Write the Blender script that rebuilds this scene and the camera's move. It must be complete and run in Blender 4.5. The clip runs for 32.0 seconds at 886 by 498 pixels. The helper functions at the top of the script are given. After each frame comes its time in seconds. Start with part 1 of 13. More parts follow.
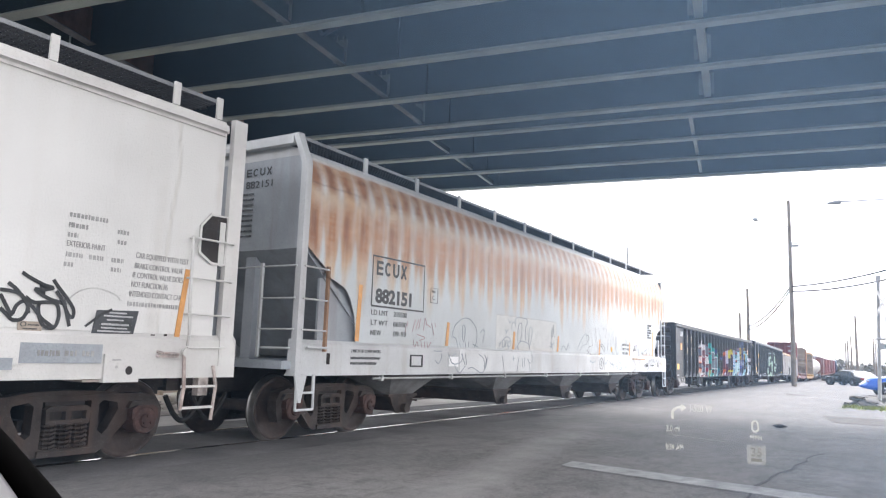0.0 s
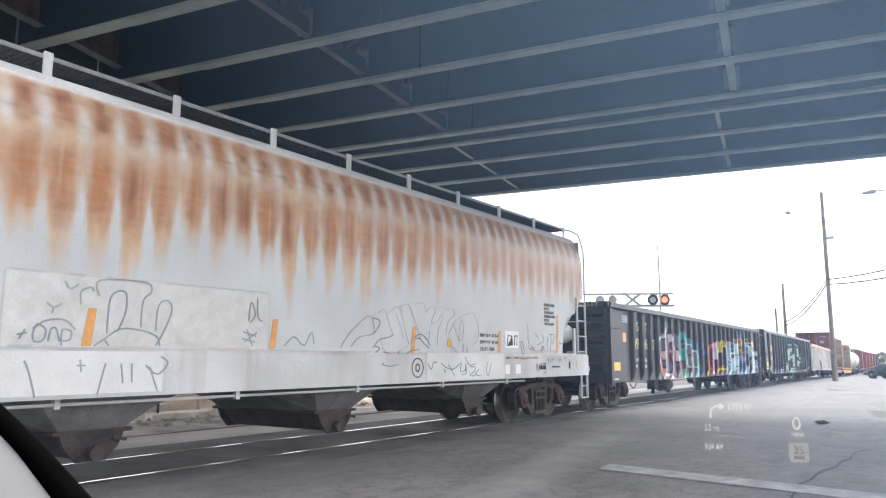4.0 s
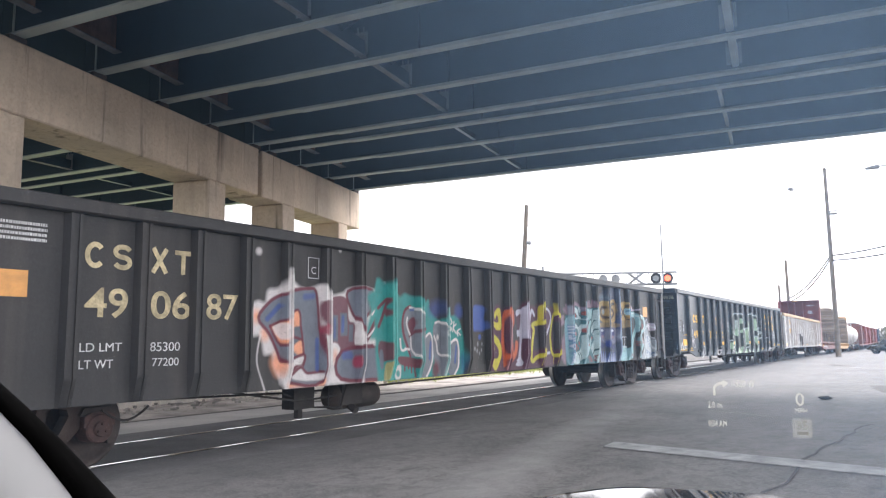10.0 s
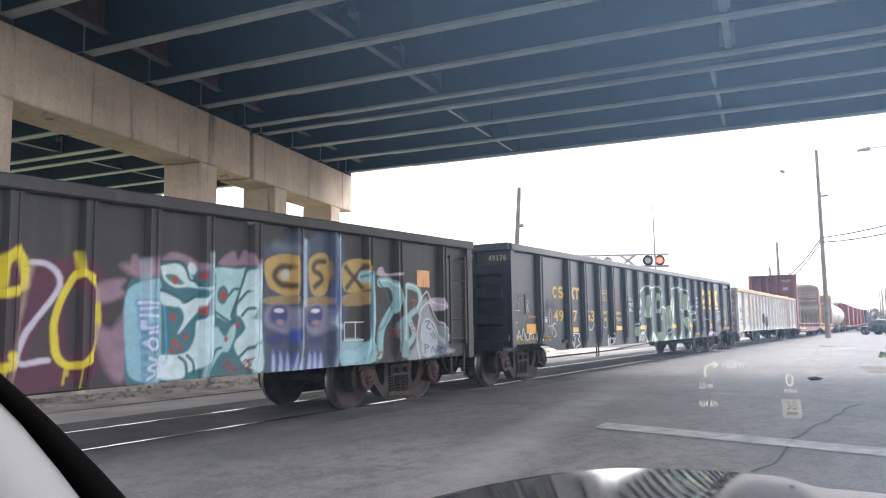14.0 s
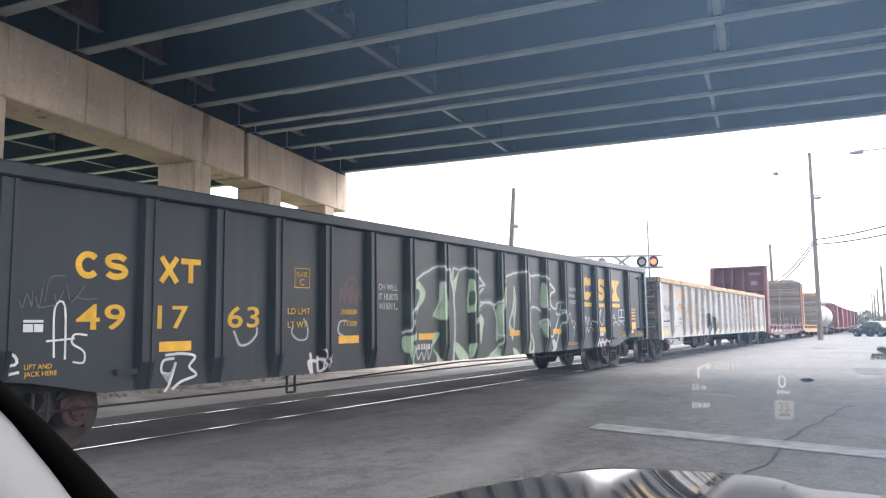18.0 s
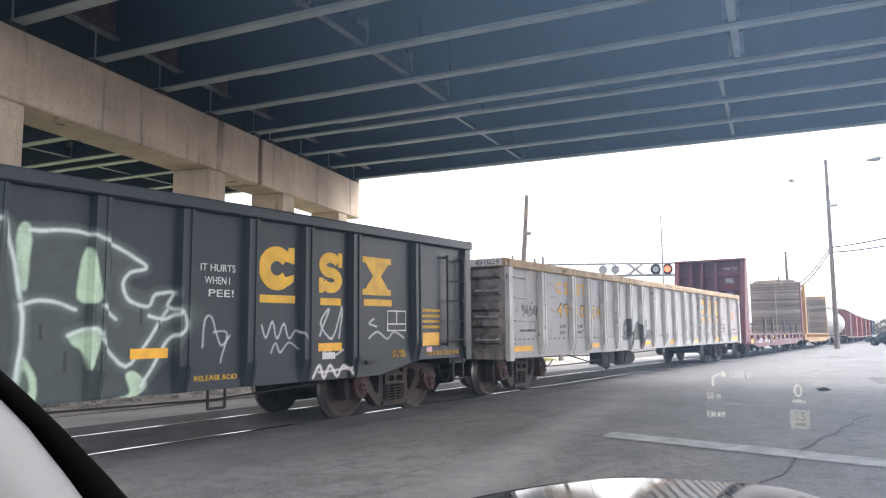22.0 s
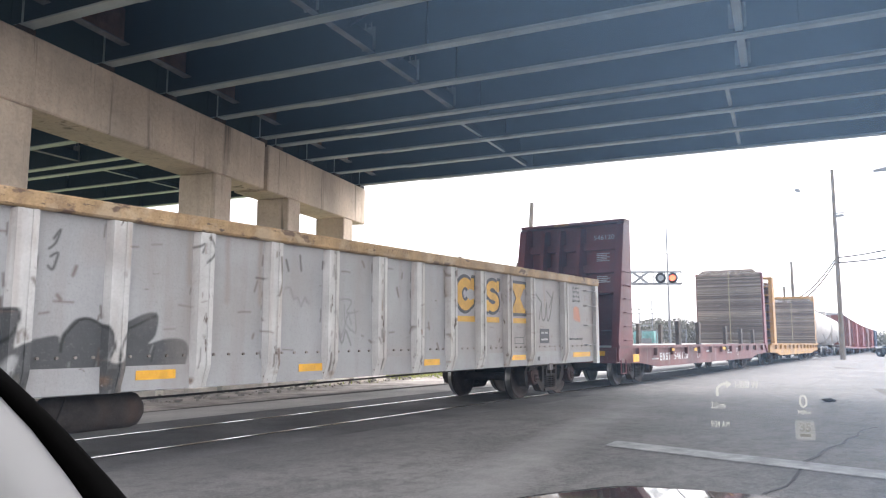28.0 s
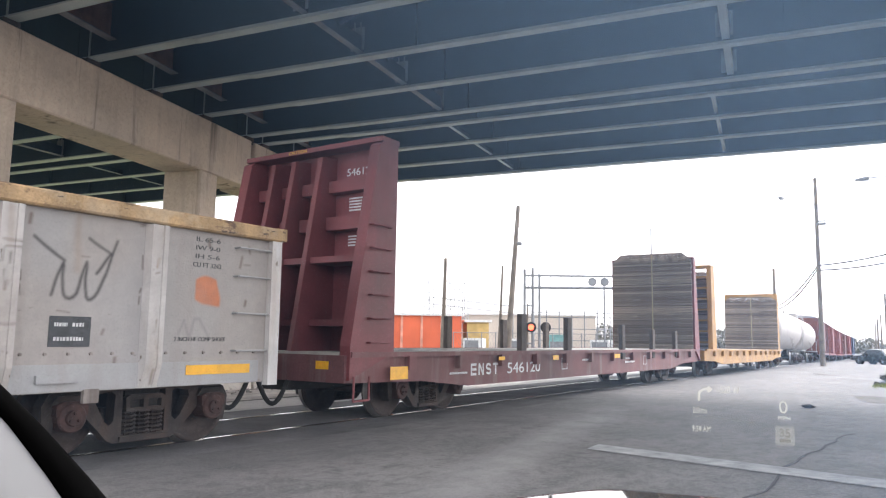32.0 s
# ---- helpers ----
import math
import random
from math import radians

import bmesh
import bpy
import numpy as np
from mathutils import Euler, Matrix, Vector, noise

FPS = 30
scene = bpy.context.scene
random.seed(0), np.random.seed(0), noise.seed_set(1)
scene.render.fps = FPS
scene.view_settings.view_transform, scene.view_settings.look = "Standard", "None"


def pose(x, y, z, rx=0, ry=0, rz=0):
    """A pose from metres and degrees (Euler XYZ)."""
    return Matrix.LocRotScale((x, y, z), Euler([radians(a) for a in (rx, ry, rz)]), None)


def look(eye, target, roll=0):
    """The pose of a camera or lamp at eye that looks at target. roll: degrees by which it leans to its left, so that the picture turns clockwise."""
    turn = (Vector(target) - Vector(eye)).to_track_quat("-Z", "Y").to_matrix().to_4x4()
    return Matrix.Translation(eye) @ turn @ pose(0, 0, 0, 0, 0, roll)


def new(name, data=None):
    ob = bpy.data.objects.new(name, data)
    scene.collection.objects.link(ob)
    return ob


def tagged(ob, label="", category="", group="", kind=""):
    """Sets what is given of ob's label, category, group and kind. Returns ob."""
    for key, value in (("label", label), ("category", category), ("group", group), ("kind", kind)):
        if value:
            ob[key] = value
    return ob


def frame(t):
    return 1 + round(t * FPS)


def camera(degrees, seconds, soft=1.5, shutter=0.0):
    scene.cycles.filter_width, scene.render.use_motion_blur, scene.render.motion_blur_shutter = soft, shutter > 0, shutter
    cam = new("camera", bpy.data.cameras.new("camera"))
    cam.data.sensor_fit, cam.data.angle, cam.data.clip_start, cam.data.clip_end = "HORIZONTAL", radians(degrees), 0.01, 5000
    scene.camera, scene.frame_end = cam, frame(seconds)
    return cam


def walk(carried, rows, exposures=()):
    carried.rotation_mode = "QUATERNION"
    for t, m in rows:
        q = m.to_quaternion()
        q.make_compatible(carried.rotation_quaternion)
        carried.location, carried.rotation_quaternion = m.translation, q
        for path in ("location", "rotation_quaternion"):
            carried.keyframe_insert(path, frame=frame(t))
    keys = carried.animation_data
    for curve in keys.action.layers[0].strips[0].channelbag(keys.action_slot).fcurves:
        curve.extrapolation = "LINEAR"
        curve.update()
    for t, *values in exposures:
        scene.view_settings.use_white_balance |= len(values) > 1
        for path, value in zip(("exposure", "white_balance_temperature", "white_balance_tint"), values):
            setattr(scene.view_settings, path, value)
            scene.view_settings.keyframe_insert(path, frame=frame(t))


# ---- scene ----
cam = camera(62.65, 32.0, soft=1.2)
EYE = (0.0, 0.0, 1.347)
# seconds, heading, pitch and roll in degrees of a phone held still in a parked car
HELD = [
    (0, -57.37, 8.04, 1.79), (0.5, -57.51, 8.01, 1.68), (1, -57.39, 8.00, 1.42), (1.5, -57.08, 8.02, 1.01), (2, -56.65, 8.08, 0.63),
    (2.5, -56.23, 8.18, 0.32), (3, -55.82, 8.30, 0.10), (3.5, -55.45, 8.42, -0.04), (5.5, -54.50, 8.47, -0.05), (6, -54.42, 8.41, -0.17),
    (6.5, -54.37, 8.29, -0.21), (7, -54.30, 8.12, -0.35), (7.5, -54.22, 7.95, -0.49), (8, -54.09, 7.77, -0.58), (8.5, -54.05, 7.62, -0.62),
    (9, -54.22, 7.47, -0.71), (9.5, -54.56, 7.30, -0.79), (10, -54.92, 7.04, -0.84), (10.5, -55.15, 6.73, -0.97), (11, -55.26, 6.49, -1.06),
    (11.5, -55.27, 6.32, -1.01), (12, -55.27, 6.19, -1.00), (12.5, -55.30, 6.08, -0.95), (13, -55.34, 5.94, -0.98), (13.5, -55.39, 5.79, -1.01),
    (14, -55.47, 5.66, -1.01), (14.5, -55.56, 5.60, -1.01), (16.5, -55.75, 5.82, -1.43), (17, -55.80, 5.82, -1.24), (17.5, -55.86, 5.76, -1.07),
    (18, -55.92, 5.69, -0.81), (18.5, -55.97, 5.66, -0.65), (19, -55.97, 5.70, -0.51), (19.5, -55.89, 5.75, -0.40), (20, -55.73, 5.83, -0.36),
    (20.5, -55.53, 5.89, -0.37), (21, -55.29, 5.99, -0.43), (21.5, -55.08, 6.11, -0.46), (22, -54.91, 6.24, -0.55), (22.5, -54.80, 6.30, -0.60),
    (23, -54.78, 6.29, -0.52), (23.5, -54.79, 6.28, -0.44), (24, -54.86, 6.28, -0.28), (24.5, -54.92, 6.30, -0.18), (25, -54.95, 6.34, -0.11),
    (25.5, -54.92, 6.41, -0.12), (27.5, -54.58, 6.70, -0.09), (28, -54.54, 6.76, 0.03), (28.5, -54.62, 6.79, 0.25), (29, -54.88, 6.79, 0.47),
    (29.5, -55.24, 6.80, 0.67), (30, -55.58, 6.80, 0.76), (30.5, -55.74, 6.81, 0.78), (31, -55.68, 6.81, 0.69), (31.5, -55.54, 6.83, 0.65),
    (32, -55.67, 6.90, 0.81),
]
# seconds and the train's shift along the track in metres
TRAIN = [
    (0, 44.52), (1, 42.01), (2, 39.49), (3, 36.97), (3.5, 35.69), (5.5, 30.28), (6, 29.01), (7, 26.43),
    (8, 23.87), (9, 21.26), (10, 18.64), (11, 15.98), (12, 13.33), (13, 10.72), (14, 8.08), (14.5, 6.75),
    (16.5, 1.33), (17, 0.00), (18, -2.68), (19, -5.36), (20, -8.03), (21, -10.69), (22, -13.32), (23, -15.92),
    (24, -18.54), (25, -21.13), (25.5, -22.44), (27.5, -27.80), (28, -29.21), (29, -31.78), (30, -34.28), (31, -36.69),
    (32, -39.07),
]
BEND, DIP = 4.626e-04, -9.951e-05
walk(cam, [(t, pose(*EYE, 90 + pitch, 0, heading) @ pose(0, 0, 0, 0, 0, roll)) for t, heading, pitch, roll in HELD],
     exposures=[(0, 1.87, 6470, 14), (32, 1.87, 6470, 14)])

# ---- light: a bright hazy sky with a veiled sun ahead ----
world = bpy.data.worlds.new("sky")
scene.world = world
world.use_nodes = True
wn, wl = world.node_tree.nodes, world.node_tree.links
sky = wn.new("ShaderNodeTexSky")
sky.sky_type, sky.sun_disc = "NISHITA", False
sky.sun_elevation, sky.sun_rotation = radians(46), radians(122)
sky.air_density, sky.dust_density, sky.ozone_density = 1.0, 2.0, 1.0
veil = wn.new("ShaderNodeHueSaturation")
veil.inputs["Saturation"].default_value = 0.1
wl.new(sky.outputs[0], veil.inputs["Color"])
wl.new(veil.outputs[0], wn["Background"].inputs[0])
wn["Background"].inputs[1].default_value = 0.17
sun_data = bpy.data.lights.new("sun", "SUN")
sun_data.energy, sun_data.angle, sun_data.color = 0.5, radians(14), (1.0, 0.95, 0.88)
sun = new("sun", sun_data)
sun.matrix_basis = look((20 * math.sin(radians(122)), 20 * math.cos(radians(122)), 20.7), (0, 0, 0))


# ---- materials ----
def mat(name, colour, rough=0.7, metal=0.0, vary=0.18, size=1.5, bump=0.15, fine=40.0, paint=False, streak=0.0, dirt=None, per=0.0, spec=0.5):
    """A worn surface: stains at one scale, grain at another, streaks down its sides, and paint from the mesh where asked."""
    m = bpy.data.materials.new(name)
    m.use_nodes = True
    n, l = m.node_tree.nodes, m.node_tree.links
    b = n["Principled BSDF"]
    b.inputs["Roughness"].default_value, b.inputs["Metallic"].default_value = rough, metal
    b.inputs["Specular IOR Level"].default_value = spec
    co = n.new("ShaderNodeTexCoord")
    big, small = n.new("ShaderNodeTexNoise"), n.new("ShaderNodeTexNoise")
    big.inputs["Scale"].default_value, big.inputs["Detail"].default_value = size, 6
    small.inputs["Scale"].default_value, small.inputs["Detail"].default_value = fine, 4
    l.new(co.outputs["Object"], big.inputs["Vector"])
    l.new(co.outputs["Object"], small.inputs["Vector"])
    dark = [c * (1 - 2.2 * vary) for c in colour]
    light = [min(1, c * (1 + 1.2 * vary)) for c in colour]
    ramp = n.new("ShaderNodeValToRGB")
    ramp.color_ramp.elements[0].position, ramp.color_ramp.elements[1].position = 0.3, 0.7
    ramp.color_ramp.elements[0].color, ramp.color_ramp.elements[1].color = (*dark, 1), (*light, 1)
    l.new(big.outputs[0], ramp.inputs[0])
    grain = n.new("ShaderNodeMix")
    grain.data_type, grain.blend_type = "RGBA", "OVERLAY"
    grain.inputs[0].default_value = min(1, vary * 2)
    l.new(ramp.outputs[0], grain.inputs[6])
    l.new(small.outputs[0], grain.inputs[7])
    top = grain.outputs[2]
    if streak:
        sm, sn, sr = n.new("ShaderNodeMapping"), n.new("ShaderNodeTexNoise"), n.new("ShaderNodeMapRange")
        sm.inputs["Scale"].default_value = (5, 5, 0.35)
        sn.inputs["Scale"].default_value, sn.inputs["Detail"].default_value = 1.0, 5
        sr.inputs[1].default_value, sr.inputs[2].default_value, sr.inputs[4].default_value = 0.5, 0.75, streak
        l.new(co.outputs["Object"], sm.inputs[0])
        l.new(sm.outputs[0], sn.inputs["Vector"])
        l.new(sn.outputs[0], sr.inputs[0])
        mix = n.new("ShaderNodeMix")
        mix.data_type = "RGBA"
        l.new(sr.outputs[0], mix.inputs[0])
        l.new(top, mix.inputs[6])
        mix.inputs[7].default_value = (*(dirt or [c * 0.45 for c in colour]), 1)
        top = mix.outputs[2]
    if per:
        info, hs, mr = n.new("ShaderNodeObjectInfo"), n.new("ShaderNodeHueSaturation"), n.new("ShaderNodeMapRange")
        mr.inputs[3].default_value, mr.inputs[4].default_value = 1 - per, 1 + per
        l.new(info.outputs["Random"], mr.inputs[0])
        l.new(mr.outputs[0], hs.inputs["Value"])
        l.new(top, hs.inputs["Color"])
        top = hs.outputs[0]
    if paint:
        at, mix = n.new("ShaderNodeVertexColor"), n.new("ShaderNodeMix")
        at.layer_name, mix.data_type = "paint", "RGBA"
        worn = n.new("ShaderNodeMapRange")
        worn.inputs[1].default_value, worn.inputs[2].default_value, worn.inputs[3].default_value = 0.28, 0.42, 0.82
        l.new(small.outputs[0], worn.inputs[0])
        mul = n.new("ShaderNodeMath")
        mul.operation = "MULTIPLY"
        l.new(at.outputs["Alpha"], mul.inputs[0])
        l.new(worn.outputs[0], mul.inputs[1])
        l.new(mul.outputs[0], mix.inputs[0])
        l.new(top, mix.inputs[6])
        fade, tint = n.new("ShaderNodeMapRange"), n.new("ShaderNodeHueSaturation")
        patchy = n.new("ShaderNodeTexNoise")
        patchy.inputs["Scale"].default_value, patchy.inputs["Detail"].default_value, patchy.inputs["Roughness"].default_value = 5.0, 8, 0.7
        l.new(co.outputs["Object"], patchy.inputs["Vector"])
        fade.inputs[1].default_value, fade.inputs[2].default_value, fade.inputs[3].default_value, fade.inputs[4].default_value = 0.3, 0.7, 0.78, 1.1
        l.new(patchy.outputs[0], fade.inputs[0])
        l.new(fade.outputs[0], tint.inputs["Value"])
        l.new(at.outputs["Color"], tint.inputs["Color"])
        l.new(tint.outputs[0], mix.inputs[7])
        top = mix.outputs[2]
    l.new(top, b.inputs["Base Color"])
    rr = n.new("ShaderNodeMapRange")
    rr.inputs[3].default_value, rr.inputs[4].default_value = max(0.05, rough - 0.12), min(1, rough + 0.12)
    l.new(big.outputs[0], rr.inputs[0])
    l.new(rr.outputs[0], b.inputs["Roughness"])
    if bump:
        bp = n.new("ShaderNodeBump")
        bp.inputs["Strength"].default_value, bp.inputs["Distance"].default_value = bump, 0.02
        l.new(small.outputs[0], bp.inputs["Height"])
        l.new(bp.outputs[0], b.inputs["Normal"])
    return m


def glow(name, colour, strength):
    m = bpy.data.materials.new(name)
    m.use_nodes = True
    b = m.node_tree.nodes["Principled BSDF"]
    b.inputs["Base Color"].default_value = (*colour, 1)
    b.inputs["Emission Color"].default_value = (*colour, 1)
    b.inputs["Emission Strength"].default_value = strength
    return m


ASPHALT = mat("asphalt", (0.27, 0.255, 0.247), 0.8, vary=0.2, size=0.35, bump=0.5, fine=60)
ASPHALT_PALE = mat("pale_asphalt", (0.5, 0.48, 0.46), 0.9, vary=0.15, size=0.5, bump=0.4, fine=40)


def asphalt(m):
    """Dusty, patched asphalt: pale worn areas, dark oily patches and a speckle of stone."""
    n, l = m.node_tree.nodes, m.node_tree.links
    b = n["Principled BSDF"]
    under = b.inputs["Base Color"].links[0].from_socket
    co = n.new("ShaderNodeTexCoord")
    for scale, stretch, lo, hi, colour, amount in ((0.22, (1, 1.6, 1), 0.42, 0.62, (0.19, 0.185, 0.18), 0.6), (1.1, (1, 1, 1), 0.5, 0.7, (0.08, 0.079, 0.082), 0.6), (0.5, (0.35, 3, 1), 0.5, 0.72, (0.22, 0.215, 0.21), 0.22), (2.2, (0.5, 1.4, 1), 0.5, 0.66, (0.1, 0.099, 0.1), 0.5), (110, (1, 1, 1), 0.5, 0.6, (0.3, 0.29, 0.28), 0.35), (90, (1, 1.2, 1), 0.5, 0.6, (0.035, 0.035, 0.037), 0.4), (5, (1, 1, 1), 0.48, 0.62, (0.09, 0.089, 0.092), 0.5), (22, (1, 1, 1), 0.5, 0.58, (0.27, 0.262, 0.255), 0.5), (40, (1.3, 1.1, 1), 0.52, 0.62, (0.04, 0.04, 0.043), 0.45)):
        mp, nz, mr, mx = n.new("ShaderNodeMapping"), n.new("ShaderNodeTexNoise"), n.new("ShaderNodeMapRange"), n.new("ShaderNodeMix")
        mp.inputs["Scale"].default_value = stretch
        nz.inputs["Scale"].default_value, nz.inputs["Detail"].default_value, nz.inputs["Roughness"].default_value = scale, 8, 0.65
        mr.inputs[1].default_value, mr.inputs[2].default_value, mr.inputs[4].default_value = lo, hi, amount
        mx.data_type = "RGBA"
        mx.inputs[7].default_value = (*colour, 1)
        l.new(co.outputs["Object"], mp.inputs[0])
        l.new(mp.outputs[0], nz.inputs["Vector"])
        l.new(nz.outputs[0], mr.inputs[0])
        l.new(mr.outputs[0], mx.inputs[0])
        l.new(under, mx.inputs[6])
        under = mx.outputs[2]
    # a pale streak along the road: a windscreen glare smear put into its colour
    flat, trail = n.new("ShaderNodeVectorMath"), n.new("ShaderNodeVectorMath")
    flat.operation, trail.operation = "DOT_PRODUCT", "DOT_PRODUCT"
    flat.inputs[1].default_value, trail.inputs[1].default_value = (-0.216, 0.976, 0), (0.976, 0.216, 0)
    off, size, wide, start, stop, nz = n.new("ShaderNodeMath"), n.new("ShaderNodeMath"), n.new("ShaderNodeMapRange"), n.new("ShaderNodeMapRange"), n.new("ShaderNodeMapRange"), n.new("ShaderNodeTexNoise")
    off.operation, off.inputs[1].default_value, size.operation = "SUBTRACT", 2.38, "ABSOLUTE"
    for node, lo, hi, a, c in ((wide, 0.08, 0.6, 1, 0), (start, 4.5, 6.5, 0, 1), (stop, 11, 19, 0.8, 0)):
        node.interpolation_type = "SMOOTHSTEP"
        node.inputs[1].default_value, node.inputs[2].default_value, node.inputs[3].default_value, node.inputs[4].default_value = lo, hi, a, c
    nz.inputs["Scale"].default_value, nz.inputs["Detail"].default_value = 1.6, 6
    l.new(co.outputs["Object"], flat.inputs[0])
    l.new(co.outputs["Object"], trail.inputs[0])
    l.new(co.outputs["Object"], nz.inputs["Vector"])
    l.new(flat.outputs["Value"], off.inputs[0])
    l.new(off.outputs[0], size.inputs[0])
    l.new(size.outputs[0], wide.inputs[0])
    l.new(trail.outputs["Value"], start.inputs[0])
    l.new(trail.outputs["Value"], stop.inputs[0])
    amount = nz.outputs[0]
    for node in (wide, start, stop):
        times = n.new("ShaderNodeMath")
        times.operation = "MULTIPLY"
        l.new(amount, times.inputs[0])
        l.new(node.outputs[0], times.inputs[1])
        amount = times.outputs[0]
    mx = n.new("ShaderNodeMix")
    mx.data_type = "RGBA"
    mx.inputs[7].default_value = (0.42, 0.41, 0.4, 1)
    l.new(amount, mx.inputs[0])
    l.new(under, mx.inputs[6])
    # oil and brake dust that spread from the rails, with a ragged edge
    sep, bow, off, rag, blot, band, oil = n.new("ShaderNodeSeparateXYZ"), n.new("ShaderNodeMath"), n.new("ShaderNodeMath"), n.new("ShaderNodeMath"), n.new("ShaderNodeTexNoise"), n.new("ShaderNodeMapRange"), n.new("ShaderNodeMix")
    l.new(co.outputs["Object"], sep.inputs[0])
    bow.operation, off.operation, rag.operation = "MULTIPLY", "MULTIPLY_ADD", "MULTIPLY_ADD"
    l.new(sep.outputs[0], bow.inputs[0])
    l.new(sep.outputs[0], bow.inputs[1])
    l.new(bow.outputs[0], off.inputs[0])
    off.inputs[1].default_value = -BEND
    l.new(sep.outputs[1], off.inputs[2])
    blot.inputs["Scale"].default_value, blot.inputs["Detail"].default_value, blot.inputs["Roughness"].default_value = 0.9, 7, 0.65
    l.new(co.outputs["Object"], blot.inputs["Vector"])
    l.new(blot.outputs[0], rag.inputs[0])
    rag.inputs[1].default_value = 3.0
    l.new(off.outputs[0], rag.inputs[2])
    band.interpolation_type = "SMOOTHSTEP"
    band.inputs[1].default_value, band.inputs[2].default_value, band.inputs[4].default_value = 6.4, 8.6, 0.4
    l.new(rag.outputs[0], band.inputs[0])
    oil.data_type = "RGBA"
    oil.inputs[7].default_value = (0.1, 0.099, 0.102, 1)
    l.new(band.outputs[0], oil.inputs[0])
    l.new(mx.outputs[2], oil.inputs[6])
    l.new(oil.outputs[2], b.inputs["Base Color"])


def weep(m, tops):
    """Dark drip stains that run down a concrete face, uneven in width and length, and pale washed patches."""
    n, l = m.node_tree.nodes, m.node_tree.links
    b = n["Principled BSDF"]
    under = b.inputs["Base Color"].links[0].from_socket
    co = n.new("ShaderNodeTexCoord")
    for scale, stretch, lo, hi, colour, amount in tops:
        mp, nz, mr, mx = n.new("ShaderNodeMapping"), n.new("ShaderNodeTexNoise"), n.new("ShaderNodeMapRange"), n.new("ShaderNodeMix")
        mp.inputs["Scale"].default_value = stretch
        nz.inputs["Scale"].default_value, nz.inputs["Detail"].default_value, nz.inputs["Roughness"].default_value = scale, 6, 0.6
        mr.inputs[1].default_value, mr.inputs[2].default_value, mr.inputs[4].default_value = lo, hi, amount
        mx.data_type = "RGBA"
        mx.inputs[7].default_value = (*colour, 1)
        l.new(co.outputs["Object"], mp.inputs[0])
        l.new(mp.outputs[0], nz.inputs["Vector"])
        l.new(nz.outputs[0], mr.inputs[0])
        l.new(mr.outputs[0], mx.inputs[0])
        l.new(under, mx.inputs[6])
        under = mx.outputs[2]
    l.new(under, b.inputs["Base Color"])


asphalt(ASPHALT)
DARK_FILL = mat("track_fill", (0.15, 0.145, 0.147), 0.8, vary=0.25, size=0.8, bump=0.6, fine=30)
LINE = mat("worn_line_paint", (0.42, 0.42, 0.42), 0.75, vary=0.2, size=4, bump=0.3, fine=50)
DIRT = mat("dirt", (0.46, 0.415, 0.38), 0.95, vary=0.25, size=1.2, bump=1.0, fine=14)
SAND = mat("pale_sand", (0.135, 0.124, 0.114), 0.95, vary=0.15, size=0.4, bump=0.5, fine=10)
# slab and grass colours raised in place of sunlight the deck blocks
SLAB = mat("sunlit_concrete", (0.82, 0.77, 0.7), 0.9, vary=0.15, size=2, bump=0.5, fine=12)
GRASS = mat("grass_blades", (0.38, 0.43, 0.13), 0.9, vary=0.25, size=1.2, bump=0.0)
RAIL = mat("polished_rail", (0.62, 0.6, 0.58), 0.22, 1.0, vary=0.1, size=3, bump=0.05)
CONCRETE = mat("stained_concrete", (0.56, 0.46, 0.36), 0.88, vary=0.15, size=0.5, bump=0.15, fine=18, streak=0.25, dirt=(0.2, 0.16, 0.13))
weep(CONCRETE, ((0.5, (1, 1, 0.8), 0.5, 0.7, (0.6, 0.52, 0.43), 0.5), (1.0, (1.7, 1.7, 0.12), 0.6, 0.68, (0.07, 0.058, 0.05), 0.75), (1.0, (5, 5, 0.2), 0.63, 0.7, (0.06, 0.05, 0.044), 0.5), (9, (1, 1, 1), 0.55, 0.7, (0.2, 0.16, 0.13), 0.3)))
STRUT = mat("mid_tone_brace_steel", (0.17, 0.165, 0.175), 0.7, vary=0.25, size=1.5, bump=0.1, streak=0.4, dirt=(0.09, 0.06, 0.05))
# dark webs, pale flanges: shade and ground light put into two steel colours
STEEL_GREEN = mat("shaded_green_bridge_steel", (0.010, 0.028, 0.044), 0.6, vary=0.15, size=0.6, bump=0.1, streak=0.3)
FLANGE = mat("lit_flange_steel", (0.33, 0.375, 0.37), 0.55, vary=0.14, size=0.8, bump=0.1)
# concrete toned near-black blue: the underside's shade is in this colour
DECK = mat("shaded_deck_underside", (0.04, 0.057, 0.074), 0.85, vary=0.15, size=0.4, bump=0.2)
TIMBER_GREY = mat("weathered_timber", (0.2, 0.17, 0.14), 0.9, vary=0.2, size=1.5, bump=0.4, streak=0.5)
GALV = mat("galvanised_steel", (0.24, 0.25, 0.26), 0.55, 0.2, vary=0.12, size=3)
WHITE_PAINT = mat("white_paint", (0.72, 0.72, 0.7), 0.55, vary=0.06, size=3)
BLACK = mat("black_plastic", (0.012, 0.012, 0.013), 0.6, vary=0.1)
RUBBER = mat("tyre_rubber", (0.02, 0.02, 0.02), 0.9, vary=0.1)
WHEEL = mat("dark_oiled_wheel_steel", (0.05, 0.036, 0.032), 0.75, vary=0.25, size=4, bump=0.2)
TREAD = mat("bright_wheel_tread", (0.3, 0.29, 0.28), 0.35, 0.9, vary=0.15, size=4)
TRUCK = mat("rusty_truck_casting", (0.052, 0.042, 0.038), 0.85, vary=0.28, size=4, bump=0.35, fine=60, streak=0.5, dirt=(0.085, 0.047, 0.033))
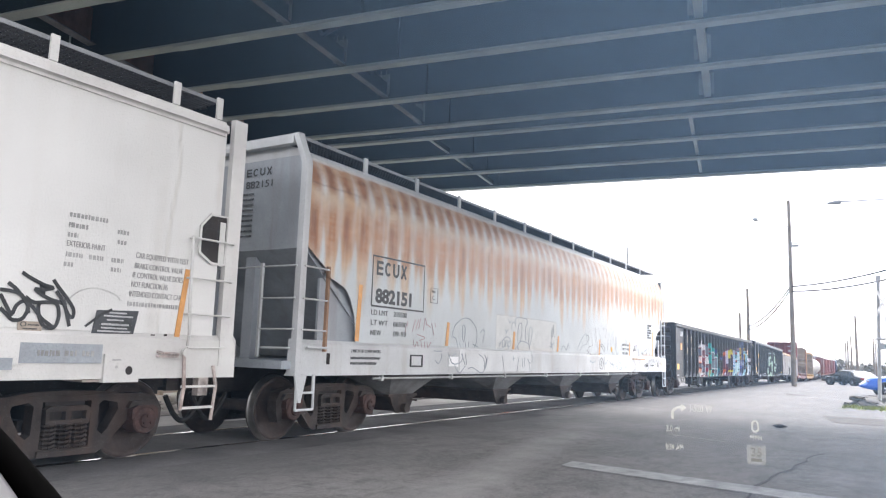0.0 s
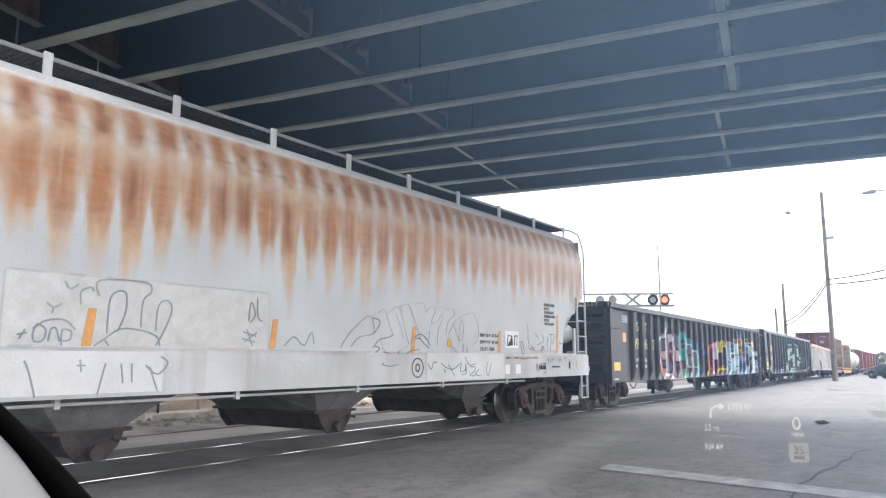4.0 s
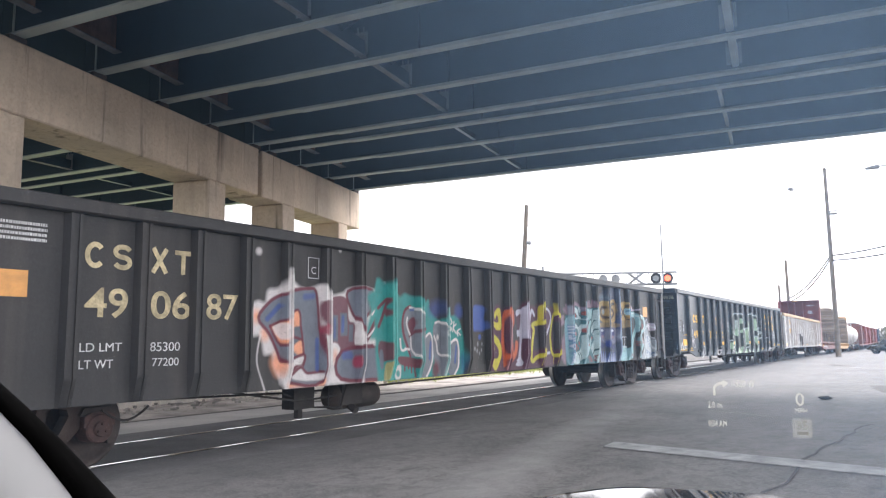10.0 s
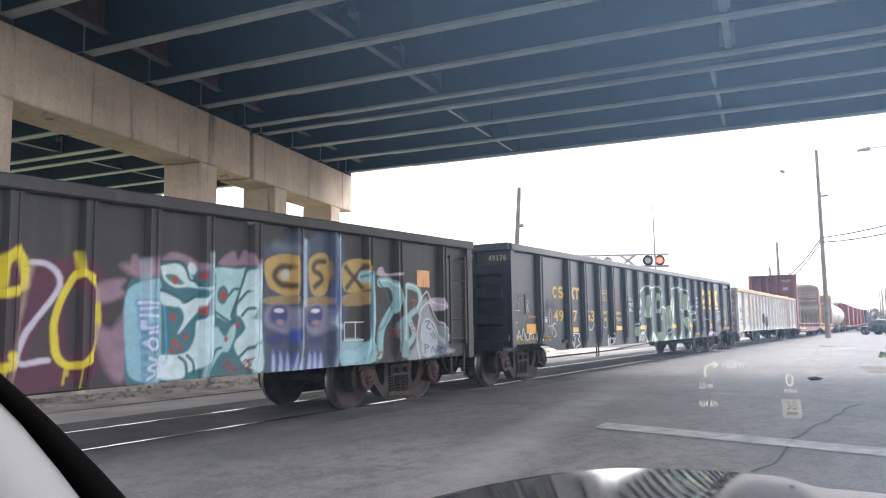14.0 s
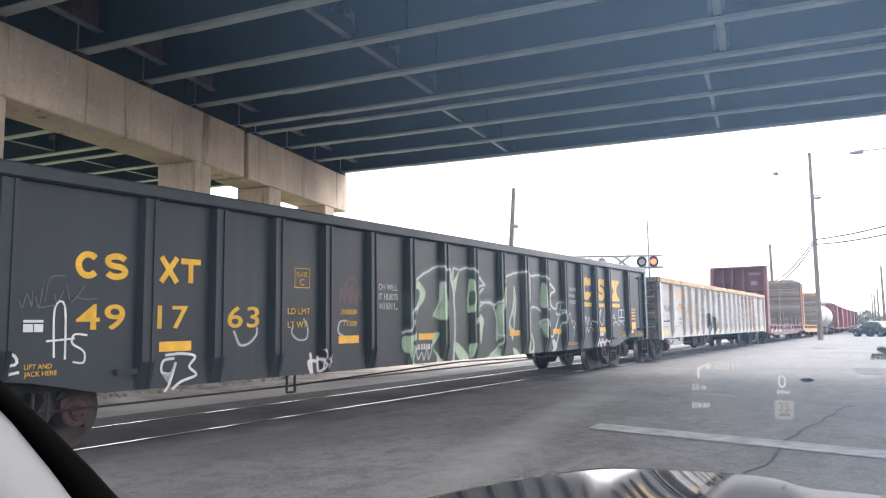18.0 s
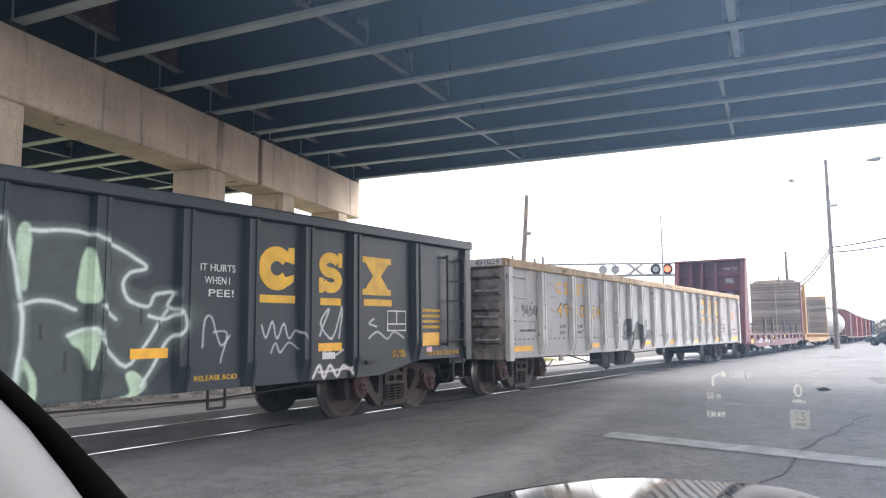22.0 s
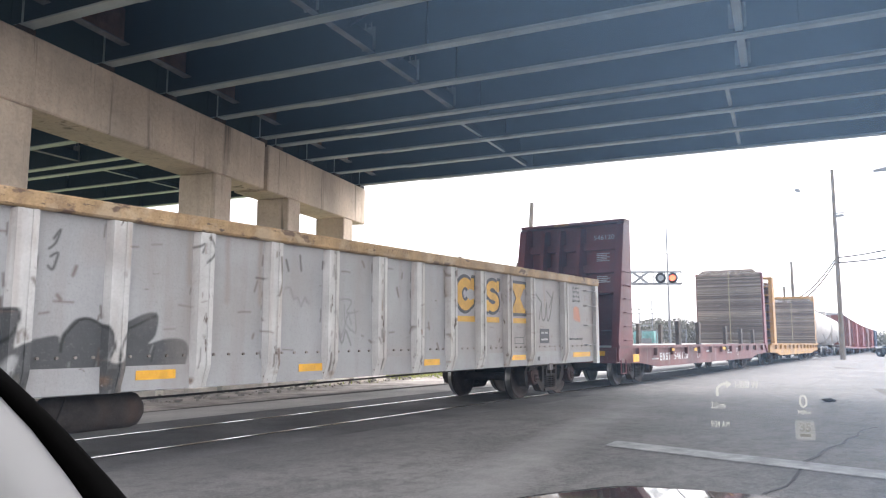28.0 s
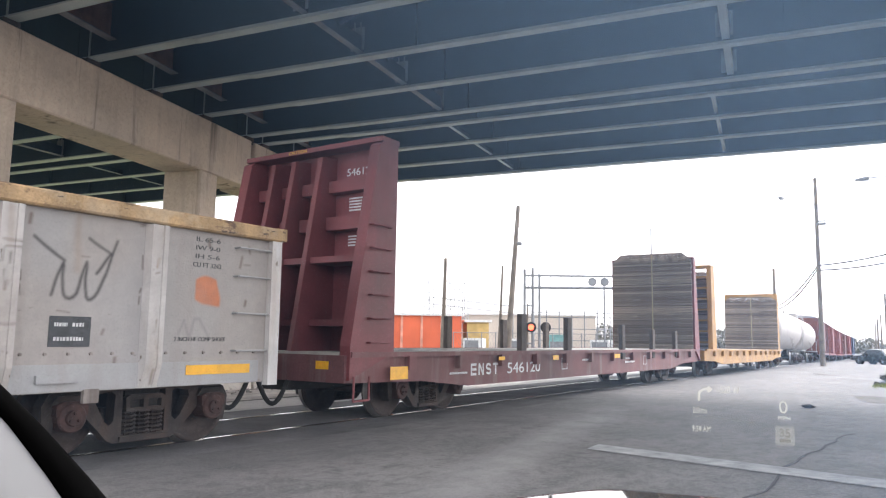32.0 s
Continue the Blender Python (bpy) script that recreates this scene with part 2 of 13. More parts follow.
BEARING_RUST = mat("red_brown_bearing_housing", (0.07, 0.036, 0.031), 0.8, vary=0.25, size=6, bump=0.3)
UNDER = mat("grimy_underframe", (0.035, 0.03, 0.028), 0.85, vary=0.25, size=3, bump=0.3)
HOSE = mat("black_hose", (0.015, 0.014, 0.013), 0.7, vary=0.2)
ORANGE = mat("orange_reflector", (0.68, 0.33, 0.1), 0.5, vary=0.08, size=8)
YELLOW = mat("yellow_reflector", (0.8, 0.41, 0.02), 0.45, vary=0.08, size=8)


# ---- mesh helpers ----
def box(bm, x0, x1, y0, y1, z0, z1):
    v = [bm.verts.new(p) for p in ((x0, y0, z0), (x1, y0, z0), (x1, y1, z0), (x0, y1, z0), (x0, y0, z1), (x1, y0, z1), (x1, y1, z1), (x0, y1, z1))]
    for f in ((3, 2, 1, 0), (4, 5, 6, 7), (0, 1, 5, 4), (1, 2, 6, 5), (2, 3, 7, 6), (3, 0, 4, 7)):
        bm.faces.new([v[i] for i in f])
    return v


def tube(bm, p, q, r, n=8, r2=None):
    """A round bar from p to q."""
    p, q = Vector(p), Vector(q)
    rot = (q - p).to_track_quat("Z", "Y").to_matrix()
    rings = []
    for c, rad in ((p, r), (q, r if r2 is None else r2)):
        rings.append([bm.verts.new(c + rot @ Vector((rad * math.cos(2 * math.pi * i / n), rad * math.sin(2 * math.pi * i / n), 0))) for i in range(n)])
    for i in range(n):
        bm.faces.new((rings[0][i], rings[0][(i + 1) % n], rings[1][(i + 1) % n], rings[1][i]))
    bm.faces.new(rings[0][::-1])
    bm.faces.new(rings[1])


def bent(bm, points, r, n=6):
    for p, q in zip(points, points[1:]):
        tube(bm, p, q, r, n)


def slab(bm, outline, axis, a, b):
    """An outline pushed from a to b along an axis: 'y' takes (x, z) pairs, 'x' takes (y, z), 'z' takes (x, y)."""
    def at(p, c):
        return {"y": (p[0], c, p[1]), "x": (c, p[0], p[1]), "z": (p[0], p[1], c)}[axis]
    lo, hi = [bm.verts.new(at(p, a)) for p in outline], [bm.verts.new(at(p, b)) for p in outline]
    k = len(outline)
    for i in range(k):
        bm.faces.new((lo[i], lo[(i + 1) % k], hi[(i + 1) % k], hi[i]))
    bm.faces.new(lo[::-1])
    bm.faces.new(hi)


def mesh(name, bm, material, smooth=False):
    me = bpy.data.meshes.new(name)
    bmesh.ops.recalc_face_normals(bm, faces=bm.faces)
    if smooth:
        for f in bm.faces:
            f.smooth = True
    bm.to_mesh(me)
    bm.free()
    me.materials.append(material)
    return me


def part(name, bm, material, parent, label="", smooth=False):
    ob = new(name, mesh(name, bm, material, smooth))
    ob.parent = parent
    return tagged(ob, label)


def boxes(name, rows, material, parent, label=""):
    bm = bmesh.new()
    for r in rows:
        box(bm, *r)
    return part(name, bm, material, parent, label)


def thing(name, label, category, group="", kind="", at=None):
    ob = tagged(new(name), label, category, group, kind)
    if at is not None:
        ob.matrix_basis = at
    return ob


def words(name, text, size, material, parent, x, y, z, width=0.0, label="", turn=(90, 0, 0), heavy=0.0, gap=1.0):
    """Stencilled lettering, its lower left corner at x, z on a side at y; squeezed to width where given."""
    cu = bpy.data.curves.new(name, "FONT")
    cu.body, cu.size, cu.extrude, cu.offset = text, size / 0.72, 0.002, heavy
    cu.space_character = gap
    tmp = new("tmp", cu)
    me = bpy.data.meshes.new_from_object(tmp.evaluated_get(bpy.context.evaluated_depsgraph_get()))
    bpy.data.objects.remove(tmp)
    co = np.array([v.co for v in me.vertices])
    co[:, :2] -= co[:, :2].min(0)
    if width:
        co[:, 0] *= width / co[:, 0].max()
    me.vertices.foreach_set("co", co.ravel())
    me.materials.clear()
    me.materials.append(material)
    ob = new(name, me)
    ob.parent, ob.matrix_basis = parent, pose(x, y, z, *turn)
    return tagged(ob, label)


def dip(x):
    """The height of the ground, which falls gently away along the track."""
    x = max(0.0, x)
    return DIP * x * x if x < 100 else DIP * (10000 + 200 * (x - 100) * math.exp(-(x - 100) / 150))


TRACK_Y = 8.69


def track(x):
    """The middle of the track: it bends away at first and then runs almost straight."""
    if x < 70:
        return TRACK_Y + BEND * x * x
    return TRACK_Y + BEND * (4900 + 140 * 460 * (1 - math.exp(-(x - 70) / 460)))
# ---- ground, road and track ----
def sheet(name, xs, ys, material, lift, label, category, edge=None, kind="structure"):
    bm = bmesh.new()
    grid = [[bm.verts.new((x, y if edge is None else edge(x, y), dip(x) + lift)) for y in ys] for x in xs]
    for a, b in zip(grid, grid[1:]):
        for i in range(len(ys) - 1):
            bm.faces.new((a[i], b[i], b[i + 1], a[i + 1]))
    return tagged(new(name, mesh(name, bm, material)), label, category, kind=kind)


far_steps = [-1500, -300, -80] + list(range(-40, 130, 5)) + [140, 160, 200, 260, 350, 500, 800, 1500, 3000]
sheet("ground", far_steps, [-1500, -200, -40, -10, 0, 10, 20, 40, 200, 1500], SAND, -0.04, "pale dusty ground reaching the horizon", "ground")
sheet("road", [x for x in far_steps if -100 < x < 141], [-12, -4, 0, 4, 7.0], ASPHALT, 0, "grey patched asphalt road beside the track", "road",
      edge=lambda x, y: y + (track(x) - TRACK_Y if y > 5 else 0))
sheet("track_bed", [x for x in far_steps if -100 < x < 300], [7.0, 8.0, 9.4, 10.4], DARK_FILL, -0.004, "dark oily asphalt round the rails", "track bed",
      edge=lambda x, y: y + track(x) - TRACK_Y)
sheet("pavement", [x for x in far_steps if -100 < x < 141], [10.4, 11.8], ASPHALT_PALE, 0.0, "pale worn asphalt behind the track", "pavement",
      edge=lambda x, y: y + track(x) - TRACK_Y)
sheet("dirt_strip", [x for x in far_steps if -60 < x < 40], [11.8, 13.0, 15.5], DIRT, 0.0, "strip of stony dirt under the bridge", "dirt",
      edge=lambda x, y: y + track(x) - TRACK_Y + 0.02 * x)

for i, off in enumerate((-0.75, 0.75)):
    bm = bmesh.new()
    xs = [x for x in far_steps if -100 < x < 400]
    prof = [(-0.07, -0.12), (-0.012, -0.10), (-0.012, -0.045), (-0.035, -0.035), (-0.037, -0.006), (-0.028, 0.006), (0.028, 0.006), (0.037, -0.006), (0.035, -0.035), (0.012, -0.045), (0.012, -0.10), (0.07, -0.12)]
    rings = [[bm.verts.new((x, track(x) + off + p[0], dip(x) + p[1])) for p in prof] for x in xs]
    for a, b in zip(rings, rings[1:]):
        for k in range(len(prof) - 1):
            bm.faces.new((a[k], b[k], b[k + 1], a[k + 1]))
    tagged(new("rail", mesh("rail", bm, RAIL)), "steel rail with a bright worn head", "rail", group="rails of the track", kind="structure")

# the stop line, at a slant to the track
bm = bmesh.new()
line = [(9.1, 3.74), (8.64, 3.7), (7.9, -1.2), (8.36, -1.25)]
slab(bm, line, "z", 0.0, 0.006)
tagged(new("stop_line", mesh("stop_line", bm, LINE)), "worn white stop line on the asphalt", "road marking", kind="structure")

# ---- the twin overpass ----
GX, GY = 0.183, -0.983          # along the girders
NX, NY = 0.983, 0.183           # across them
CX, CY = 0.953, 0.302           # along the bent caps, which stand a little askew
GIRDER_Z = 7.0


def bridge_at(n, v):
    return (NX * n + GX * v, NY * n + GY * v)


def beam(bm, n, v0, v1, half, z0, z1):
    pts = [bridge_at(n - half, v0), bridge_at(n + half, v0), bridge_at(n + half, v1), bridge_at(n - half, v1)]
    slab(bm, pts, "z", z0, z1)


# the concrete bents: caps on square columns
FRONT = (5.7, 13.52)


def on_cap(c, back=0.0):
    """A place c metres along the cap's front face and back metres behind it."""
    return (FRONT[0] + CX * c - CY * back, FRONT[1] + CY * c + CX * back)


def cap_block(bm, c0, c1, b0, b1, z0, z1):
    slab(bm, [on_cap(c0, b0), on_cap(c1, b0), on_cap(c1, b1), on_cap(c0, b1)], "z", z0, z1)


def cap_v(n):
    """Where the line over the caps crosses girder n."""
    p = on_cap(0, 0.575)
    c = (n - NX * p[0] - NY * p[1]) / (CX * NX + CY * NY)
    p = on_cap(c, 0.575)
    return GX * p[0] + GY * p[1]


TWINS = [[6.45, 8.45, 10.45, 12.45, 14.43, 16.48], [17.36, 19.27, 21.26, 23.38]]
FRAMES = ((-27.5, -21.0, -7.33, -0.42, 6.5, 13.4), (-27.9, -21.4, -7.7, -0.9, 6.1, 13.0))
for twin, offs in enumerate(TWINS):
    for n in offs:
        for v0, v1 in ((cap_v(n) - 32, cap_v(n) - 0.006), (cap_v(n) + 0.006, 24.0)):
            g = thing("bridge_girder", "dark green steel plate girder with a pale bottom flange", "girder", "girders of the overpass", "structure")
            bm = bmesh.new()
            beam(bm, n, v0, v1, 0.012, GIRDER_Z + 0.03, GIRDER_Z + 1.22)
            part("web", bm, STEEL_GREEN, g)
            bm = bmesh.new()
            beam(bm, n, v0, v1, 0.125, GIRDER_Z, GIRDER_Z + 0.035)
            part("bottom_flange", bm, FLANGE, g, "pale grey bottom flange with its light put into the colour")
            if v1 > 20:
                bm = bmesh.new()
                beam(bm, n, v0 + 3.2, v1 - 8, 0.11, GIRDER_Z - 0.024, GIRDER_Z - 0.001)
                part("cover_plate", bm, FLANGE, g)
            bm = bmesh.new()
            beam(bm, n, v0, v1, 0.15, GIRDER_Z + 1.22, GIRDER_Z + 1.25)
            part("top_flange", bm, STEEL_GREEN, g)
            v = v0 + 0.35
            while v < v1:
                first = v < v0 + 1
                for side in (-1, 1):
                    bm = bmesh.new()
                    w = 0.05 if first else 0.11
                    pts = [bridge_at(n + side * 0.013, v - 0.008), bridge_at(n + side * w, v - 0.008), bridge_at(n + side * w, v + 0.008), bridge_at(n + side * 0.013, v + 0.008)]
                    slab(bm, pts, "z", GIRDER_Z + 0.036, GIRDER_Z + 1.2)
                    # end stiffeners take the pale tone to paint their lit edges
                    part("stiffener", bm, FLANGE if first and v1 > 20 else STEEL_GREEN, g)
                v += 6.9

# channel-shaped cross frames between the girders
for twin, offs in enumerate(TWINS):
    for v in FRAMES[twin]:
        for a, b in zip(offs, offs[1:]):
            pa, pb = bridge_at(a, v), bridge_at(b, v)
            f = thing("cross_frame", "green steel cross frame between two girders", "brace", "cross frames of the overpass", "structure")
            w = 0.13 if twin == 0 else 0.07
            bm = bmesh.new()
            slab(bm, [bridge_at(a + 0.02, v - w), bridge_at(b - 0.02, v - w), bridge_at(b - 0.02, v + 0.01), bridge_at(a + 0.02, v + 0.01)], "z", GIRDER_Z + 0.1, GIRDER_Z + 0.12)
            # row shade put into the tone: pale struts, mid-grey where v < -2
            part("bottom_strut", bm, STRUT if twin == 0 and v < -2 else FLANGE, f, "bottom strut with its light put into the tone")
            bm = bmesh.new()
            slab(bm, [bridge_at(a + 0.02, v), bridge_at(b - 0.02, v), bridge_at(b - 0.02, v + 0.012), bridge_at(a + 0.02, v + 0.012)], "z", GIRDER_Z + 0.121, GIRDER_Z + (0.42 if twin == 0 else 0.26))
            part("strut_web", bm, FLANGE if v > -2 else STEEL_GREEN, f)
            if twin == 0:
                for end, side in ((a, 1), (b, -1)):
                    bm = bmesh.new()
                    for dv in (-0.16, -0.02):
                        slab(bm, [bridge_at(end + side * 0.115, v + dv), bridge_at(end + side * 0.135, v + dv), bridge_at(end + side * 0.135, v + dv + 0.025), bridge_at(end + side * 0.115, v + dv + 0.025)], "z", GIRDER_Z + 0.13, GIRDER_Z + 0.72)
                    slab(bm, [bridge_at(end + side * 0.112, v - 0.24), bridge_at(end + side * 0.118, v - 0.24), bridge_at(end + side * 0.118, v + 0.08), bridge_at(end + side * 0.112, v + 0.08)], "z", GIRDER_Z + 0.13, GIRDER_Z + 0.62)
                    part("gusset_plate", bm, STRUT, f, "dusty brown gusset plate")
            bm = bmesh.new()
            mid = bridge_at((a + b) / 2, v)
            tube(bm, (*mid, GIRDER_Z + 0.3), (*pa, GIRDER_Z + 1.1), 0.045, 4)
            tube(bm, (*mid, GIRDER_Z + 0.3), (*pb, GIRDER_Z + 1.1), 0.045, 4)
            part("diagonal", bm, STEEL_GREEN, f)

# rusty end diaphragms of the span past the bent
RUSTED = mat("rust_brown_steel", (0.22, 0.12, 0.085), 0.85, vary=0.2, size=2, streak=0.5, dirt=(0.06, 0.035, 0.03))
for a, b, v in ((10.45, 12.45, -18.2), (12.45, 14.43, -18.35), (14.43, 16.48, -18.6)):
    f = thing("end_diaphragm", "rust-brown steel diaphragm between two girders", "brace", "end diaphragms of the overpass", "structure")
    bm = bmesh.new()
    slab(bm, [bridge_at(a + 0.02, v), bridge_at(b - 0.02, v), bridge_at(b - 0.02, v + 0.014), bridge_at(a + 0.02, v + 0.014)], "z", GIRDER_Z + 0.12, GIRDER_Z + 1.15)
    part("plate", bm, RUSTED, f)
    bm = bmesh.new()
    slab(bm, [bridge_at(a + 0.02, v), bridge_at(b - 0.02, v), bridge_at(b - 0.02, v + 0.16), bridge_at(a + 0.02, v + 0.16)], "z", GIRDER_Z + 0.1, GIRDER_Z + 0.118)
    part("lower_flange", bm, RUSTED, f)

# rust-brown diaphragms of the near span, just past the bent
for offs in TWINS:
    for a, b in zip(offs, offs[1:]):
        f = thing("end_diaphragm", "rust-brown steel diaphragm between two girders", "brace", "end diaphragms of the overpass", "structure")
        va, vb = cap_v(a) + 0.9, cap_v(b) + 0.9
        bm = bmesh.new()
        slab(bm, [bridge_at(a + 0.02, va), bridge_at(b - 0.02, vb), bridge_at(b - 0.02, vb + 0.014), bridge_at(a + 0.02, va + 0.014)], "z", GIRDER_Z + 0.36, GIRDER_Z + 1.15)
        part("plate", bm, RUSTED, f)
        bm = bmesh.new()
        slab(bm, [bridge_at(a + 0.02, va - 0.02), bridge_at(b - 0.02, vb - 0.02), bridge_at(b - 0.02, vb + 0.2), bridge_at(a + 0.02, va + 0.2)], "z", GIRDER_Z + 0.34, GIRDER_Z + 0.358)
        part("lower_flange", bm, STRUT, f)

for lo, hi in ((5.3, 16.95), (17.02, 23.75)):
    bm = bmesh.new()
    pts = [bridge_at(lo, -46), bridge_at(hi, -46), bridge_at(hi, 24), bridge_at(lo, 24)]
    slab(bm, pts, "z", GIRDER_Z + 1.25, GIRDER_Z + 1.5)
    tagged(new("bridge_deck", mesh("bridge_deck", bm, DECK)), "concrete deck of the overpass seen from below, its shade put into the colour", "bridge deck", kind="structure")

for c0, c1, cols in ((-3.2, 8.42, (-0.15, 6.15)), (8.62, 15.5, (9.85, 13.72))):
    bent_thing = thing("bridge_bent", "stained tan concrete pier bent with square columns", "bridge pier", "bents of the overpass", "structure")
    bm = bmesh.new()
    cap_block(bm, c0, c1, 0, 1.15, 5.5, 6.86)
    bmesh.ops.bevel(bm, geom=bm.edges[:], offset=0.03, segments=1, affect="EDGES")
    part("cap", bm, CONCRETE, bent_thing, "long rain-streaked concrete cap beam")
    for c in cols:
        bm = bmesh.new()
        cap_block(bm, c - 0.02, c + 0.72, 0.02, 1.13, -0.2, 5.5)
        bmesh.ops.bevel(bm, geom=bm.edges[:], offset=0.03, segments=1, affect="EDGES")
        part("column", bm, CONCRETE, bent_thing)
for offs in TWINS:
    for n in offs:
        for dv in (-0.32, 0.32):
            x, y = bridge_at(n, cap_v(n) + dv)
            bm = bmesh.new()
            slab(bm, [bridge_at(n - 0.17, cap_v(n) + dv - 0.15), bridge_at(n + 0.17, cap_v(n) + dv - 0.15), bridge_at(n + 0.17, cap_v(n) + dv + 0.15), bridge_at(n - 0.17, cap_v(n) + dv + 0.15)], "z", 6.8, 7.0)
            tagged(new("bearing", mesh("bearing", bm, TRUCK)), "rusty steel girder bearing on the cap", "bearing", "bearings on the caps", "structure")
# ---- sprayed and stencilled paint on sheet metal ----
_lat = np.random.RandomState(7).rand(64, 64)


def vnoise(x, z, fx, fz, k=0):
    a, b = np.asarray(x) * fx + 11.3 * k, np.asarray(z) * fz + 5.7 * k
    i, j = np.floor(a).astype(int), np.floor(b).astype(int)
    u, v = a - i, b - j
    u, v = u * u * (3 - 2 * u), v * v * (3 - 2 * v)
    g = lambda p, q: _lat[p % 64, q % 64]
    return (g(i, j) * (1 - u) + g(i + 1, j) * u) * (1 - v) + (g(i, j + 1) * (1 - u) + g(i + 1, j + 1) * u) * v


def ramp01(v, lo, hi):
    return np.clip((v - lo) / (hi - lo), 0, 1)


class Paint:
    """Layers of paint over points x, z of a car's side."""

    def __init__(self, x, z):
        self.x = x + 0.02 * (vnoise(x, z, 6, 6, 1) - 0.5)
        self.z = z + 0.02 * (vnoise(x, z, 6, 6, 2) - 0.5)
        self.rgb, self.a = np.zeros((len(x), 3)), np.zeros(len(x))

    def over(self, m, colour):
        m = np.clip(m, 0, 1)
        a = m + self.a * (1 - m)
        safe = np.maximum(a, 1e-6)[:, None]
        self.rgb = (np.array(colour) * m[:, None] + self.rgb * (self.a * (1 - m))[:, None]) / safe
        self.a = a

    def mist(self, cx, cz, rx, rz, colour, alpha=0.8, hard=0.35):
        d = np.sqrt(((self.x - cx) / rx) ** 2 + ((self.z - cz) / rz) ** 2) + 0.5 * (vnoise(self.x, self.z, 5, 5, 3) - 0.5)
        self.over(alpha * (1 - ramp01(d, 1 - hard, 1)), colour)

    def block(self, x0, x1, z0, z1, colour, alpha=0.9, soft=0.08):
        w = 0.25 * (vnoise(self.x, self.z, 3, 3, 4) - 0.5)
        m = ramp01(self.x - x0 + w, 0, soft) * ramp01(x1 - self.x + w, 0, soft) * ramp01(self.z - z0 + w, 0, soft) * ramp01(z1 - self.z + w, 0, soft)
        self.over(alpha * m, colour)

    def near(self, pts, pad):
        px, pz = [q[0] for q in pts], [q[1] for q in pts]
        return np.nonzero((self.x > min(px) - pad) & (self.x < max(px) + pad) & (self.z > min(pz) - pad) & (self.z < max(pz) + pad))[0]

    def put(self, idx, m, colour):
        full = np.zeros(len(self.x))
        full[idx] = m
        self.over(full, colour)

    def poly(self, pts, colour, alpha=0.95, soft=0.012):
        idx = self.near(pts, 0.02 + soft)
        x, z = self.x[idx], self.z[idx]
        inside, best = np.zeros(len(idx), bool), np.full(len(idx), 9.0)
        for (x0, z0), (x1, z1) in zip(pts, pts[1:] + pts[:1]):
            dx, dz = x1 - x0, z1 - z0
            if z0 != z1:
                inside ^= ((z < z0) != (z < z1)) & (x < dx * (z - z0) / dz + x0)
            t = np.clip(((x - x0) * dx + (z - z0) * dz) / (dx * dx + dz * dz + 1e-9), 0, 1)
            best = np.minimum(best, np.hypot(x - x0 - t * dx, z - z0 - t * dz))
        self.put(idx, alpha * ramp01(np.where(inside, best, -best), -soft, soft), colour)

    def stroke(self, pts, width, colour, alpha=0.95, soft=0.02):
        idx = self.near(pts, width / 2 + soft)
        x, z = self.x[idx], self.z[idx]
        best = np.full(len(idx), 9.0)
        for (x0, z0), (x1, z1) in zip(pts, pts[1:]):
            dx, dz = x1 - x0, z1 - z0
            t = np.clip(((x - x0) * dx + (z - z0) * dz) / (dx * dx + dz * dz + 1e-9), 0, 1)
            best = np.minimum(best, np.hypot(x - x0 - t * dx, z - z0 - t * dz))
        self.put(idx, alpha * (1 - ramp01(best, width / 2 - soft / 2, width / 2 + soft)), colour)

    def curve(self, pts, width, colour, alpha=0.95, soft=0.012):
        self.stroke(rounded(pts, pts[0] == pts[-1]), width, colour, alpha, soft)

    def shape(self, pts, colour, alpha=0.95, soft=0.012):
        self.poly(rounded(pts + pts[:1], True), colour, alpha, soft)


def rounded(pts, closed, k=4):
    """A smooth line through the points."""
    n = len(pts)
    if n < 3:
        return pts
    out = []
    for i in range(n - 1):
        a = pts[i - 1] if i else (pts[-2] if closed else pts[0])
        d = pts[i + 2] if i + 2 < n else (pts[1] if closed else pts[-1])
        b, c = pts[i], pts[i + 1]
        for j in range(k):
            t = j / k
            out.append(tuple(0.5 * (2 * b[m] + (c[m] - a[m]) * t + (2 * a[m] - 5 * b[m] + 4 * c[m] - d[m]) * t * t + (3 * b[m] - a[m] - 3 * c[m] + d[m]) * t ** 3) for m in (0, 1)))
    return out + [pts[-1]]


def curl(cx, cz, rx, rz, a0, a1, n=14):
    return [(cx + rx * math.cos(radians(a0 + (a1 - a0) * i / n)), cz + rz * math.sin(radians(a0 + (a1 - a0) * i / n))) for i in range(n + 1)]


def tone(me, colours):
    at = me.color_attributes.new("paint", "FLOAT_COLOR", "POINT")
    at.data.foreach_set("color", np.asarray(colours, np.float32).ravel())


def painted(me, painter):
    co = np.empty(len(me.vertices) * 3)
    me.vertices.foreach_get("co", co)
    co = co.reshape(-1, 3)
    p = Paint(co[:, 0], co[:, 2])
    painter(p)
    tone(me, np.c_[p.rgb, p.a])


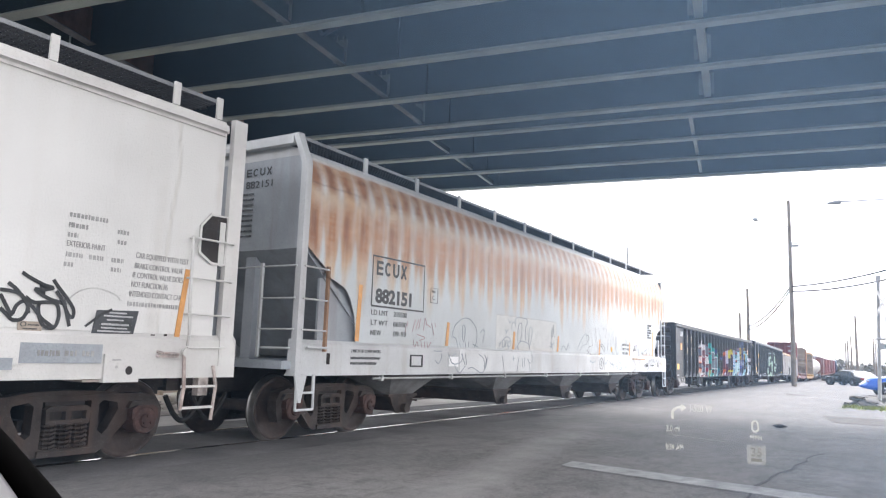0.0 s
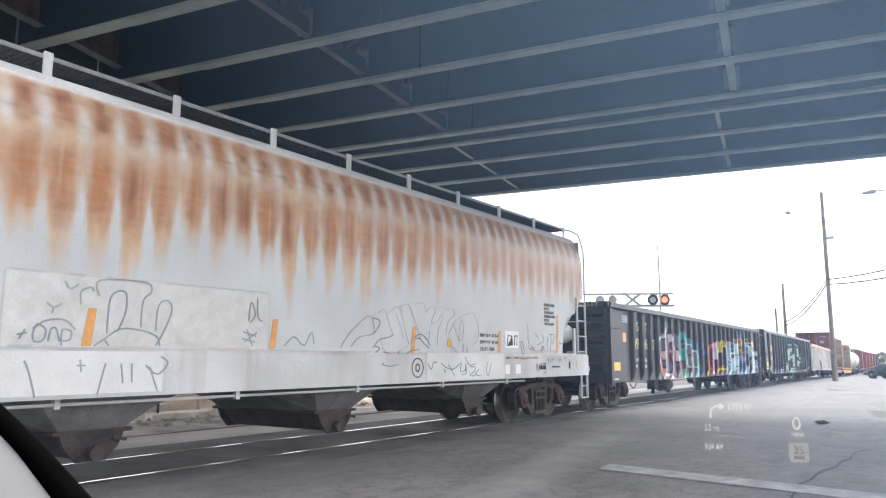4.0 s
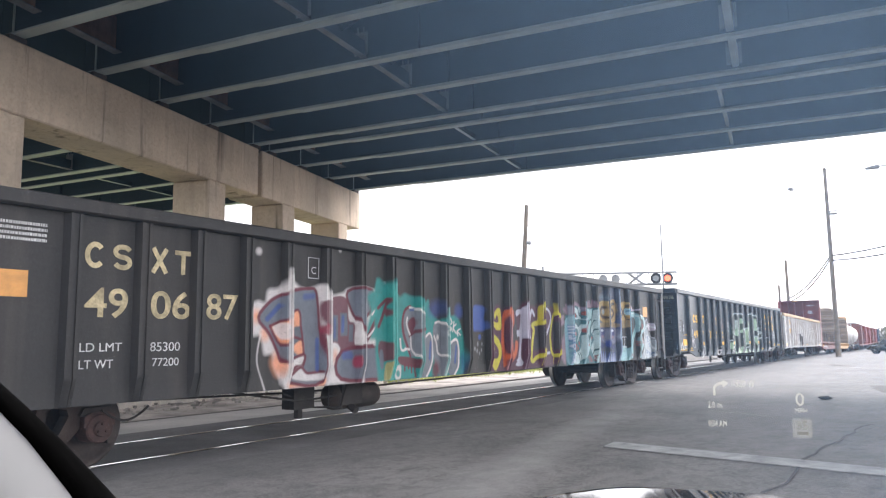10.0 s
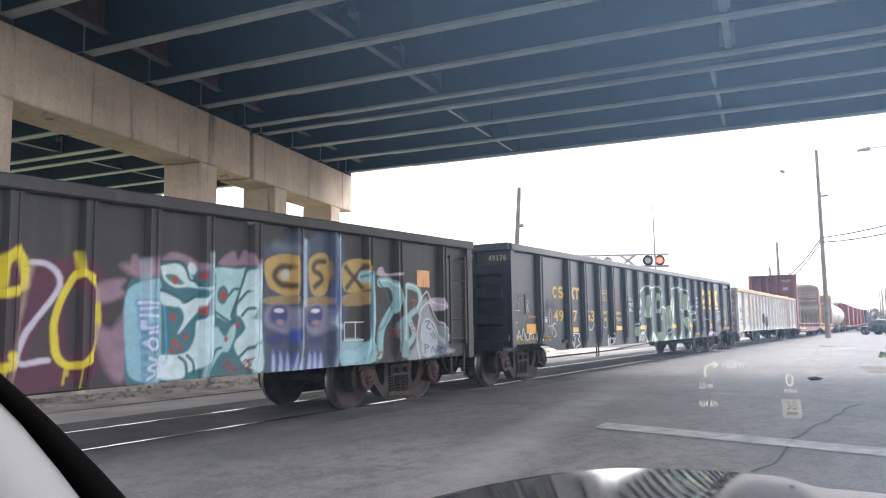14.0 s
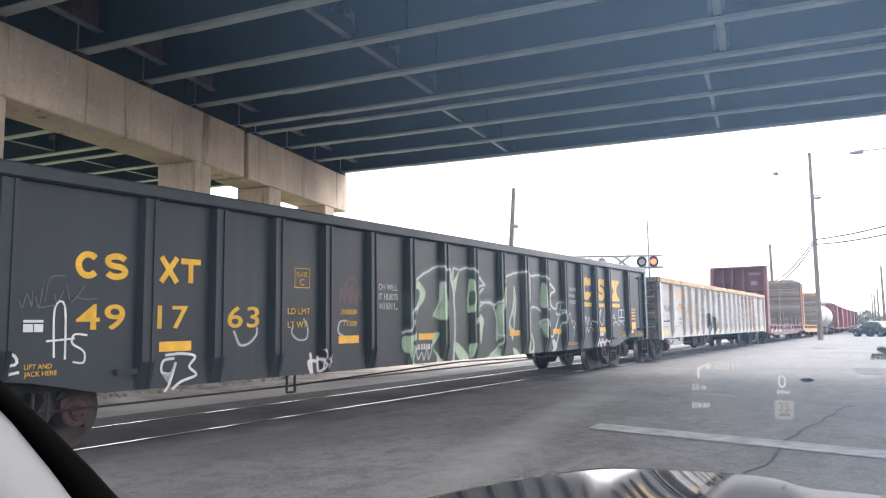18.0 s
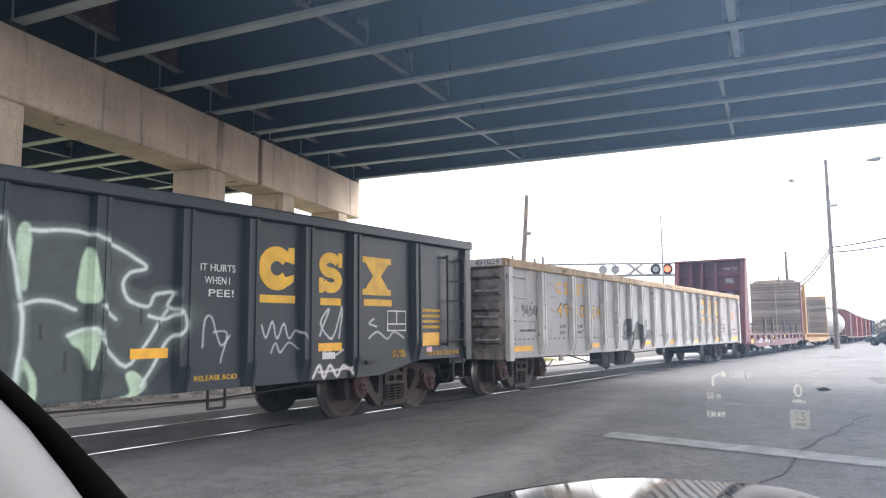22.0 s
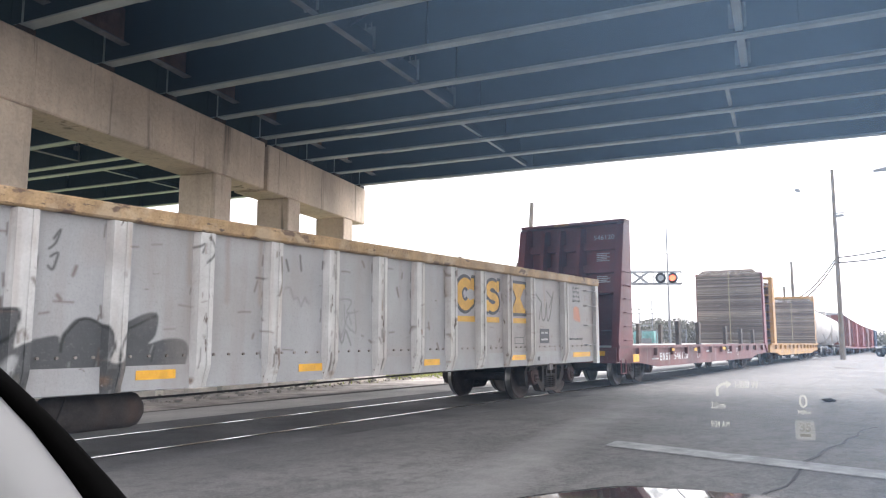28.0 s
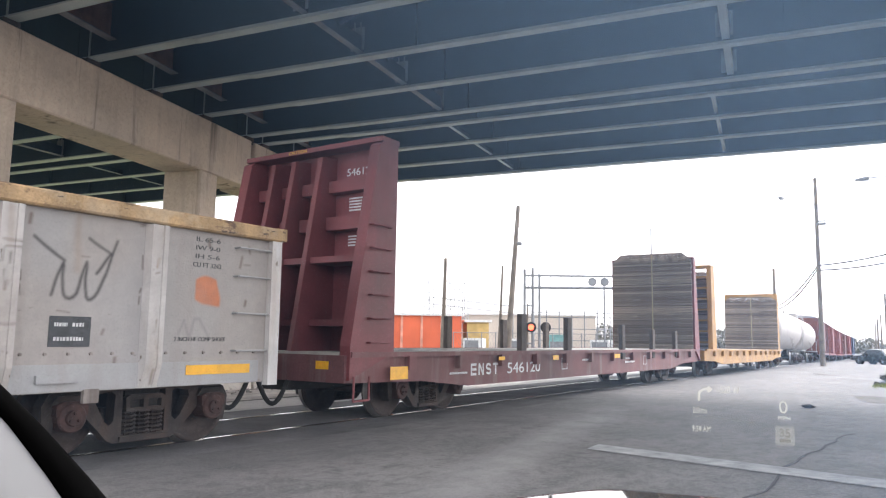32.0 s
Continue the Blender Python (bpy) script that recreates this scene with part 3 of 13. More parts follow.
def fine_sheet(name, x0, x1, z0, z1, y, step, material, parent, painter, low=None, high=None, label="", bulge=None):
    """A finely divided side sheet that takes paint; low(x) and high(x) give its edges."""
    nx, nz = int((x1 - x0) / step) + 1, int((z1 - z0) / step) + 1
    gx, gt = np.meshgrid(np.linspace(x0, x1, nx), np.linspace(0, 1, nz), indexing="ij")
    lo = np.full_like(gx, z0) if low is None else low(gx)
    hi = np.full_like(gx, z1) if high is None else high(gx)
    gz = lo + (hi - lo) * gt
    gy = np.full_like(gx, y) if bulge is None else y + bulge(gz)
    co = np.stack([gx, gy, gz], -1).reshape(-1, 3)
    i = np.arange(nx * nz).reshape(nx, nz)
    quads = np.stack([i[:-1, :-1], i[1:, :-1], i[1:, 1:], i[:-1, 1:]], -1).reshape(-1, 4)
    me = bpy.data.meshes.new(name)
    me.vertices.add(len(co))
    me.vertices.foreach_set("co", co.ravel())
    me.loops.add(quads.size)
    me.loops.foreach_set("vertex_index", quads.ravel())
    me.polygons.add(len(quads))
    me.polygons.foreach_set("loop_start", np.arange(0, quads.size, 4))
    me.polygons.foreach_set("use_smooth", np.ones(len(quads), bool))
    me.update(calc_edges=True)
    me.materials.append(material)
    painted(me, painter)
    ob = new(name, me)
    ob.parent = parent
    return tagged(ob, label)


def ribbon(bm, pts, width, y, thick=0.003):
    """A flat band of paint along a line of (x, z) points on a side at y."""
    n = len(pts)
    left, right = [], []
    for i, p in enumerate(pts):
        a, b = Vector(pts[max(0, i - 1)]), Vector(pts[min(n - 1, i + 1)])
        d = (b - a).normalized()
        nrm = Vector((-d.y, d.x)) * width / 2
        left.append((p[0] + nrm.x, p[1] + nrm.y))
        right.append((p[0] - nrm.x, p[1] - nrm.y))
    slab(bm, left + right[::-1], "y", y - thick, y)


def plates(name, rects, material, parent, y, label=""):
    """Flat stickers, each an object: x0, x1, z0, z1."""
    for x0, x1, z0, z1 in rects:
        boxes(name, [(x0, x1, y - 0.004, y, z0, z1)], material, parent, label)


def bars(name, rows, material, parent, y, label="unreadable small stencilled print"):
    """Print too small to read: rows of short bars x0, x1, z, height."""
    rnd = random.Random(len(rows))
    bm = bmesh.new()
    for x0, x1, z, h in rows:
        x = x0
        while x < x1:
            w = min(x1 - x, rnd.uniform(0.3, 0.9) * h)
            box(bm, x, x + w * 0.8, y - 0.003, y, z, z + h * rnd.uniform(0.85, 1))
            x += w + h * 0.12
    return part(name, bm, material, parent, label)


def emblem(parent, x, z, w, h, kind, material, y, heavy=0.24):
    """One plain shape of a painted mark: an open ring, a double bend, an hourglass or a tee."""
    t = heavy * w
    bm = bmesh.new()
    cx, cz, rx, rz = x + w / 2, z + h / 2, (w - t) / 2, (h - t) / 2
    if kind == "ring":
        ribbon(bm, curl(cx, cz, rx, rz, 42, 318, 20), t, y)
    elif kind == "slab_ring":
        ribbon(bm, curl(cx, cz, rx, rz, 38, 322, 24), t, y)
        slab(bm, [(x + w * 0.7, z + h * 0.68), (x + w, z + h * 0.62), (x + w, z + h), (x + w * 0.84, z + h), (x + w * 0.8, z + h * 0.9)], "y", y - 0.0045, y - 0.001)
        slab(bm, [(x + w * 0.7, z + h * 0.3), (x + w, z + h * 0.38), (x + w * 0.98, z + h * 0.22), (x + w * 0.85, z + h * 0.12)], "y", y - 0.0045, y - 0.001)
    elif kind == "slab_bend":
        ribbon(bm, curl(cx, cz + rz / 2, rx, rz / 2, 20, 270, 14), t, y)
        ribbon(bm, curl(cx, cz - rz / 2, rx, rz / 2, 90, -160, 14), t, y - 0.001)
        box(bm, x + w * 0.82, x + w, y - 0.0045, y - 0.001, z + h * 0.64, z + h)
        box(bm, x, x + w * 0.2, y - 0.0045, y - 0.001, z, z + h * 0.36)
    elif kind == "bend":
        ribbon(bm, curl(cx, cz + rz / 2, rx, rz / 2, 20, 270, 14), t, y)
        ribbon(bm, curl(cx, cz - rz / 2, rx, rz / 2, 90, -160, 14), t, y - 0.001)
    elif kind == "cross":
        ribbon(bm, [(x + t / 2, z), (x + w - t / 2, z + h)], t, y)
        ribbon(bm, [(x + t / 2, z + h), (x + w - t / 2, z)], t, y - 0.001)
    elif kind == "glass":
        slab(bm, [(x, z), (x + w, z), (x + w, z + h * 0.16), (x + w * 0.9, z + h * 0.16), (x + w * 0.64, z + h / 2), (x + w * 0.9, z + h * 0.84), (x + w, z + h * 0.84), (x + w, z + h), (x, z + h), (x, z + h * 0.84), (x + w * 0.1, z + h * 0.84), (x + w * 0.36, z + h / 2), (x + w * 0.1, z + h * 0.16), (x, z + h * 0.16)], "y", y - 0.003, y)
    elif kind == "tee":
        slab(bm, [(x, z + h), (x, z + h - t), (cx - t / 2, z + h - t), (cx - t / 2, z), (cx + t / 2, z), (cx + t / 2, z + h - t), (x + w, z + h - t), (x + w, z + h)], "y", y - 0.003, y)
    elif kind == "comb":
        box(bm, x, x + t, y - 0.003, y, z, z + h)
        for k in (0, 0.5, 1):
            box(bm, x + t, x + w, y - 0.003, y, z + (h - t) * k, z + (h - t) * k + t)
    elif kind == "cup":
        ribbon(bm, [(x + t / 2, z + h)] + curl(cx, z + rx + t / 2, rx, rx, 180, 360, 10) + [(x + w - t / 2, z + h)], t, y)
    elif kind == "post":
        for k in (0, 1):
            box(bm, x + (w - t) * k, x + (w - t) * k + t, y - 0.003, y, z, z + h)
        if w > 2.5 * t:
            ribbon(bm, [(x + t / 2, z + h), (x + w - t / 2, z)], t, y - 0.001)
    return part("painted_mark", bm, material, parent)
# ---- the train ----
SIDE = 1.57          # half the width over the side sheets


def lathe(bm, profile, n, axis_y=True):
    """A solid turned round the y axis from (radius, y) pairs."""
    rings = []
    for r, y in profile:
        if r < 1e-5:
            rings.append([bm.verts.new((0, y, 0))])
        else:
            rings.append([bm.verts.new((r * math.cos(2 * math.pi * i / n), y, r * math.sin(2 * math.pi * i / n))) for i in range(n)])
    for a, b in zip(rings, rings[1:]):
        for i in range(n):
            j = (i + 1) % n
            if len(a) == 1:
                bm.faces.new((a[0], b[i], b[j]))
            elif len(b) == 1:
                bm.faces.new((a[i], b[0], a[j]))
            else:
                bm.faces.new((a[i], b[i], b[j], a[j]))


R_WHEEL = 0.457


def wheel_meshes():
    bm = bmesh.new()
    for s in (-1, 1):
        lathe(bm, [(0.0, s * 0.9), (0.085, s * 0.9), (0.1, s * 0.84), (0.13, s * 0.83), (0.15, s * 0.79), (0.3, s * 0.765), (0.385, s * 0.79), (0.4, s * 0.815), (0.448, s * 0.815), (R_WHEEL - 0.006, s * 0.81)], 36)
        lathe(bm, [(0.485, s * 0.70), (0.485, s * 0.675), (0.39, s * 0.672), (0.36, s * 0.70), (0.15, s * 0.66), (0.09, s * 0.6), (0.085, 0)], 36)
    solid = mesh("wheelset", bm, WHEEL, True)
    treads = []
    for s in (-1, 1):
        bm = bmesh.new()
        lathe(bm, [(R_WHEEL - 0.006, s * 0.81), (R_WHEEL, s * 0.8), (R_WHEEL + 0.004, s * 0.72), (0.485, s * 0.70)], 36)
        treads.append(mesh("tread", bm, TREAD, True))
    return solid, treads


def plate_with_holes(bm, outline, holes, y0, y1, edge=0.0):
    """A flat casting in the plane of the track with openings through it; edge rounds its rims."""
    edges = []
    for loop in (outline, *holes):
        vs = [bm.verts.new((x, y0, z)) for x, z in loop]
        edges += [bm.edges.new((vs[i], vs[(i + 1) % len(vs)])) for i in range(len(vs))]
    flat = bmesh.ops.triangle_fill(bm, use_beauty=True, use_dissolve=False, edges=edges)
    faces = [f for f in flat["geom"] if isinstance(f, bmesh.types.BMFace)]
    got = bmesh.ops.extrude_face_region(bm, geom=faces)
    for v in got["geom"]:
        if isinstance(v, bmesh.types.BMVert):
            v.co.y = y1
    if edge:
        rims = [e for e in bm.edges if len(e.link_faces) == 2 and e.calc_face_angle(0) > 1.2]
        bmesh.ops.bevel(bm, geom=rims, offset=edge, segments=2, affect="EDGES", clamp_overlap=True)


def frame_mesh():
    """A cast truck side frame, in the plane y = 0: arched top member, jaws over the axles, a basket for the springs."""
    bm = bmesh.new()
    top = [(-1.16, 0.44), (-1.17, 0.58), (-1.1, 0.7), (-0.95, 0.755), (-0.7, 0.755), (-0.42, 0.8), (0, 0.815), (0.42, 0.8), (0.7, 0.755), (0.95, 0.755), (1.1, 0.7), (1.17, 0.58), (1.16, 0.44)]
    right = [(1.12, 0.28), (1.04, 0.28), (1.03, 0.5), (0.98, 0.6), (0.78, 0.6), (0.74, 0.5), (0.7, 0.44), (0.56, 0.3), (0.44, 0.17), (0.36, 0.13)]
    outline = top + right + [(-x, z) for x, z in right[::-1]]
    hole = [(0.36, 0.66), (0.42, 0.7), (0.58, 0.67), (0.6, 0.6), (0.48, 0.38), (0.42, 0.33), (0.37, 0.37)]
    bay = [(-0.27, 0.7), (0.27, 0.7), (0.27, 0.22), (-0.27, 0.22)]
    plate_with_holes(bm, outline, [hole, [(-x, z) for x, z in hole[::-1]], bay], -0.085, 0.085, 0.022)
    # thickened lips along the top member, the basket floor and the columns beside the springs
    for x0, x1, y, z0, z1 in ((-0.9, 0.9, 0.115, 0.735, 0.765), (-0.3, 0.3, 0.12, 0.14, 0.2)):
        box(bm, x0, x1, -y, y, z0, z1)
    for x in (-0.89, 0.89):
        slab(bm, [(x - 0.2, 0.6), (x + 0.2, 0.6), (x + 0.15, 0.68), (x - 0.15, 0.68)], "y", -0.14, 0.14)
    return mesh("side_frame", bm, TRUCK)


def spring_mesh():
    bm = bmesh.new()
    for cx in (-0.17, 0.0, 0.17):
        for cy in (-0.06, 0.07):
            pts = [(cx + 0.072 * math.cos(a), cy + 0.06 * math.sin(a), 0.2 + 0.27 * a / (2 * math.pi * 6)) for a in [2 * math.pi * i / 10 for i in range(61)]]
            bent(bm, pts, 0.017, 4)
    return mesh("spring", bm, TRUCK)


def bolster_end_mesh():
    """The bolster's end in the frame's opening, with two cored pockets, and a friction wedge on each side."""
    bm = bmesh.new()
    rim = [(-0.24, 0.47), (0.24, 0.47), (0.25, 0.62), (0.2, 0.655), (-0.2, 0.655), (-0.25, 0.62)]
    pockets = [[(x - 0.085, 0.51), (x + 0.085, 0.51), (x + 0.085, 0.6), (x - 0.085, 0.6)] for x in (-0.115, 0.115)]
    plate_with_holes(bm, rim, pockets, -0.12, -0.04, 0.01)
    box(bm, -0.22, 0.22, -0.03, 0.1, 0.48, 0.63)
    return mesh("bolster_end", bm, TRUCK)


def bearing_mesh():
    bm = bmesh.new()
    lathe(bm, [(0, -0.2), (0.075, -0.2), (0.085, -0.185), (0.085, -0.17), (0.14, -0.165), (0.155, -0.15), (0.155, 0.08), (0.15, 0.1)], 20)
    for i in range(3):
        a = math.pi / 2 + 2 * math.pi * i / 3
        tube(bm, (0.05 * math.cos(a), -0.222, 0.05 * math.sin(a)), (0.05 * math.cos(a), -0.19, 0.05 * math.sin(a)), 0.016, 6)
    slab(bm, [(-0.17, 0.02), (0.17, 0.02), (0.17, 0.13), (0.1, 0.17), (-0.1, 0.17), (-0.17, 0.13)], "y", -0.15, 0.08)
    return mesh("bearing_cap", bm, BEARING_RUST, False)


WHEELSET, TREADS = wheel_meshes()
SIDE_FRAME, SPRING, BEARING, BOLSTER_END = frame_mesh(), spring_mesh(), bearing_mesh(), bolster_end_mesh()
WHEELS = []          # (wheelset, the car it runs under)
CARS = []            # (car, its middle along the train)


def put(name, me, parent, m, label=""):
    ob = new(name, me)
    ob.parent, ob.matrix_basis = parent, m
    return tagged(ob, label)


def trucks(car, centres, detail=True):
    for c in centres:
        for s in (-1, 1):
            fr = put("side_frame", SIDE_FRAME, car, pose(c, s * 0.98, 0), "rusty cast truck side frame")
            put("spring_nest", SPRING, fr, pose(0, 0, 0))
            put("bolster_end", BOLSTER_END, fr, pose(0, 0, 0, 0, 0, 0 if s < 0 else 180))
            for x in (-0.89, 0.89):
                put("bearing_cap", BEARING, fr, pose(x, s * 0.03, R_WHEEL, 0, 0, 0 if s < 0 else 180))
        bm = bmesh.new()
        box(bm, c - 0.22, c + 0.22, -1.02, 1.02, 0.46, 0.74)
        box(bm, c - 0.6, c + 0.6, -0.2, 0.2, 0.6, 0.85)
        for x in (-0.35, 0.35):
            box(bm, c + x - 0.05, c + x + 0.05, -0.85, 0.85, 0.38, 0.5)
        part("bolster", bm, UNDER, car)
        for x in (-0.89, 0.89):
            w = put("wheelset", WHEELSET, car, pose(c + x, 0, R_WHEEL), "dark steel wheels on one axle")
            for t in TREADS:
                put("tread", t, w, pose(0, 0, 0), "bright worn wheel tread")
            WHEELS.append((w, car, c + x))


def coupler(car, x, way, z=0.86):
    bm = bmesh.new()
    d = way
    box(bm, *sorted((x - d * 0.9, x + d * 0.25)), -0.09, 0.09, z - 0.1, z + 0.1)
    box(bm, *sorted((x + d * 0.2, x + d * 0.62)), -0.16, 0.16, z - 0.15, z + 0.15)
    box(bm, *sorted((x + d * 0.4, x + d * 0.72)), -0.2, 0.02, z - 0.13, z + 0.13)
    part("coupler", bm, TRUCK, car, "rusty knuckle coupler")
    bm = bmesh.new()
    pts = [(x + d * (0.05 + 0.62 * i / 10), -0.35, z - 0.12 - 0.42 * math.sin(math.pi * min(1, i / 11 + 0.06))) for i in range(11)]
    bent(bm, pts, 0.035, 8)
    part("air_hose", bm, HOSE, car, "black rubber air brake hose")


TRUCK_IN = 1.45


def stake_profile(bm, x, yy, s, low, top, w=0.085, d=0.1, rows=34):
    rings = []
    cut = 3 if rows > 2 else 1
    for k in range(rows + 1):
        z = low + (top - low) * k / rows
        dd = d * min(1, 0.15 + 6 * k / rows) if rows > 2 else d
        prof = ((-w - 0.025, 0), (-w, dd), (-w * 0.45, dd), (-w * 0.4, dd * 0.82), (w * 0.4, dd * 0.82), (w * 0.45, dd), (w, dd), (w + 0.025, 0))
        fine = [(p[0] + (q[0] - p[0]) * i / cut, p[1] + (q[1] - p[1]) * i / cut) for p, q in zip(prof, prof[1:]) for i in range(cut)] + [prof[-1]]
        rings.append([bm.verts.new((x + a, yy + s * b, z)) for a, b in fine])
    for a, b in zip(rings, rings[1:]):
        for i in range(len(a) - 1):
            bm.faces.new((a[i], a[i + 1], b[i + 1], b[i]))
    for r in (rings[0], rings[-1]):
        bm.faces.new(r)


def gondola(name, label, u0, u1, top, low, stakes, body, stake_mat, cap_mat, end_mat, painter, stake_w=0.085, chord=0.13, floor=0.95, ribs=None, brake=(0.4, 1.95)):
    """An open gondola from u0 to u1 along the train: sheeted sides with outside stakes. low(x) is the sides' lower edge."""
    half = (u1 - u0) / 2
    car = thing(name, label, "gondola car", "cars of the train")
    CARS.append((car, (u0 + u1) / 2))
    for s in (-1, 1):
        if s < 0:
            fine_sheet("side_sheet", -half, half, 0.7, top, -SIDE, 0.014, body, car, painter, low=low)
            xs = np.linspace(-half, half, 60)
            bm = bmesh.new()
            slab(bm, [(x, float(low(np.array(x)))) for x in xs] + [(half, top), (-half, top)], "y", -SIDE + 0.006, -SIDE + 0.05)
            part("side_backing", bm, end_mat, car)
        else:
            bm = bmesh.new()
            box(bm, -half, half, SIDE - 0.05, SIDE, 0.76, top)
            part("side_sheet", bm, end_mat, car)
        bm = bmesh.new()
        box(bm, -half - 0.02, half + 0.02, *sorted((s * (SIDE - 0.09), s * (SIDE + 0.1))), top - 0.02, top + chord)
        bmesh.ops.bevel(bm, geom=bm.edges[:], offset=0.02, segments=1, affect="EDGES")
        part("top_chord", bm, cap_mat, car)
        for x in stakes:
            bm = bmesh.new()
            stake_profile(bm, x, s * SIDE, s, float(low(np.array(x))), top - 0.03, stake_w, rows=110 if s < 0 else 2)
            st = part("side_stake", bm, stake_mat if s < 0 else end_mat, car)
            if s < 0:
                painted(st.data, painter)
    for e in (-1, 1):
        bm = bmesh.new()
        box(bm, *sorted((e * (half - 0.06), e * half)), -SIDE + 0.05, SIDE - 0.05, floor, top)
        part("end_sheet", bm, end_mat, car)
        for z0, z1 in ribs if ribs and e < 0 else [(z - 0.12, z + 0.1) for z in np.linspace(floor + 0.2, top - 0.12, 5)]:
            bm = bmesh.new()
            slab(bm, [(e * half, z0), (e * (half + 0.12), z0 + 0.05), (e * (half + 0.12), z1 - 0.05), (e * half, z1)], "y", -SIDE + 0.12, SIDE - 0.12)
            part("end_rib", bm, end_mat, car)
        bm = bmesh.new()
        box(bm, *sorted((e * (half - 0.05), e * (half + 0.12))), -SIDE - 0.06, SIDE + 0.06, top, top + chord + 0.01)
        part("end_chord", bm, cap_mat, car)
        bm = bmesh.new()
        box(bm, *sorted((e * (half - 0.4), e * (half + 0.1))), -SIDE + 0.1, SIDE - 0.1, floor - 0.2, floor)
        part("end_sill", bm, end_mat, car)
        for s in (-1, 1):
            bm = bmesh.new()
            box(bm, *sorted((e * (half - 0.14), e * (half + 0.02))), *sorted((s * (SIDE - 0.02), s * (SIDE + 0.08))), float(low(np.array(e * half))) - 0.04, top)
            part("corner_post", bm, stake_mat, car)
        coupler(car, e * half, e)
    # the hand brake on the leading end, off centre
    by, bz = brake
    bm = bmesh.new()
    bent(bm, [(-half - 0.28, by + 0.26 * math.cos(a), bz + 0.26 * math.sin(a)) for a in [2 * math.pi * i / 20 for i in range(21)]], 0.018, 6)
    for a in (0.5, 2.6, 4.7):
        tube(bm, (-half - 0.26, by, bz), (-half - 0.28, by + 0.26 * math.cos(a), bz + 0.26 * math.sin(a)), 0.014, 5)
    box(bm, -half - 0.26, -half - 0.12, by - 0.12, by + 0.12, bz - 0.3, bz + 0.15)
    part("brake_wheel", bm, UNDER, car, "grimy hand brake wheel")
    boxes("floor", [(-half + 0.06, half - 0.06, -SIDE + 0.05, SIDE - 0.05, floor + 0.05, floor + 0.12)], UNDER, car)
    boxes("centre_sill", [(-half, half, -0.25, 0.25, 0.7, floor + 0.04)], UNDER, car)
    boxes("cross_bearer", [(x - 0.06, x + 0.06, -SIDE + 0.08, SIDE - 0.08, 0.82, floor + 0.04) for x in np.arange(-half + 2.4, half - 2.2, 1.6)], UNDER, car)
    trucks(car, (-half + TRUCK_IN, half - TRUCK_IN))
    return car, half


def grabs(car, x0, x1, zs, material, y=-SIDE - 0.09):
    for z in zs:
        bm = bmesh.new()
        bent(bm, [(x0, y + 0.09, z), (x0, y, z), (x1, y, z), (x1, y + 0.09, z)], 0.013, 6)
        part("grab_iron", bm, material, car)


def side_ladder(car, x0, x1, z0, z1, n, material, y=-SIDE - 0.1):
    bm = bmesh.new()
    for x in (x0, x1):
        box(bm, x - 0.02, x + 0.02, y - 0.01, y + 0.02, z0 - 0.1, z1 + 0.1)
        box(bm, x - 0.02, x + 0.02, y, y + 0.1, z1 + 0.04, z1 + 0.08)
        box(bm, x - 0.02, x + 0.02, y, y + 0.1, z0 - 0.08, z0 - 0.04)
    lad = part("ladder", bm, material, car)
    for k in range(n):
        bm = bmesh.new()
        tube(bm, (x0, y, z0 + (z1 - z0) * k / (n - 1)), (x1, y, z0 + (z1 - z0) * k / (n - 1)), 0.013, 6)
        part("rung", bm, material, lad)


def stirrup(car, x0, x1, z0, z1, material, y=-SIDE - 0.05):
    bm = bmesh.new()
    bent(bm, [(x0, y, z1), (x0, y, z0), (x1, y, z0), (x1, y, z1)], 0.018, 6)
    part("step", bm, material, car)


def reservoir(car, x0, x1, z, y=-0.95, r=0.2):
    bm = bmesh.new()
    n = 18
    prof = [(0.0, x0), (r * 0.6, x0 + 0.03), (r * 0.92, x0 + 0.09), (r, x0 + 0.16), (r, x1 - 0.16), (r * 0.92, x1 - 0.09), (r * 0.6, x1 - 0.03), (0.0, x1)]
    lathe(bm, [(rr, yy) for rr, yy in prof], n)
    bmesh.ops.rotate(bm, verts=bm.verts, cent=(0, 0, 0), matrix=Matrix.Rotation(radians(-90), 3, "Z"))
    bmesh.ops.translate(bm, verts=bm.verts, vec=(0, y, z))
    part("air_reservoir", bm, TRUCK, car, "rust-brown air reservoir", True)
    bm = bmesh.new()
    box(bm, x0 - 0.75, x0 - 0.35, y - 0.12, y + 0.12, z - 0.12, z + 0.18)
    tube(bm, (x0 - 0.55, y, z - 0.25), (x0 - 0.55, y, z + 0.2), 0.06, 8)
    part("brake_valve", bm, UNDER, car)
    bm = bmesh.new()
    bent(bm, [(x0 - 0.9, y - 0.05, z + 0.12), (x0 - 0.3, y - 0.05, z - 0.12), (x0 + 0.1, y - 0.22, z - 0.14), (x0 + 0.2, y - 0.25, z + 0.2)], 0.015, 6)
    bent(bm, [(-8, y + 0.2, 0.72), (x0 - 0.5, y + 0.1, 0.62), (x1 + 0.4, y + 0.1, 0.62), (8, y + 0.25, 0.72)], 0.016, 6)
    part("brake_pipe", bm, UNDER, car)
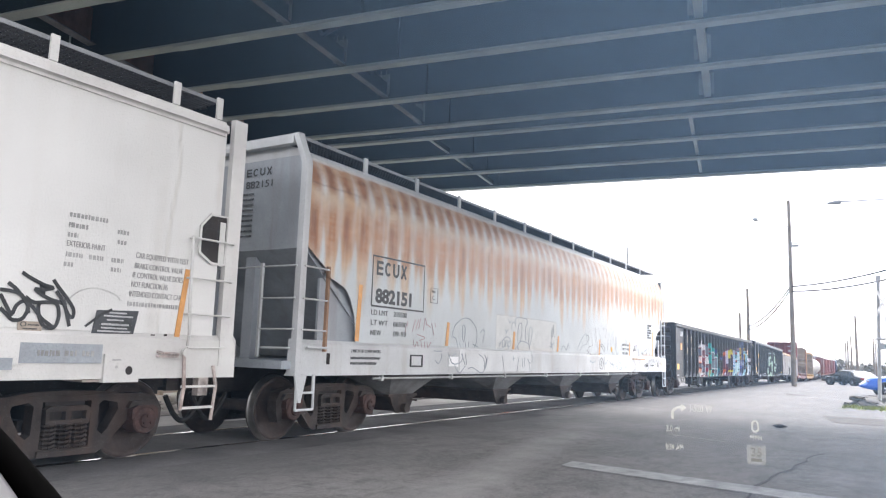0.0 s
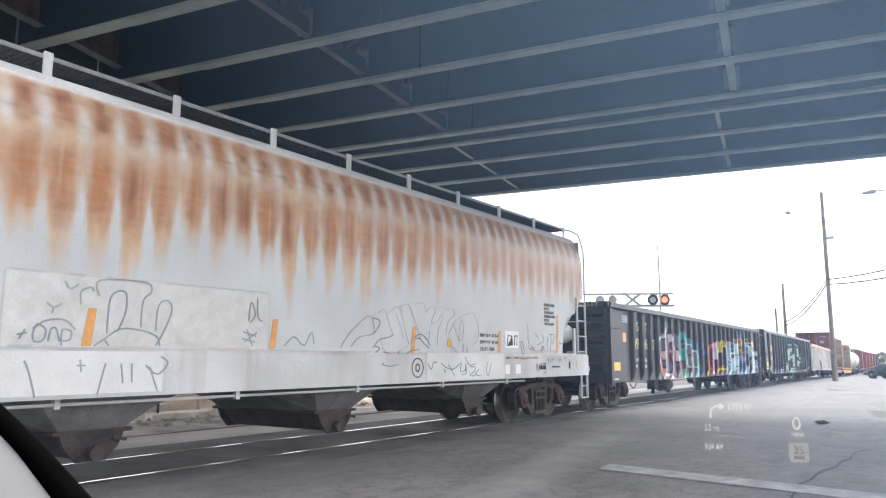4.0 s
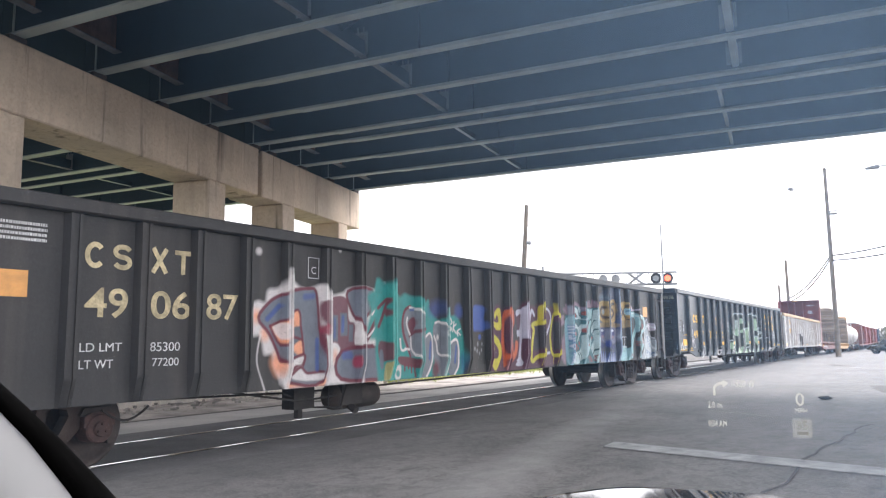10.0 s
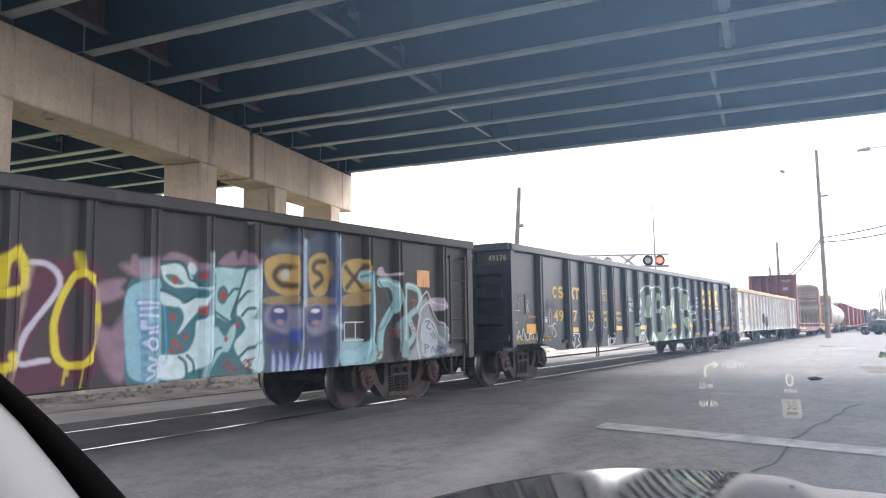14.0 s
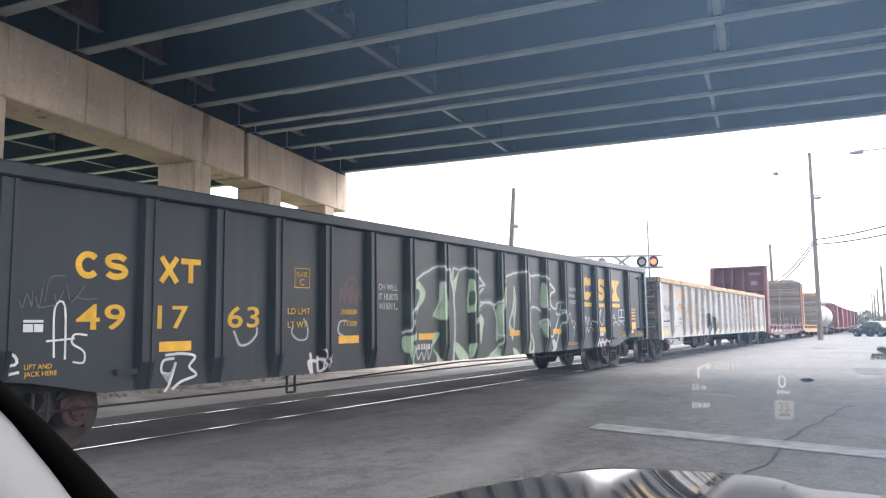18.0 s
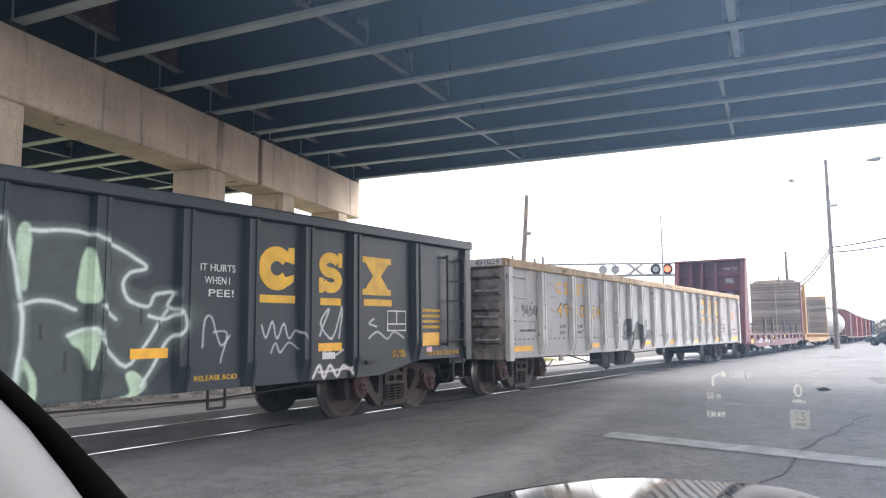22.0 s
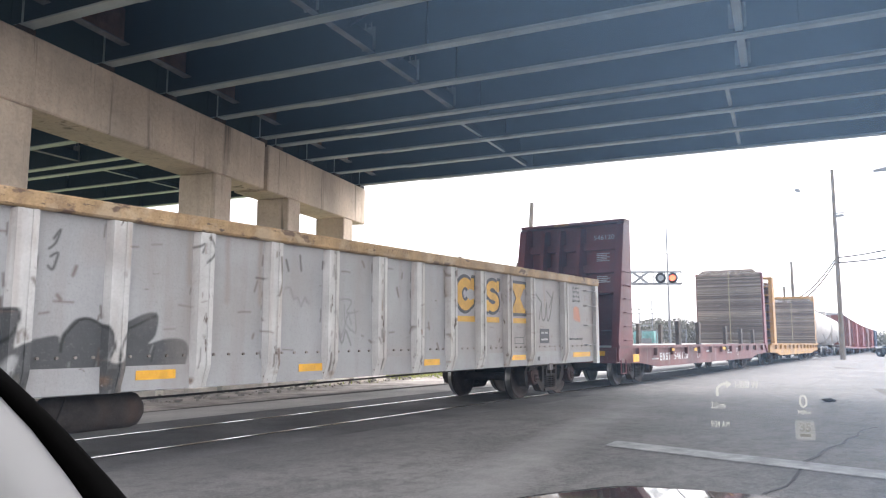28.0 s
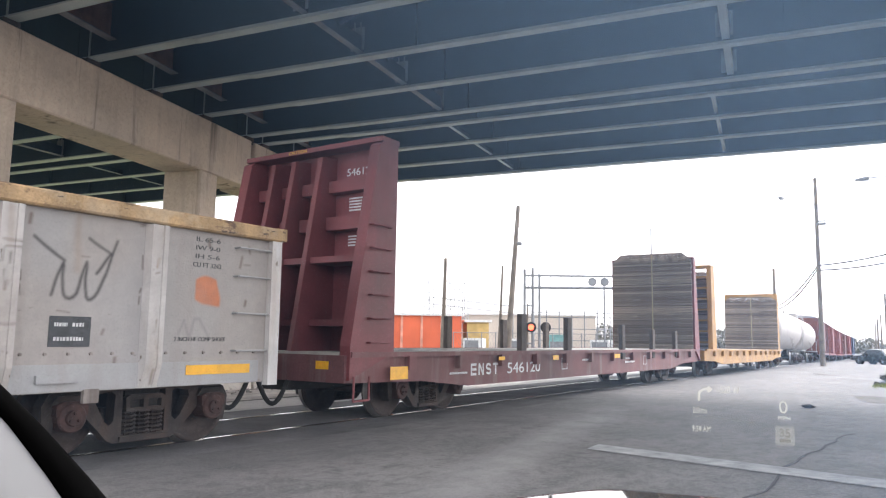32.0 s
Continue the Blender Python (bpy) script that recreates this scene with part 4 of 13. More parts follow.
# ---- the gondolas ----
TEAL, MAROON, CHALK, PEACH = (0.016, 0.27, 0.25), (0.14, 0.015, 0.035), (0.72, 0.68, 0.68), (0.85, 0.36, 0.2)
SLATE, BLUE, LEMON, TANGERINE = (0.13, 0.155, 0.2), (0.03, 0.08, 0.33), (0.6, 0.51, 0.03), (0.6, 0.115, 0.035)
MAUVE, CYAN, GOLD, MINT = (0.24, 0.15, 0.2), (0.2, 0.5, 0.56), (0.48, 0.3, 0.06), (0.5, 0.66, 0.48)
INK = (0.012, 0.012, 0.014)


TAR = (0.05, 0.053, 0.056)
WASH = (0.058, 0.074, 0.074)


def paint_black_car(p):
    # pale cloud with slate letters edged in wine red
    p.shape([(-5.91, 1.69), (-5.88, 1.8), (-5.76, 1.86), (-5.64, 1.85), (-5.6, 2.0), (-5.42, 2.05), (-5.28, 2.22), (-5.18, 2.16), (-5.05, 2.07), (-4.88, 2.06), (-4.65, 2.12), (-4.48, 1.99), (-4.21, 2.03), (-4.09, 2.1), (-3.7, 2.14), (-3.47, 2.11), (-3.2, 2.15), (-3.15, 0.8), (-3.23, 0.74), (-3.7, 0.76), (-4.44, 0.75), (-5.26, 0.76), (-5.41, 0.88), (-5.5, 1.05), (-5.53, 1.18), (-5.66, 1.19), (-5.71, 1.41), (-5.86, 1.43)], CHALK, 0.92, 0.03)
    p.mist(-5.78, 1.67, 0.16, 0.16, PEACH, 0.9, 0.7)
    p.mist(-5.44, 1.08, 0.2, 0.2, PEACH, 0.85, 0.8)
    p.mist(-5.64, 1.46, 0.1, 0.14, PEACH, 0.7, 0.8)
    p.curve([(-5.23, 0.81), (-4.93, 0.81), (-4.61, 0.8)], 0.1, PEACH, 0.9, 0.03)
    p.curve([(-3.7, 0.76), (-3.23, 0.77)], 0.05, PEACH, 0.9, 0.03)
    p.shape([(-5.75, 1.65), (-5.52, 1.89), (-5.2, 2.01), (-4.88, 2.06), (-4.77, 2.05), (-4.71, 1.89), (-4.67, 1.53), (-4.62, 0.8), (-5.21, 0.82), (-5.15, 0.93), (-5.11, 1.01), (-4.97, 1.03), (-4.97, 1.17), (-5.33, 1.08), (-5.44, 1.22), (-5.57, 1.44)], SLATE, 0.95)
    p.shape([(-5.57, 1.54), (-5.3, 1.64), (-5.08, 1.77), (-5.03, 1.56), (-5.17, 1.52), (-5.21, 1.42), (-5.38, 1.31), (-5.47, 1.42)], PEACH, 0.95)
    p.shape([(-5.53, 1.53), (-5.32, 1.58), (-5.25, 1.44), (-5.38, 1.37)], CHALK, 0.85)
    p.shape([(-5.17, 1.52), (-5.02, 1.53), (-5.0, 1.37), (-5.17, 1.27), (-5.2, 1.41)], (0.11, 0.12, 0.15), 0.95)
    p.shape([(-5.17, 1.27), (-4.99, 1.37), (-4.97, 1.18), (-5.08, 1.17)], PEACH, 0.9)
    p.curve([(-5.75, 1.65), (-5.52, 1.89), (-5.2, 2.01), (-4.88, 2.06), (-4.77, 2.05), (-4.71, 1.89), (-4.67, 1.53), (-4.62, 0.8), (-5.21, 0.82), (-5.15, 0.93), (-5.11, 1.01), (-4.97, 1.03), (-4.97, 1.17), (-5.33, 1.08), (-5.44, 1.22), (-5.57, 1.44), (-5.75, 1.65)], 0.04, MAROON, 0.95, 0.012)
    p.curve([(-5.57, 1.54), (-5.3, 1.64), (-5.08, 1.77), (-5.01, 1.53), (-4.97, 1.17)], 0.03, MAROON, 0.95, 0.012)
    p.curve([(-5.57, 1.54), (-5.38, 1.3), (-5.2, 1.41), (-5.0, 1.37)], 0.032, MAROON, 0.95, 0.012)
    p.shape([(-5.17, 0.93), (-5.01, 1.03), (-4.9, 0.94), (-4.66, 0.93), (-4.66, 0.82), (-5.12, 0.85)], CHALK, 0.9)
    p.curve([(-5.17, 0.93), (-5.01, 1.01), (-4.9, 0.93), (-4.65, 0.93)], 0.035, MAROON, 0.95, 0.012)
    p.curve([(-5.61, 1.63), (-5.41, 1.81)], 0.06, BLUE, 0.75, 0.02)
    p.curve([(-4.95, 1.94), (-4.8, 1.96)], 0.07, BLUE, 0.6, 0.03)
    p.curve([(-4.72, 1.36), (-4.71, 0.97)], 0.06, BLUE, 0.7, 0.02)
    p.shape([(-4.65, 1.89), (-4.45, 1.9), (-4.42, 1.96), (-4.12, 1.95), (-4.07, 1.65), (-3.95, 1.58), (-3.94, 1.29), (-3.75, 1.29), (-3.24, 1.27), (-3.22, 0.81), (-3.65, 0.79), (-4.26, 0.81), (-4.25, 1.25), (-4.46, 1.33), (-4.49, 1.51), (-4.63, 1.57)], (0.13, 0.02, 0.045), 0.92)
    p.poly([(-4.42, 1.71), (-4.31, 1.71), (-4.3, 1.34), (-4.41, 1.34)], SLATE, 0.95)
    p.poly([(-4.26, 1.75), (-4.11, 1.75), (-4.1, 1.41), (-4.25, 1.42)], SLATE, 0.95)
    p.poly([(-4.08, 1.58), (-3.99, 1.58), (-3.98, 1.33), (-4.07, 1.33)], SLATE, 0.95)
    p.curve([(-4.2, 1.69), (-4.21, 1.49)], 0.05, BLUE, 0.7, 0.02)
    p.curve([(-4.37, 1.65), (-4.36, 1.4)], 0.03, BLUE, 0.6, 0.02)
    p.mist(-4.58, 1.49, 0.09, 0.09, (0.3, 0.02, 0.06), 0.9, 0.4)
    p.shape([(-4.45, 1.26), (-4.28, 1.28), (-4.25, 0.83), (-4.44, 0.83)], CHALK, 0.85)
    p.mist(-4.36, 1.15, 0.1, 0.14, PEACH, 0.7, 0.8)
    p.shape([(-4.1, 2.06), (-3.56, 2.11), (-3.59, 1.79), (-3.69, 1.68), (-3.71, 1.35), (-3.85, 1.57), (-4.01, 1.77)], SLATE, 0.95)
    p.curve([(-4.1, 2.06), (-3.56, 2.11), (-3.59, 1.79), (-3.69, 1.68), (-3.71, 1.35), (-3.85, 1.57), (-4.01, 1.77), (-4.1, 2.06)], 0.04, MAROON, 0.95, 0.012)
    p.shape([(-4.23, 1.19), (-3.24, 1.24), (-3.25, 0.81), (-4.24, 0.82)], SLATE, 0.95)
    p.curve([(-4.23, 1.19), (-3.24, 1.24), (-3.25, 0.81), (-4.24, 0.82), (-4.23, 1.19)], 0.05, MAROON, 0.95, 0.012)
    p.curve([(-4.16, 1.14), (-4.04, 1.14)], 0.1, BLUE, 0.6, 0.03)
    p.curve([(-3.37, 1.18), (-3.39, 0.9)], 0.07, BLUE, 0.6, 0.03)
    p.mist(-3.91, 1.07, 0.1, 0.12, (0.3, 0.02, 0.06), 0.9, 0.4)
    # chalky strokes down three stakes: highlights of the ribs painted in
    p.curve([(-5.29, 2.26), (-5.27, 1.53), (-5.27, 0.76)], 0.07, CHALK, 0.7, 0.03)
    p.curve([(-4.51, 1.99), (-4.5, 1.34), (-4.5, 0.78)], 0.07, CHALK, 0.75, 0.03)
    p.curve([(-3.73, 2.14), (-3.76, 1.41), (-3.77, 0.76)], 0.065, CHALK, 0.8, 0.03)
    p.curve([(-5.71, 1.43), (-5.77, 1.2), (-5.72, 0.96), (-5.63, 0.74)], 0.018, CHALK, 0.75, 0.012)
    p.mist(-5.77, 2.49, 0.07, 0.07, CHALK, 0.8, 0.6)
    p.mist(-4.27, 2.65, 0.05, 0.07, CHALK, 0.7, 0.6)
    # teal cloud with grey letters
    p.shape([(-3.67, 2.0), (-3.52, 2.11), (-3.2, 2.24), (-3.0, 2.16), (-2.94, 0.75), (-3.17, 0.73), (-3.24, 1.28), (-3.69, 1.41), (-3.59, 1.79)], TEAL, 0.95, 0.04)
    p.curve([(-3.69, 1.35), (-3.51, 1.58), (-3.25, 1.94)], 0.075, MAROON, 0.95, 0.012)
    p.curve([(-3.56, 1.73), (-3.44, 1.83), (-3.24, 1.95), (-3.25, 1.8), (-3.48, 1.54), (-3.65, 1.41)], 0.025, CHALK, 0.95, 0.012)
    p.shape([(-3.51, 1.35), (-3.24, 1.36), (-3.24, 1.28), (-3.5, 1.27)], CHALK, 0.8)
    p.shape([(-3.49, 2.17), (-3.24, 2.22), (-3.11, 2.13), (-2.99, 2.12), (-2.89, 2.03), (-2.76, 2.08), (-2.58, 2.06), (-2.39, 2.03), (-2.23, 1.96), (-2.1, 2.0), (-2.06, 1.83), (-1.8, 1.67), (-1.54, 1.86), (-1.45, 1.75), (-1.26, 1.76), (-1.1, 1.49), (-1.03, 1.08), (-1.09, 0.76), (-1.37, 0.73), (-2.35, 0.75), (-3.05, 0.74), (-3.42, 0.73)], TEAL, 0.96, 0.03)
    p.mist(-1.9, 1.85, 0.28, 0.2, BLUE, 0.55, 0.8)
    p.mist(-1.19, 1.84, 0.16, 0.16, BLUE, 0.7, 0.6)
    p.mist(-1.09, 0.96, 0.12, 0.3, (0.02, 0.12, 0.3), 0.6, 0.8)
    p.curve([(-3.41, 1.83), (-3.21, 1.98), (-3.28, 1.77), (-3.4, 1.55)], 0.05, MAROON, 0.95, 0.012)
    p.mist(-3.22, 1.77, 0.07, 0.1, MAROON, 0.9, 0.4)
    p.shape([(-3.39, 1.33), (-3.1, 1.28), (-3.1, 1.09), (-3.37, 1.04)], MAROON, 0.85)
    p.shape([(-3.38, 1.18), (-3.3, 1.19), (-3.29, 0.94), (-3.37, 0.93)], SLATE, 0.95)
    p.shape([(-3.25, 0.97), (-3.12, 1.03), (-3.13, 0.77), (-3.27, 0.76)], (0.6, 0.42, 0.12), 0.6)
    p.shape([(-2.82, 1.61), (-2.77, 1.8), (-2.61, 1.88), (-2.42, 1.83), (-2.25, 1.69), (-2.25, 1.5), (-2.19, 1.42), (-2.07, 1.45), (-2.01, 1.3), (-2.01, 1.04), (-2.15, 0.76), (-2.38, 0.76), (-2.42, 1.06), (-2.61, 1.09), (-2.73, 1.21), (-2.81, 1.39)], (0.19, 0.2, 0.235), 0.95)
    p.shape([(-2.68, 1.62), (-2.51, 1.71), (-2.48, 1.57), (-2.64, 1.41)], MAROON, 0.9)
    p.curve([(-2.61, 1.88), (-2.76, 1.82), (-2.82, 1.62), (-2.76, 1.37), (-2.61, 1.09)], 0.045, MAROON, 0.95, 0.012)
    p.curve([(-2.64, 1.41), (-2.45, 1.49), (-2.2, 1.52)], 0.05, MAROON, 0.85, 0.012)
    p.curve([(-2.4, 1.38), (-2.36, 1.06), (-2.38, 0.77)], 0.05, TEAL, 0.8, 0.012)
    p.shape([(-2.9, 1.09), (-2.41, 1.04), (-2.43, 0.9), (-2.86, 0.97)], MAROON, 0.92)
    p.curve([(-2.76, 0.97), (-2.76, 0.88)], 0.03, MAROON, 0.95, 0.012)
    p.curve([(-2.67, 0.97), (-2.66, 0.9)], 0.03, MAROON, 0.95, 0.012)
    p.curve([(-2.59, 0.96), (-2.58, 0.84)], 0.03, MAROON, 0.95, 0.012)
    p.curve([(-2.5, 0.96), (-2.49, 0.78)], 0.03, MAROON, 0.95, 0.012)
    p.curve([(-2.63, 1.86), (-2.42, 1.82), (-2.25, 1.7)], 0.03, CHALK, 0.95, 0.012)
    p.curve([(-2.69, 1.7), (-2.71, 1.59), (-2.63, 1.43)], 0.03, CHALK, 0.95, 0.012)
    p.curve([(-2.61, 1.38), (-2.58, 1.2), (-2.41, 1.07)], 0.03, CHALK, 0.95, 0.012)
    p.curve([(-2.22, 1.38), (-2.08, 1.45), (-2.01, 1.3), (-2.02, 1.0), (-2.17, 0.76)], 0.03, CHALK, 0.95, 0.012)
    p.curve([(-2.87, 1.37), (-2.85, 1.2), (-2.76, 1.19)], 0.03, CHALK, 0.95, 0.012)
    p.curve([(-2.76, 1.21), (-2.64, 1.2)], 0.03, CHALK, 0.95, 0.012)
    p.curve([(-1.92, 1.62), (-1.8, 1.64), (-1.61, 1.53), (-1.69, 1.48), (-1.56, 1.35)], 0.03, CHALK, 0.95, 0.012)
    p.curve([(-1.96, 1.41), (-1.9, 1.29), (-1.85, 1.12), (-1.6, 1.04)], 0.03, CHALK, 0.95, 0.012)
    p.curve([(-1.6, 1.1), (-1.64, 0.75)], 0.03, CHALK, 0.95, 0.012)
    p.curve([(-1.5, 1.27), (-1.29, 1.35), (-1.21, 1.16), (-1.24, 0.88), (-1.37, 0.73)], 0.03, CHALK, 0.95, 0.012)
    p.curve([(-1.54, 0.96), (-1.45, 0.97)], 0.03, CHALK, 0.95, 0.012)
    p.shape([(-1.98, 1.56), (-1.8, 1.63), (-1.62, 1.53), (-1.55, 1.29), (-1.57, 1.09), (-1.65, 0.76), (-1.86, 0.8), (-1.99, 1.11)], (0.19, 0.2, 0.235), 0.95)
    p.mist(-1.93, 0.85, 0.14, 0.2, MAROON, 0.85, 0.6)
    p.mist(-1.86, 1.39, 0.06, 0.08, CHALK, 0.8, 0.5)
    p.shape([(-1.52, 1.27), (-1.3, 1.33), (-1.22, 1.08), (-1.34, 0.75), (-1.55, 0.79), (-1.54, 1.02)], (0.17, 0.19, 0.23), 0.95)
    p.curve([(-1.5, 1.27), (-1.29, 1.35), (-1.21, 1.16), (-1.24, 0.88), (-1.37, 0.73)], 0.035, CHALK, 0.95, 0.012)
    p.curve([(-1.96, 1.41), (-1.9, 1.29), (-1.85, 1.12), (-1.6, 1.04), (-1.64, 0.75)], 0.032, CHALK, 0.95, 0.012)
    p.curve([(-1.92, 1.62), (-1.8, 1.64), (-1.61, 1.53), (-1.67, 1.47), (-1.56, 1.33)], 0.03, CHALK, 0.95, 0.012)
    p.curve([(-2.06, 1.3), (-2.1, 1.04)], 0.05, BLUE, 0.7, 0.02)
    p.curve([(-1.29, 1.23), (-1.33, 0.97)], 0.05, BLUE, 0.7, 0.02)
    p.curve([(-2.61, 1.82), (-2.52, 1.83)], 0.04, BLUE, 0.7, 0.012)
    p.shape([(-3.0, 0.92), (-2.86, 0.96), (-2.88, 0.76), (-3.0, 0.75)], CHALK, 0.8)
    p.mist(-2.93, 0.83, 0.05, 0.06, TEAL, 0.9, 0.4)
    p.curve([(-1.48, 1.73), (-1.41, 1.64), (-1.48, 1.59), (-1.43, 1.53), (-1.5, 1.49)], 0.02, CHALK, 0.95, 0.012)
    p.curve([(-1.35, 1.65), (-1.39, 1.49)], 0.02, CHALK, 0.95, 0.012)
    p.curve([(-1.29, 1.61), (-1.37, 1.55), (-1.29, 1.45)], 0.02, CHALK, 0.95, 0.012)
    p.curve([(-1.16, 1.53), (-1.26, 1.49), (-1.24, 1.41)], 0.02, CHALK, 0.95, 0.012)
    p.curve([(-1.24, 1.47), (-1.16, 1.42)], 0.02, CHALK, 0.95, 0.012)
    # lighter teal strokes down the stakes, again painted rib highlights
    p.curve([(-2.39, 1.85), (-2.38, 1.31), (-2.38, 0.77)], 0.05, (0.3, 0.5, 0.5), 0.5, 0.03)
    p.curve([(-3.09, 2.2), (-3.1, 1.49), (-3.1, 0.75)], 0.06, (0.12, 0.5, 0.46), 0.7, 0.03)
    p.curve([(-1.63, 1.86), (-1.63, 1.29), (-1.65, 0.75)], 0.05, (0.25, 0.55, 0.52), 0.6, 0.03)
    # a blue patch, then tall coloured letters on a wine-red ground
    p.shape([(-0.73, 1.9), (-0.53, 1.96), (-0.33, 1.93), (-0.36, 1.73), (-0.3, 1.66), (-0.33, 1.52), (-0.58, 1.5), (-0.72, 1.53)], (0.045, 0.11, 0.42), 0.92, 0.03)
    p.mist(-0.51, 1.39, 0.06, 0.06, BLUE, 0.9, 0.5)
    p.mist(-0.68, 1.18, 0.03, 0.05, (0.4, 0.42, 0.45), 0.5, 0.7)
    p.mist(-0.58, 1.27, 0.03, 0.05, (0.4, 0.42, 0.45), 0.5, 0.7)
    p.mist(-0.45, 1.15, 0.03, 0.05, (0.4, 0.42, 0.45), 0.5, 0.7)
    p.mist(-0.52, 1.09, 0.03, 0.05, (0.4, 0.42, 0.45), 0.5, 0.7)
    p.mist(-0.6, 1.14, 0.03, 0.05, (0.4, 0.42, 0.45), 0.5, 0.7)
    p.mist(-0.43, 1.26, 0.03, 0.05, (0.4, 0.42, 0.45), 0.5, 0.7)
    p.shape([(-0.17, 1.64), (-0.06, 1.75), (0.02, 1.92), (0.19, 2.0), (0.34, 1.9), (0.55, 2.0), (0.83, 1.86), (0.92, 1.92), (1.24, 2.13), (1.35, 2.04), (1.59, 2.02), (1.86, 2.05), (2.05, 2.15), (2.16, 2.0), (2.38, 2.02), (2.77, 2.01), (2.9, 1.78), (2.87, 0.99), (2.6, 0.79), (1.52, 0.74), (1.21, 0.73), (-0.14, 0.73)], (0.085, 0.012, 0.04), 0.85, 0.04)
    p.shape([(0.66, 1.57), (0.88, 1.74), (0.92, 1.51), (0.97, 1.35), (0.89, 1.26), (0.7, 1.21), (0.64, 1.41)], (0.028, 0.03, 0.032), 0.8, 0.04)
    p.shape([(1.64, 1.57), (1.97, 1.62), (2.01, 1.19), (1.61, 1.12)], (0.028, 0.03, 0.032), 0.85, 0.04)
    p.shape([(2.51, 1.69), (2.71, 1.65), (2.74, 1.26), (2.53, 1.09)], (0.028, 0.03, 0.032), 0.85, 0.03)
    p.shape([(2.26, 1.39), (2.37, 1.69), (2.39, 1.14), (2.13, 1.1)], (0.028, 0.03, 0.032), 0.7, 0.03)
    p.shape([(0.06, 1.71), (0.03, 1.81), (0.09, 1.89), (0.18, 1.93), (0.26, 1.88), (0.28, 1.55), (0.12, 1.52), (0.03, 1.58), (-0.04, 1.56), (0.0, 1.45), (0.16, 1.36), (0.27, 1.22), (0.28, 1.07), (0.22, 0.94), (0.04, 0.75), (-0.12, 0.92), (-0.11, 0.99), (0.09, 0.97), (0.17, 1.04), (0.15, 1.17), (0.01, 1.29), (-0.1, 1.41), (-0.12, 1.64), (-0.06, 1.69), (0.16, 1.66), (0.17, 1.76), (0.12, 1.79)], LEMON, 0.95)
    p.curve([(-0.1, 1.26), (-0.03, 1.22), (-0.01, 1.15)], 0.045, LEMON, 0.95, 0.012)
    p.curve([(0.55, 1.89), (0.41, 1.82), (0.35, 1.58), (0.33, 1.31), (0.37, 1.06), (0.38, 0.86)], 0.095, TANGERINE, 0.95, 0.02)
    p.curve([(0.53, 1.9), (0.59, 1.73)], 0.09, TANGERINE, 0.95, 0.03)
    p.curve([(0.38, 1.01), (0.52, 1.03), (0.58, 1.21)], 0.09, TANGERINE, 0.92, 0.03)
    p.curve([(0.74, 1.87), (0.75, 1.68), (0.67, 1.57)], 0.115, TANGERINE, 0.9, 0.03)
    p.curve([(0.87, 1.25), (0.84, 1.08), (0.68, 0.97)], 0.1, TANGERINE, 0.92, 0.03)
    # a pinkish highlight painted down the stake
    p.curve([(0.59, 1.98), (0.54, 1.41), (0.47, 0.78)], 0.035, (0.75, 0.4, 0.4), 0.65, 0.03)
    p.shape([(0.89, 1.92), (1.13, 1.96), (1.23, 2.1), (1.34, 1.96), (1.34, 1.84), (1.3, 1.41), (1.4, 1.39), (1.37, 1.34), (1.17, 1.36), (1.1, 1.32), (1.05, 1.0), (1.14, 0.88), (1.07, 0.81), (0.82, 0.83), (0.89, 0.9), (0.86, 0.93), (0.95, 1.0), (1.0, 1.37), (0.91, 1.39), (0.9, 1.51), (1.01, 1.54), (1.07, 1.84), (0.9, 1.79)], (0.5, 0.48, 0.58), 0.95)
    p.curve([(1.33, 0.97), (1.39, 1.38), (1.48, 1.78), (1.57, 1.93), (1.67, 1.83)], 0.06, (0.5, 0.48, 0.58), 0.85, 0.02)
    # the next stake's highlight, painted fainter
    p.curve([(1.3, 2.09), (1.24, 1.44), (1.2, 0.75)], 0.04, (0.4, 0.3, 0.38), 0.5, 0.03)
    p.curve([(1.77, 1.66), (1.85, 1.75), (1.88, 1.96), (2.02, 2.06), (2.1, 1.92), (2.05, 1.72), (1.84, 1.68), (1.58, 1.63), (1.63, 1.51), (1.54, 1.24), (1.5, 0.97), (1.56, 0.89), (1.71, 0.96), (1.99, 1.01), (1.98, 1.1)], 0.08, LEMON, 0.95, 0.02)
    p.curve([(2.02, 2.07), (2.09, 1.76)], 0.1, LEMON, 0.9, 0.03)
    p.curve([(2.16, 1.98), (2.32, 1.96), (2.43, 1.77), (2.22, 1.44), (2.1, 1.26), (2.06, 1.03), (2.35, 1.04)], 0.05, (0.5, 0.48, 0.58), 0.9, 0.015)
    # a faint tan highlight painted along this stake
    p.curve([(2.17, 1.96), (2.05, 1.39), (1.98, 0.83)], 0.03, (0.5, 0.4, 0.3), 0.45, 0.03)
    p.curve([(2.64, 1.9), (2.8, 1.73), (2.83, 1.39), (2.73, 1.05), (2.54, 0.98), (2.41, 1.14), (2.4, 1.44), (2.49, 1.72), (2.64, 1.9)], 0.07, LEMON, 0.95, 0.012)
    p.curve([(2.59, 2.08), (2.64, 1.89)], 0.035, LEMON, 0.8, 0.03)
    p.curve([(2.52, 0.97), (2.49, 0.8)], 0.014, LEMON, 0.8, 0.012)
    p.curve([(2.65, 0.97), (2.65, 0.76)], 0.014, LEMON, 0.8, 0.012)
    p.curve([(2.54, 0.95), (2.53, 0.88)], 0.014, LEMON, 0.8, 0.012)
    p.curve([(1.93, 1.01), (1.91, 0.79)], 0.014, LEMON, 0.8, 0.012)
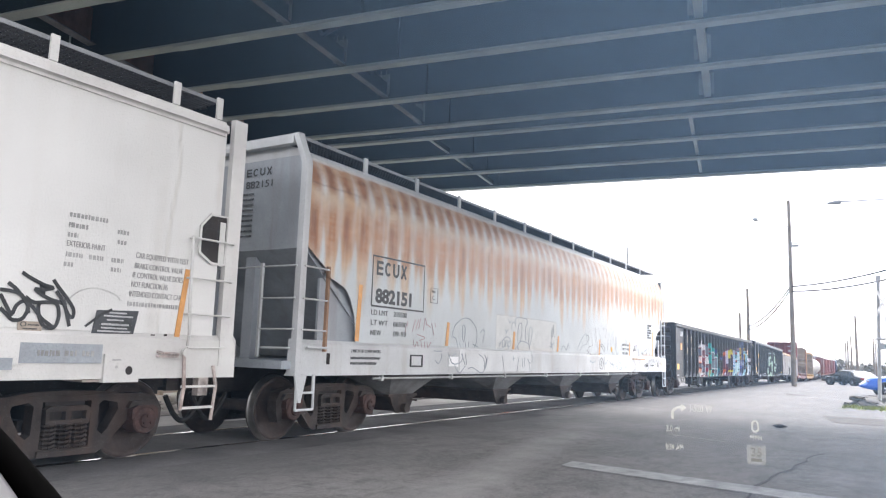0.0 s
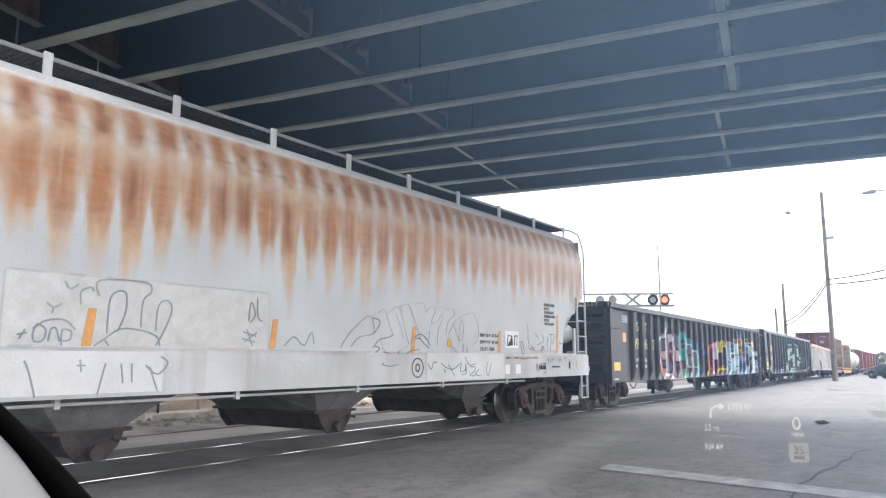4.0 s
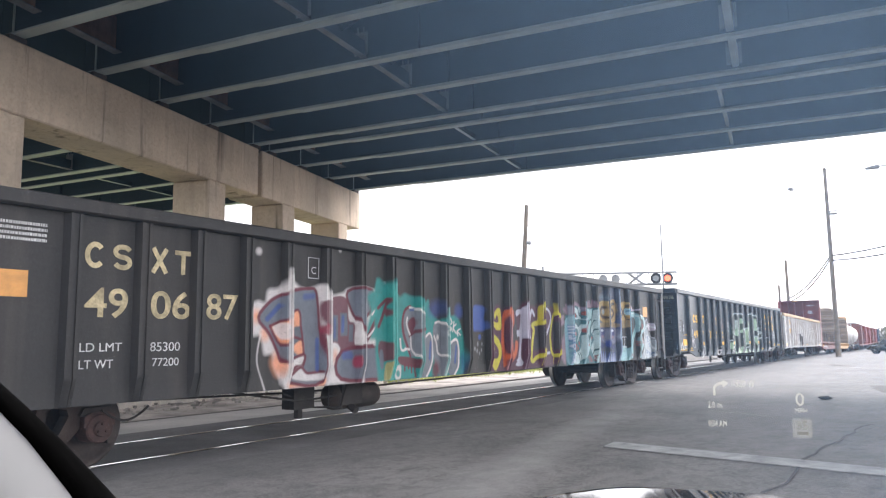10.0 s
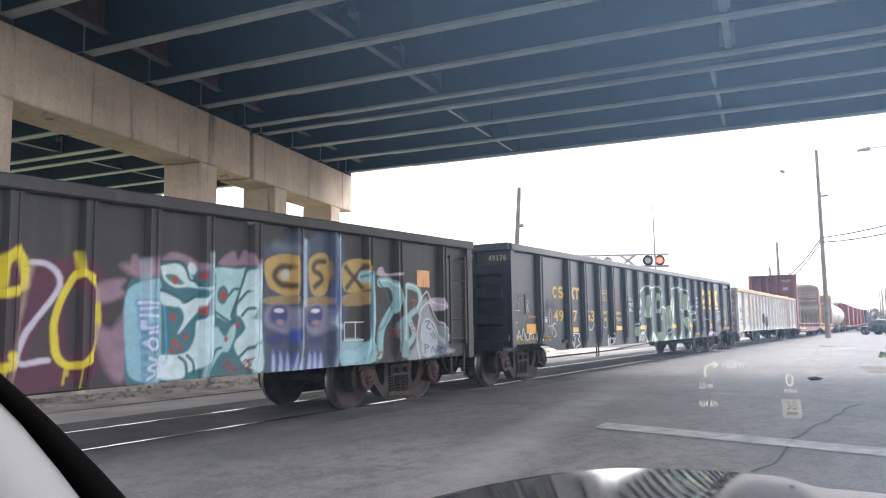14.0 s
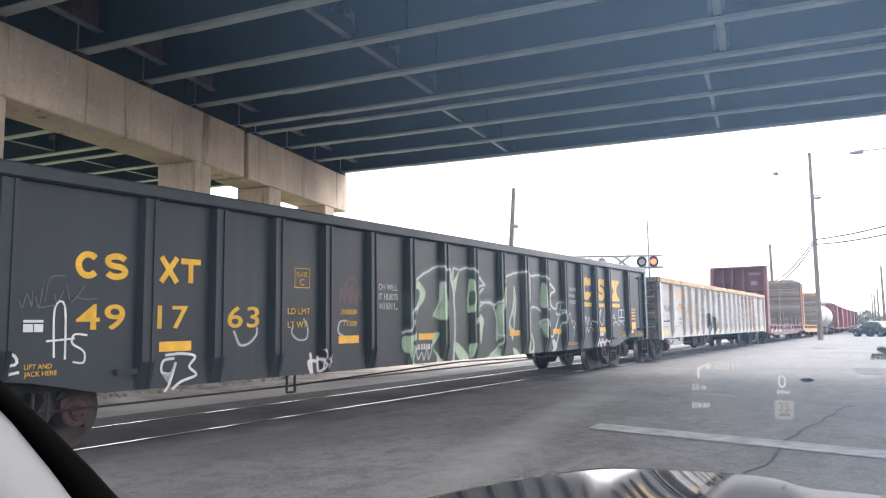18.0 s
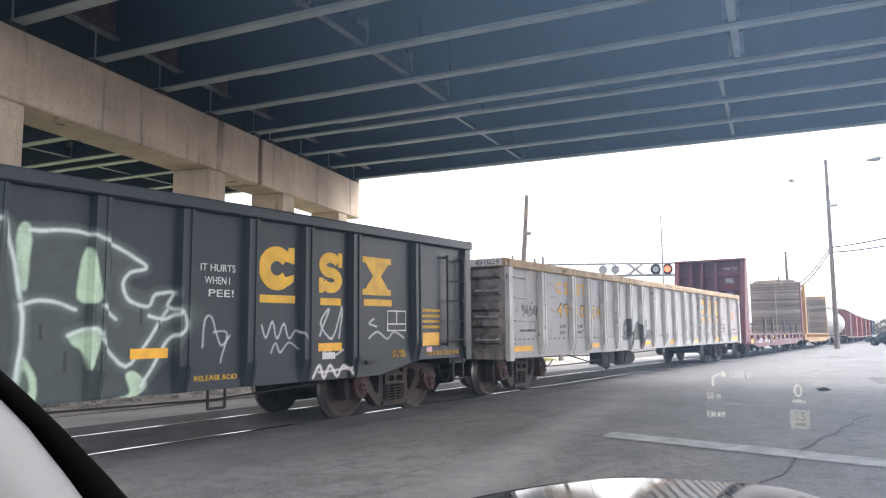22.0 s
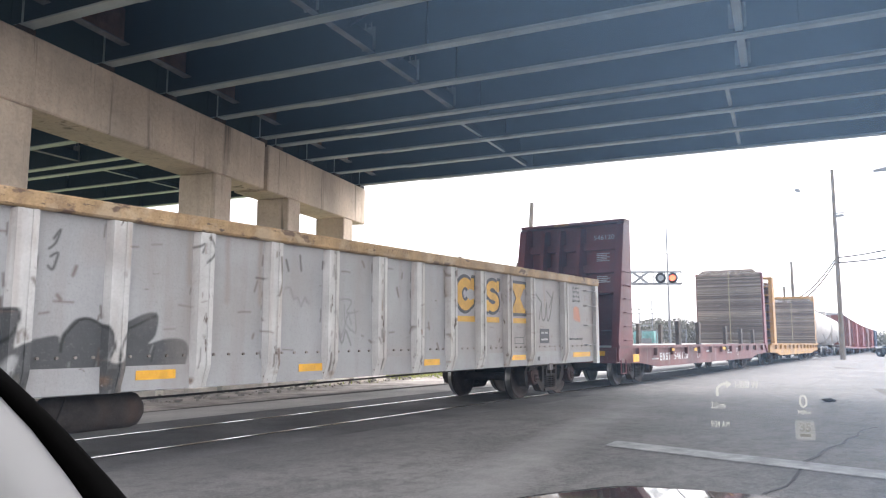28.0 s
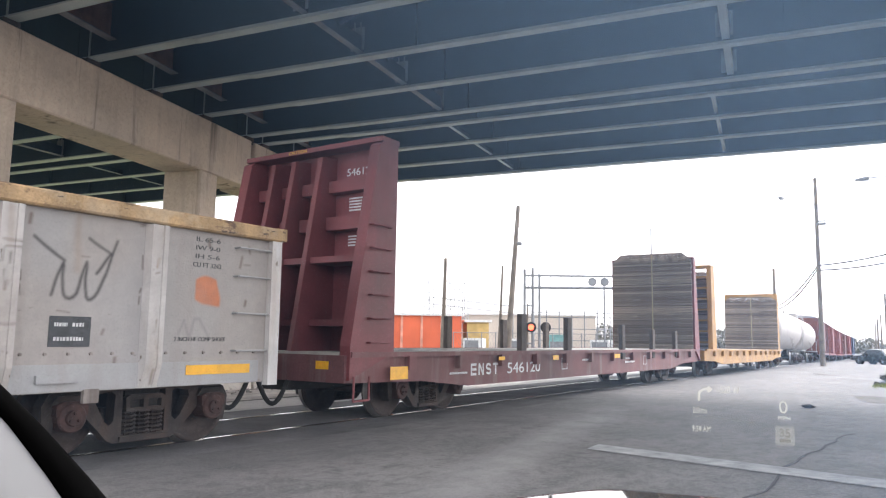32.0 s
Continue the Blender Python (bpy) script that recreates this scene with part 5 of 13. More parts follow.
    # mauve smoke and icy letters
    p.shape([(2.8, 1.79), (3.12, 1.85), (3.09, 1.75), (3.15, 1.69), (2.98, 1.61), (2.81, 1.61)], (0.27, 0.17, 0.225), 0.85, 0.03)
    p.shape([(2.81, 1.38), (2.97, 1.32), (3.16, 1.48), (3.18, 0.98), (3.1, 0.78), (2.94, 0.9), (2.82, 1.17)], (0.27, 0.17, 0.225), 0.8, 0.04)
    p.shape([(3.06, 2.0), (3.27, 2.05), (3.49, 2.1), (3.5, 1.88), (3.22, 1.89)], (0.27, 0.17, 0.225), 0.8, 0.04)
    p.shape([(3.15, 1.75), (3.35, 1.88), (3.55, 2.04), (3.77, 2.07), (4.28, 2.06), (4.73, 2.06), (4.97, 2.07), (5.03, 1.68), (5.04, 0.76), (4.34, 0.76), (3.58, 0.74), (3.17, 0.73)], (0.028, 0.14, 0.17), 0.96)
    p.shape([(3.56, 2.1), (3.7, 2.18), (3.93, 2.13), (4.1, 2.07), (4.21, 2.05), (4.06, 1.99), (3.84, 2.07), (3.61, 2.08)], (0.27, 0.17, 0.225), 0.85, 0.02)
    p.shape([(4.35, 2.13), (4.56, 2.26), (4.62, 2.15), (4.72, 2.27), (4.87, 2.17), (5.02, 2.18), (4.99, 2.09), (4.62, 2.08), (4.36, 2.07)], (0.27, 0.17, 0.225), 0.85, 0.02)
    p.shape([(3.19, 2.1), (3.27, 2.12), (3.34, 2.0), (3.53, 2.03), (3.51, 1.9), (3.32, 1.89), (3.2, 1.92)], (0.27, 0.17, 0.225), 0.85, 0.02)
    p.shape([(3.13, 1.65), (3.35, 1.84), (3.54, 1.85), (3.56, 1.59), (3.55, 0.75), (3.35, 0.76), (3.16, 0.92)], (0.24, 0.44, 0.52), 0.95)
    p.shape([(3.56, 2.03), (3.7, 2.06), (3.87, 2.0), (3.98, 1.88), (4.07, 1.82), (4.21, 1.83), (4.29, 1.9), (4.19, 1.76), (4.06, 1.78), (3.92, 1.79), (3.73, 1.79), (3.62, 1.85), (3.58, 1.92)], (0.52, 0.66, 0.68), 0.95)
    p.shape([(3.55, 1.74), (3.76, 1.68), (3.88, 1.61), (3.99, 1.66), (4.12, 1.67), (4.25, 1.81), (4.12, 1.6), (4.0, 1.47), (3.78, 1.26), (3.86, 1.43), (3.81, 1.55), (3.7, 1.57), (3.57, 1.59)], (0.52, 0.66, 0.68), 0.95)
    p.shape([(3.53, 0.78), (3.53, 1.02), (3.78, 1.03), (3.92, 1.07), (4.01, 1.23), (4.05, 1.43), (4.26, 1.5), (4.26, 1.24), (4.24, 0.98), (4.09, 0.88), (3.9, 0.82), (3.82, 0.76)], (0.52, 0.66, 0.68), 0.95)
    p.shape([(4.28, 2.03), (4.62, 2.04), (4.74, 2.02), (4.64, 1.75), (4.56, 1.53), (4.5, 1.39), (4.37, 1.43), (4.3, 1.5), (4.29, 1.91)], (0.33, 0.53, 0.56), 0.95)
    p.shape([(4.74, 1.98), (4.97, 2.04), (5.0, 1.86), (4.92, 1.78), (4.89, 1.58), (4.81, 1.43), (4.99, 1.32), (5.03, 0.78), (4.79, 0.82), (4.65, 0.96), (4.58, 1.13), (4.75, 1.3), (4.67, 1.45), (4.61, 1.52)], (0.52, 0.66, 0.68), 0.95)
    p.shape([(4.29, 1.33), (4.43, 1.21), (4.53, 1.33), (4.59, 1.35), (4.58, 1.21), (4.49, 1.04), (4.38, 1.02), (4.24, 0.84), (4.2, 0.77), (4.23, 1.05)], (0.33, 0.53, 0.56), 0.95)
    p.mist(4.39, 1.7, 0.075, 0.11, (0.02, 0.1, 0.12), 0.95, 0.3)
    p.mist(3.96, 2.01, 0.07, 0.08, (0.52, 0.66, 0.68), 0.9, 0.4)
    p.shape([(3.61, 1.92), (3.73, 1.93), (3.85, 1.83), (3.71, 1.83)], (0.02, 0.1, 0.12), 0.9)
    p.curve([(3.56, 2.04), (3.77, 2.07), (3.87, 2.01), (3.92, 1.89), (3.98, 1.87)], 0.03, (0.012, 0.085, 0.11), 0.95, 0.012)
    p.curve([(3.55, 1.74), (3.66, 1.72), (3.8, 1.66), (3.86, 1.61), (4.0, 1.68)], 0.03, (0.012, 0.085, 0.11), 0.95, 0.012)
    p.curve([(4.3, 1.5), (4.51, 1.39), (4.57, 1.43)], 0.03, (0.012, 0.085, 0.11), 0.95, 0.012)
    p.curve([(4.69, 1.47), (4.78, 1.55), (4.83, 1.55)], 0.03, (0.012, 0.085, 0.11), 0.95, 0.012)
    p.curve([(4.53, 1.45), (4.61, 1.6), (4.78, 1.76)], 0.03, (0.012, 0.085, 0.11), 0.95, 0.012)
    p.curve([(4.65, 0.96), (4.87, 1.12), (5.0, 1.14)], 0.03, (0.012, 0.085, 0.11), 0.95, 0.012)
    p.curve([(3.8, 1.0), (3.88, 0.93), (3.9, 0.78)], 0.03, (0.012, 0.085, 0.11), 0.95, 0.012)
    p.curve([(3.9, 1.01), (3.98, 0.93), (3.99, 0.81)], 0.03, (0.012, 0.085, 0.11), 0.95, 0.012)
    p.curve([(4.47, 1.7), (4.56, 1.79), (4.63, 1.79)], 0.03, (0.012, 0.085, 0.11), 0.95, 0.012)
    p.curve([(4.74, 2.01), (4.63, 1.7), (4.53, 1.48)], 0.03, (0.012, 0.085, 0.11), 0.95, 0.012)
    p.curve([(4.26, 1.5), (4.12, 1.47), (4.05, 1.43)], 0.03, (0.012, 0.085, 0.11), 0.95, 0.012)
    p.curve([(3.98, 1.88), (4.07, 1.81), (4.21, 1.83)], 0.03, (0.012, 0.085, 0.11), 0.95, 0.012)
    p.curve([(4.21, 0.87), (4.31, 1.05), (4.38, 1.08)], 0.03, (0.012, 0.085, 0.11), 0.95, 0.012)
    p.mist(3.71, 1.44, 0.05, 0.06, (0.3, 0.035, 0.03), 0.9, 0.45)
    p.mist(3.89, 1.23, 0.05, 0.06, (0.3, 0.035, 0.03), 0.9, 0.45)
    p.mist(3.74, 1.17, 0.05, 0.06, (0.3, 0.035, 0.03), 0.9, 0.45)
    p.mist(3.81, 1.11, 0.05, 0.06, (0.3, 0.035, 0.03), 0.9, 0.45)
    p.mist(3.7, 1.08, 0.05, 0.06, (0.3, 0.035, 0.03), 0.9, 0.45)
    p.mist(4.08, 1.52, 0.05, 0.06, (0.3, 0.035, 0.03), 0.9, 0.45)
    p.mist(4.18, 1.6, 0.05, 0.06, (0.3, 0.035, 0.03), 0.9, 0.45)
    p.mist(4.45, 1.18, 0.05, 0.06, (0.3, 0.035, 0.03), 0.9, 0.45)
    p.mist(4.63, 1.35, 0.05, 0.06, (0.3, 0.035, 0.03), 0.9, 0.45)
    p.mist(3.73, 1.87, 0.05, 0.06, (0.3, 0.035, 0.03), 0.9, 0.45)
    p.mist(4.08, 1.93, 0.05, 0.06, (0.3, 0.035, 0.03), 0.9, 0.45)
    p.mist(4.4, 1.7, 0.05, 0.06, (0.3, 0.035, 0.03), 0.9, 0.45)
    p.mist(4.47, 0.9, 0.05, 0.06, (0.3, 0.035, 0.03), 0.9, 0.45)
    p.mist(4.55, 0.82, 0.05, 0.06, (0.3, 0.035, 0.03), 0.9, 0.45)
    p.curve([(4.38, 0.9), (4.44, 0.78)], 0.018, (0.2, 0.04, 0.05), 0.7, 0.012)
    p.curve([(4.43, 0.9), (4.51, 0.77)], 0.018, (0.2, 0.04, 0.05), 0.7, 0.012)
    p.curve([(4.49, 0.9), (4.58, 0.77)], 0.018, (0.2, 0.04, 0.05), 0.7, 0.012)
    p.curve([(4.55, 0.89), (4.64, 0.76)], 0.018, (0.2, 0.04, 0.05), 0.7, 0.012)
    p.curve([(3.61, 1.57), (3.64, 0.99)], 0.02, (0.05, 0.3, 0.5), 0.7, 0.012)
    p.curve([(3.32, 1.54), (3.44, 1.55)], 0.055, (0.03, 0.1, 0.35), 0.7, 0.03)
    p.curve([(3.32, 1.54), (3.44, 1.55)], 0.026, (0.62, 0.68, 0.78), 0.95, 0.012)
    p.curve([(3.31, 1.47), (3.47, 1.45)], 0.055, (0.03, 0.1, 0.35), 0.7, 0.03)
    p.curve([(3.31, 1.47), (3.47, 1.45)], 0.026, (0.62, 0.68, 0.78), 0.95, 0.012)
    p.curve([(3.32, 1.4), (3.34, 1.33), (3.49, 1.35)], 0.055, (0.03, 0.1, 0.35), 0.7, 0.03)
    p.curve([(3.32, 1.4), (3.34, 1.33), (3.49, 1.35)], 0.026, (0.62, 0.68, 0.78), 0.95, 0.012)
    p.curve([(3.35, 1.16), (3.4, 1.23), (3.47, 1.17), (3.43, 1.09), (3.35, 1.16)], 0.055, (0.03, 0.1, 0.35), 0.7, 0.03)
    p.curve([(3.35, 1.16), (3.4, 1.23), (3.47, 1.17), (3.43, 1.09), (3.35, 1.16)], 0.026, (0.62, 0.68, 0.78), 0.95, 0.012)
    p.curve([(3.37, 1.01), (3.49, 0.96), (3.38, 0.9), (3.49, 0.85), (3.39, 0.79)], 0.055, (0.03, 0.1, 0.35), 0.7, 0.03)
    p.curve([(3.37, 1.01), (3.49, 0.96), (3.38, 0.9), (3.49, 0.85), (3.39, 0.79)], 0.026, (0.62, 0.68, 0.78), 0.95, 0.012)
    p.curve([(3.29, 1.61), (3.48, 1.59)], 0.055, (0.03, 0.1, 0.35), 0.7, 0.03)
    p.curve([(3.29, 1.61), (3.48, 1.59)], 0.026, (0.62, 0.68, 0.78), 0.95, 0.012)
    p.curve([(3.37, 1.29), (3.47, 1.3)], 0.055, (0.03, 0.1, 0.35), 0.7, 0.03)
    p.curve([(3.37, 1.29), (3.47, 1.3)], 0.026, (0.62, 0.68, 0.78), 0.95, 0.012)
    p.curve([(3.55, 0.96), (3.6, 0.8)], 0.026, (0.62, 0.68, 0.78), 0.95, 0.012)
    p.curve([(3.58, 0.88), (3.7, 0.95)], 0.026, (0.62, 0.68, 0.78), 0.95, 0.012)
    p.curve([(3.58, 0.88), (3.69, 0.79)], 0.026, (0.62, 0.68, 0.78), 0.95, 0.012)
    p.curve([(4.71, 0.9), (4.76, 0.93), (4.79, 0.85), (4.72, 0.81)], 0.014, (0.2, 0.02, 0.02), 0.95, 0.012)
    p.curve([(4.68, 0.83), (4.82, 0.95)], 0.014, (0.2, 0.02, 0.02), 0.95, 0.012)
    p.curve([(4.76, 0.83), (4.81, 0.79)], 0.014, (0.2, 0.02, 0.02), 0.95, 0.012)
    # icy strokes that paint the highlights of three stakes
    p.curve([(3.34, 2.06), (3.36, 1.44)], 0.05, (0.5, 0.62, 0.72), 0.45, 0.04)
    p.curve([(4.2, 2.17), (4.18, 1.43), (4.14, 0.78)], 0.06, (0.5, 0.68, 0.78), 0.6, 0.04)
    p.curve([(4.91, 2.07), (4.89, 1.43), (4.88, 0.77)], 0.06, (0.55, 0.7, 0.8), 0.6, 0.04)
    # a blue skull under gold plates with dark letters
    p.shape([(5.04, 2.23), (5.14, 2.37), (5.77, 2.48), (5.78, 0.76), (5.14, 0.75), (5.05, 0.91)], (0.06, 0.075, 0.12), 0.85, 0.05)
    p.shape([(5.75, 2.4), (6.52, 2.49), (6.51, 0.77), (5.74, 0.76)], (0.055, 0.075, 0.13), 0.85, 0.05)
    p.shape([(5.08, 2.18), (5.56, 2.25), (5.55, 1.74), (5.21, 1.79), (5.08, 1.91)], (0.46, 0.3, 0.09), 0.92)
    p.shape([(5.84, 2.23), (6.2, 2.3), (6.19, 1.8), (5.89, 1.77)], (0.46, 0.3, 0.09), 0.92)
    p.shape([(6.52, 2.21), (7.02, 2.27), (7.0, 1.85), (6.55, 1.82)], (0.46, 0.3, 0.09), 0.92)
    p.curve([(5.49, 2.1), (5.3, 2.09), (5.21, 1.98), (5.32, 1.87), (5.51, 1.86)], 0.065, INK, 0.9, 0.03)
    p.mist(5.4, 1.99, 0.09, 0.08, (0.45, 0.52, 0.55), 0.8, 0.5)
    p.curve([(6.13, 2.21), (5.96, 2.19), (5.92, 2.09), (6.05, 2.02), (6.08, 1.95), (5.95, 1.86)], 0.06, INK, 0.9, 0.03)
    p.curve([(6.57, 2.16), (6.93, 1.87)], 0.06, INK, 0.9, 0.03)
    p.curve([(6.97, 2.19), (6.6, 1.86)], 0.06, INK, 0.9, 0.03)
    p.shape([(5.06, 1.69), (5.55, 1.73), (5.54, 1.61), (5.08, 1.6)], (0.3, 0.21, 0.09), 0.85)
    p.shape([(5.79, 1.7), (6.22, 1.72), (6.21, 1.6), (5.79, 1.59)], (0.3, 0.21, 0.09), 0.85)
    p.shape([(6.51, 1.74), (7.02, 1.81), (7.0, 1.63), (6.53, 1.6)], (0.3, 0.21, 0.09), 0.85)
    p.shape([(5.07, 1.55), (5.28, 1.59), (5.53, 1.56), (5.74, 1.5), (5.7, 1.31), (5.47, 1.23), (5.22, 1.27), (5.06, 1.35)], (0.2, 0.2, 0.29), 0.9, 0.03)
    p.shape([(5.78, 1.56), (6.0, 1.6), (6.24, 1.56), (6.3, 1.33), (6.15, 1.22), (5.83, 1.22)], (0.2, 0.2, 0.29), 0.9, 0.03)
    p.mist(5.29, 1.44, 0.19, 0.16, (0.03, 0.04, 0.16), 0.95, 0.3)
    p.mist(5.31, 1.37, 0.13, 0.06, (0.3, 0.2, 0.24), 0.9, 0.5)
    p.mist(5.29, 1.52, 0.1, 0.035, (0.62, 0.66, 0.74), 0.9, 0.4)
    p.mist(5.96, 1.43, 0.19, 0.16, (0.03, 0.04, 0.16), 0.95, 0.3)
    p.mist(5.99, 1.36, 0.13, 0.06, (0.3, 0.2, 0.24), 0.9, 0.5)
    p.mist(5.96, 1.52, 0.1, 0.035, (0.62, 0.66, 0.74), 0.9, 0.4)
    p.mist(5.22, 1.15, 0.2, 0.1, (0.02, 0.03, 0.14), 0.9, 0.5)
    p.mist(5.57, 1.2, 0.12, 0.14, (0.03, 0.06, 0.3), 0.85, 0.5)
    p.mist(5.97, 1.11, 0.2, 0.07, (0.02, 0.03, 0.14), 0.8, 0.5)
    p.shape([(5.16, 0.76), (5.17, 0.94), (5.2, 0.99), (5.23, 0.94), (5.24, 0.77)], (0.4, 0.45, 0.58), 0.85)
    p.curve([(5.16, 0.78), (5.17, 0.97), (5.2, 1.01), (5.24, 0.78)], 0.02, (0.08, 0.13, 0.4), 0.8, 0.012)
    p.shape([(5.29, 0.76), (5.29, 0.94), (5.32, 0.99), (5.35, 0.93), (5.37, 0.76)], (0.4, 0.45, 0.58), 0.85)
    p.curve([(5.28, 0.77), (5.3, 0.96), (5.33, 1.0), (5.37, 0.78)], 0.02, (0.08, 0.13, 0.4), 0.8, 0.012)
    p.shape([(5.4, 0.75), (5.41, 0.93), (5.44, 0.98), (5.47, 0.93), (5.49, 0.75)], (0.4, 0.45, 0.58), 0.85)
    p.curve([(5.4, 0.76), (5.42, 0.96), (5.45, 0.99), (5.49, 0.77)], 0.02, (0.08, 0.13, 0.4), 0.8, 0.012)
    p.shape([(5.52, 0.74), (5.53, 0.92), (5.56, 0.97), (5.59, 0.92), (5.61, 0.74)], (0.4, 0.45, 0.58), 0.85)
    p.curve([(5.51, 0.75), (5.53, 0.95), (5.57, 0.99), (5.61, 0.76)], 0.02, (0.08, 0.13, 0.4), 0.8, 0.012)
    p.shape([(5.65, 0.73), (5.66, 0.92), (5.69, 0.97), (5.73, 0.91), (5.74, 0.73)], (0.4, 0.45, 0.58), 0.85)
    p.curve([(5.65, 0.74), (5.67, 0.94), (5.7, 0.98), (5.74, 0.75)], 0.02, (0.08, 0.13, 0.4), 0.8, 0.012)
    p.shape([(5.8, 0.73), (5.81, 0.91), (5.84, 0.96), (5.88, 0.9), (5.89, 0.73)], (0.4, 0.45, 0.58), 0.85)
    p.curve([(5.79, 0.73), (5.82, 0.94), (5.85, 0.97), (5.89, 0.74)], 0.02, (0.08, 0.13, 0.4), 0.8, 0.012)
    p.shape([(5.91, 0.73), (5.91, 0.9), (5.95, 0.96), (5.98, 0.9), (6.0, 0.73)], (0.4, 0.45, 0.58), 0.85)
    p.curve([(5.9, 0.73), (5.92, 0.93), (5.95, 0.97), (6.0, 0.73)], 0.02, (0.08, 0.13, 0.4), 0.8, 0.012)
    p.shape([(6.02, 0.73), (6.03, 0.9), (6.07, 0.95), (6.1, 0.89), (6.11, 0.73)], (0.4, 0.45, 0.58), 0.85)
    p.curve([(6.01, 0.73), (6.04, 0.92), (6.07, 0.96), (6.12, 0.73)], 0.02, (0.08, 0.13, 0.4), 0.8, 0.012)
    # pale blue strokes along the stakes, their sheen put into the paint
    p.curve([(5.69, 2.48), (5.68, 1.7), (5.66, 0.77)], 0.055, (0.5, 0.62, 0.78), 0.7, 0.04)
    p.curve([(6.36, 2.54), (6.37, 1.71), (6.36, 0.75)], 0.055, (0.36, 0.5, 0.72), 0.7, 0.04)
    p.curve([(5.76, 2.46), (5.76, 1.61)], 0.055, (0.5, 0.66, 0.8), 0.7, 0.04)
    p.curve([(6.42, 1.62), (6.3, 1.36), (6.49, 1.3)], 0.055, (0.5, 0.62, 0.75), 0.7, 0.04)
    p.mist(6.3, 1.71, 0.1, 0.5, (0.03, 0.07, 0.3), 0.6, 0.8)
    p.mist(5.49, 2.35, 0.4, 0.12, (0.2, 0.26, 0.32), 0.5, 0.9)
    # icy letters and a chrome tag at the end
    p.shape([(6.49, 1.09), (6.92, 1.12), (6.95, 0.92), (7.15, 1.16), (7.24, 0.78), (6.5, 0.74)], (0.26, 0.45, 0.48), 0.92)
    p.curve([(6.94, 2.04), (7.11, 1.99), (7.15, 1.66), (7.13, 1.19), (6.92, 0.91), (6.58, 0.86)], 0.17, (0.3, 0.52, 0.58), 0.95, 0.02)
    p.curve([(7.03, 2.03), (7.08, 1.63), (7.03, 1.16)], 0.05, (0.04, 0.22, 0.36), 0.6, 0.03)
    p.curve([(6.91, 2.03), (7.08, 2.1), (7.26, 2.1)], 0.04, (0.06, 0.18, 0.26), 0.8, 0.012)
    p.curve([(7.19, 2.04), (7.22, 1.63), (7.2, 1.16)], 0.04, (0.6, 0.74, 0.78), 0.8, 0.03)
    p.curve([(7.36, 1.97), (7.63, 1.95), (7.74, 1.7), (7.57, 1.47), (7.39, 1.25), (7.33, 0.87)], 0.14, (0.27, 0.46, 0.49), 0.95, 0.02)
    p.curve([(7.33, 1.97), (7.46, 1.86), (7.6, 1.63), (7.65, 1.58)], 0.02, (0.012, 0.085, 0.11), 0.9, 0.012)
    p.curve([(7.63, 1.58), (7.46, 1.31), (7.3, 1.19), (7.28, 0.78)], 0.035, (0.1, 0.26, 0.28), 0.9, 0.012)
    p.curve([(7.37, 2.0), (7.61, 1.99), (7.77, 1.86)], 0.018, (0.6, 0.72, 0.74), 0.9, 0.012)
    p.shape([(7.79, 0.88), (7.7, 1.34), (7.89, 1.5), (7.99, 1.74), (8.09, 0.86)], (0.24, 0.4, 0.42), 0.7)
    p.curve([(8.05, 1.93), (8.35, 1.86), (8.38, 1.61), (8.19, 1.5), (8.09, 1.4), (8.22, 1.16), (8.09, 1.0)], 0.1, (0.28, 0.46, 0.49), 0.9, 0.02)
    p.curve([(8.02, 1.94), (8.0, 1.07)], 0.03, (0.5, 0.68, 0.74), 0.7, 0.03)
    p.curve([(8.05, 1.96), (8.3, 1.9), (8.41, 1.75)], 0.018, (0.6, 0.68, 0.7), 0.9, 0.012)
    p.curve([(8.18, 1.7), (8.29, 1.68), (8.2, 1.61), (8.3, 1.57)], 0.016, (0.3, 0.05, 0.04), 0.85, 0.012)
    p.curve([(8.11, 1.33), (8.22, 1.3), (8.12, 1.24), (8.23, 1.2)], 0.016, (0.3, 0.05, 0.04), 0.85, 0.012)
    p.curve([(7.64, 1.24), (7.74, 1.21), (7.66, 1.15), (7.75, 1.11)], 0.016, (0.3, 0.05, 0.04), 0.85, 0.012)
    p.curve([(8.23, 1.27), (8.35, 1.25), (8.25, 1.19), (8.36, 1.14)], 0.016, (0.3, 0.05, 0.04), 0.85, 0.012)
    p.curve([(7.24, 0.95), (7.33, 0.87), (7.26, 0.84), (7.37, 0.9), (7.41, 0.82)], 0.014, (0.2, 0.02, 0.02), 0.9, 0.012)
    p.shape([(7.3, 2.16), (7.41, 2.21), (7.51, 2.1), (7.82, 2.13), (7.8, 2.08), (7.33, 2.07)], (0.5, 0.42, 0.48), 0.85)
    p.shape([(8.62, 1.71), (8.96, 1.74), (9.05, 1.58), (8.79, 1.53)], (0.5, 0.44, 0.5), 0.8)
    p.shape([(8.04, 0.75), (8.29, 1.06), (8.38, 1.57), (8.57, 1.75), (8.73, 1.43), (9.28, 1.06), (9.18, 0.92), (9.39, 0.82), (8.61, 0.77)], (0.32, 0.37, 0.4), 0.75, 0.03)
    p.shape([(8.44, 0.81), (8.47, 1.33), (8.62, 1.38), (8.81, 1.25), (8.86, 0.83)], (0.42, 0.47, 0.52), 0.8)
    p.curve([(8.35, 1.47), (8.62, 1.68), (8.84, 1.4), (9.28, 1.06)], 0.02, (0.62, 0.64, 0.68), 0.8, 0.012)
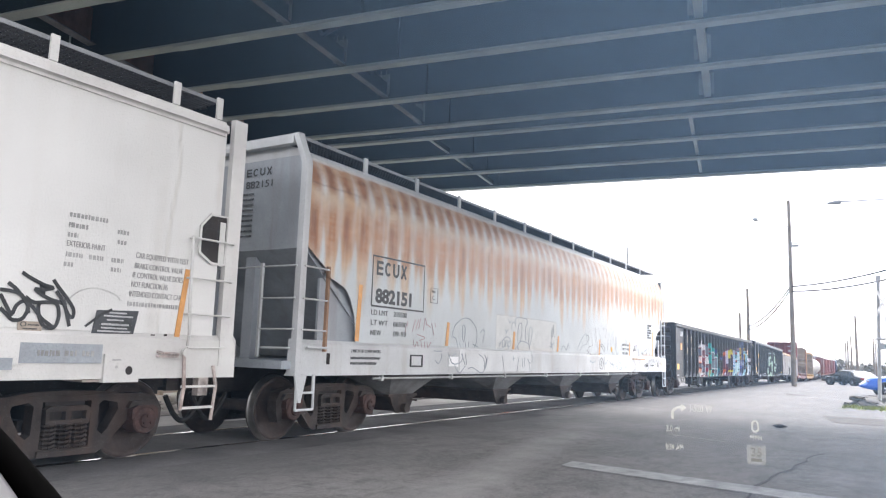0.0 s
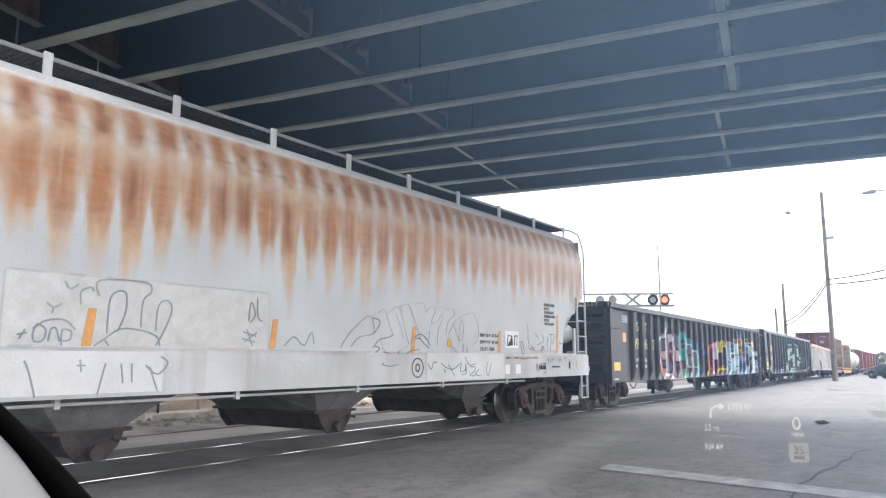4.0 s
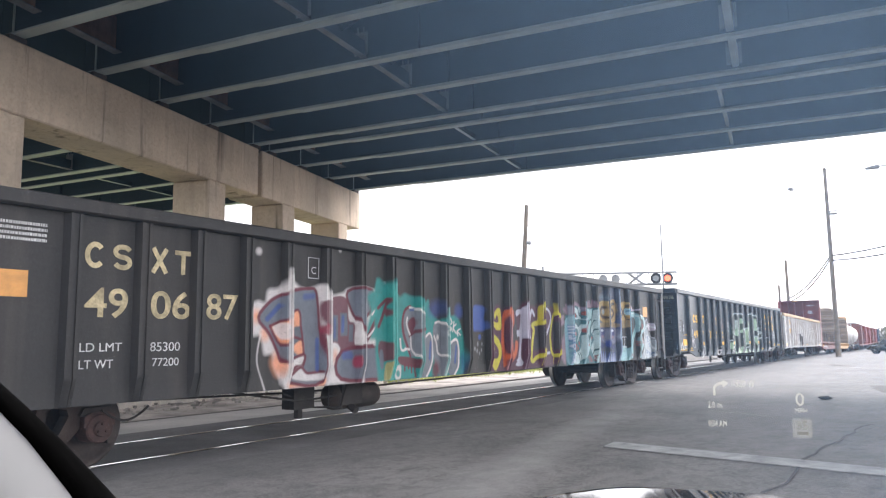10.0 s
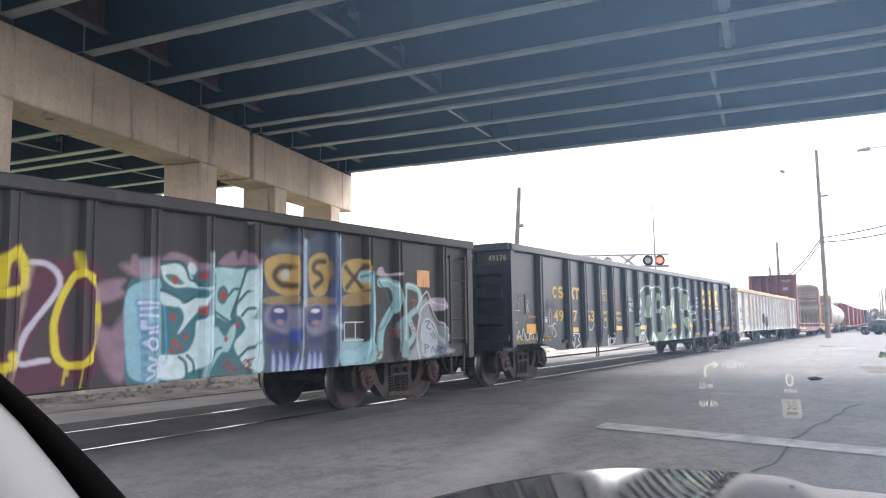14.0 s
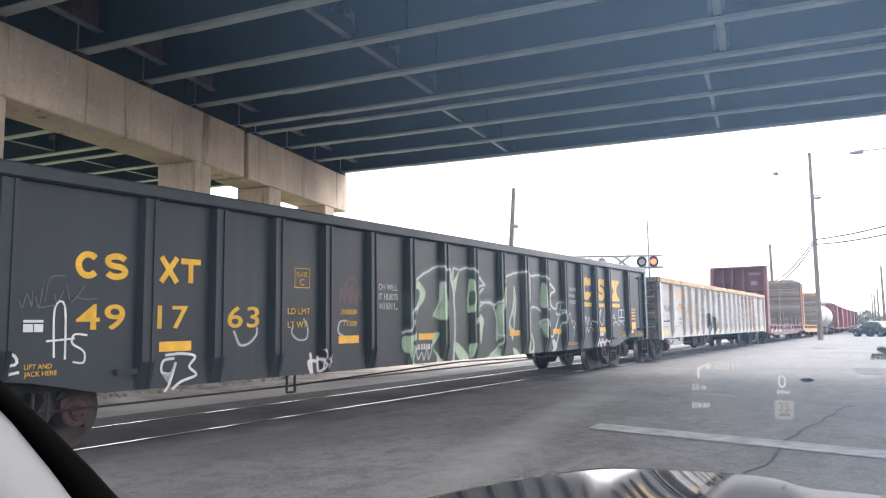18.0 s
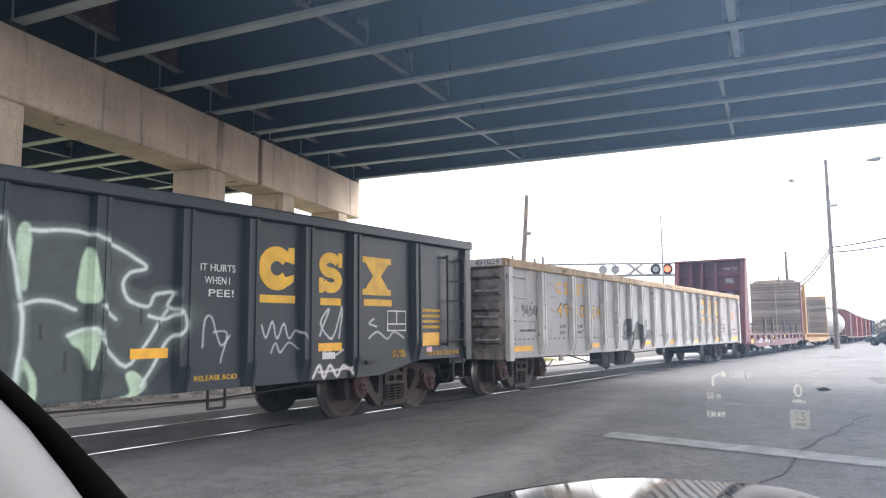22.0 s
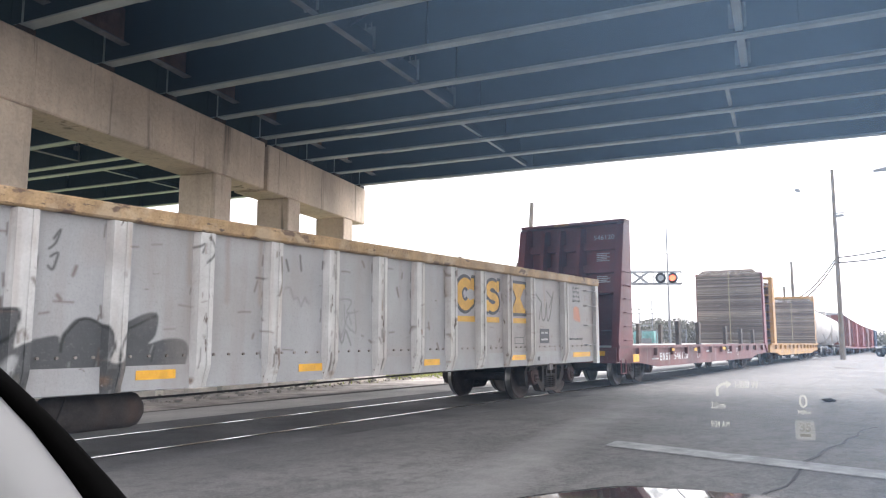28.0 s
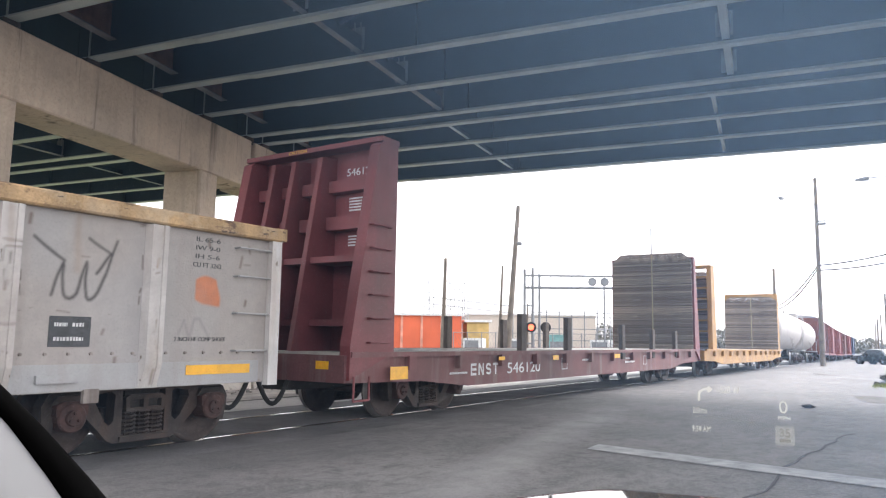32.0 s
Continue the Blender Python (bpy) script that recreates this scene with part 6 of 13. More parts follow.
    p.curve([(8.41, 1.05), (8.44, 1.3), (8.62, 1.39), (8.84, 1.22), (8.95, 0.97)], 0.02, (0.62, 0.64, 0.68), 0.8, 0.012)
    p.curve([(8.3, 1.57), (8.57, 1.85), (8.73, 1.68), (9.19, 1.58)], 0.02, (0.62, 0.64, 0.68), 0.8, 0.012)
    p.curve([(8.37, 0.73), (8.29, 1.13), (8.4, 1.47)], 0.02, (0.62, 0.64, 0.68), 0.8, 0.012)
    p.curve([(8.51, 1.35), (8.65, 1.36), (8.56, 1.26), (8.68, 1.22)], 0.018, (0.03, 0.07, 0.18), 0.9, 0.012)
    p.curve([(8.7, 1.33), (8.77, 1.24)], 0.018, (0.03, 0.07, 0.18), 0.9, 0.012)
    p.curve([(8.5, 0.97), (8.51, 0.84)], 0.018, (0.03, 0.07, 0.18), 0.9, 0.012)
    p.curve([(8.5, 0.97), (8.61, 0.93), (8.51, 0.9)], 0.018, (0.03, 0.07, 0.18), 0.9, 0.012)
    p.curve([(8.69, 0.84), (8.73, 0.94), (8.8, 0.83)], 0.018, (0.03, 0.07, 0.18), 0.9, 0.012)
    p.curve([(8.84, 0.83), (8.86, 0.93), (8.95, 0.9), (8.86, 0.87), (8.96, 0.82)], 0.018, (0.03, 0.07, 0.18), 0.9, 0.012)
    p.curve([(9.01, 0.93), (9.0, 0.82), (9.09, 0.92), (9.1, 0.81)], 0.018, (0.03, 0.07, 0.18), 0.9, 0.012)
    p.curve([(8.67, 1.15), (8.75, 1.06)], 0.018, (0.03, 0.07, 0.18), 0.9, 0.012)
    p.curve([(8.73, 1.17), (8.82, 1.07)], 0.018, (0.03, 0.07, 0.18), 0.9, 0.012)
    p.mist(8.58, 2.67, 0.03, 0.06, CHALK, 0.6, 0.6)
    p.mist(4.78, 2.69, 0.03, 0.08, CHALK, 0.7, 0.6)


def paint_slate_car(p):
    # a greenish wash, pale leaves and soft white outlines with a faint spray halo
    p.shape([(-1.99, 2.02), (-1.66, 2.18), (-1.25, 2.31), (-0.94, 2.36), (-0.66, 2.28), (-0.46, 2.33), (-0.15, 2.3), (0.27, 2.08), (0.09, 1.95), (0.08, 1.7), (0.49, 1.71), (0.8, 1.72), (1.04, 1.95), (1.1, 2.15), (1.83, 2.37), (2.3, 2.38), (2.9, 2.4), (3.46, 2.11), (3.29, 1.88), (3.66, 1.7), (4.02, 1.34), (3.58, 0.81), (3.47, 0.69), (1.42, 0.68), (0.07, 0.64), (-1.99, 0.64), (-2.31, 0.88), (-2.12, 1.15), (-1.99, 1.48), (-1.97, 1.84)], WASH, 0.85, 0.03)
    p.mist(0.48, 2.02, 0.5, 0.2, (0.045, 0.085, 0.08), 0.7, 0.8)
    p.mist(-2.17, 1.58, 0.3, 0.3, (0.045, 0.085, 0.08), 0.7, 0.8)
    p.mist(4.08, 1.53, 0.25, 0.2, (0.05, 0.09, 0.085), 0.6, 0.9)
    p.shape([(-1.97, 2.03), (-1.84, 2.04), (-1.67, 1.88), (-1.71, 1.72), (-1.85, 1.59), (-1.95, 1.42), (-1.98, 1.22), (-2.01, 1.22), (-1.99, 1.48), (-1.9, 1.66), (-1.83, 1.81), (-1.87, 1.91), (-1.97, 1.89)], MINT, 0.85, 0.012)
    p.shape([(-2.32, 1.12), (-2.12, 1.15), (-2.01, 1.24), (-2.05, 1.1), (-2.14, 1.01), (-2.02, 0.87), (-2.0, 0.69), (-1.76, 0.64), (-1.99, 0.64), (-2.15, 0.81), (-2.31, 0.92)], MINT, 0.85, 0.012)
    p.shape([(-1.21, 2.03), (-1.13, 1.93), (-1.1, 1.41), (-1.42, 1.47), (-1.26, 1.63)], MINT, 0.85, 0.012)
    p.shape([(-1.41, 1.16), (-1.24, 1.16), (-1.33, 1.05), (-1.45, 0.93), (-1.32, 0.82), (-1.22, 0.72), (-1.05, 0.63), (-1.32, 0.62), (-1.34, 0.78), (-1.47, 0.93)], MINT, 0.85, 0.012)
    p.shape([(-0.97, 2.37), (-0.92, 2.31), (-0.8, 2.11), (-0.57, 2.28), (-0.63, 2.16), (-0.76, 1.78), (-0.81, 1.9), (-0.89, 2.1)], MINT, 0.85, 0.012)
    p.shape([(-0.22, 2.15), (-0.1, 1.8), (-0.18, 1.56), (-0.31, 1.54), (-0.32, 1.77)], MINT, 0.85, 0.012)
    p.shape([(-0.12, 1.41), (0.12, 1.5), (0.28, 1.38), (0.24, 1.2), (0.16, 0.93), (0.11, 1.18), (-0.02, 1.35), (-0.12, 1.31)], MINT, 0.85, 0.012)
    p.shape([(-0.76, 1.0), (-0.51, 0.9), (-0.28, 0.69), (-0.6, 0.67), (-0.78, 0.85), (-0.85, 0.64), (-0.81, 0.83)], MINT, 0.85, 0.012)
    p.shape([(-0.26, 0.92), (-0.1, 0.96), (-0.11, 0.77), (-0.25, 0.69)], MINT, 0.85, 0.012)
    p.shape([(0.99, 2.04), (1.11, 1.89), (1.01, 1.68), (0.91, 1.45), (0.88, 1.07), (0.74, 1.01), (0.78, 1.6), (0.93, 1.75)], MINT, 0.85, 0.012)
    p.shape([(1.54, 2.09), (1.62, 1.72), (1.5, 1.2), (1.42, 0.97), (1.33, 1.3), (1.45, 1.61)], MINT, 0.85, 0.012)
    p.shape([(0.52, 0.71), (0.82, 0.85), (0.89, 0.68), (1.17, 0.66), (0.35, 0.65)], MINT, 0.85, 0.012)
    p.shape([(2.17, 2.32), (2.29, 2.34), (2.28, 1.78), (2.19, 1.84)], MINT, 0.85, 0.012)
    p.shape([(2.24, 1.14), (2.41, 0.91), (2.36, 0.64), (2.19, 0.68)], MINT, 0.85, 0.012)
    p.shape([(1.46, 0.82), (1.8, 0.64), (1.49, 0.67)], MINT, 0.85, 0.012)
    p.shape([(2.79, 2.03), (2.87, 2.19), (2.99, 1.69), (2.77, 1.68)], MINT, 0.85, 0.012)
    p.shape([(2.69, 1.33), (2.88, 1.39), (2.99, 1.34), (2.89, 0.97), (2.83, 1.16), (2.74, 1.23)], MINT, 0.85, 0.012)
    p.shape([(3.31, 0.91), (3.44, 0.92), (3.56, 0.78), (3.41, 0.67), (3.12, 0.65), (3.36, 0.71)], MINT, 0.85, 0.012)
    p.shape([(1.37, 1.51), (1.48, 1.41), (1.45, 1.2), (1.35, 1.3)], (0.03, 0.05, 0.05), 0.9, 0.012)
    p.shape([(-0.22, 1.93), (-0.16, 1.78), (-0.22, 1.65), (-0.27, 1.75)], (0.05, 0.075, 0.07), 0.9, 0.012)
    p.shape([(2.29, 1.0), (2.35, 0.81), (2.24, 0.7)], (0.04, 0.06, 0.06), 0.9, 0.012)
    p.curve([(-1.95, 2.04), (-1.66, 2.19), (-1.25, 2.33), (-1.14, 2.26), (-1.0, 2.29)], 0.075, (0.16, 0.2, 0.19), 0.45, 0.06)
    p.curve([(-1.95, 2.04), (-1.66, 2.19), (-1.25, 2.33), (-1.14, 2.26), (-1.0, 2.29)], 0.026, (0.62, 0.7, 0.68), 0.9, 0.018)
    p.curve([(-0.94, 2.39), (-0.8, 2.15), (-0.78, 2.32), (-0.63, 2.29)], 0.075, (0.16, 0.2, 0.19), 0.45, 0.06)
    p.curve([(-0.94, 2.39), (-0.8, 2.15), (-0.78, 2.32), (-0.63, 2.29)], 0.026, (0.62, 0.7, 0.68), 0.9, 0.018)
    p.curve([(-0.57, 2.29), (-0.36, 2.35), (-0.15, 2.32), (0.13, 2.2), (0.32, 2.06)], 0.075, (0.16, 0.2, 0.19), 0.45, 0.06)
    p.curve([(-0.57, 2.29), (-0.36, 2.35), (-0.15, 2.32), (0.13, 2.2), (0.32, 2.06)], 0.026, (0.62, 0.7, 0.68), 0.9, 0.018)
    p.curve([(0.32, 2.06), (0.11, 2.0), (0.07, 1.86), (0.27, 1.98)], 0.075, (0.16, 0.2, 0.19), 0.45, 0.06)
    p.curve([(0.32, 2.06), (0.11, 2.0), (0.07, 1.86), (0.27, 1.98)], 0.026, (0.62, 0.7, 0.68), 0.9, 0.018)
    p.curve([(0.08, 1.86), (0.08, 1.68), (0.13, 1.58)], 0.075, (0.16, 0.2, 0.19), 0.45, 0.06)
    p.curve([(0.08, 1.86), (0.08, 1.68), (0.13, 1.58)], 0.026, (0.62, 0.7, 0.68), 0.9, 0.018)
    p.curve([(0.02, 1.57), (0.26, 1.7), (0.55, 1.71), (0.74, 1.5), (0.79, 1.17), (0.83, 1.09), (0.96, 1.06), (0.76, 0.83), (0.52, 0.71)], 0.075, (0.16, 0.2, 0.19), 0.45, 0.06)
    p.curve([(0.02, 1.57), (0.26, 1.7), (0.55, 1.71), (0.74, 1.5), (0.79, 1.17), (0.83, 1.09), (0.96, 1.06), (0.76, 0.83), (0.52, 0.71)], 0.026, (0.62, 0.7, 0.68), 0.9, 0.018)
    p.curve([(0.17, 1.72), (0.49, 1.71), (0.74, 1.67), (0.94, 1.8)], 0.075, (0.16, 0.2, 0.19), 0.45, 0.06)
    p.curve([(0.17, 1.72), (0.49, 1.71), (0.74, 1.67), (0.94, 1.8)], 0.026, (0.62, 0.7, 0.68), 0.9, 0.018)
    p.curve([(-0.97, 2.37), (-0.81, 2.03), (-0.75, 1.61), (-0.74, 1.24), (-0.81, 0.64)], 0.075, (0.16, 0.2, 0.19), 0.45, 0.06)
    p.curve([(-0.97, 2.37), (-0.81, 2.03), (-0.75, 1.61), (-0.74, 1.24), (-0.81, 0.64)], 0.026, (0.62, 0.7, 0.68), 0.9, 0.018)
    p.curve([(-1.42, 1.47), (-1.24, 1.72), (-1.21, 2.03)], 0.075, (0.16, 0.2, 0.19), 0.45, 0.06)
    p.curve([(-1.42, 1.47), (-1.24, 1.72), (-1.21, 2.03)], 0.026, (0.62, 0.7, 0.68), 0.9, 0.018)
    p.curve([(1.02, 2.15), (1.39, 2.31), (1.98, 2.39)], 0.075, (0.16, 0.2, 0.19), 0.45, 0.06)
    p.curve([(1.02, 2.15), (1.39, 2.31), (1.98, 2.39)], 0.026, (0.62, 0.7, 0.68), 0.9, 0.018)
    p.curve([(2.06, 2.38), (2.19, 1.84), (2.26, 1.3), (2.2, 0.65)], 0.075, (0.16, 0.2, 0.19), 0.45, 0.06)
    p.curve([(2.06, 2.38), (2.19, 1.84), (2.26, 1.3), (2.2, 0.65)], 0.026, (0.62, 0.7, 0.68), 0.9, 0.018)
    p.curve([(1.34, 1.15), (1.3, 1.3), (1.44, 1.56), (1.56, 1.82)], 0.075, (0.16, 0.2, 0.19), 0.45, 0.06)
    p.curve([(1.34, 1.15), (1.3, 1.3), (1.44, 1.56), (1.56, 1.82)], 0.026, (0.62, 0.7, 0.68), 0.9, 0.018)
    p.curve([(-2.15, 1.37), (-2.12, 1.54), (-2.0, 1.64)], 0.075, (0.16, 0.2, 0.19), 0.45, 0.06)
    p.curve([(-2.15, 1.37), (-2.12, 1.54), (-2.0, 1.64)], 0.026, (0.62, 0.7, 0.68), 0.9, 0.018)
    p.curve([(-2.32, 1.19), (-2.16, 1.26), (-2.11, 1.37)], 0.075, (0.16, 0.2, 0.19), 0.45, 0.06)
    p.curve([(-2.32, 1.19), (-2.16, 1.26), (-2.11, 1.37)], 0.026, (0.62, 0.7, 0.68), 0.9, 0.018)
    p.curve([(2.28, 2.32), (2.72, 2.35), (3.04, 2.28), (3.51, 2.06), (3.33, 1.98), (3.25, 1.85), (3.32, 1.68), (3.55, 1.61), (3.64, 1.75), (3.85, 1.78), (3.78, 1.63), (3.93, 1.56), (3.99, 1.38), (3.79, 1.25), (3.62, 0.97), (3.49, 0.77)], 0.075, (0.16, 0.2, 0.19), 0.45, 0.06)
    p.curve([(2.28, 2.32), (2.72, 2.35), (3.04, 2.28), (3.51, 2.06), (3.33, 1.98), (3.25, 1.85), (3.32, 1.68), (3.55, 1.61), (3.64, 1.75), (3.85, 1.78), (3.78, 1.63), (3.93, 1.56), (3.99, 1.38), (3.79, 1.25), (3.62, 0.97), (3.49, 0.77)], 0.026, (0.62, 0.7, 0.68), 0.9, 0.018)
    p.curve([(2.23, 1.6), (2.42, 1.66), (2.76, 1.57)], 0.075, (0.16, 0.2, 0.19), 0.45, 0.06)
    p.curve([(2.23, 1.6), (2.42, 1.66), (2.76, 1.57)], 0.026, (0.62, 0.7, 0.68), 0.9, 0.018)
    p.curve([(2.22, 1.6), (2.26, 1.39), (2.22, 0.9)], 0.075, (0.16, 0.2, 0.19), 0.45, 0.06)
    p.curve([(2.22, 1.6), (2.26, 1.39), (2.22, 0.9)], 0.026, (0.62, 0.7, 0.68), 0.9, 0.018)
    p.curve([(3.01, 1.61), (3.18, 1.48)], 0.075, (0.16, 0.2, 0.19), 0.45, 0.06)
    p.curve([(3.01, 1.61), (3.18, 1.48)], 0.026, (0.62, 0.7, 0.68), 0.9, 0.018)
    p.curve([(2.99, 1.29), (3.31, 0.99), (3.56, 1.26), (3.78, 1.58)], 0.075, (0.16, 0.2, 0.19), 0.45, 0.06)
    p.curve([(2.99, 1.29), (3.31, 0.99), (3.56, 1.26), (3.78, 1.58)], 0.026, (0.62, 0.7, 0.68), 0.9, 0.018)
    p.curve([(2.69, 1.32), (2.9, 1.38), (2.99, 1.33)], 0.075, (0.16, 0.2, 0.19), 0.45, 0.06)
    p.curve([(2.69, 1.32), (2.9, 1.38), (2.99, 1.33)], 0.026, (0.62, 0.7, 0.68), 0.9, 0.018)
    p.curve([(3.93, 1.56), (3.75, 1.48), (3.56, 1.51)], 0.075, (0.16, 0.2, 0.19), 0.45, 0.06)
    p.curve([(3.93, 1.56), (3.75, 1.48), (3.56, 1.51)], 0.026, (0.62, 0.7, 0.68), 0.9, 0.018)
    p.curve([(2.67, 1.16), (2.67, 0.98)], 0.022, (0.012, 0.016, 0.018), 0.8, 0.012)
    p.curve([(2.91, 1.57), (2.91, 1.42)], 0.022, (0.012, 0.016, 0.018), 0.8, 0.012)
    p.curve([(3.09, 2.21), (3.09, 1.93)], 0.022, (0.012, 0.016, 0.018), 0.8, 0.012)
    p.curve([(3.46, 1.58), (3.46, 1.42)], 0.022, (0.012, 0.016, 0.018), 0.8, 0.012)
    p.curve([(3.69, 1.46), (3.69, 1.38)], 0.022, (0.012, 0.016, 0.018), 0.8, 0.012)
    p.curve([(2.43, 1.42), (2.43, 1.28)], 0.022, (0.012, 0.016, 0.018), 0.8, 0.012)
    # thin tags and scribbles
    p.curve([(-4.43, 0.94), (-4.39, 0.66), (-4.46, 0.84), (-4.31, 0.84)], 0.036, CHALK, 0.9, 0.012)
    p.curve([(-4.3, 0.89), (-4.28, 0.71), (-4.2, 0.74), (-4.23, 0.85), (-4.3, 0.87)], 0.032, CHALK, 0.9, 0.012)
    p.curve([(-4.22, 0.99), (-4.16, 0.9), (-4.21, 0.83), (-4.12, 0.78), (-4.18, 0.72)], 0.028, CHALK, 0.9, 0.012)
    p.curve([(-4.11, 0.86), (-4, 0.81)], 0.028, CHALK, 0.9, 0.012)
    p.curve([(-4.06, 0.92), (-4.07, 0.74)], 0.028, CHALK, 0.9, 0.012)
    p.curve([(-5.76, 1.27), (-5.66, 1.1), (-5.52, 1.11), (-5.4, 1.21), (-5.39, 1.3)], 0.017, (0.6, 0.62, 0.64), 0.85, 0.012)
    p.curve([(-4.76, 1.33), (-4.78, 1.22), (-4.65, 1.13), (-4.5, 1.15), (-4.48, 1.31), (-4.55, 1.41)], 0.013, (0.6, 0.62, 0.64), 0.8, 0.012)
    p.curve([(-3.67, 1.39), (-3.82, 1.37), (-3.86, 1.22), (-3.73, 1.16)], 0.019, (0.6, 0.62, 0.64), 0.8, 0.012)
    p.curve([(-3.83, 1.66), (-3.79, 1.86), (-3.72, 1.68), (-3.68, 1.93), (-3.59, 1.66), (-3.56, 1.91), (-3.47, 1.64), (-3.43, 1.85), (-3.35, 1.71)], 0.028, (0.14, 0.045, 0.045), 0.6, 0.03)
    p.curve([(-3.64, 2), (-3.53, 2.03), (-3.49, 1.98)], 0.024, (0.14, 0.045, 0.045), 0.6, 0.03)
    p.curve([(4.25, 1.16), (4.28, 1.46), (4.38, 1.51), (4.51, 1.18), (4.64, 1.29)], 0.015, (0.6, 0.62, 0.64), 0.75, 0.012)
    p.curve([(4.41, 1.33), (4.6, 1.32), (4.51, 0.98)], 0.015, (0.6, 0.62, 0.64), 0.7, 0.012)
    p.curve([(5.13, 1.41), (5.2, 1.25), (5.3, 1.46), (5.38, 1.25), (5.5, 1.44), (5.58, 1.24), (5.71, 1.35), (5.85, 1.24)], 0.016, (0.6, 0.62, 0.64), 0.8, 0.012)
    p.curve([(5.29, 1.06), (5.36, 1.19), (5.44, 1.06), (5.58, 1.19), (5.75, 1.1)], 0.016, (0.6, 0.62, 0.64), 0.7, 0.012)
    p.curve([(6.16, 1.27), (6.33, 1.64), (6.17, 1.44), (6.4, 1.23), (6.59, 1.68), (6.54, 1.23)], 0.023, (0.6, 0.62, 0.64), 0.8, 0.012)
    p.curve([(7.18, 1.22), (7.38, 1.32), (7.6, 1.2), (7.77, 1.31), (8, 1.21)], 0.019, (0.6, 0.62, 0.64), 0.75, 0.012)
    p.curve([(6.04, 0.71), (6.16, 0.87), (6.24, 0.7), (6.35, 0.87), (6.49, 0.71), (6.63, 0.85), (6.8, 0.72)], 0.035, CHALK, 0.85, 0.012)
    p.curve([(6.14, 0.78), (6.77, 0.81)], 0.023, CHALK, 0.8, 0.012)
    p.curve([(6.22, 1.04), (6.31, 1.08), (6.45, 1), (6.63, 1.07)], 0.023, CHALK, 0.7, 0.012)
    p.curve([(7.29, 1.5), (7.18, 1.43), (7.35, 1.39)], 0.019, (0.6, 0.62, 0.64), 0.7, 0.012)
    p.curve([(-1.94, 0.95), (-1.89, 0.74), (-1.78, 0.86), (-1.72, 0.73), (-1.62, 0.93), (-1.59, 0.72), (-1.49, 0.88)], 0.016, CHALK, 0.7, 0.012)


def paint_grey_car(p):
    # black sprayed shapes with streaks, scuffs and chipped paint
    p.shape([(-3.78, 0.73), (-3.7, 1.09), (-3.61, 1.5), (-3.26, 1.6), (-3.2, 1.54), (-3.25, 1.26), (-3.13, 1.28), (-2.83, 1.35), (-2.79, 1.28), (-2.77, 1.38), (-2.65, 1.5), (-2.48, 1.52), (-2.32, 1.41), (-2.26, 1.23), (-2.33, 1.1), (-2.18, 1.09), (-2.15, 1.36), (-2.08, 1.5), (-1.76, 1.59), (-1.76, 1.36), (-1.84, 1.26), (-1.61, 1.32), (-1.39, 1.29), (-1.34, 1.15), (-1.41, 0.93), (-1.58, 0.75), (-1.82, 0.72), (-2.76, 0.73), (-3.29, 0.71)], TAR, 0.93)
    p.curve([(-3.25, 1.13), (-3.32, 0.92), (-3.4, 0.73)], 0.089, (0.4, 0.4, 0.4), 0.9, 0.02)
    p.mist(-3.49, 1.35, 0.09, 0.10, (0.3, 0.3, 0.29), 0.7, 0.7)
    p.mist(-2.63, 0.87, 0.12, 0.07, (0.4, 0.4, 0.39), 0.8, 0.5)
    p.mist(-1.8, 0.9, 0.13, 0.14, (0.36, 0.36, 0.36), 0.8, 0.5)
    p.curve([(-3.61, 1.48), (-3.42, 1.56), (-3.25, 1.59), (-3.21, 1.5), (-3.33, 1.28)], 0.017, (0.015, 0.015, 0.015), 0.9, 0.012)
    p.curve([(-2.78, 1.19), (-2.75, 1.36), (-2.55, 1.51), (-2.34, 1.42), (-2.27, 1.23)], 0.018, (0.015, 0.015, 0.015), 0.9, 0.012)
    p.curve([(-2.22, 1.1), (-2.15, 1.36), (-1.85, 1.52), (-1.77, 1.55)], 0.019, (0.015, 0.015, 0.015), 0.8, 0.012)
    p.curve([(-3.26, 1.02), (-3.28, 0.9)], 0.013, (0.02, 0.02, 0.02), 0.6, 0.012)
    p.curve([(-2.98, 0.98), (-3.01, 0.91)], 0.012, (0.3, 0.3, 0.3), 0.5, 0.012)
    p.curve([(-3.69, 0.9), (-3.7, 0.79)], 0.013, (0.02, 0.02, 0.02), 0.6, 0.012)
    p.curve([(-3.23, 1.17), (-3.26, 1.05)], 0.012, (0.3, 0.3, 0.3), 0.5, 0.012)
    p.curve([(-1.87, 1.01), (-1.9, 0.87)], 0.015, (0.02, 0.02, 0.02), 0.6, 0.012)
    p.curve([(-2.38, 1.19), (-2.41, 1.02)], 0.012, (0.3, 0.3, 0.3), 0.5, 0.012)
    p.curve([(-2.64, 0.9), (-2.67, 0.77)], 0.014, (0.02, 0.02, 0.02), 0.6, 0.012)
    p.curve([(-2.3, 1.24), (-2.35, 1.1)], 0.012, (0.3, 0.3, 0.3), 0.5, 0.012)
    p.curve([(-3.14, 1.26), (-3.16, 1.14)], 0.013, (0.02, 0.02, 0.02), 0.6, 0.012)
    p.curve([(-1.8, 1.01), (-1.83, 0.82)], 0.012, (0.3, 0.3, 0.3), 0.5, 0.012)
    p.curve([(-2.18, 0.78), (-2.21, 0.65)], 0.014, (0.02, 0.02, 0.02), 0.6, 0.012)
    p.curve([(-2.93, 0.88), (-2.95, 0.71)], 0.012, (0.3, 0.3, 0.3), 0.5, 0.012)
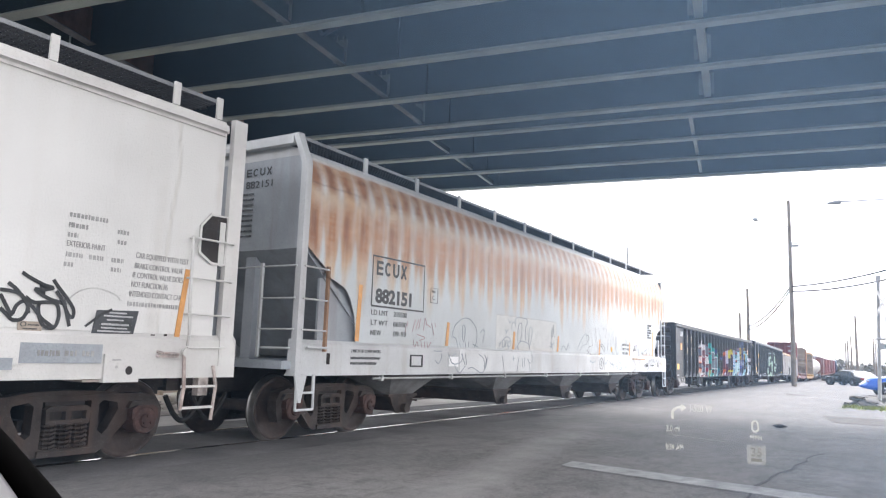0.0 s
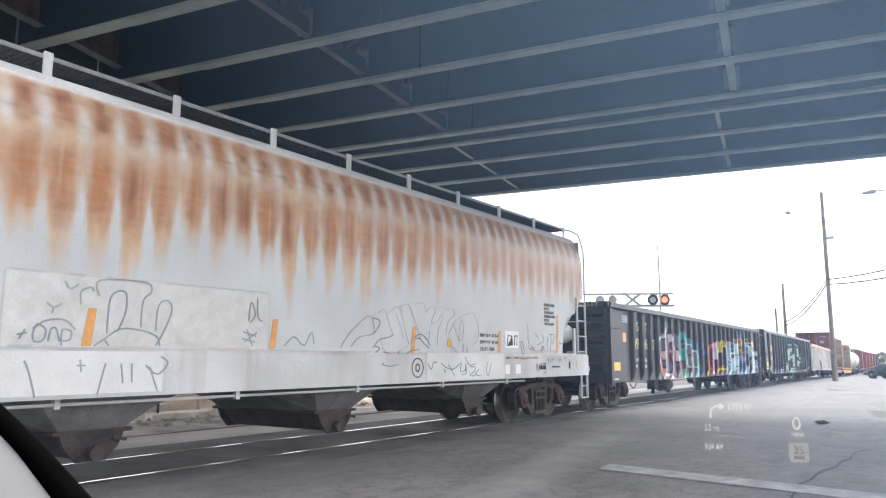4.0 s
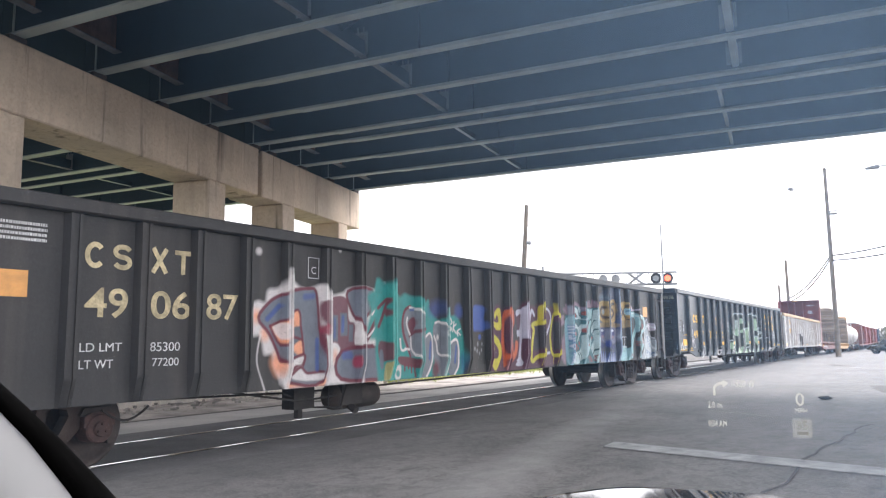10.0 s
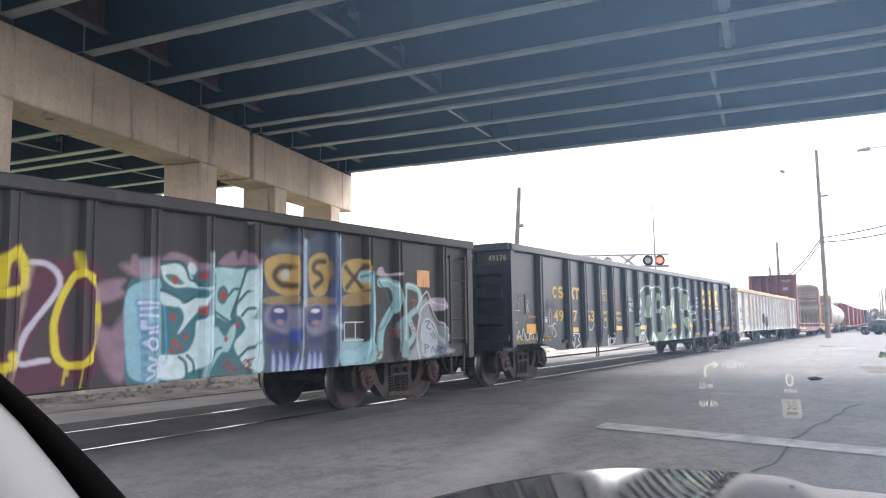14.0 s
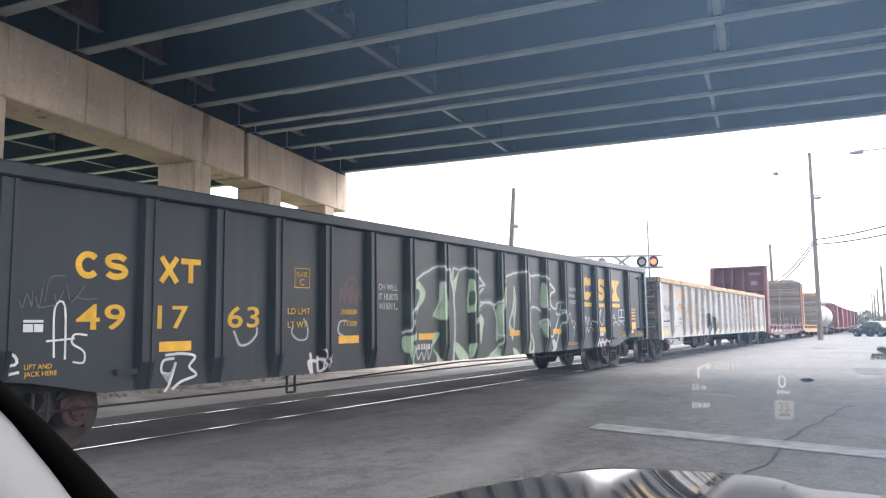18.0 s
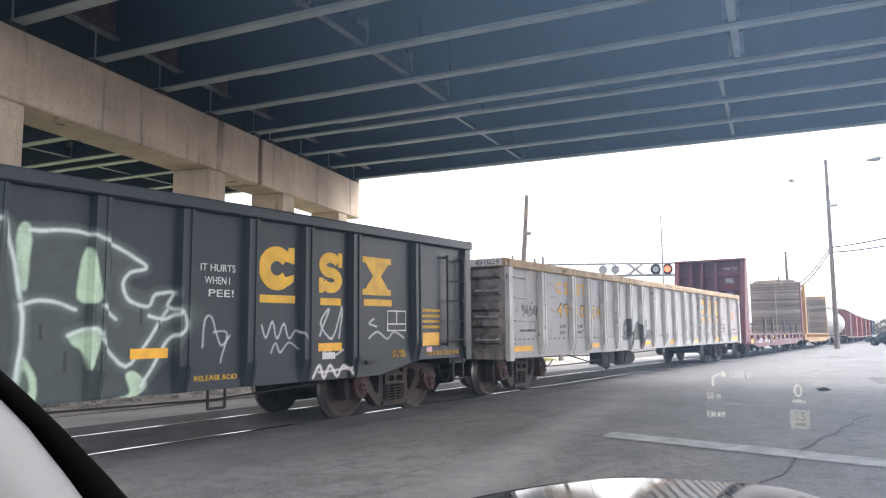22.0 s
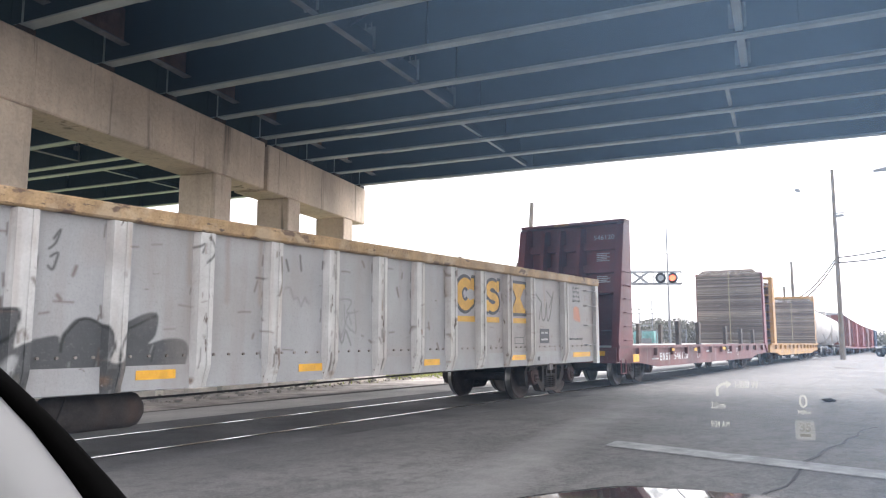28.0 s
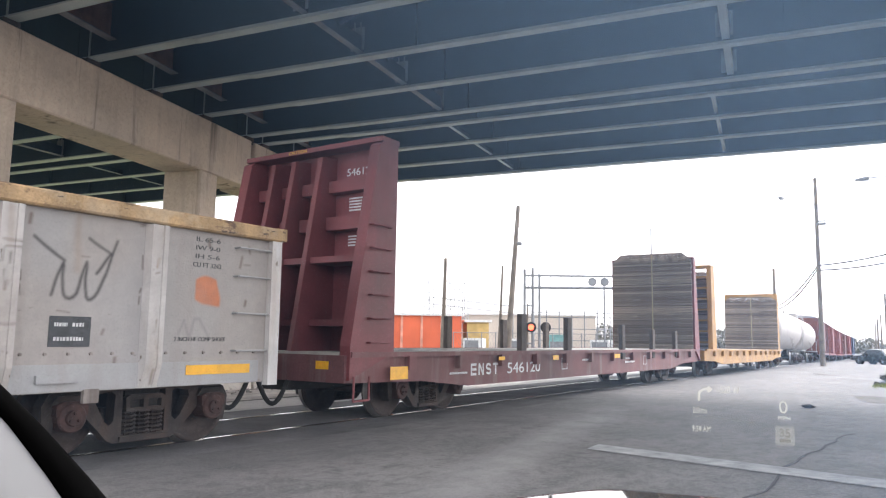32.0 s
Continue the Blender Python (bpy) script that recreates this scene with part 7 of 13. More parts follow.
    p.curve([(-1.77, 1.22), (-1.8, 1.08)], 0.015, (0.02, 0.02, 0.02), 0.6, 0.012)
    p.curve([(-3.48, 1.18), (-3.51, 1.07)], 0.012, (0.3, 0.3, 0.3), 0.5, 0.012)
    p.curve([(-2.41, 1.12), (-2.43, 0.99)], 0.014, (0.02, 0.02, 0.02), 0.6, 0.012)
    p.curve([(-2.69, 1.08), (-2.7, 0.94)], 0.012, (0.3, 0.3, 0.3), 0.5, 0.012)
    p.curve([(-2.5, 0.81), (-2.52, 0.68)], 0.014, (0.02, 0.02, 0.02), 0.6, 0.012)
    p.curve([(-2.26, 0.78), (-2.29, 0.59)], 0.012, (0.3, 0.3, 0.3), 0.5, 0.012)
    p.curve([(-2.3, 1.19), (-2.33, 1.06)], 0.014, (0.02, 0.02, 0.02), 0.6, 0.012)
    p.curve([(-1.8, 0.74), (-1.84, 0.59)], 0.012, (0.3, 0.3, 0.3), 0.5, 0.012)
    p.curve([(-2.2, 1.16), (-2.22, 1.03)], 0.014, (0.02, 0.02, 0.02), 0.6, 0.012)
    p.curve([(-1.89, 0.96), (-1.91, 0.88)], 0.012, (0.3, 0.3, 0.3), 0.5, 0.012)
    p.curve([(-1.81, 0.72), (-1.84, 0.59)], 0.015, (0.02, 0.02, 0.02), 0.6, 0.012)
    p.curve([(-3.55, 0.91), (-3.56, 0.84)], 0.012, (0.3, 0.3, 0.3), 0.5, 0.012)
    p.curve([(-3.14, 0.91), (-3.16, 0.79)], 0.013, (0.02, 0.02, 0.02), 0.6, 0.012)
    p.curve([(-1.79, 1.24), (-1.82, 1.17)], 0.012, (0.3, 0.3, 0.3), 0.5, 0.012)
    p.curve([(-2.91, 2.29), (-2.85, 2.38), (-2.89, 2.25), (-2.95, 2.18)], 0.018, (0.03, 0.03, 0.03), 0.8, 0.012)
    p.curve([(-2.93, 2.1), (-2.86, 2.14), (-2.9, 1.99), (-2.95, 2.01)], 0.018, (0.03, 0.03, 0.03), 0.8, 0.012)
    p.curve([(-1.14, 2.46), (-1.08, 2.32), (-1.19, 2.18)], 0.021, (0.03, 0.03, 0.03), 0.8, 0.012)
    p.curve([(-1.33, 2.35), (-1.23, 2.4), (-1.27, 2.3)], 0.02, (0.03, 0.03, 0.03), 0.8, 0.012)
    p.curve([(-3.9, 2.08), (-3.87, 1.89), (-3.81, 1.91)], 0.021, (0.04, 0.03, 0.03), 0.8, 0.012)
    p.curve([(-0.07, 2.34), (-0.05, 2.02), (-0.09, 1.85)], 0.028, (0.05, 0.03, 0.02), 0.8, 0.012)
    p.curve([(0.1, 2.33), (0.14, 2.2)], 0.028, (0.04, 0.04, 0.04), 0.8, 0.012)
    p.curve([(0.34, 2.41), (0.37, 2.22)], 0.023, (0.04, 0.04, 0.04), 0.8, 0.012)
    p.curve([(-0.09, 1.18), (-0.04, 0.94)], 0.038, (0.1, 0.05, 0.03), 0.8, 0.012)
    p.curve([(0.88, 1.11), (0.87, 0.88)], 0.041, (0.08, 0.05, 0.04), 0.8, 0.012)
    p.curve([(-0.28, 2.06), (-0.39, 2.07)], 0.022, (0.05, 0.05, 0.05), 0.8, 0.012)
    p.curve([(1.04, 1.85), (1.36, 1.85), (1.26, 1.67), (1.51, 1.7)], 0.012, (0.2, 0.2, 0.2), 0.7, 0.012)
    p.curve([(1.08, 1.46), (1.18, 1.25), (1.26, 1.43), (1.36, 1.22)], 0.018, (0.15, 0.15, 0.15), 0.7, 0.012)
    p.curve([(1.22, 1.78), (1.24, 1.55), (1.46, 1.4), (1.44, 1.73)], 0.012, (0.2, 0.2, 0.2), 0.6, 0.012)
    p.curve([(-4.47, 1.78), (-4.38, 1.79), (-4.33, 1.73), (-4.23, 1.76)], 0.017, (0.2, 0.08, 0.08), 0.7, 0.012)
    p.curve([(-4.34, 1.61), (-4.38, 1.48), (-4.26, 1.49), (-4.32, 1.63)], 0.013, (0.3, 0.25, 0.25), 0.7, 0.012)
    p.curve([(-4.22, 1.65), (-4.18, 1.61), (-4.2, 1.69), (-4.09, 1.71)], 0.021, (0.25, 0.06, 0.06), 0.7, 0.012)
    p.curve([(-4.38, 1.75), (-4.3, 1.57)], 0.033, (0.5, 0.35, 0.35), 0.3, 0.05)
    p.curve([(-9.35, 1.84), (-9.34, 1.7)], 0.025, INK, 0.95, 0.012)
    p.curve([(-9.42, 1.79), (-9.26, 1.75)], 0.02, INK, 0.95, 0.012)
    p.curve([(-9.4, 1.71), (-9.29, 1.81)], 0.02, INK, 0.95, 0.012)
    p.curve([(-9.33, 1.59), (-9.21, 1.8), (-9.16, 1.65), (-9.27, 1.7), (-9.13, 1.71)], 0.025, INK, 0.95, 0.012)
    p.curve([(-9.14, 1.79), (-9.1, 1.65), (-9.03, 1.81)], 0.021, INK, 0.95, 0.012)
    p.curve([(-8.98, 1.81), (-9.04, 1.73), (-8.94, 1.73), (-9.01, 1.65), (-8.91, 1.67)], 0.021, INK, 0.95, 0.012)
    p.curve([(-8.89, 1.64), (-8.87, 1.78), (-8.82, 1.71), (-8.87, 1.7), (-8.77, 1.63)], 0.025, INK, 0.95, 0.012)
    p.curve([(-8.82, 1.82), (-8.7, 1.72), (-8.78, 1.67), (-8.73, 1.81), (-8.75, 1.54)], 0.021, INK, 0.95, 0.012)
    p.curve([(-9.12, 1.6), (-8.97, 1.62)], 0.017, INK, 0.95, 0.012)
    p.curve([(-8.98, 1.87), (-8.92, 1.88)], 0.021, INK, 0.95, 0.012)
    p.curve([(-9.62, 1.84), (-9.45, 1.96), (-9.17, 2), (-8.88, 1.99), (-8.76, 1.96)], 0.012, (0.28, 0.3, 0.3), 0.6, 0.012)
    p.curve([(-9.4, 2.39), (-9, 2.39), (-8.59, 2.41)], 0.033, (0.4, 0.3, 0.25), 0.4, 0.05)
    p.curve([(-8.15, 2.3), (-7.91, 2.28), (-7.79, 2.2)], 0.045, (0.35, 0.2, 0.17), 0.6, 0.03)
    p.curve([(-8.05, 1.75), (-7.87, 1.72)], 0.04, (0.3, 0.15, 0.12), 0.7, 0.02)
    p.curve([(-9.19, 1.31), (-9.11, 1.3)], 0.017, INK, 0.95, 0.012)
    p.curve([(-8.42, 2.3), (-8.38, 2.09), (-8.34, 2.26)], 0.018, (0.05, 0.05, 0.05), 0.7, 0.012)
    p.curve([(-9.49, 1.5), (-9.39, 1.45), (-9.25, 1.5)], 0.012, (0.4, 0.42, 0.42), 0.6, 0.012)
    warm = ramp01(p.x, 4.2, 5.4) * (0.25 + 0.4 * vnoise(p.x, p.z, 0.8, 0.9, 31)) + 0.3 * ramp01(vnoise(p.x, p.z, 1.1, 1.6, 32), 0.6, 0.9)
    p.over(np.clip(warm * (1 - p.a), 0, 0.6), (0.33, 0.28, 0.245))
    rnd = random.Random(8)
    for sx in stakes3:
        for k in range(7):
            x, z = sx + rnd.choice((-0.15, -0.14, 0.14, 0.15)), rnd.uniform(0.85, 2.5)
            p.stroke([(x, z), (x + rnd.uniform(-0.015, 0.015), z - rnd.uniform(0.03, 0.16))], rnd.uniform(0.008, 0.016), (0.09, 0.065, 0.052), 0.8, 0.01)
    for k in range(46):
        x, z = rnd.uniform(-9.8, 9.8), rnd.uniform(1.1, 2.4)
        p.stroke([(x, z), (x + rnd.uniform(0.05, 0.2), z + rnd.uniform(-0.02, 0.02))], rnd.uniform(0.008, 0.016), (0.14, 0.1, 0.085), 0.65, 0.012)
    rnd = random.Random(5)
    for k in range(60):
        x, z = rnd.uniform(-9.8, 9.8), rnd.uniform(0.9, 2.5)
        p.stroke([(x, z), (x + rnd.uniform(-0.06, 0.06), z - rnd.uniform(0.03, 0.14))], rnd.uniform(0.012, 0.03), (0.12, 0.08, 0.06), 0.75, 0.02)
    for k in range(14):
        x = rnd.uniform(-9.5, 9.5)
        p.stroke([(x, 2.5), (x + 0.02, 2.5 - rnd.uniform(0.2, 0.8))], 0.03, (0.28, 0.2, 0.14), 0.5, 0.05)
    p.stroke([(6.95, 2.25), (7.25, 2.05), (7.15, 1.7)], 0.02, INK, 0.85, 0.02)
    p.curve([(7.25, 2.0), (7.28, 1.7), (7.4, 1.72), (7.48, 2.05), (7.5, 1.7), (7.62, 1.75), (7.75, 2.15), (7.6, 1.95)], 0.02, INK, 0.85, 0.02)
    p.stroke([(7.5, 2.3), (7.75, 2.15), (7.8, 2.3)], 0.018, INK, 0.8, 0.02)
    # rust and chips along the stakes and the lower edge
    for k in range(60):
        x = rnd.choice(stakes3) + rnd.uniform(-0.06, 0.06)
        z = rnd.uniform(0.8, 2.5)
        p.stroke([(x, z), (x + rnd.uniform(-0.015, 0.015), z - rnd.uniform(0.02, 0.16))], rnd.uniform(0.008, 0.02), rnd.choice(((0.14, 0.09, 0.07), (0.12, 0.11, 0.1), (0.26, 0.15, 0.09))), 0.7, 0.012)
    for k in range(90):
        x, z = rnd.uniform(-9.8, 9.8), 0.78 + abs(rnd.gauss(0, 0.1))
        p.mist(x, z, rnd.uniform(0.03, 0.14), rnd.uniform(0.02, 0.05), (0.2, 0.12, 0.08), 0.6, 0.8)
    for x, z in ((0.95, 1.5), (0.1, 1.9), (8.6, 1.45), (-4.9, 1.8)):
        pts = [(x + 0.07 * i, z + rnd.uniform(-0.2, 0.2)) for i in range(7)]
        p.stroke(pts, 0.015, (0.2, 0.19, 0.2), 0.6, 0.02)
    p.block(8.78, 9.1, 1.72, 2.0, (0.55, 0.16, 0.05), 0.9, 0.03)


G1_BODY = mat("black_gondola_paint", (0.028, 0.027, 0.028), 0.58, vary=0.18, size=0.9, streak=0.4, dirt=(0.075, 0.063, 0.058), paint=True)
G1_DARK = mat("black_gondola_ends", (0.05, 0.044, 0.043), 0.7, vary=0.22, size=1.1, streak=0.5, dirt=(0.1, 0.075, 0.06))
G2_BODY = mat("dark_slate_gondola_paint", (0.018, 0.025, 0.032), 0.42, vary=0.1, bump=0.05, size=0.8, streak=0.3, dirt=(0.042, 0.045, 0.048), paint=True, spec=0.35)
G2_DARK = mat("dark_slate_ends", (0.026, 0.025, 0.026), 0.7, vary=0.2, size=1.0, streak=0.6, dirt=(0.075, 0.055, 0.045))
G3_BODY = mat("worn_light_grey_paint", (0.36, 0.362, 0.365), 0.6, vary=0.07, size=0.8, streak=0.4, dirt=(0.28, 0.235, 0.21), paint=True)
G3_DARK = mat("grimy_grey_ends", (0.27, 0.235, 0.215), 0.75, vary=0.16, size=1.6, streak=0.9, dirt=(0.07, 0.05, 0.042))
# stakes paler than the panels: contrast of light put into the paint
G3_STAKE = mat("pale_chipped_lit_stake_paint", (0.56, 0.55, 0.535), 0.6, vary=0.09, size=2.5, streak=0.6, dirt=(0.27, 0.2, 0.16), paint=True)
G3_CAP = mat("scuffed_tan_top_chord", (0.42, 0.28, 0.145), 0.7, vary=0.2, size=3, streak=0.5, dirt=(0.2, 0.12, 0.07))
SIGN_YELLOW = mat("yellow_lettering", (0.66, 0.37, 0.02), 0.5, vary=0.1, size=5)
SIGN_BUFF = mat("faded_buff_lettering", (0.55, 0.46, 0.28), 0.6, vary=0.25, size=6)
SIGN_TAN = mat("faded_ochre_lettering", (0.62, 0.345, 0.055), 0.6, vary=0.1, size=5)
SIGN_WHITE = mat("white_lettering", (0.6, 0.6, 0.6), 0.6, vary=0.12, size=6)
PAPER = mat("white_card", (0.86, 0.86, 0.86), 0.6, vary=0.03, size=6, bump=0)
weep(G3_CAP, ((2.5, (1, 1, 1), 0.5, 0.62, (0.5, 0.4, 0.28), 0.5), (5, (0.6, 1, 1), 0.6, 0.66, (0.1, 0.06, 0.045), 0.85), (14, (0.4, 1, 1.6), 0.63, 0.68, (0.06, 0.045, 0.04), 0.8)))
weep(G3_STAKE, ((7, (1, 1, 0.45), 0.65, 0.69, (0.1, 0.07, 0.055), 0.85), (2, (2, 2, 0.4), 0.56, 0.7, (0.4, 0.33, 0.28), 0.5)))
weep(G3_DARK, ((1.5, (1, 1, 1), 0.5, 0.65, (0.38, 0.33, 0.31), 0.6), (3, (1, 1, 0.6), 0.58, 0.66, (0.09, 0.055, 0.04), 0.8)))
weep(G3_BODY, ((1.1, (1, 1, 0.7), 0.5, 0.7, (0.3, 0.265, 0.24), 0.4), (9, (0.5, 1, 1.4), 0.68, 0.72, (0.13, 0.1, 0.085), 0.7)))
SIGN_DARK = mat("dark_grey_lettering", (0.06, 0.065, 0.07), 0.6, vary=0.2, size=6)

flat_low = lambda z: (lambda x: np.full_like(np.asarray(x, float), z))
fish_low = lambda x: 0.86 - 0.19 * ramp01(8.35 - np.abs(np.asarray(x, float)), 0, 0.9)
stakes1 = [-8.16, -7.39, -6.69, -5.98] + [-5.3 + 0.726 * k for k in range(19)] + [9.0]
stakes2 = [s * x for x in (8.38, 6.9, 5.95, 5.0, 4.06, 3.05, 2.05, 1.03) for s in (-1, 1)] + [-0.03]
stakes2 = [x - 0.09 for x in stakes2]
stakes3 = [s * x for x in (8.4, 6.85, 5.92, 4.95, 4.0, 3.05, 2.1, 1.05) for s in (-1, 1)] + [0.0]
stakes3 = [x - 0.15 for x in stakes3]
g1, g1_half = gondola("black_gondola", "black steel gondola car covered in colourful graffiti", -16.65, 3.1, 2.66, flat_low(0.74), stakes1, G1_BODY, G1_BODY, G1_BODY, G1_DARK, paint_black_car, 0.06)
g2, g2_half = gondola("slate_gondola", "dark slate gondola car with yellow lettering and pale graffiti", 4.57, 24.2, 2.76, fish_low, stakes2, G2_BODY, G2_BODY, G2_BODY, G2_DARK, paint_slate_car, 0.08, ribs=((1.24, 1.52), (1.76, 2.04), (2.24, 2.52)), brake=(0.92, 2.5))
g3, g3_half = gondola("grey_gondola", "worn light grey gondola car with a tan top chord", 25.6, 45.64, 2.56, flat_low(0.76), stakes3, G3_BODY, G3_STAKE, G3_CAP, G3_DARK, paint_grey_car, 0.1, 0.15)

F = -SIDE - 0.004
# the black car's markings
for k, kind in enumerate(("ring", "bend", "cross", "tee")):
    emblem(g1, (-8.02, -7.72, -7.28, -6.98)[k], 2.11, 0.22, 0.27, kind, SIGN_BUFF, F)
for x, tx, w in ((-8.0, "49", 0.47), (-7.26, "06", 0.5), (-6.54, "87", 0.46)):
    words("number", tx, 0.3, SIGN_BUFF, g1, x, F, 1.61, w, heavy=0.006)
words("number", "185300", 0.1, SIGN_WHITE, g1, -7.3, F, 1.26, 0.42)
words("number", "77200", 0.09, SIGN_WHITE, g1, -7.22, F, 1.1, 0.33)
words("lettering", "LD LMT", 0.09, SIGN_WHITE, g1, -8.03, F, 1.27, 0.45)
words("lettering", "LT WT", 0.09, SIGN_WHITE, g1, -8.03, F, 1.1, 0.36)
plates("reflector", [(-9.52, -9.07, 1.04, 1.25)], YELLOW, g1, F, "yellow reflective plate")
plates("placard", [(-8.83, -8.56, 1.79, 2.04)], ORANGE, g1, F, "faded orange placard")
bars("small_print", [(-8.85, -8.4, 2.32 + 0.05 * k, 0.03) for k in range(4)] + [(-9.65, -9.2, 0.8, 0.04)], SIGN_WHITE, g1, F)
words("lettering", "C", 0.1, SIGN_WHITE, g1, -4.84, F, 2.26)
bm = bmesh.new()
ribbon(bm, [(-4.9, 2.2), (-4.7, 2.2), (-4.7, 2.48), (-4.9, 2.48), (-4.9, 2.2)], 0.012, F)
part("plate_outline", bm, SIGN_WHITE, g1)
bm = bmesh.new()
for x0, x1, z0, z1 in ((6.54, 7.0, 1.1, 1.36),):
    ribbon(bm, [(x0, z0), (x1, z0), (x1, z1), (x0, z1), (x0, z0)], 0.02, F)
    ribbon(bm, [((x0 + x1) / 2, z0), ((x0 + x1) / 2, z1)], 0.015, F)
part("stencil_box", bm, SIGN_WHITE, g1)
plates("placard", [(8.3, 8.65, 1.92, 2.2)], ORANGE, g1, F, "faded orange placard")
grabs(g1, -9.75, -9.3, (1.55, 2.12), G1_DARK)
side_ladder(g1, 9.15, 9.62, 1.05, 2.4, 5, G1_DARK)
stirrup(g1, 9.2, 9.6, 0.45, 0.8, G1_DARK)
reservoir(g1, -3.9, -2.75, 0.52)

# the slate car's markings
for k, kind in enumerate(("ring", "bend", "cross", "tee")):
    emblem(g2, (-7.78, -7.47, -6.83, -6.54)[k], 1.83, 0.27, 0.28, kind, SIGN_YELLOW, F)
for x, tx, w in ((-7.75, "49", 0.53), (-6.83, "17", 0.4), (-5.86, "63", 0.5)):
    words("number", tx, 0.26, SIGN_YELLOW, g2, x, F, 1.31, w, heavy=0.004, gap=1.12)
plates("reflector", [(-9.08, -8.64, 1.07, 1.27), (-6.8, -6.38, 1.06, 1.17), (-3.86, -3.41, 1.06, 1.17), (-1.88, -1.42, 1.06, 1.17), (1.3, 1.75, 1.06, 1.17), (3.35, 3.8, 1.06, 1.17), (6.12, 6.58, 1.06, 1.17), (8.5, 8.96, 1.08, 1.29)], YELLOW, g2, F, "yellow reflective plate")
words("lettering", "PLATE", 0.06, SIGN_YELLOW, g2, -4.7, F, 1.99, 0.2)
words("lettering", "C", 0.09, SIGN_YELLOW, g2, -4.64, F, 1.87)
bm = bmesh.new()
ribbon(bm, [(-4.74, 1.84), (-4.46, 1.84), (-4.46, 2.1), (-4.74, 2.1), (-4.74, 1.84)], 0.012, F)
part("plate_outline", bm, SIGN_YELLOW, g2)
words("lettering", "LD LMT", 0.085, SIGN_YELLOW, g2, -4.86, F, 1.48, 0.42)
words("lettering", "LT WT", 0.085, SIGN_YELLOW, g2, -4.86, F, 1.3, 0.36)
words("number", "208800", 0.075, SIGN_YELLOW, g2, -3.82, F, 1.48, 0.36)
words("number", "77200", 0.075, SIGN_YELLOW, g2, -3.76, F, 1.31, 0.3)
words("lettering", "2 INCH TREAD COND. SHOES", 0.07, SIGN_YELLOW, g2, -9.6, F, 0.9, 0.95)
words("lettering", "2 INCH TREAD COND. SHOES", 0.07, SIGN_YELLOW, g2, 8.6, F, 0.92, 0.95)
words("lettering", "LIFT AND", 0.048, SIGN_YELLOW, g2, -8.235, F, 0.95, 0.26)
words("lettering", "JACK HERE", 0.048, SIGN_YELLOW, g2, -8.235, F, 0.868, 0.31)
words("lettering", "LIFT AND", 0.055, SIGN_YELLOW, g2, 7.72, F, 0.98, 0.3)
words("lettering", "JACK HERE", 0.055, SIGN_YELLOW, g2, 7.72, F, 0.9, 0.34)
words("lettering", "RELEASE ROD", 0.06, SIGN_YELLOW, g2, 4.15, F, 0.78, 0.6)
words("lettering", "DEFECT CARD", 0.04, SIGN_YELLOW, g2, -9.0, F, 1.4, 0.4)
for k, tx in enumerate(("OH WELL", "IT HURTS", "WHEN I...")):
    words("scrawl", tx, 0.1, SIGN_WHITE, g2, -2.93, F, 1.86 - 0.15 * k, 0.48)
for k, tx in enumerate(("IT HURTS", "WHEN I", "PEE!")):
    words("scrawl", tx, 0.09, SIGN_WHITE, g2, 4.2 + 0.06 * k, F, 2.05 - 0.15 * k, 0.5 if k == 0 else 0.36)
bm = bmesh.new()
for pts in ([(-7.96, 1.05), (-7.97, 1.52), (-7.87, 1.55), (-7.85, 1.03)], [(-8.04, 1.21), (-7.76, 1.23)], [(-7.63, 1.26), (-7.76, 1.27), (-7.78, 1.18), (-7.66, 1.1), (-7.66, 0.99), (-7.77, 1.0)]):
    ribbon(bm, rounded(pts, False), 0.02, F)
for pts in ([(-9.7, 1.04), (-9.81, 1.07), (-9.84, 0.98), (-9.78, 0.91), (-9.68, 0.93)], [(-9.49, 0.95), (-9.43, 1.15), (-9.34, 0.94)], [(-9.31, 0.95), (-9.22, 1.18), (-9.15, 0.93)], [(-9.46, 1.01), (-9.36, 1.01)], [(-9.13, 1.09), (-9.09, 0.95), (-8.98, 0.96), (-8.96, 1.09)], [(-8.89, 0.95), (-8.89, 1.09)], [(-8.95, 1.06), (-8.73, 1.08)], [(-8.8, 0.95), (-8.77, 1.04)], [(-8.6, 0.99), (-8.32, 1.0), (-8.35, 1.1), (-8.54, 1.09), (-8.61, 0.97), (-8.46, 0.91), (-8.28, 0.93)], [(-8.41, 1.16), (-8.37, 1.23)]):
    ribbon(bm, rounded(pts, False), 0.026, F)
for pts in ([(-9.54, 1.79), (-9.49, 1.83), (-9.45, 1.8), (-9.48, 1.74), (-9.54, 1.79)], [(-9.54, 1.56), (-9.56, 1.7), (-9.45, 1.71), (-9.45, 1.56)], [(-9.62, 1.82), (-9.56, 1.79)], [(-9.59, 1.68), (-9.54, 1.6)], [(-9.44, 1.71), (-9.39, 1.68)], [(-9.04, 1.75), (-8.99, 1.76), (-8.98, 1.69), (-9.06, 1.66)], [(-9.06, 1.52), (-9.02, 1.64), (-8.96, 1.52)], [(-9.53, 1.55), (-9.35, 1.54)], [(-9.63, 1.3), (-9.46, 1.3)], [(-9.65, 1.2), (-9.53, 1.21)]):
    ribbon(bm, rounded(pts, False), 0.011, F)
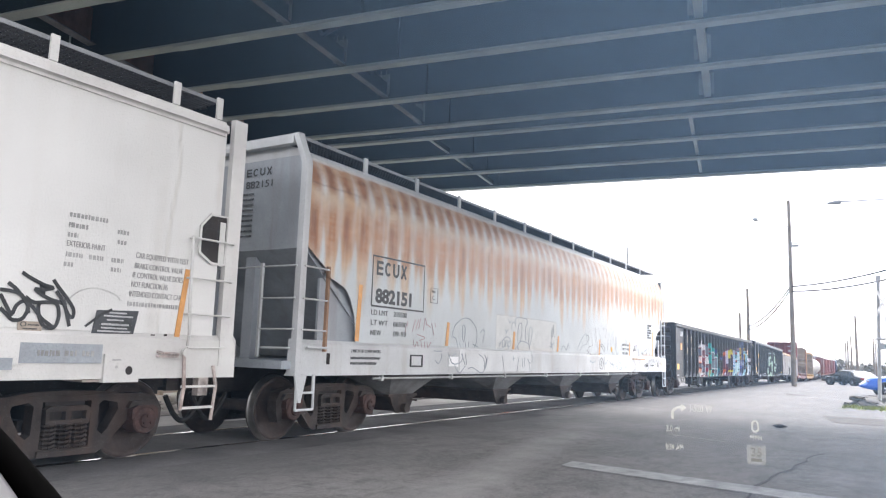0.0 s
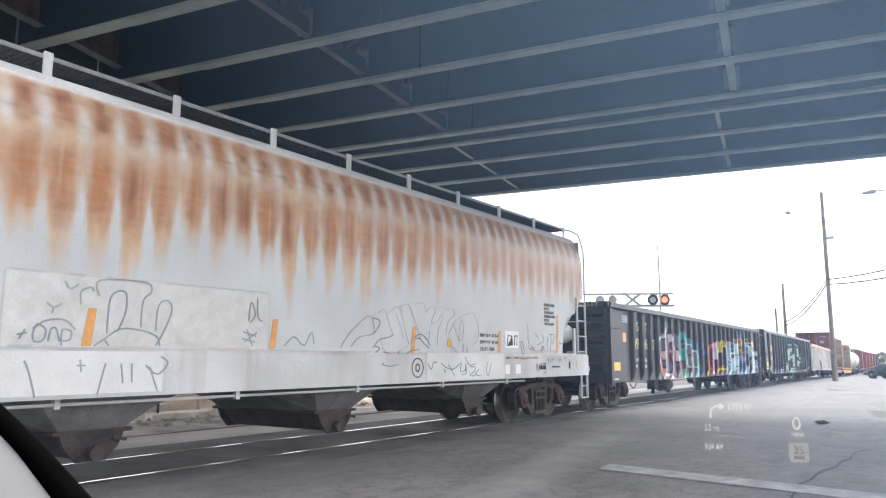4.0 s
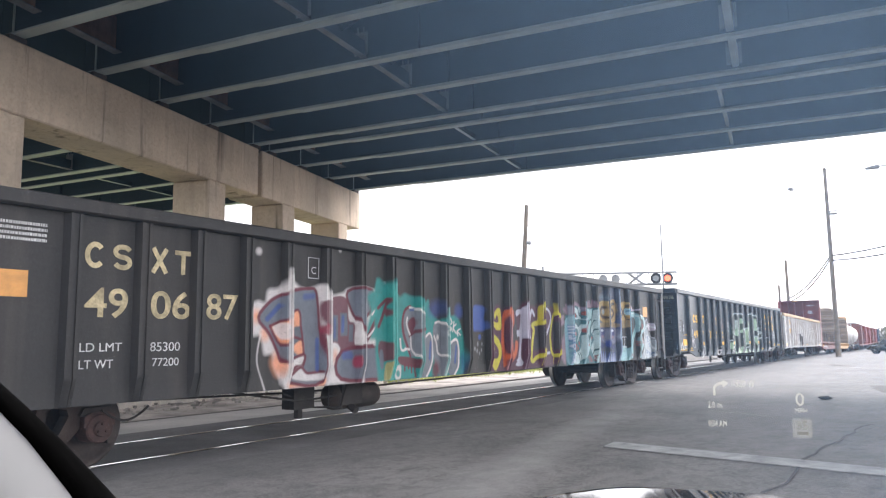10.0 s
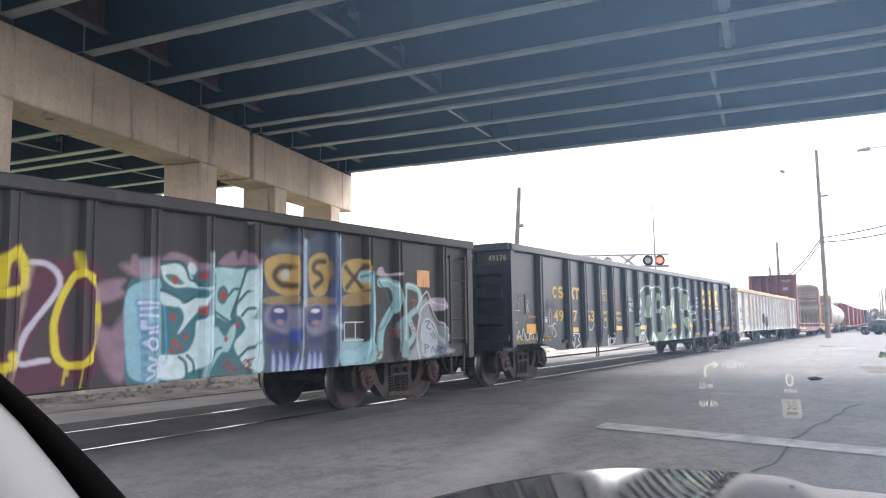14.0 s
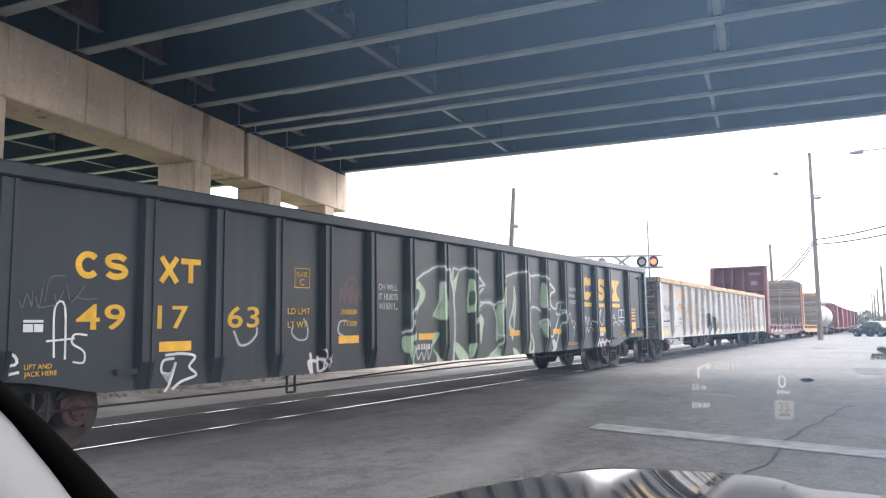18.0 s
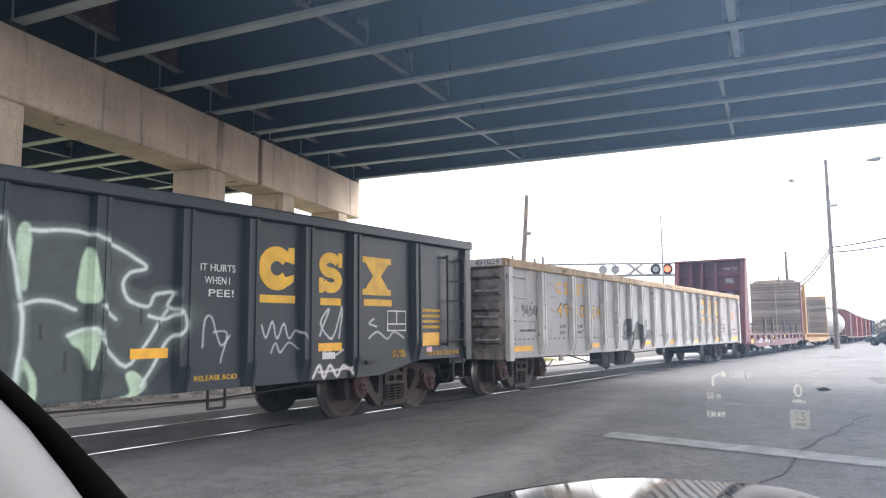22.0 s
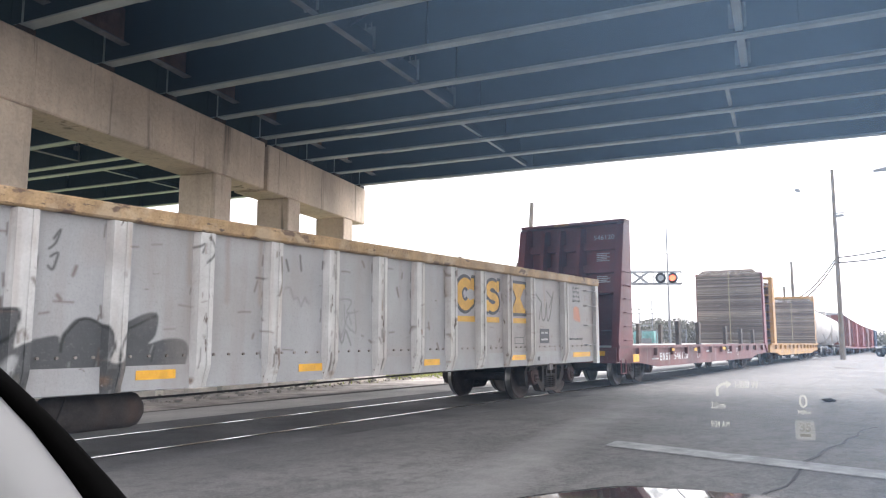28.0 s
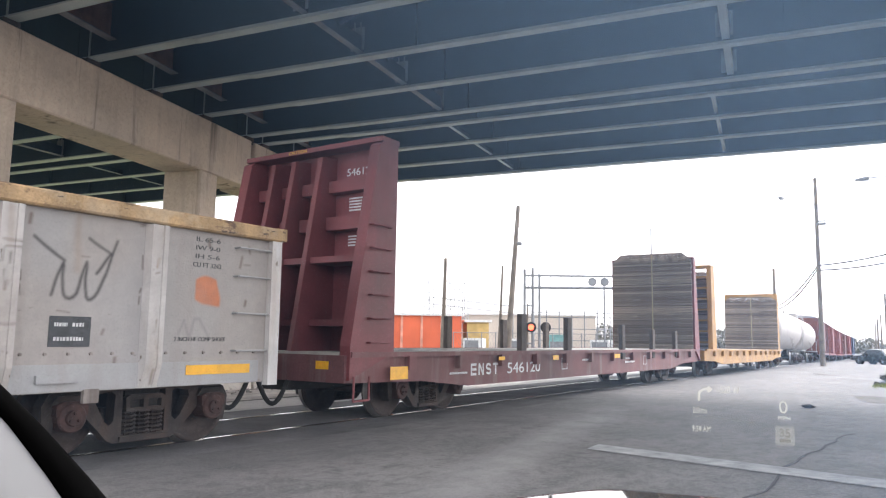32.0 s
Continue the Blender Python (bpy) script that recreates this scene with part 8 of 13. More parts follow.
for pts in ([(-6.6, 0.98), (-6.74, 0.96), (-6.76, 0.84), (-6.64, 0.82), (-6.58, 0.94), (-6.66, 0.7), (-6.72, 0.62)], [(-6.72, 1.02), (-6.5, 1.03), (-6.32, 0.99), (-6.4, 0.88), (-6.3, 0.78), (-6.5, 0.72), (-6.62, 0.64)]):
    ribbon(bm, rounded(pts, False), 0.03, F)
part("scrawl", bm, SIGN_WHITE, g2)
bm = bmesh.new()
for k, pts in enumerate(([(-8.309, 1.608), (-8.28, 1.529), (-8.235, 1.662), (-8.192, 1.53), (-8.189, 1.69)], [(-8.16, 1.637), (-8.124, 1.531), (-8.094, 1.72)], [(-8.072, 1.585), (-8.043, 1.777), (-8.007, 1.833), (-7.879, 1.85)], [(-7.983, 1.669), (-7.952, 1.587), (-7.89, 1.699)], [(-7.858, 1.756), (-7.811, 1.59), (-7.672, 1.763)], [(-7.773, 1.646), (-7.667, 1.62), (-7.535, 1.635)], [(-8.113, 1.531), (-7.962, 1.56)])):
    ribbon(bm, rounded(pts, False), 0.012, F - 0.0008 * k)
part("scrawl", bm, mat("faint_grey_chalk", (0.1, 0.105, 0.11), 0.8), g2, "faint grey chalk scrawl")
bars("scrawl", [(-1.95, -1.5, 0.9, 0.1)], SIGN_WHITE, g2, F, "unreadable sprayed tag")
for k, kind in enumerate(("slab_ring", "slab_bend", "glass")):
    emblem(g2, (5.06, 6.12, 7.02)[k], 1.86, (0.6, 0.46, 0.66)[k], 0.57, kind, SIGN_YELLOW, F, 0.32)
plates("painted_bar", [(5.08, 5.68, 1.7, 1.8), (6.15, 6.56, 1.69, 1.79), (7.05, 7.7, 1.7, 1.8)], SIGN_YELLOW, g2, F, "yellow painted bar")
bm = bmesh.new()
for pts in ([(7.6, 1.33), (8.05, 1.33), (8.05, 1.63), (7.6, 1.63), (7.6, 1.33)], [(7.6, 1.43), (8.05, 1.43)], [(7.82, 1.43), (7.82, 1.63)]):
    ribbon(bm, pts, 0.022, F)
part("stencil_box", bm, SIGN_WHITE, g2)
plates("sticker", [(-8.26, -8.17, 1.3, 1.375), (-8.16, -8.075, 1.3, 1.375), (-8.26, -8.075, 1.39, 1.415), (6.2, 6.45, 0.95, 1.04)], SIGN_WHITE, g2, F, "small white paper sticker")
plates("sticker", [(8.6, 8.75, 0.98, 1.06), (-9.6, -9.45, 0.98, 1.06)], mat("pink_sticker", (0.6, 0.35, 0.38), 0.6), g2, F, "small faded pink sticker")
bars("small_print", [(8.5, 8.98, 1.36 + 0.09 * k, 0.05) for k in range(4)], SIGN_YELLOW, g2, F)
bm = bmesh.new()
ribbon(bm, [(-9.71, 1.86), (-9.13, 1.88), (-9.12, 1.48), (-9.71, 1.48), (-9.71, 1.86)], 0.02, F, 0.012)
part("card_frame", bm, G2_DARK, g2, "raised frame for a defect card")
side_ladder(g2, 9.1, 9.6, 1.15, 2.5, 5, G2_DARK)
stirrup(g2, 9.3, 9.6, 0.5, 0.85, G2_DARK)
stirrup(g2, -8.0, -7.85, 0.42, 0.7, G2_DARK, -1.3)
stirrup(g2, -4.6, -4.45, 0.42, 0.7, G2_DARK, -1.3)
stirrup(g2, 4.55, 4.8, 0.42, 0.7, G2_DARK, -1.3)
for s in (-1, 1):
    boxes("jacking_pad", [(s * 7.2 - 0.12, s * 7.2 + 0.12, -SIDE - 0.05, -SIDE, 0.84, 0.9)], G2_DARK, g2)
bm = bmesh.new()
bent(bm, [(-7.9, -1.25, 0.5), (-4.5, -1.25, 0.5), (0, -1.2, 0.6), (4.7, -1.25, 0.52), (6.6, -1.2, 0.6)], 0.014, 6)
part("release_rod", bm, UNDER, g2)

# the grey car's markings, bolts and lower band
for k, kind in enumerate(("ring", "bend", "cross", "tee")):
    emblem(g3, (-7.74, -7.38, -6.73, -6.4)[k], 2.1, 0.28, 0.29, kind, SIGN_TAN, F)
for x, tx, w in ((-7.74, "49", 0.6), (-6.72, "10", 0.5), (-5.79, "24", 0.5)):
    words("number_shadow", tx, 0.3, SIGN_DARK, g3, x - 0.012, F, 1.588, w + 0.024, heavy=0.012, gap=1.2)
    words("number", tx, 0.28, SIGN_TAN, g3, x, F - 0.004, 1.6, w, heavy=0.002, gap=1.22)
for k, kind in enumerate(("slab_ring", "slab_bend", "glass")):
    emblem(g3, (3.99, 4.98, 5.9)[k], 1.74, (0.66, 0.56, 0.68)[k], 0.7, kind, SIGN_DARK, F, (0.42, 0.46, 0.26)[k])
    emblem(g3, (4.05, 5.03, 5.96)[k], 1.8, (0.56, 0.46, 0.56)[k], 0.58, kind, SIGN_TAN, F - 0.006, 0.3)
plates("painted_bar", [(4.0, 4.64, 1.6, 1.7), (5.03, 5.5, 1.6, 1.7), (5.95, 6.55, 1.6, 1.7)], SIGN_TAN, g3, F, "ochre painted bar")
plates("reflector", [(-9.87, -8.98, 0.89, 1.0), (-5.85, -5.4, 0.89, 0.99), (-1.98, -1.5, 0.88, 0.98), (0.35, 0.8, 0.88, 0.98), (3.11, 3.54, 0.87, 0.97), (5.96, 6.51, 0.88, 0.98), (8.72, 9.64, 0.88, 0.99)], YELLOW, g3, F - 0.01, "yellow reflective strip")
plates("stencil_box", [(7.15, 7.57, 1.2, 1.5)], SIGN_DARK, g3, F, "dark stencil panel with print")
bars("small_print", [(7.2, 7.33, 1.4, 0.04), (7.38, 7.5, 1.4, 0.04), (7.2, 7.5, 1.26, 0.04)], SIGN_WHITE, g3, F - 0.005)
words("lettering", "CU FT 3242", 0.055, SIGN_DARK, g3, 8.75, F, 2.12, 0.4)
for k, tx in enumerate(("IL 65-6", "IW 9-0", "IH 5-6")):
    words("lettering", tx, 0.055, SIGN_DARK, g3, 8.78, F, 2.42 - 0.1 * k, 0.34)
words("lettering", "2 INCH HF COMP SHOES", 0.05, SIGN_DARK, g3, 8.55, F, 1.26, 0.7)
words("lettering", "2 INCH HF COMP SHOES", 0.05, SIGN_DARK, g3, -9.5, F, 1.28, 0.7)
words("lettering", "LIFT HERE", 0.05, SIGN_DARK, g3, 7.9, F, 0.95, 0.28)
words("lettering", "LD LMT", 0.07, SIGN_DARK, g3, -7.6, F, 1.36, 0.3)
words("number", "212100", 0.07, SIGN_DARK, g3, -6.7, F, 1.36, 0.32)
words("lettering", "LT WT", 0.07, SIGN_DARK, g3, -7.6, F, 1.22, 0.26)
words("number", "73900", 0.07, SIGN_DARK, g3, -6.7, F, 1.22, 0.28)
bm = bmesh.new()
ribbon(bm, [(-9.05, 1.33), (-8.8, 1.33), (-8.8, 1.48), (-9.05, 1.48), (-9.05, 1.33)], 0.012, F)
ribbon(bm, [(6.1, 1.2), (6.45, 1.2), (6.45, 1.32), (6.1, 1.32), (6.1, 1.2)], 0.01, F)
part("plate_outline", bm, SIGN_DARK, g3)
edges3 = sorted(stakes3 + [-9.9, 9.9])
for a, b in zip(edges3, edges3[1:]):
    boxes("lower_band", [(a + 0.115, b - 0.115, -SIDE - 0.009, -SIDE - 0.001, 0.77, 1.03)], G3_BODY, g3)
bm = bmesh.new()
for a, b in zip(edges3, edges3[1:]):
    n = 4 if b - a < 1.2 else 6
    for k in range(n):
        x = a + 0.2 + (b - a - 0.4) * k / (n - 1)
        tube(bm, (x, -SIDE, 1.13), (x, -SIDE - 0.022, 1.13), 0.017, 6)
for x in stakes3:
    for z in (0.85, 1.0, 1.14):
        tube(bm, (x - 0.095, -SIDE, z), (x - 0.095, -SIDE - 0.04, z), 0.018, 6)
tagged(part("bolts", bm, G3_DARK, g3, "row of rusty bolt heads"), kind="stuff")
grabs(g3, -9.85, -9.4, (1.05, 1.5, 1.95, 2.35), G3_BODY)
grabs(g3, 9.35, 9.85, (1.15, 1.6, 2.05, 2.4), G3_BODY)
reservoir(g3, -2.7, -1.5, 0.52)
boxes("jacking_pad", [(7.05, 7.45, -SIDE - 0.05, -SIDE, 0.85, 0.93)], G3_BODY, g3)
for x in (7.6, -7.6):
    boxes("lift_bracket", [(x - 0.06, x + 0.1, -SIDE - 0.02, -SIDE + 0.03, 0.64, 0.78)], G3_DARK, g3)

# the grey car's leading end: pale number plate on the chord, grab irons, a stained panel
END3 = -g3_half - 0.13
boxes("end_plate", [(END3 - 0.012, END3, -1.55, 0.2, 2.575, 2.72)], G3_STAKE, g3, "pale plate with the car number")
words("number", "491024", 0.1, SIGN_DARK, g3, END3 - 0.014, -0.95, 2.6, 0.55, turn=(90, 0, -90))
RUST_PANEL = mat("rust_stained_end_panel", (0.13, 0.085, 0.065), 0.85, vary=0.3, size=2.0, streak=0.8, dirt=(0.035, 0.025, 0.02))
boxes("end_panel", [(END3 - 0.03, END3 + 0.01, -0.85, 0.0, 1.05, 2.5)], RUST_PANEL, g3, "rust-stained panel on the car's end")
for z in (1.15, 1.6, 2.1):
    bm = bmesh.new()
    bent(bm, [(END3, -1.45, z), (END3 - 0.09, -1.45, z - 0.02), (END3 - 0.09, -1.0, z - 0.02), (END3, -1.0, z)], 0.014, 6)
    part("grab_iron", bm, G3_STAKE, g3)
boxes("end_platform", [(END3 - 0.25, END3, -0.9, 0.9, 1.0, 1.06)], G3_DARK, g3)
for car, half, m in ((g1, g1_half, G1_DARK), (g2, g2_half, G2_DARK)):
    boxes("end_panel", [(-half - 0.16, -half - 0.1, -0.85, 0.0, 1.05, 2.4) if car is g1 else (-half - 0.14, -half - 0.0, -0.85, 0.25, 1.0, 2.78)], m, car)
    for z in (1.2, 1.65, 2.1):
        bm = bmesh.new()
        bent(bm, [(-half - 0.1, -1.45, z), (-half - 0.2, -1.45, z), (-half - 0.2, -1.0, z), (-half - 0.1, -1.0, z)], 0.014, 6)
        part("grab_iron", bm, m, car)
words("number", "490687", 0.11, SIGN_BUFF, g1, -g1_half - 0.125, -0.75, 2.675, 0.62, turn=(90, 0, -90))
words("number", "491763", 0.12, SIGN_BUFF, g2, -g2_half - 0.005, -1.12, 2.55, 0.5, turn=(90, 0, -90))
for k, kind in enumerate(("ring", "bend", "cross", "tee")):
    emblem(g2, 0.1 * k, 0, 0.08, 0.12, kind, SIGN_BUFF, 0).matrix_basis = pose(-g2_half - 0.143, -0.46, 2.56, 0, 0, -90)
bars("small_print", [(0.03, 0.2, 0.32, 0.045), (0.0, 0.45, 0.24, 0.05), (0.03, 0.5, 0.16, 0.05), (0.0, 0.47, 0.08, 0.05), (0.05, 0.48, 0.0, 0.05)], mat("faded_rust_print", (0.1, 0.055, 0.04), 0.8), g2, 0, "faded rust-red print").matrix_basis = pose(-g2_half - 0.143, -0.22, 1.97, 0, 0, -90)
boxes("vertical_rod", [(-g2_half - 0.18, -g2_half - 0.14, y, y + 0.04, 1.0, 2.6) for y in (0.02, 0.14, 0.5)], G2_DARK, g2)
boxes("brake_bracket", [(-g2_half - 0.2, -g2_half - 0.1, 0.3, 0.6, 2.25, 2.62)], G2_DARK, g2)
# chains, rods and hoses slung under the cars
for car, x0 in ((g1, -3.2), (g3, -3.6)):
    bm = bmesh.new()
    bent(bm, [(x0 - 2.6, -1.1, 0.72), (x0 - 1.4, -1.1, 0.52), (x0 - 0.5, -1.1, 0.55), (x0, -1.1, 0.6)], 0.016, 6)
    bent(bm, [(x0 - 0.9, -1.2, 0.75), (x0 - 0.9, -1.2, 0.4), (x0 - 0.6, -1.2, 0.36)], 0.014, 6)
    part("brake_rod", bm, UNDER, car)
    bm = bmesh.new()
    box(bm, x0 - 0.55, x0 - 0.1, -1.15, -0.8, 0.4, 0.72)
    tube(bm, (x0 - 0.3, -1.2, 0.3), (x0 - 0.3, -1.0, 0.42), 0.06, 8)
    part("brake_valve", bm, UNDER, car)
    bm = bmesh.new()
    pts = [(x0 - 4.4 + 0.06 * k, -1.3, 0.66 - 0.13 * math.sin(math.pi * k / 9)) for k in range(10)]
    bent(bm, pts, 0.014, 5)
    part("safety_chain", bm, UNDER, car)
# ---- covered hoppers ----
HOP = mat("pale_grey_hopper_paint", (0.52, 0.555, 0.565), 0.5, vary=0.07, size=0.8, streak=0.3, dirt=(0.5, 0.51, 0.51), paint=True)
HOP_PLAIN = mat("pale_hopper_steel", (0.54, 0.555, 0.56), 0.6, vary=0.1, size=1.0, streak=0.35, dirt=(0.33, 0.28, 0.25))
# darker copy of the pale steel, putting shade into the hopper's ends
HOP_SHADE = mat("grey_steel_and_shaded_ends", (0.36, 0.39, 0.42), 0.65, vary=0.12, size=1.2, streak=0.4, dirt=(0.22, 0.19, 0.17))
CHUTE = mat("grimy_chute", (0.2, 0.2, 0.2), 0.75, vary=0.2, size=2, streak=0.6, dirt=(0.08, 0.06, 0.05))
CREAM = mat("clean_white_hopper_paint", (0.69, 0.685, 0.66), 0.5, vary=0.05, size=0.7, streak=0.2, dirt=(0.55, 0.52, 0.47), paint=True)
CREAM_PLAIN = mat("white_hopper_steel", (0.62, 0.61, 0.585), 0.5, vary=0.07, size=1, streak=0.25, dirt=(0.45, 0.42, 0.38))
GRATE = mat("dark_roof_grating", (0.03, 0.03, 0.033), 0.7, vary=0.15)


def paint_rusty(p):
    x, z = p.x, p.z
    wob = 0.1 * vnoise(x, z, 0.9, 0.4, 5) + 0.03 * vnoise(x, z, 4, 2, 21)
    comb = 0.5 + 0.5 * np.cos(2 * np.pi * (x + wob) / 0.3825)
    gap = (1 - comb) ** 3
    wander = vnoise(x, z * 0, 1.3, 1, 6)
    each = vnoise(x, z * 0, 2.61, 1, 7)
    smear = vnoise(x, z, 2.5, 34, 8)
    grain = 0.55 + 0.3 * vnoise(x, z, 16, 2.2, 9) + 0.3 * smear
    along = ramp01(x, -9, 5)
    # where the wash ends: long tongues under the rusty columns, clean steel reaching up between them
    tongue = 2.25 + 0.22 * along + 0.55 * (each - 0.5) + 0.2 * (wander - 0.5) + 0.35 * (vnoise(x, z * 0, 9.5, 1, 24) - 0.5)
    clean = 2.86 + 0.1 * along + 0.3 * (vnoise(x, z * 0, 2.61, 1, 12) - 0.5)
    edge = tongue + (clean - tongue) * gap + 0.1 * (vnoise(x, z, 11, 5, 18) - 0.5)
    body = ramp01(z - edge, 0, 0.34) * (0.72 + 0.28 * ramp01(vnoise(x, z, 22, 1.4, 25), 0.25, 0.6))
    thin = ramp01(z - edge + 0.22, 0, 0.3) * (0.3 + 0.7 * vnoise(x, z, 20, 2, 19))
    p.over(np.clip(0.45 * thin * (0.3 + 0.7 * comb), 0, 1), (0.52, 0.385, 0.26))
    p.over(np.clip(body * (0.62 + 0.3 * vnoise(x, z, 2.6, 1.2, 13)), 0, 0.9), (0.55, 0.355, 0.19))
    band = np.exp(-np.abs((z - 3.08 - 0.12 * (wander - 0.5) - 0.08 * along) / 0.42) ** 3)
    p.over(np.clip(band * body * grain * (0.55 + 0.55 * ramp01(comb, 0.2, 0.7)), 0, 0.95), (0.4, 0.165, 0.066))
    p.over(np.clip(band ** 2 * body * comb * ramp01(vnoise(x, z, 7, 2.2, 10), 0.45, 0.8) * 0.85, 0, 0.85), (0.23, 0.085, 0.04))
    # above: a paler belt, then rust blotches under the eave with clean ovals between them
    belt = np.exp(-((z - 3.52) / 0.1) ** 2)
    p.over(np.clip(belt * 0.35 * ramp01(vnoise(x, z, 5, 2, 20), 0.3, 0.8), 0, 0.5), (0.6, 0.49, 0.37))
    upper = ramp01(z, 3.58, 3.76) * (1 - ramp01(z, 4.04, 4.1))
    p.over(np.clip(upper * (0.25 + 0.75 * comb) * (0.45 + 0.7 * vnoise(x, z, 6, 6, 15)) * (0.8 + 0.4 * smear), 0, 0.92), (0.34, 0.15, 0.075))
    p.over(np.clip(upper * comb * ramp01(vnoise(x, z, 9, 9, 22), 0.5, 0.85) * 0.7, 0, 0.8), (0.2, 0.08, 0.045))
    oval = gap ** 1.3 * np.exp(-np.abs((z - 3.72 - 0.06 * (each - 0.5)) / 0.17) ** 2.5)
    p.over(np.clip(oval * (0.6 + 0.4 * vnoise(x, z, 12, 8, 14)), 0, 0.9), (0.6, 0.615, 0.615))
    p.over(0.5 * np.exp(-((z - 3.72) / 0.01) ** 2) + 0.35 * np.exp(-((z - 3.95) / 0.008) ** 2) * vnoise(x, z, 1.5, 1, 23), (0.12, 0.085, 0.07))
    p.over(np.clip(ramp01(z, 4.05, 4.09), 0, 1) * 0.85, (0.62, 0.63, 0.63))
    p.over(0.75 * np.exp(-((z - 1.5) / 0.025) ** 2) * ramp01(vnoise(x, z * 0, 0.7, 1, 16), 0.55, 0.75), (0.5, 0.27, 0.12))
    p.poly([(-3.58, 1.46), (-0.4, 1.46), (-0.4, 2.17), (-3.58, 2.17)], (0.6, 0.6, 0.575), 0.85)
    p.curve([(3.78, 1.59), (3.78, 1.45)], 0.024, (0.13, 0.2, 0.23), 0.8, 0.012)
    p.curve([(3.81, 1.54), (3.99, 1.42)], 0.024, (0.13, 0.2, 0.23), 0.8, 0.012)
    p.curve([(4.15, 1.59), (4.14, 1.46)], 0.024, (0.13, 0.2, 0.23), 0.8, 0.012)
    p.curve([(4.28, 1.53), (4.28, 1.42)], 0.024, (0.13, 0.2, 0.23), 0.8, 0.012)


def hopper_body(car, half, mat_side, mat_plain, mat_end, painter, z_sill=1.45, z_eave=4.12, top=4.4, cut=True, over=0.35, brackets=None, foot=0.06, reach=-0.1):
    """Sides with cut-away lower corners, a cambered roof, sloped end sheets, sills and posts."""
    def low(x):
        e = half - np.abs(np.asarray(x, float))
        return np.interp(e, [0, 0.42, 0.46, 0.6, 0.89, 1.02, 1.13, 1.17, 1.18], [2.77, 2.5, 2.38, 2.35, 2.25, 2.1, 1.86, 1.6, 1.45]) if cut else np.full_like(e, 1.45)
    bulge = lambda z: (0.30 if cut else 0.0) * ramp01(z, 3.45, 4.3) ** 2.0
    fine_sheet("side_sheet", -half, half, z_sill, z_eave, -1.6, 0.032, mat_side, car, painter, low=low, bulge=bulge)
    bm = bmesh.new()
    slab(bm, [(-half, 2.7), (-half + 1.05, 1.46), (half - 1.05, 1.46), (half, 2.7), (half, z_eave), (-half, z_eave)], "y", 1.55, 1.6)
    part("far_side_sheet", bm, mat_plain, car)
    bm = bmesh.new()
    arc = [(-1.6 + 0.19, z_eave - 0.01)] + [(1.41 * math.sin(a), z_eave + 0.28 * math.cos(a)) for a in [radians(-80 + 16 * k) for k in range(11)]] + [(1.41, z_eave - 0.01)]
    slab(bm, arc, "x", -half, half)
    part("roof", bm, mat_plain, car)
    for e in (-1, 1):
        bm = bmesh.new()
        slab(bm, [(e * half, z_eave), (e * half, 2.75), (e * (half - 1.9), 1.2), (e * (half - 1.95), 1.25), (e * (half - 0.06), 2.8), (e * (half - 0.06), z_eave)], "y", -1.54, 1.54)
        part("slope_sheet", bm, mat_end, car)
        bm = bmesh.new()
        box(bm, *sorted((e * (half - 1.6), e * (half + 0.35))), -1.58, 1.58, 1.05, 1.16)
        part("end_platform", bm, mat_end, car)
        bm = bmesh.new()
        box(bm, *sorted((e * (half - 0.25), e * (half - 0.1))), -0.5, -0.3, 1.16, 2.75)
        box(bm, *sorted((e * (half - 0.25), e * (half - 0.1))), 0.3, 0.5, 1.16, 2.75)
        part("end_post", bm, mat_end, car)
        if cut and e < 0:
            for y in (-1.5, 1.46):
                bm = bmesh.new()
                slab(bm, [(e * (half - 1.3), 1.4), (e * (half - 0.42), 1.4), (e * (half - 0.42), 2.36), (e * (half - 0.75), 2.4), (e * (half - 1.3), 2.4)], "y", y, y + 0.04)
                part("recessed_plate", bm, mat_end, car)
        coupler(car, e * (half + over - 0.05), e)
    bm = bmesh.new()
    for s in (-1, 1):
        slab(bm, [(s * 1.63, 0.96), (s * 1.63, 1.4), (s * 1.58, 1.46), (s * 1.5, 1.46), (s * 1.5, 1.02), (s * 1.45, 0.96)], "x", -half - over, half + over)
    part("side_sill", bm, mat_plain, car)
    boxes("centre_sill", [(-half - 0.3, -half + 2.3, -0.25, 0.25, 0.68, 1.04), (half - 2.3, half + 0.3, -0.25, 0.25, 0.68, 1.04)], UNDER, car)
    # running boards of open grating on brackets, with a pale edge rail
    for s in (-1, 1):
        bm = bmesh.new()
        for k in range(9):
            y = s * (0.74 + 0.068 * k)
            box(bm, -half + 0.1, half + reach, y - 0.006, y + 0.006, top, top + 0.03)
        for k in range(int((2 * half - 0.3) / 0.075)):
            x = -half + 0.15 + 0.075 * k
            box(bm, x, x + 0.012, *sorted((s * 0.73, s * 1.3)), top + 0.004, top + 0.026)
        part("running_board", bm, GRATE, car, "dark grating walkway on the roof")
        bm = bmesh.new()
        box(bm, -half + 0.1, half + reach, *sorted((s * 1.3, s * 1.312)), top - 0.012, top + 0.035)
        part("edge_rail", bm, GALV, car, "thin grey edge of the walkway")
        bm = bmesh.new()
        box(bm, -half + 0.05, half - 0.05, *sorted((s * 0.66, s * 0.72)), z_eave + 0.1, top + 0.06)
        part("hatch_coaming", bm, UNDER, car, "dark hatch coaming along the roof")
        for x in brackets or np.arange(-half + 0.05, half, 1.53):
            bm = bmesh.new()
            box(bm, x - 0.045, x + 0.045, *sorted((s * 1.31, s * 1.34)), z_eave - foot, top + 0.06)
            part("bracket", bm, mat_plain, car)


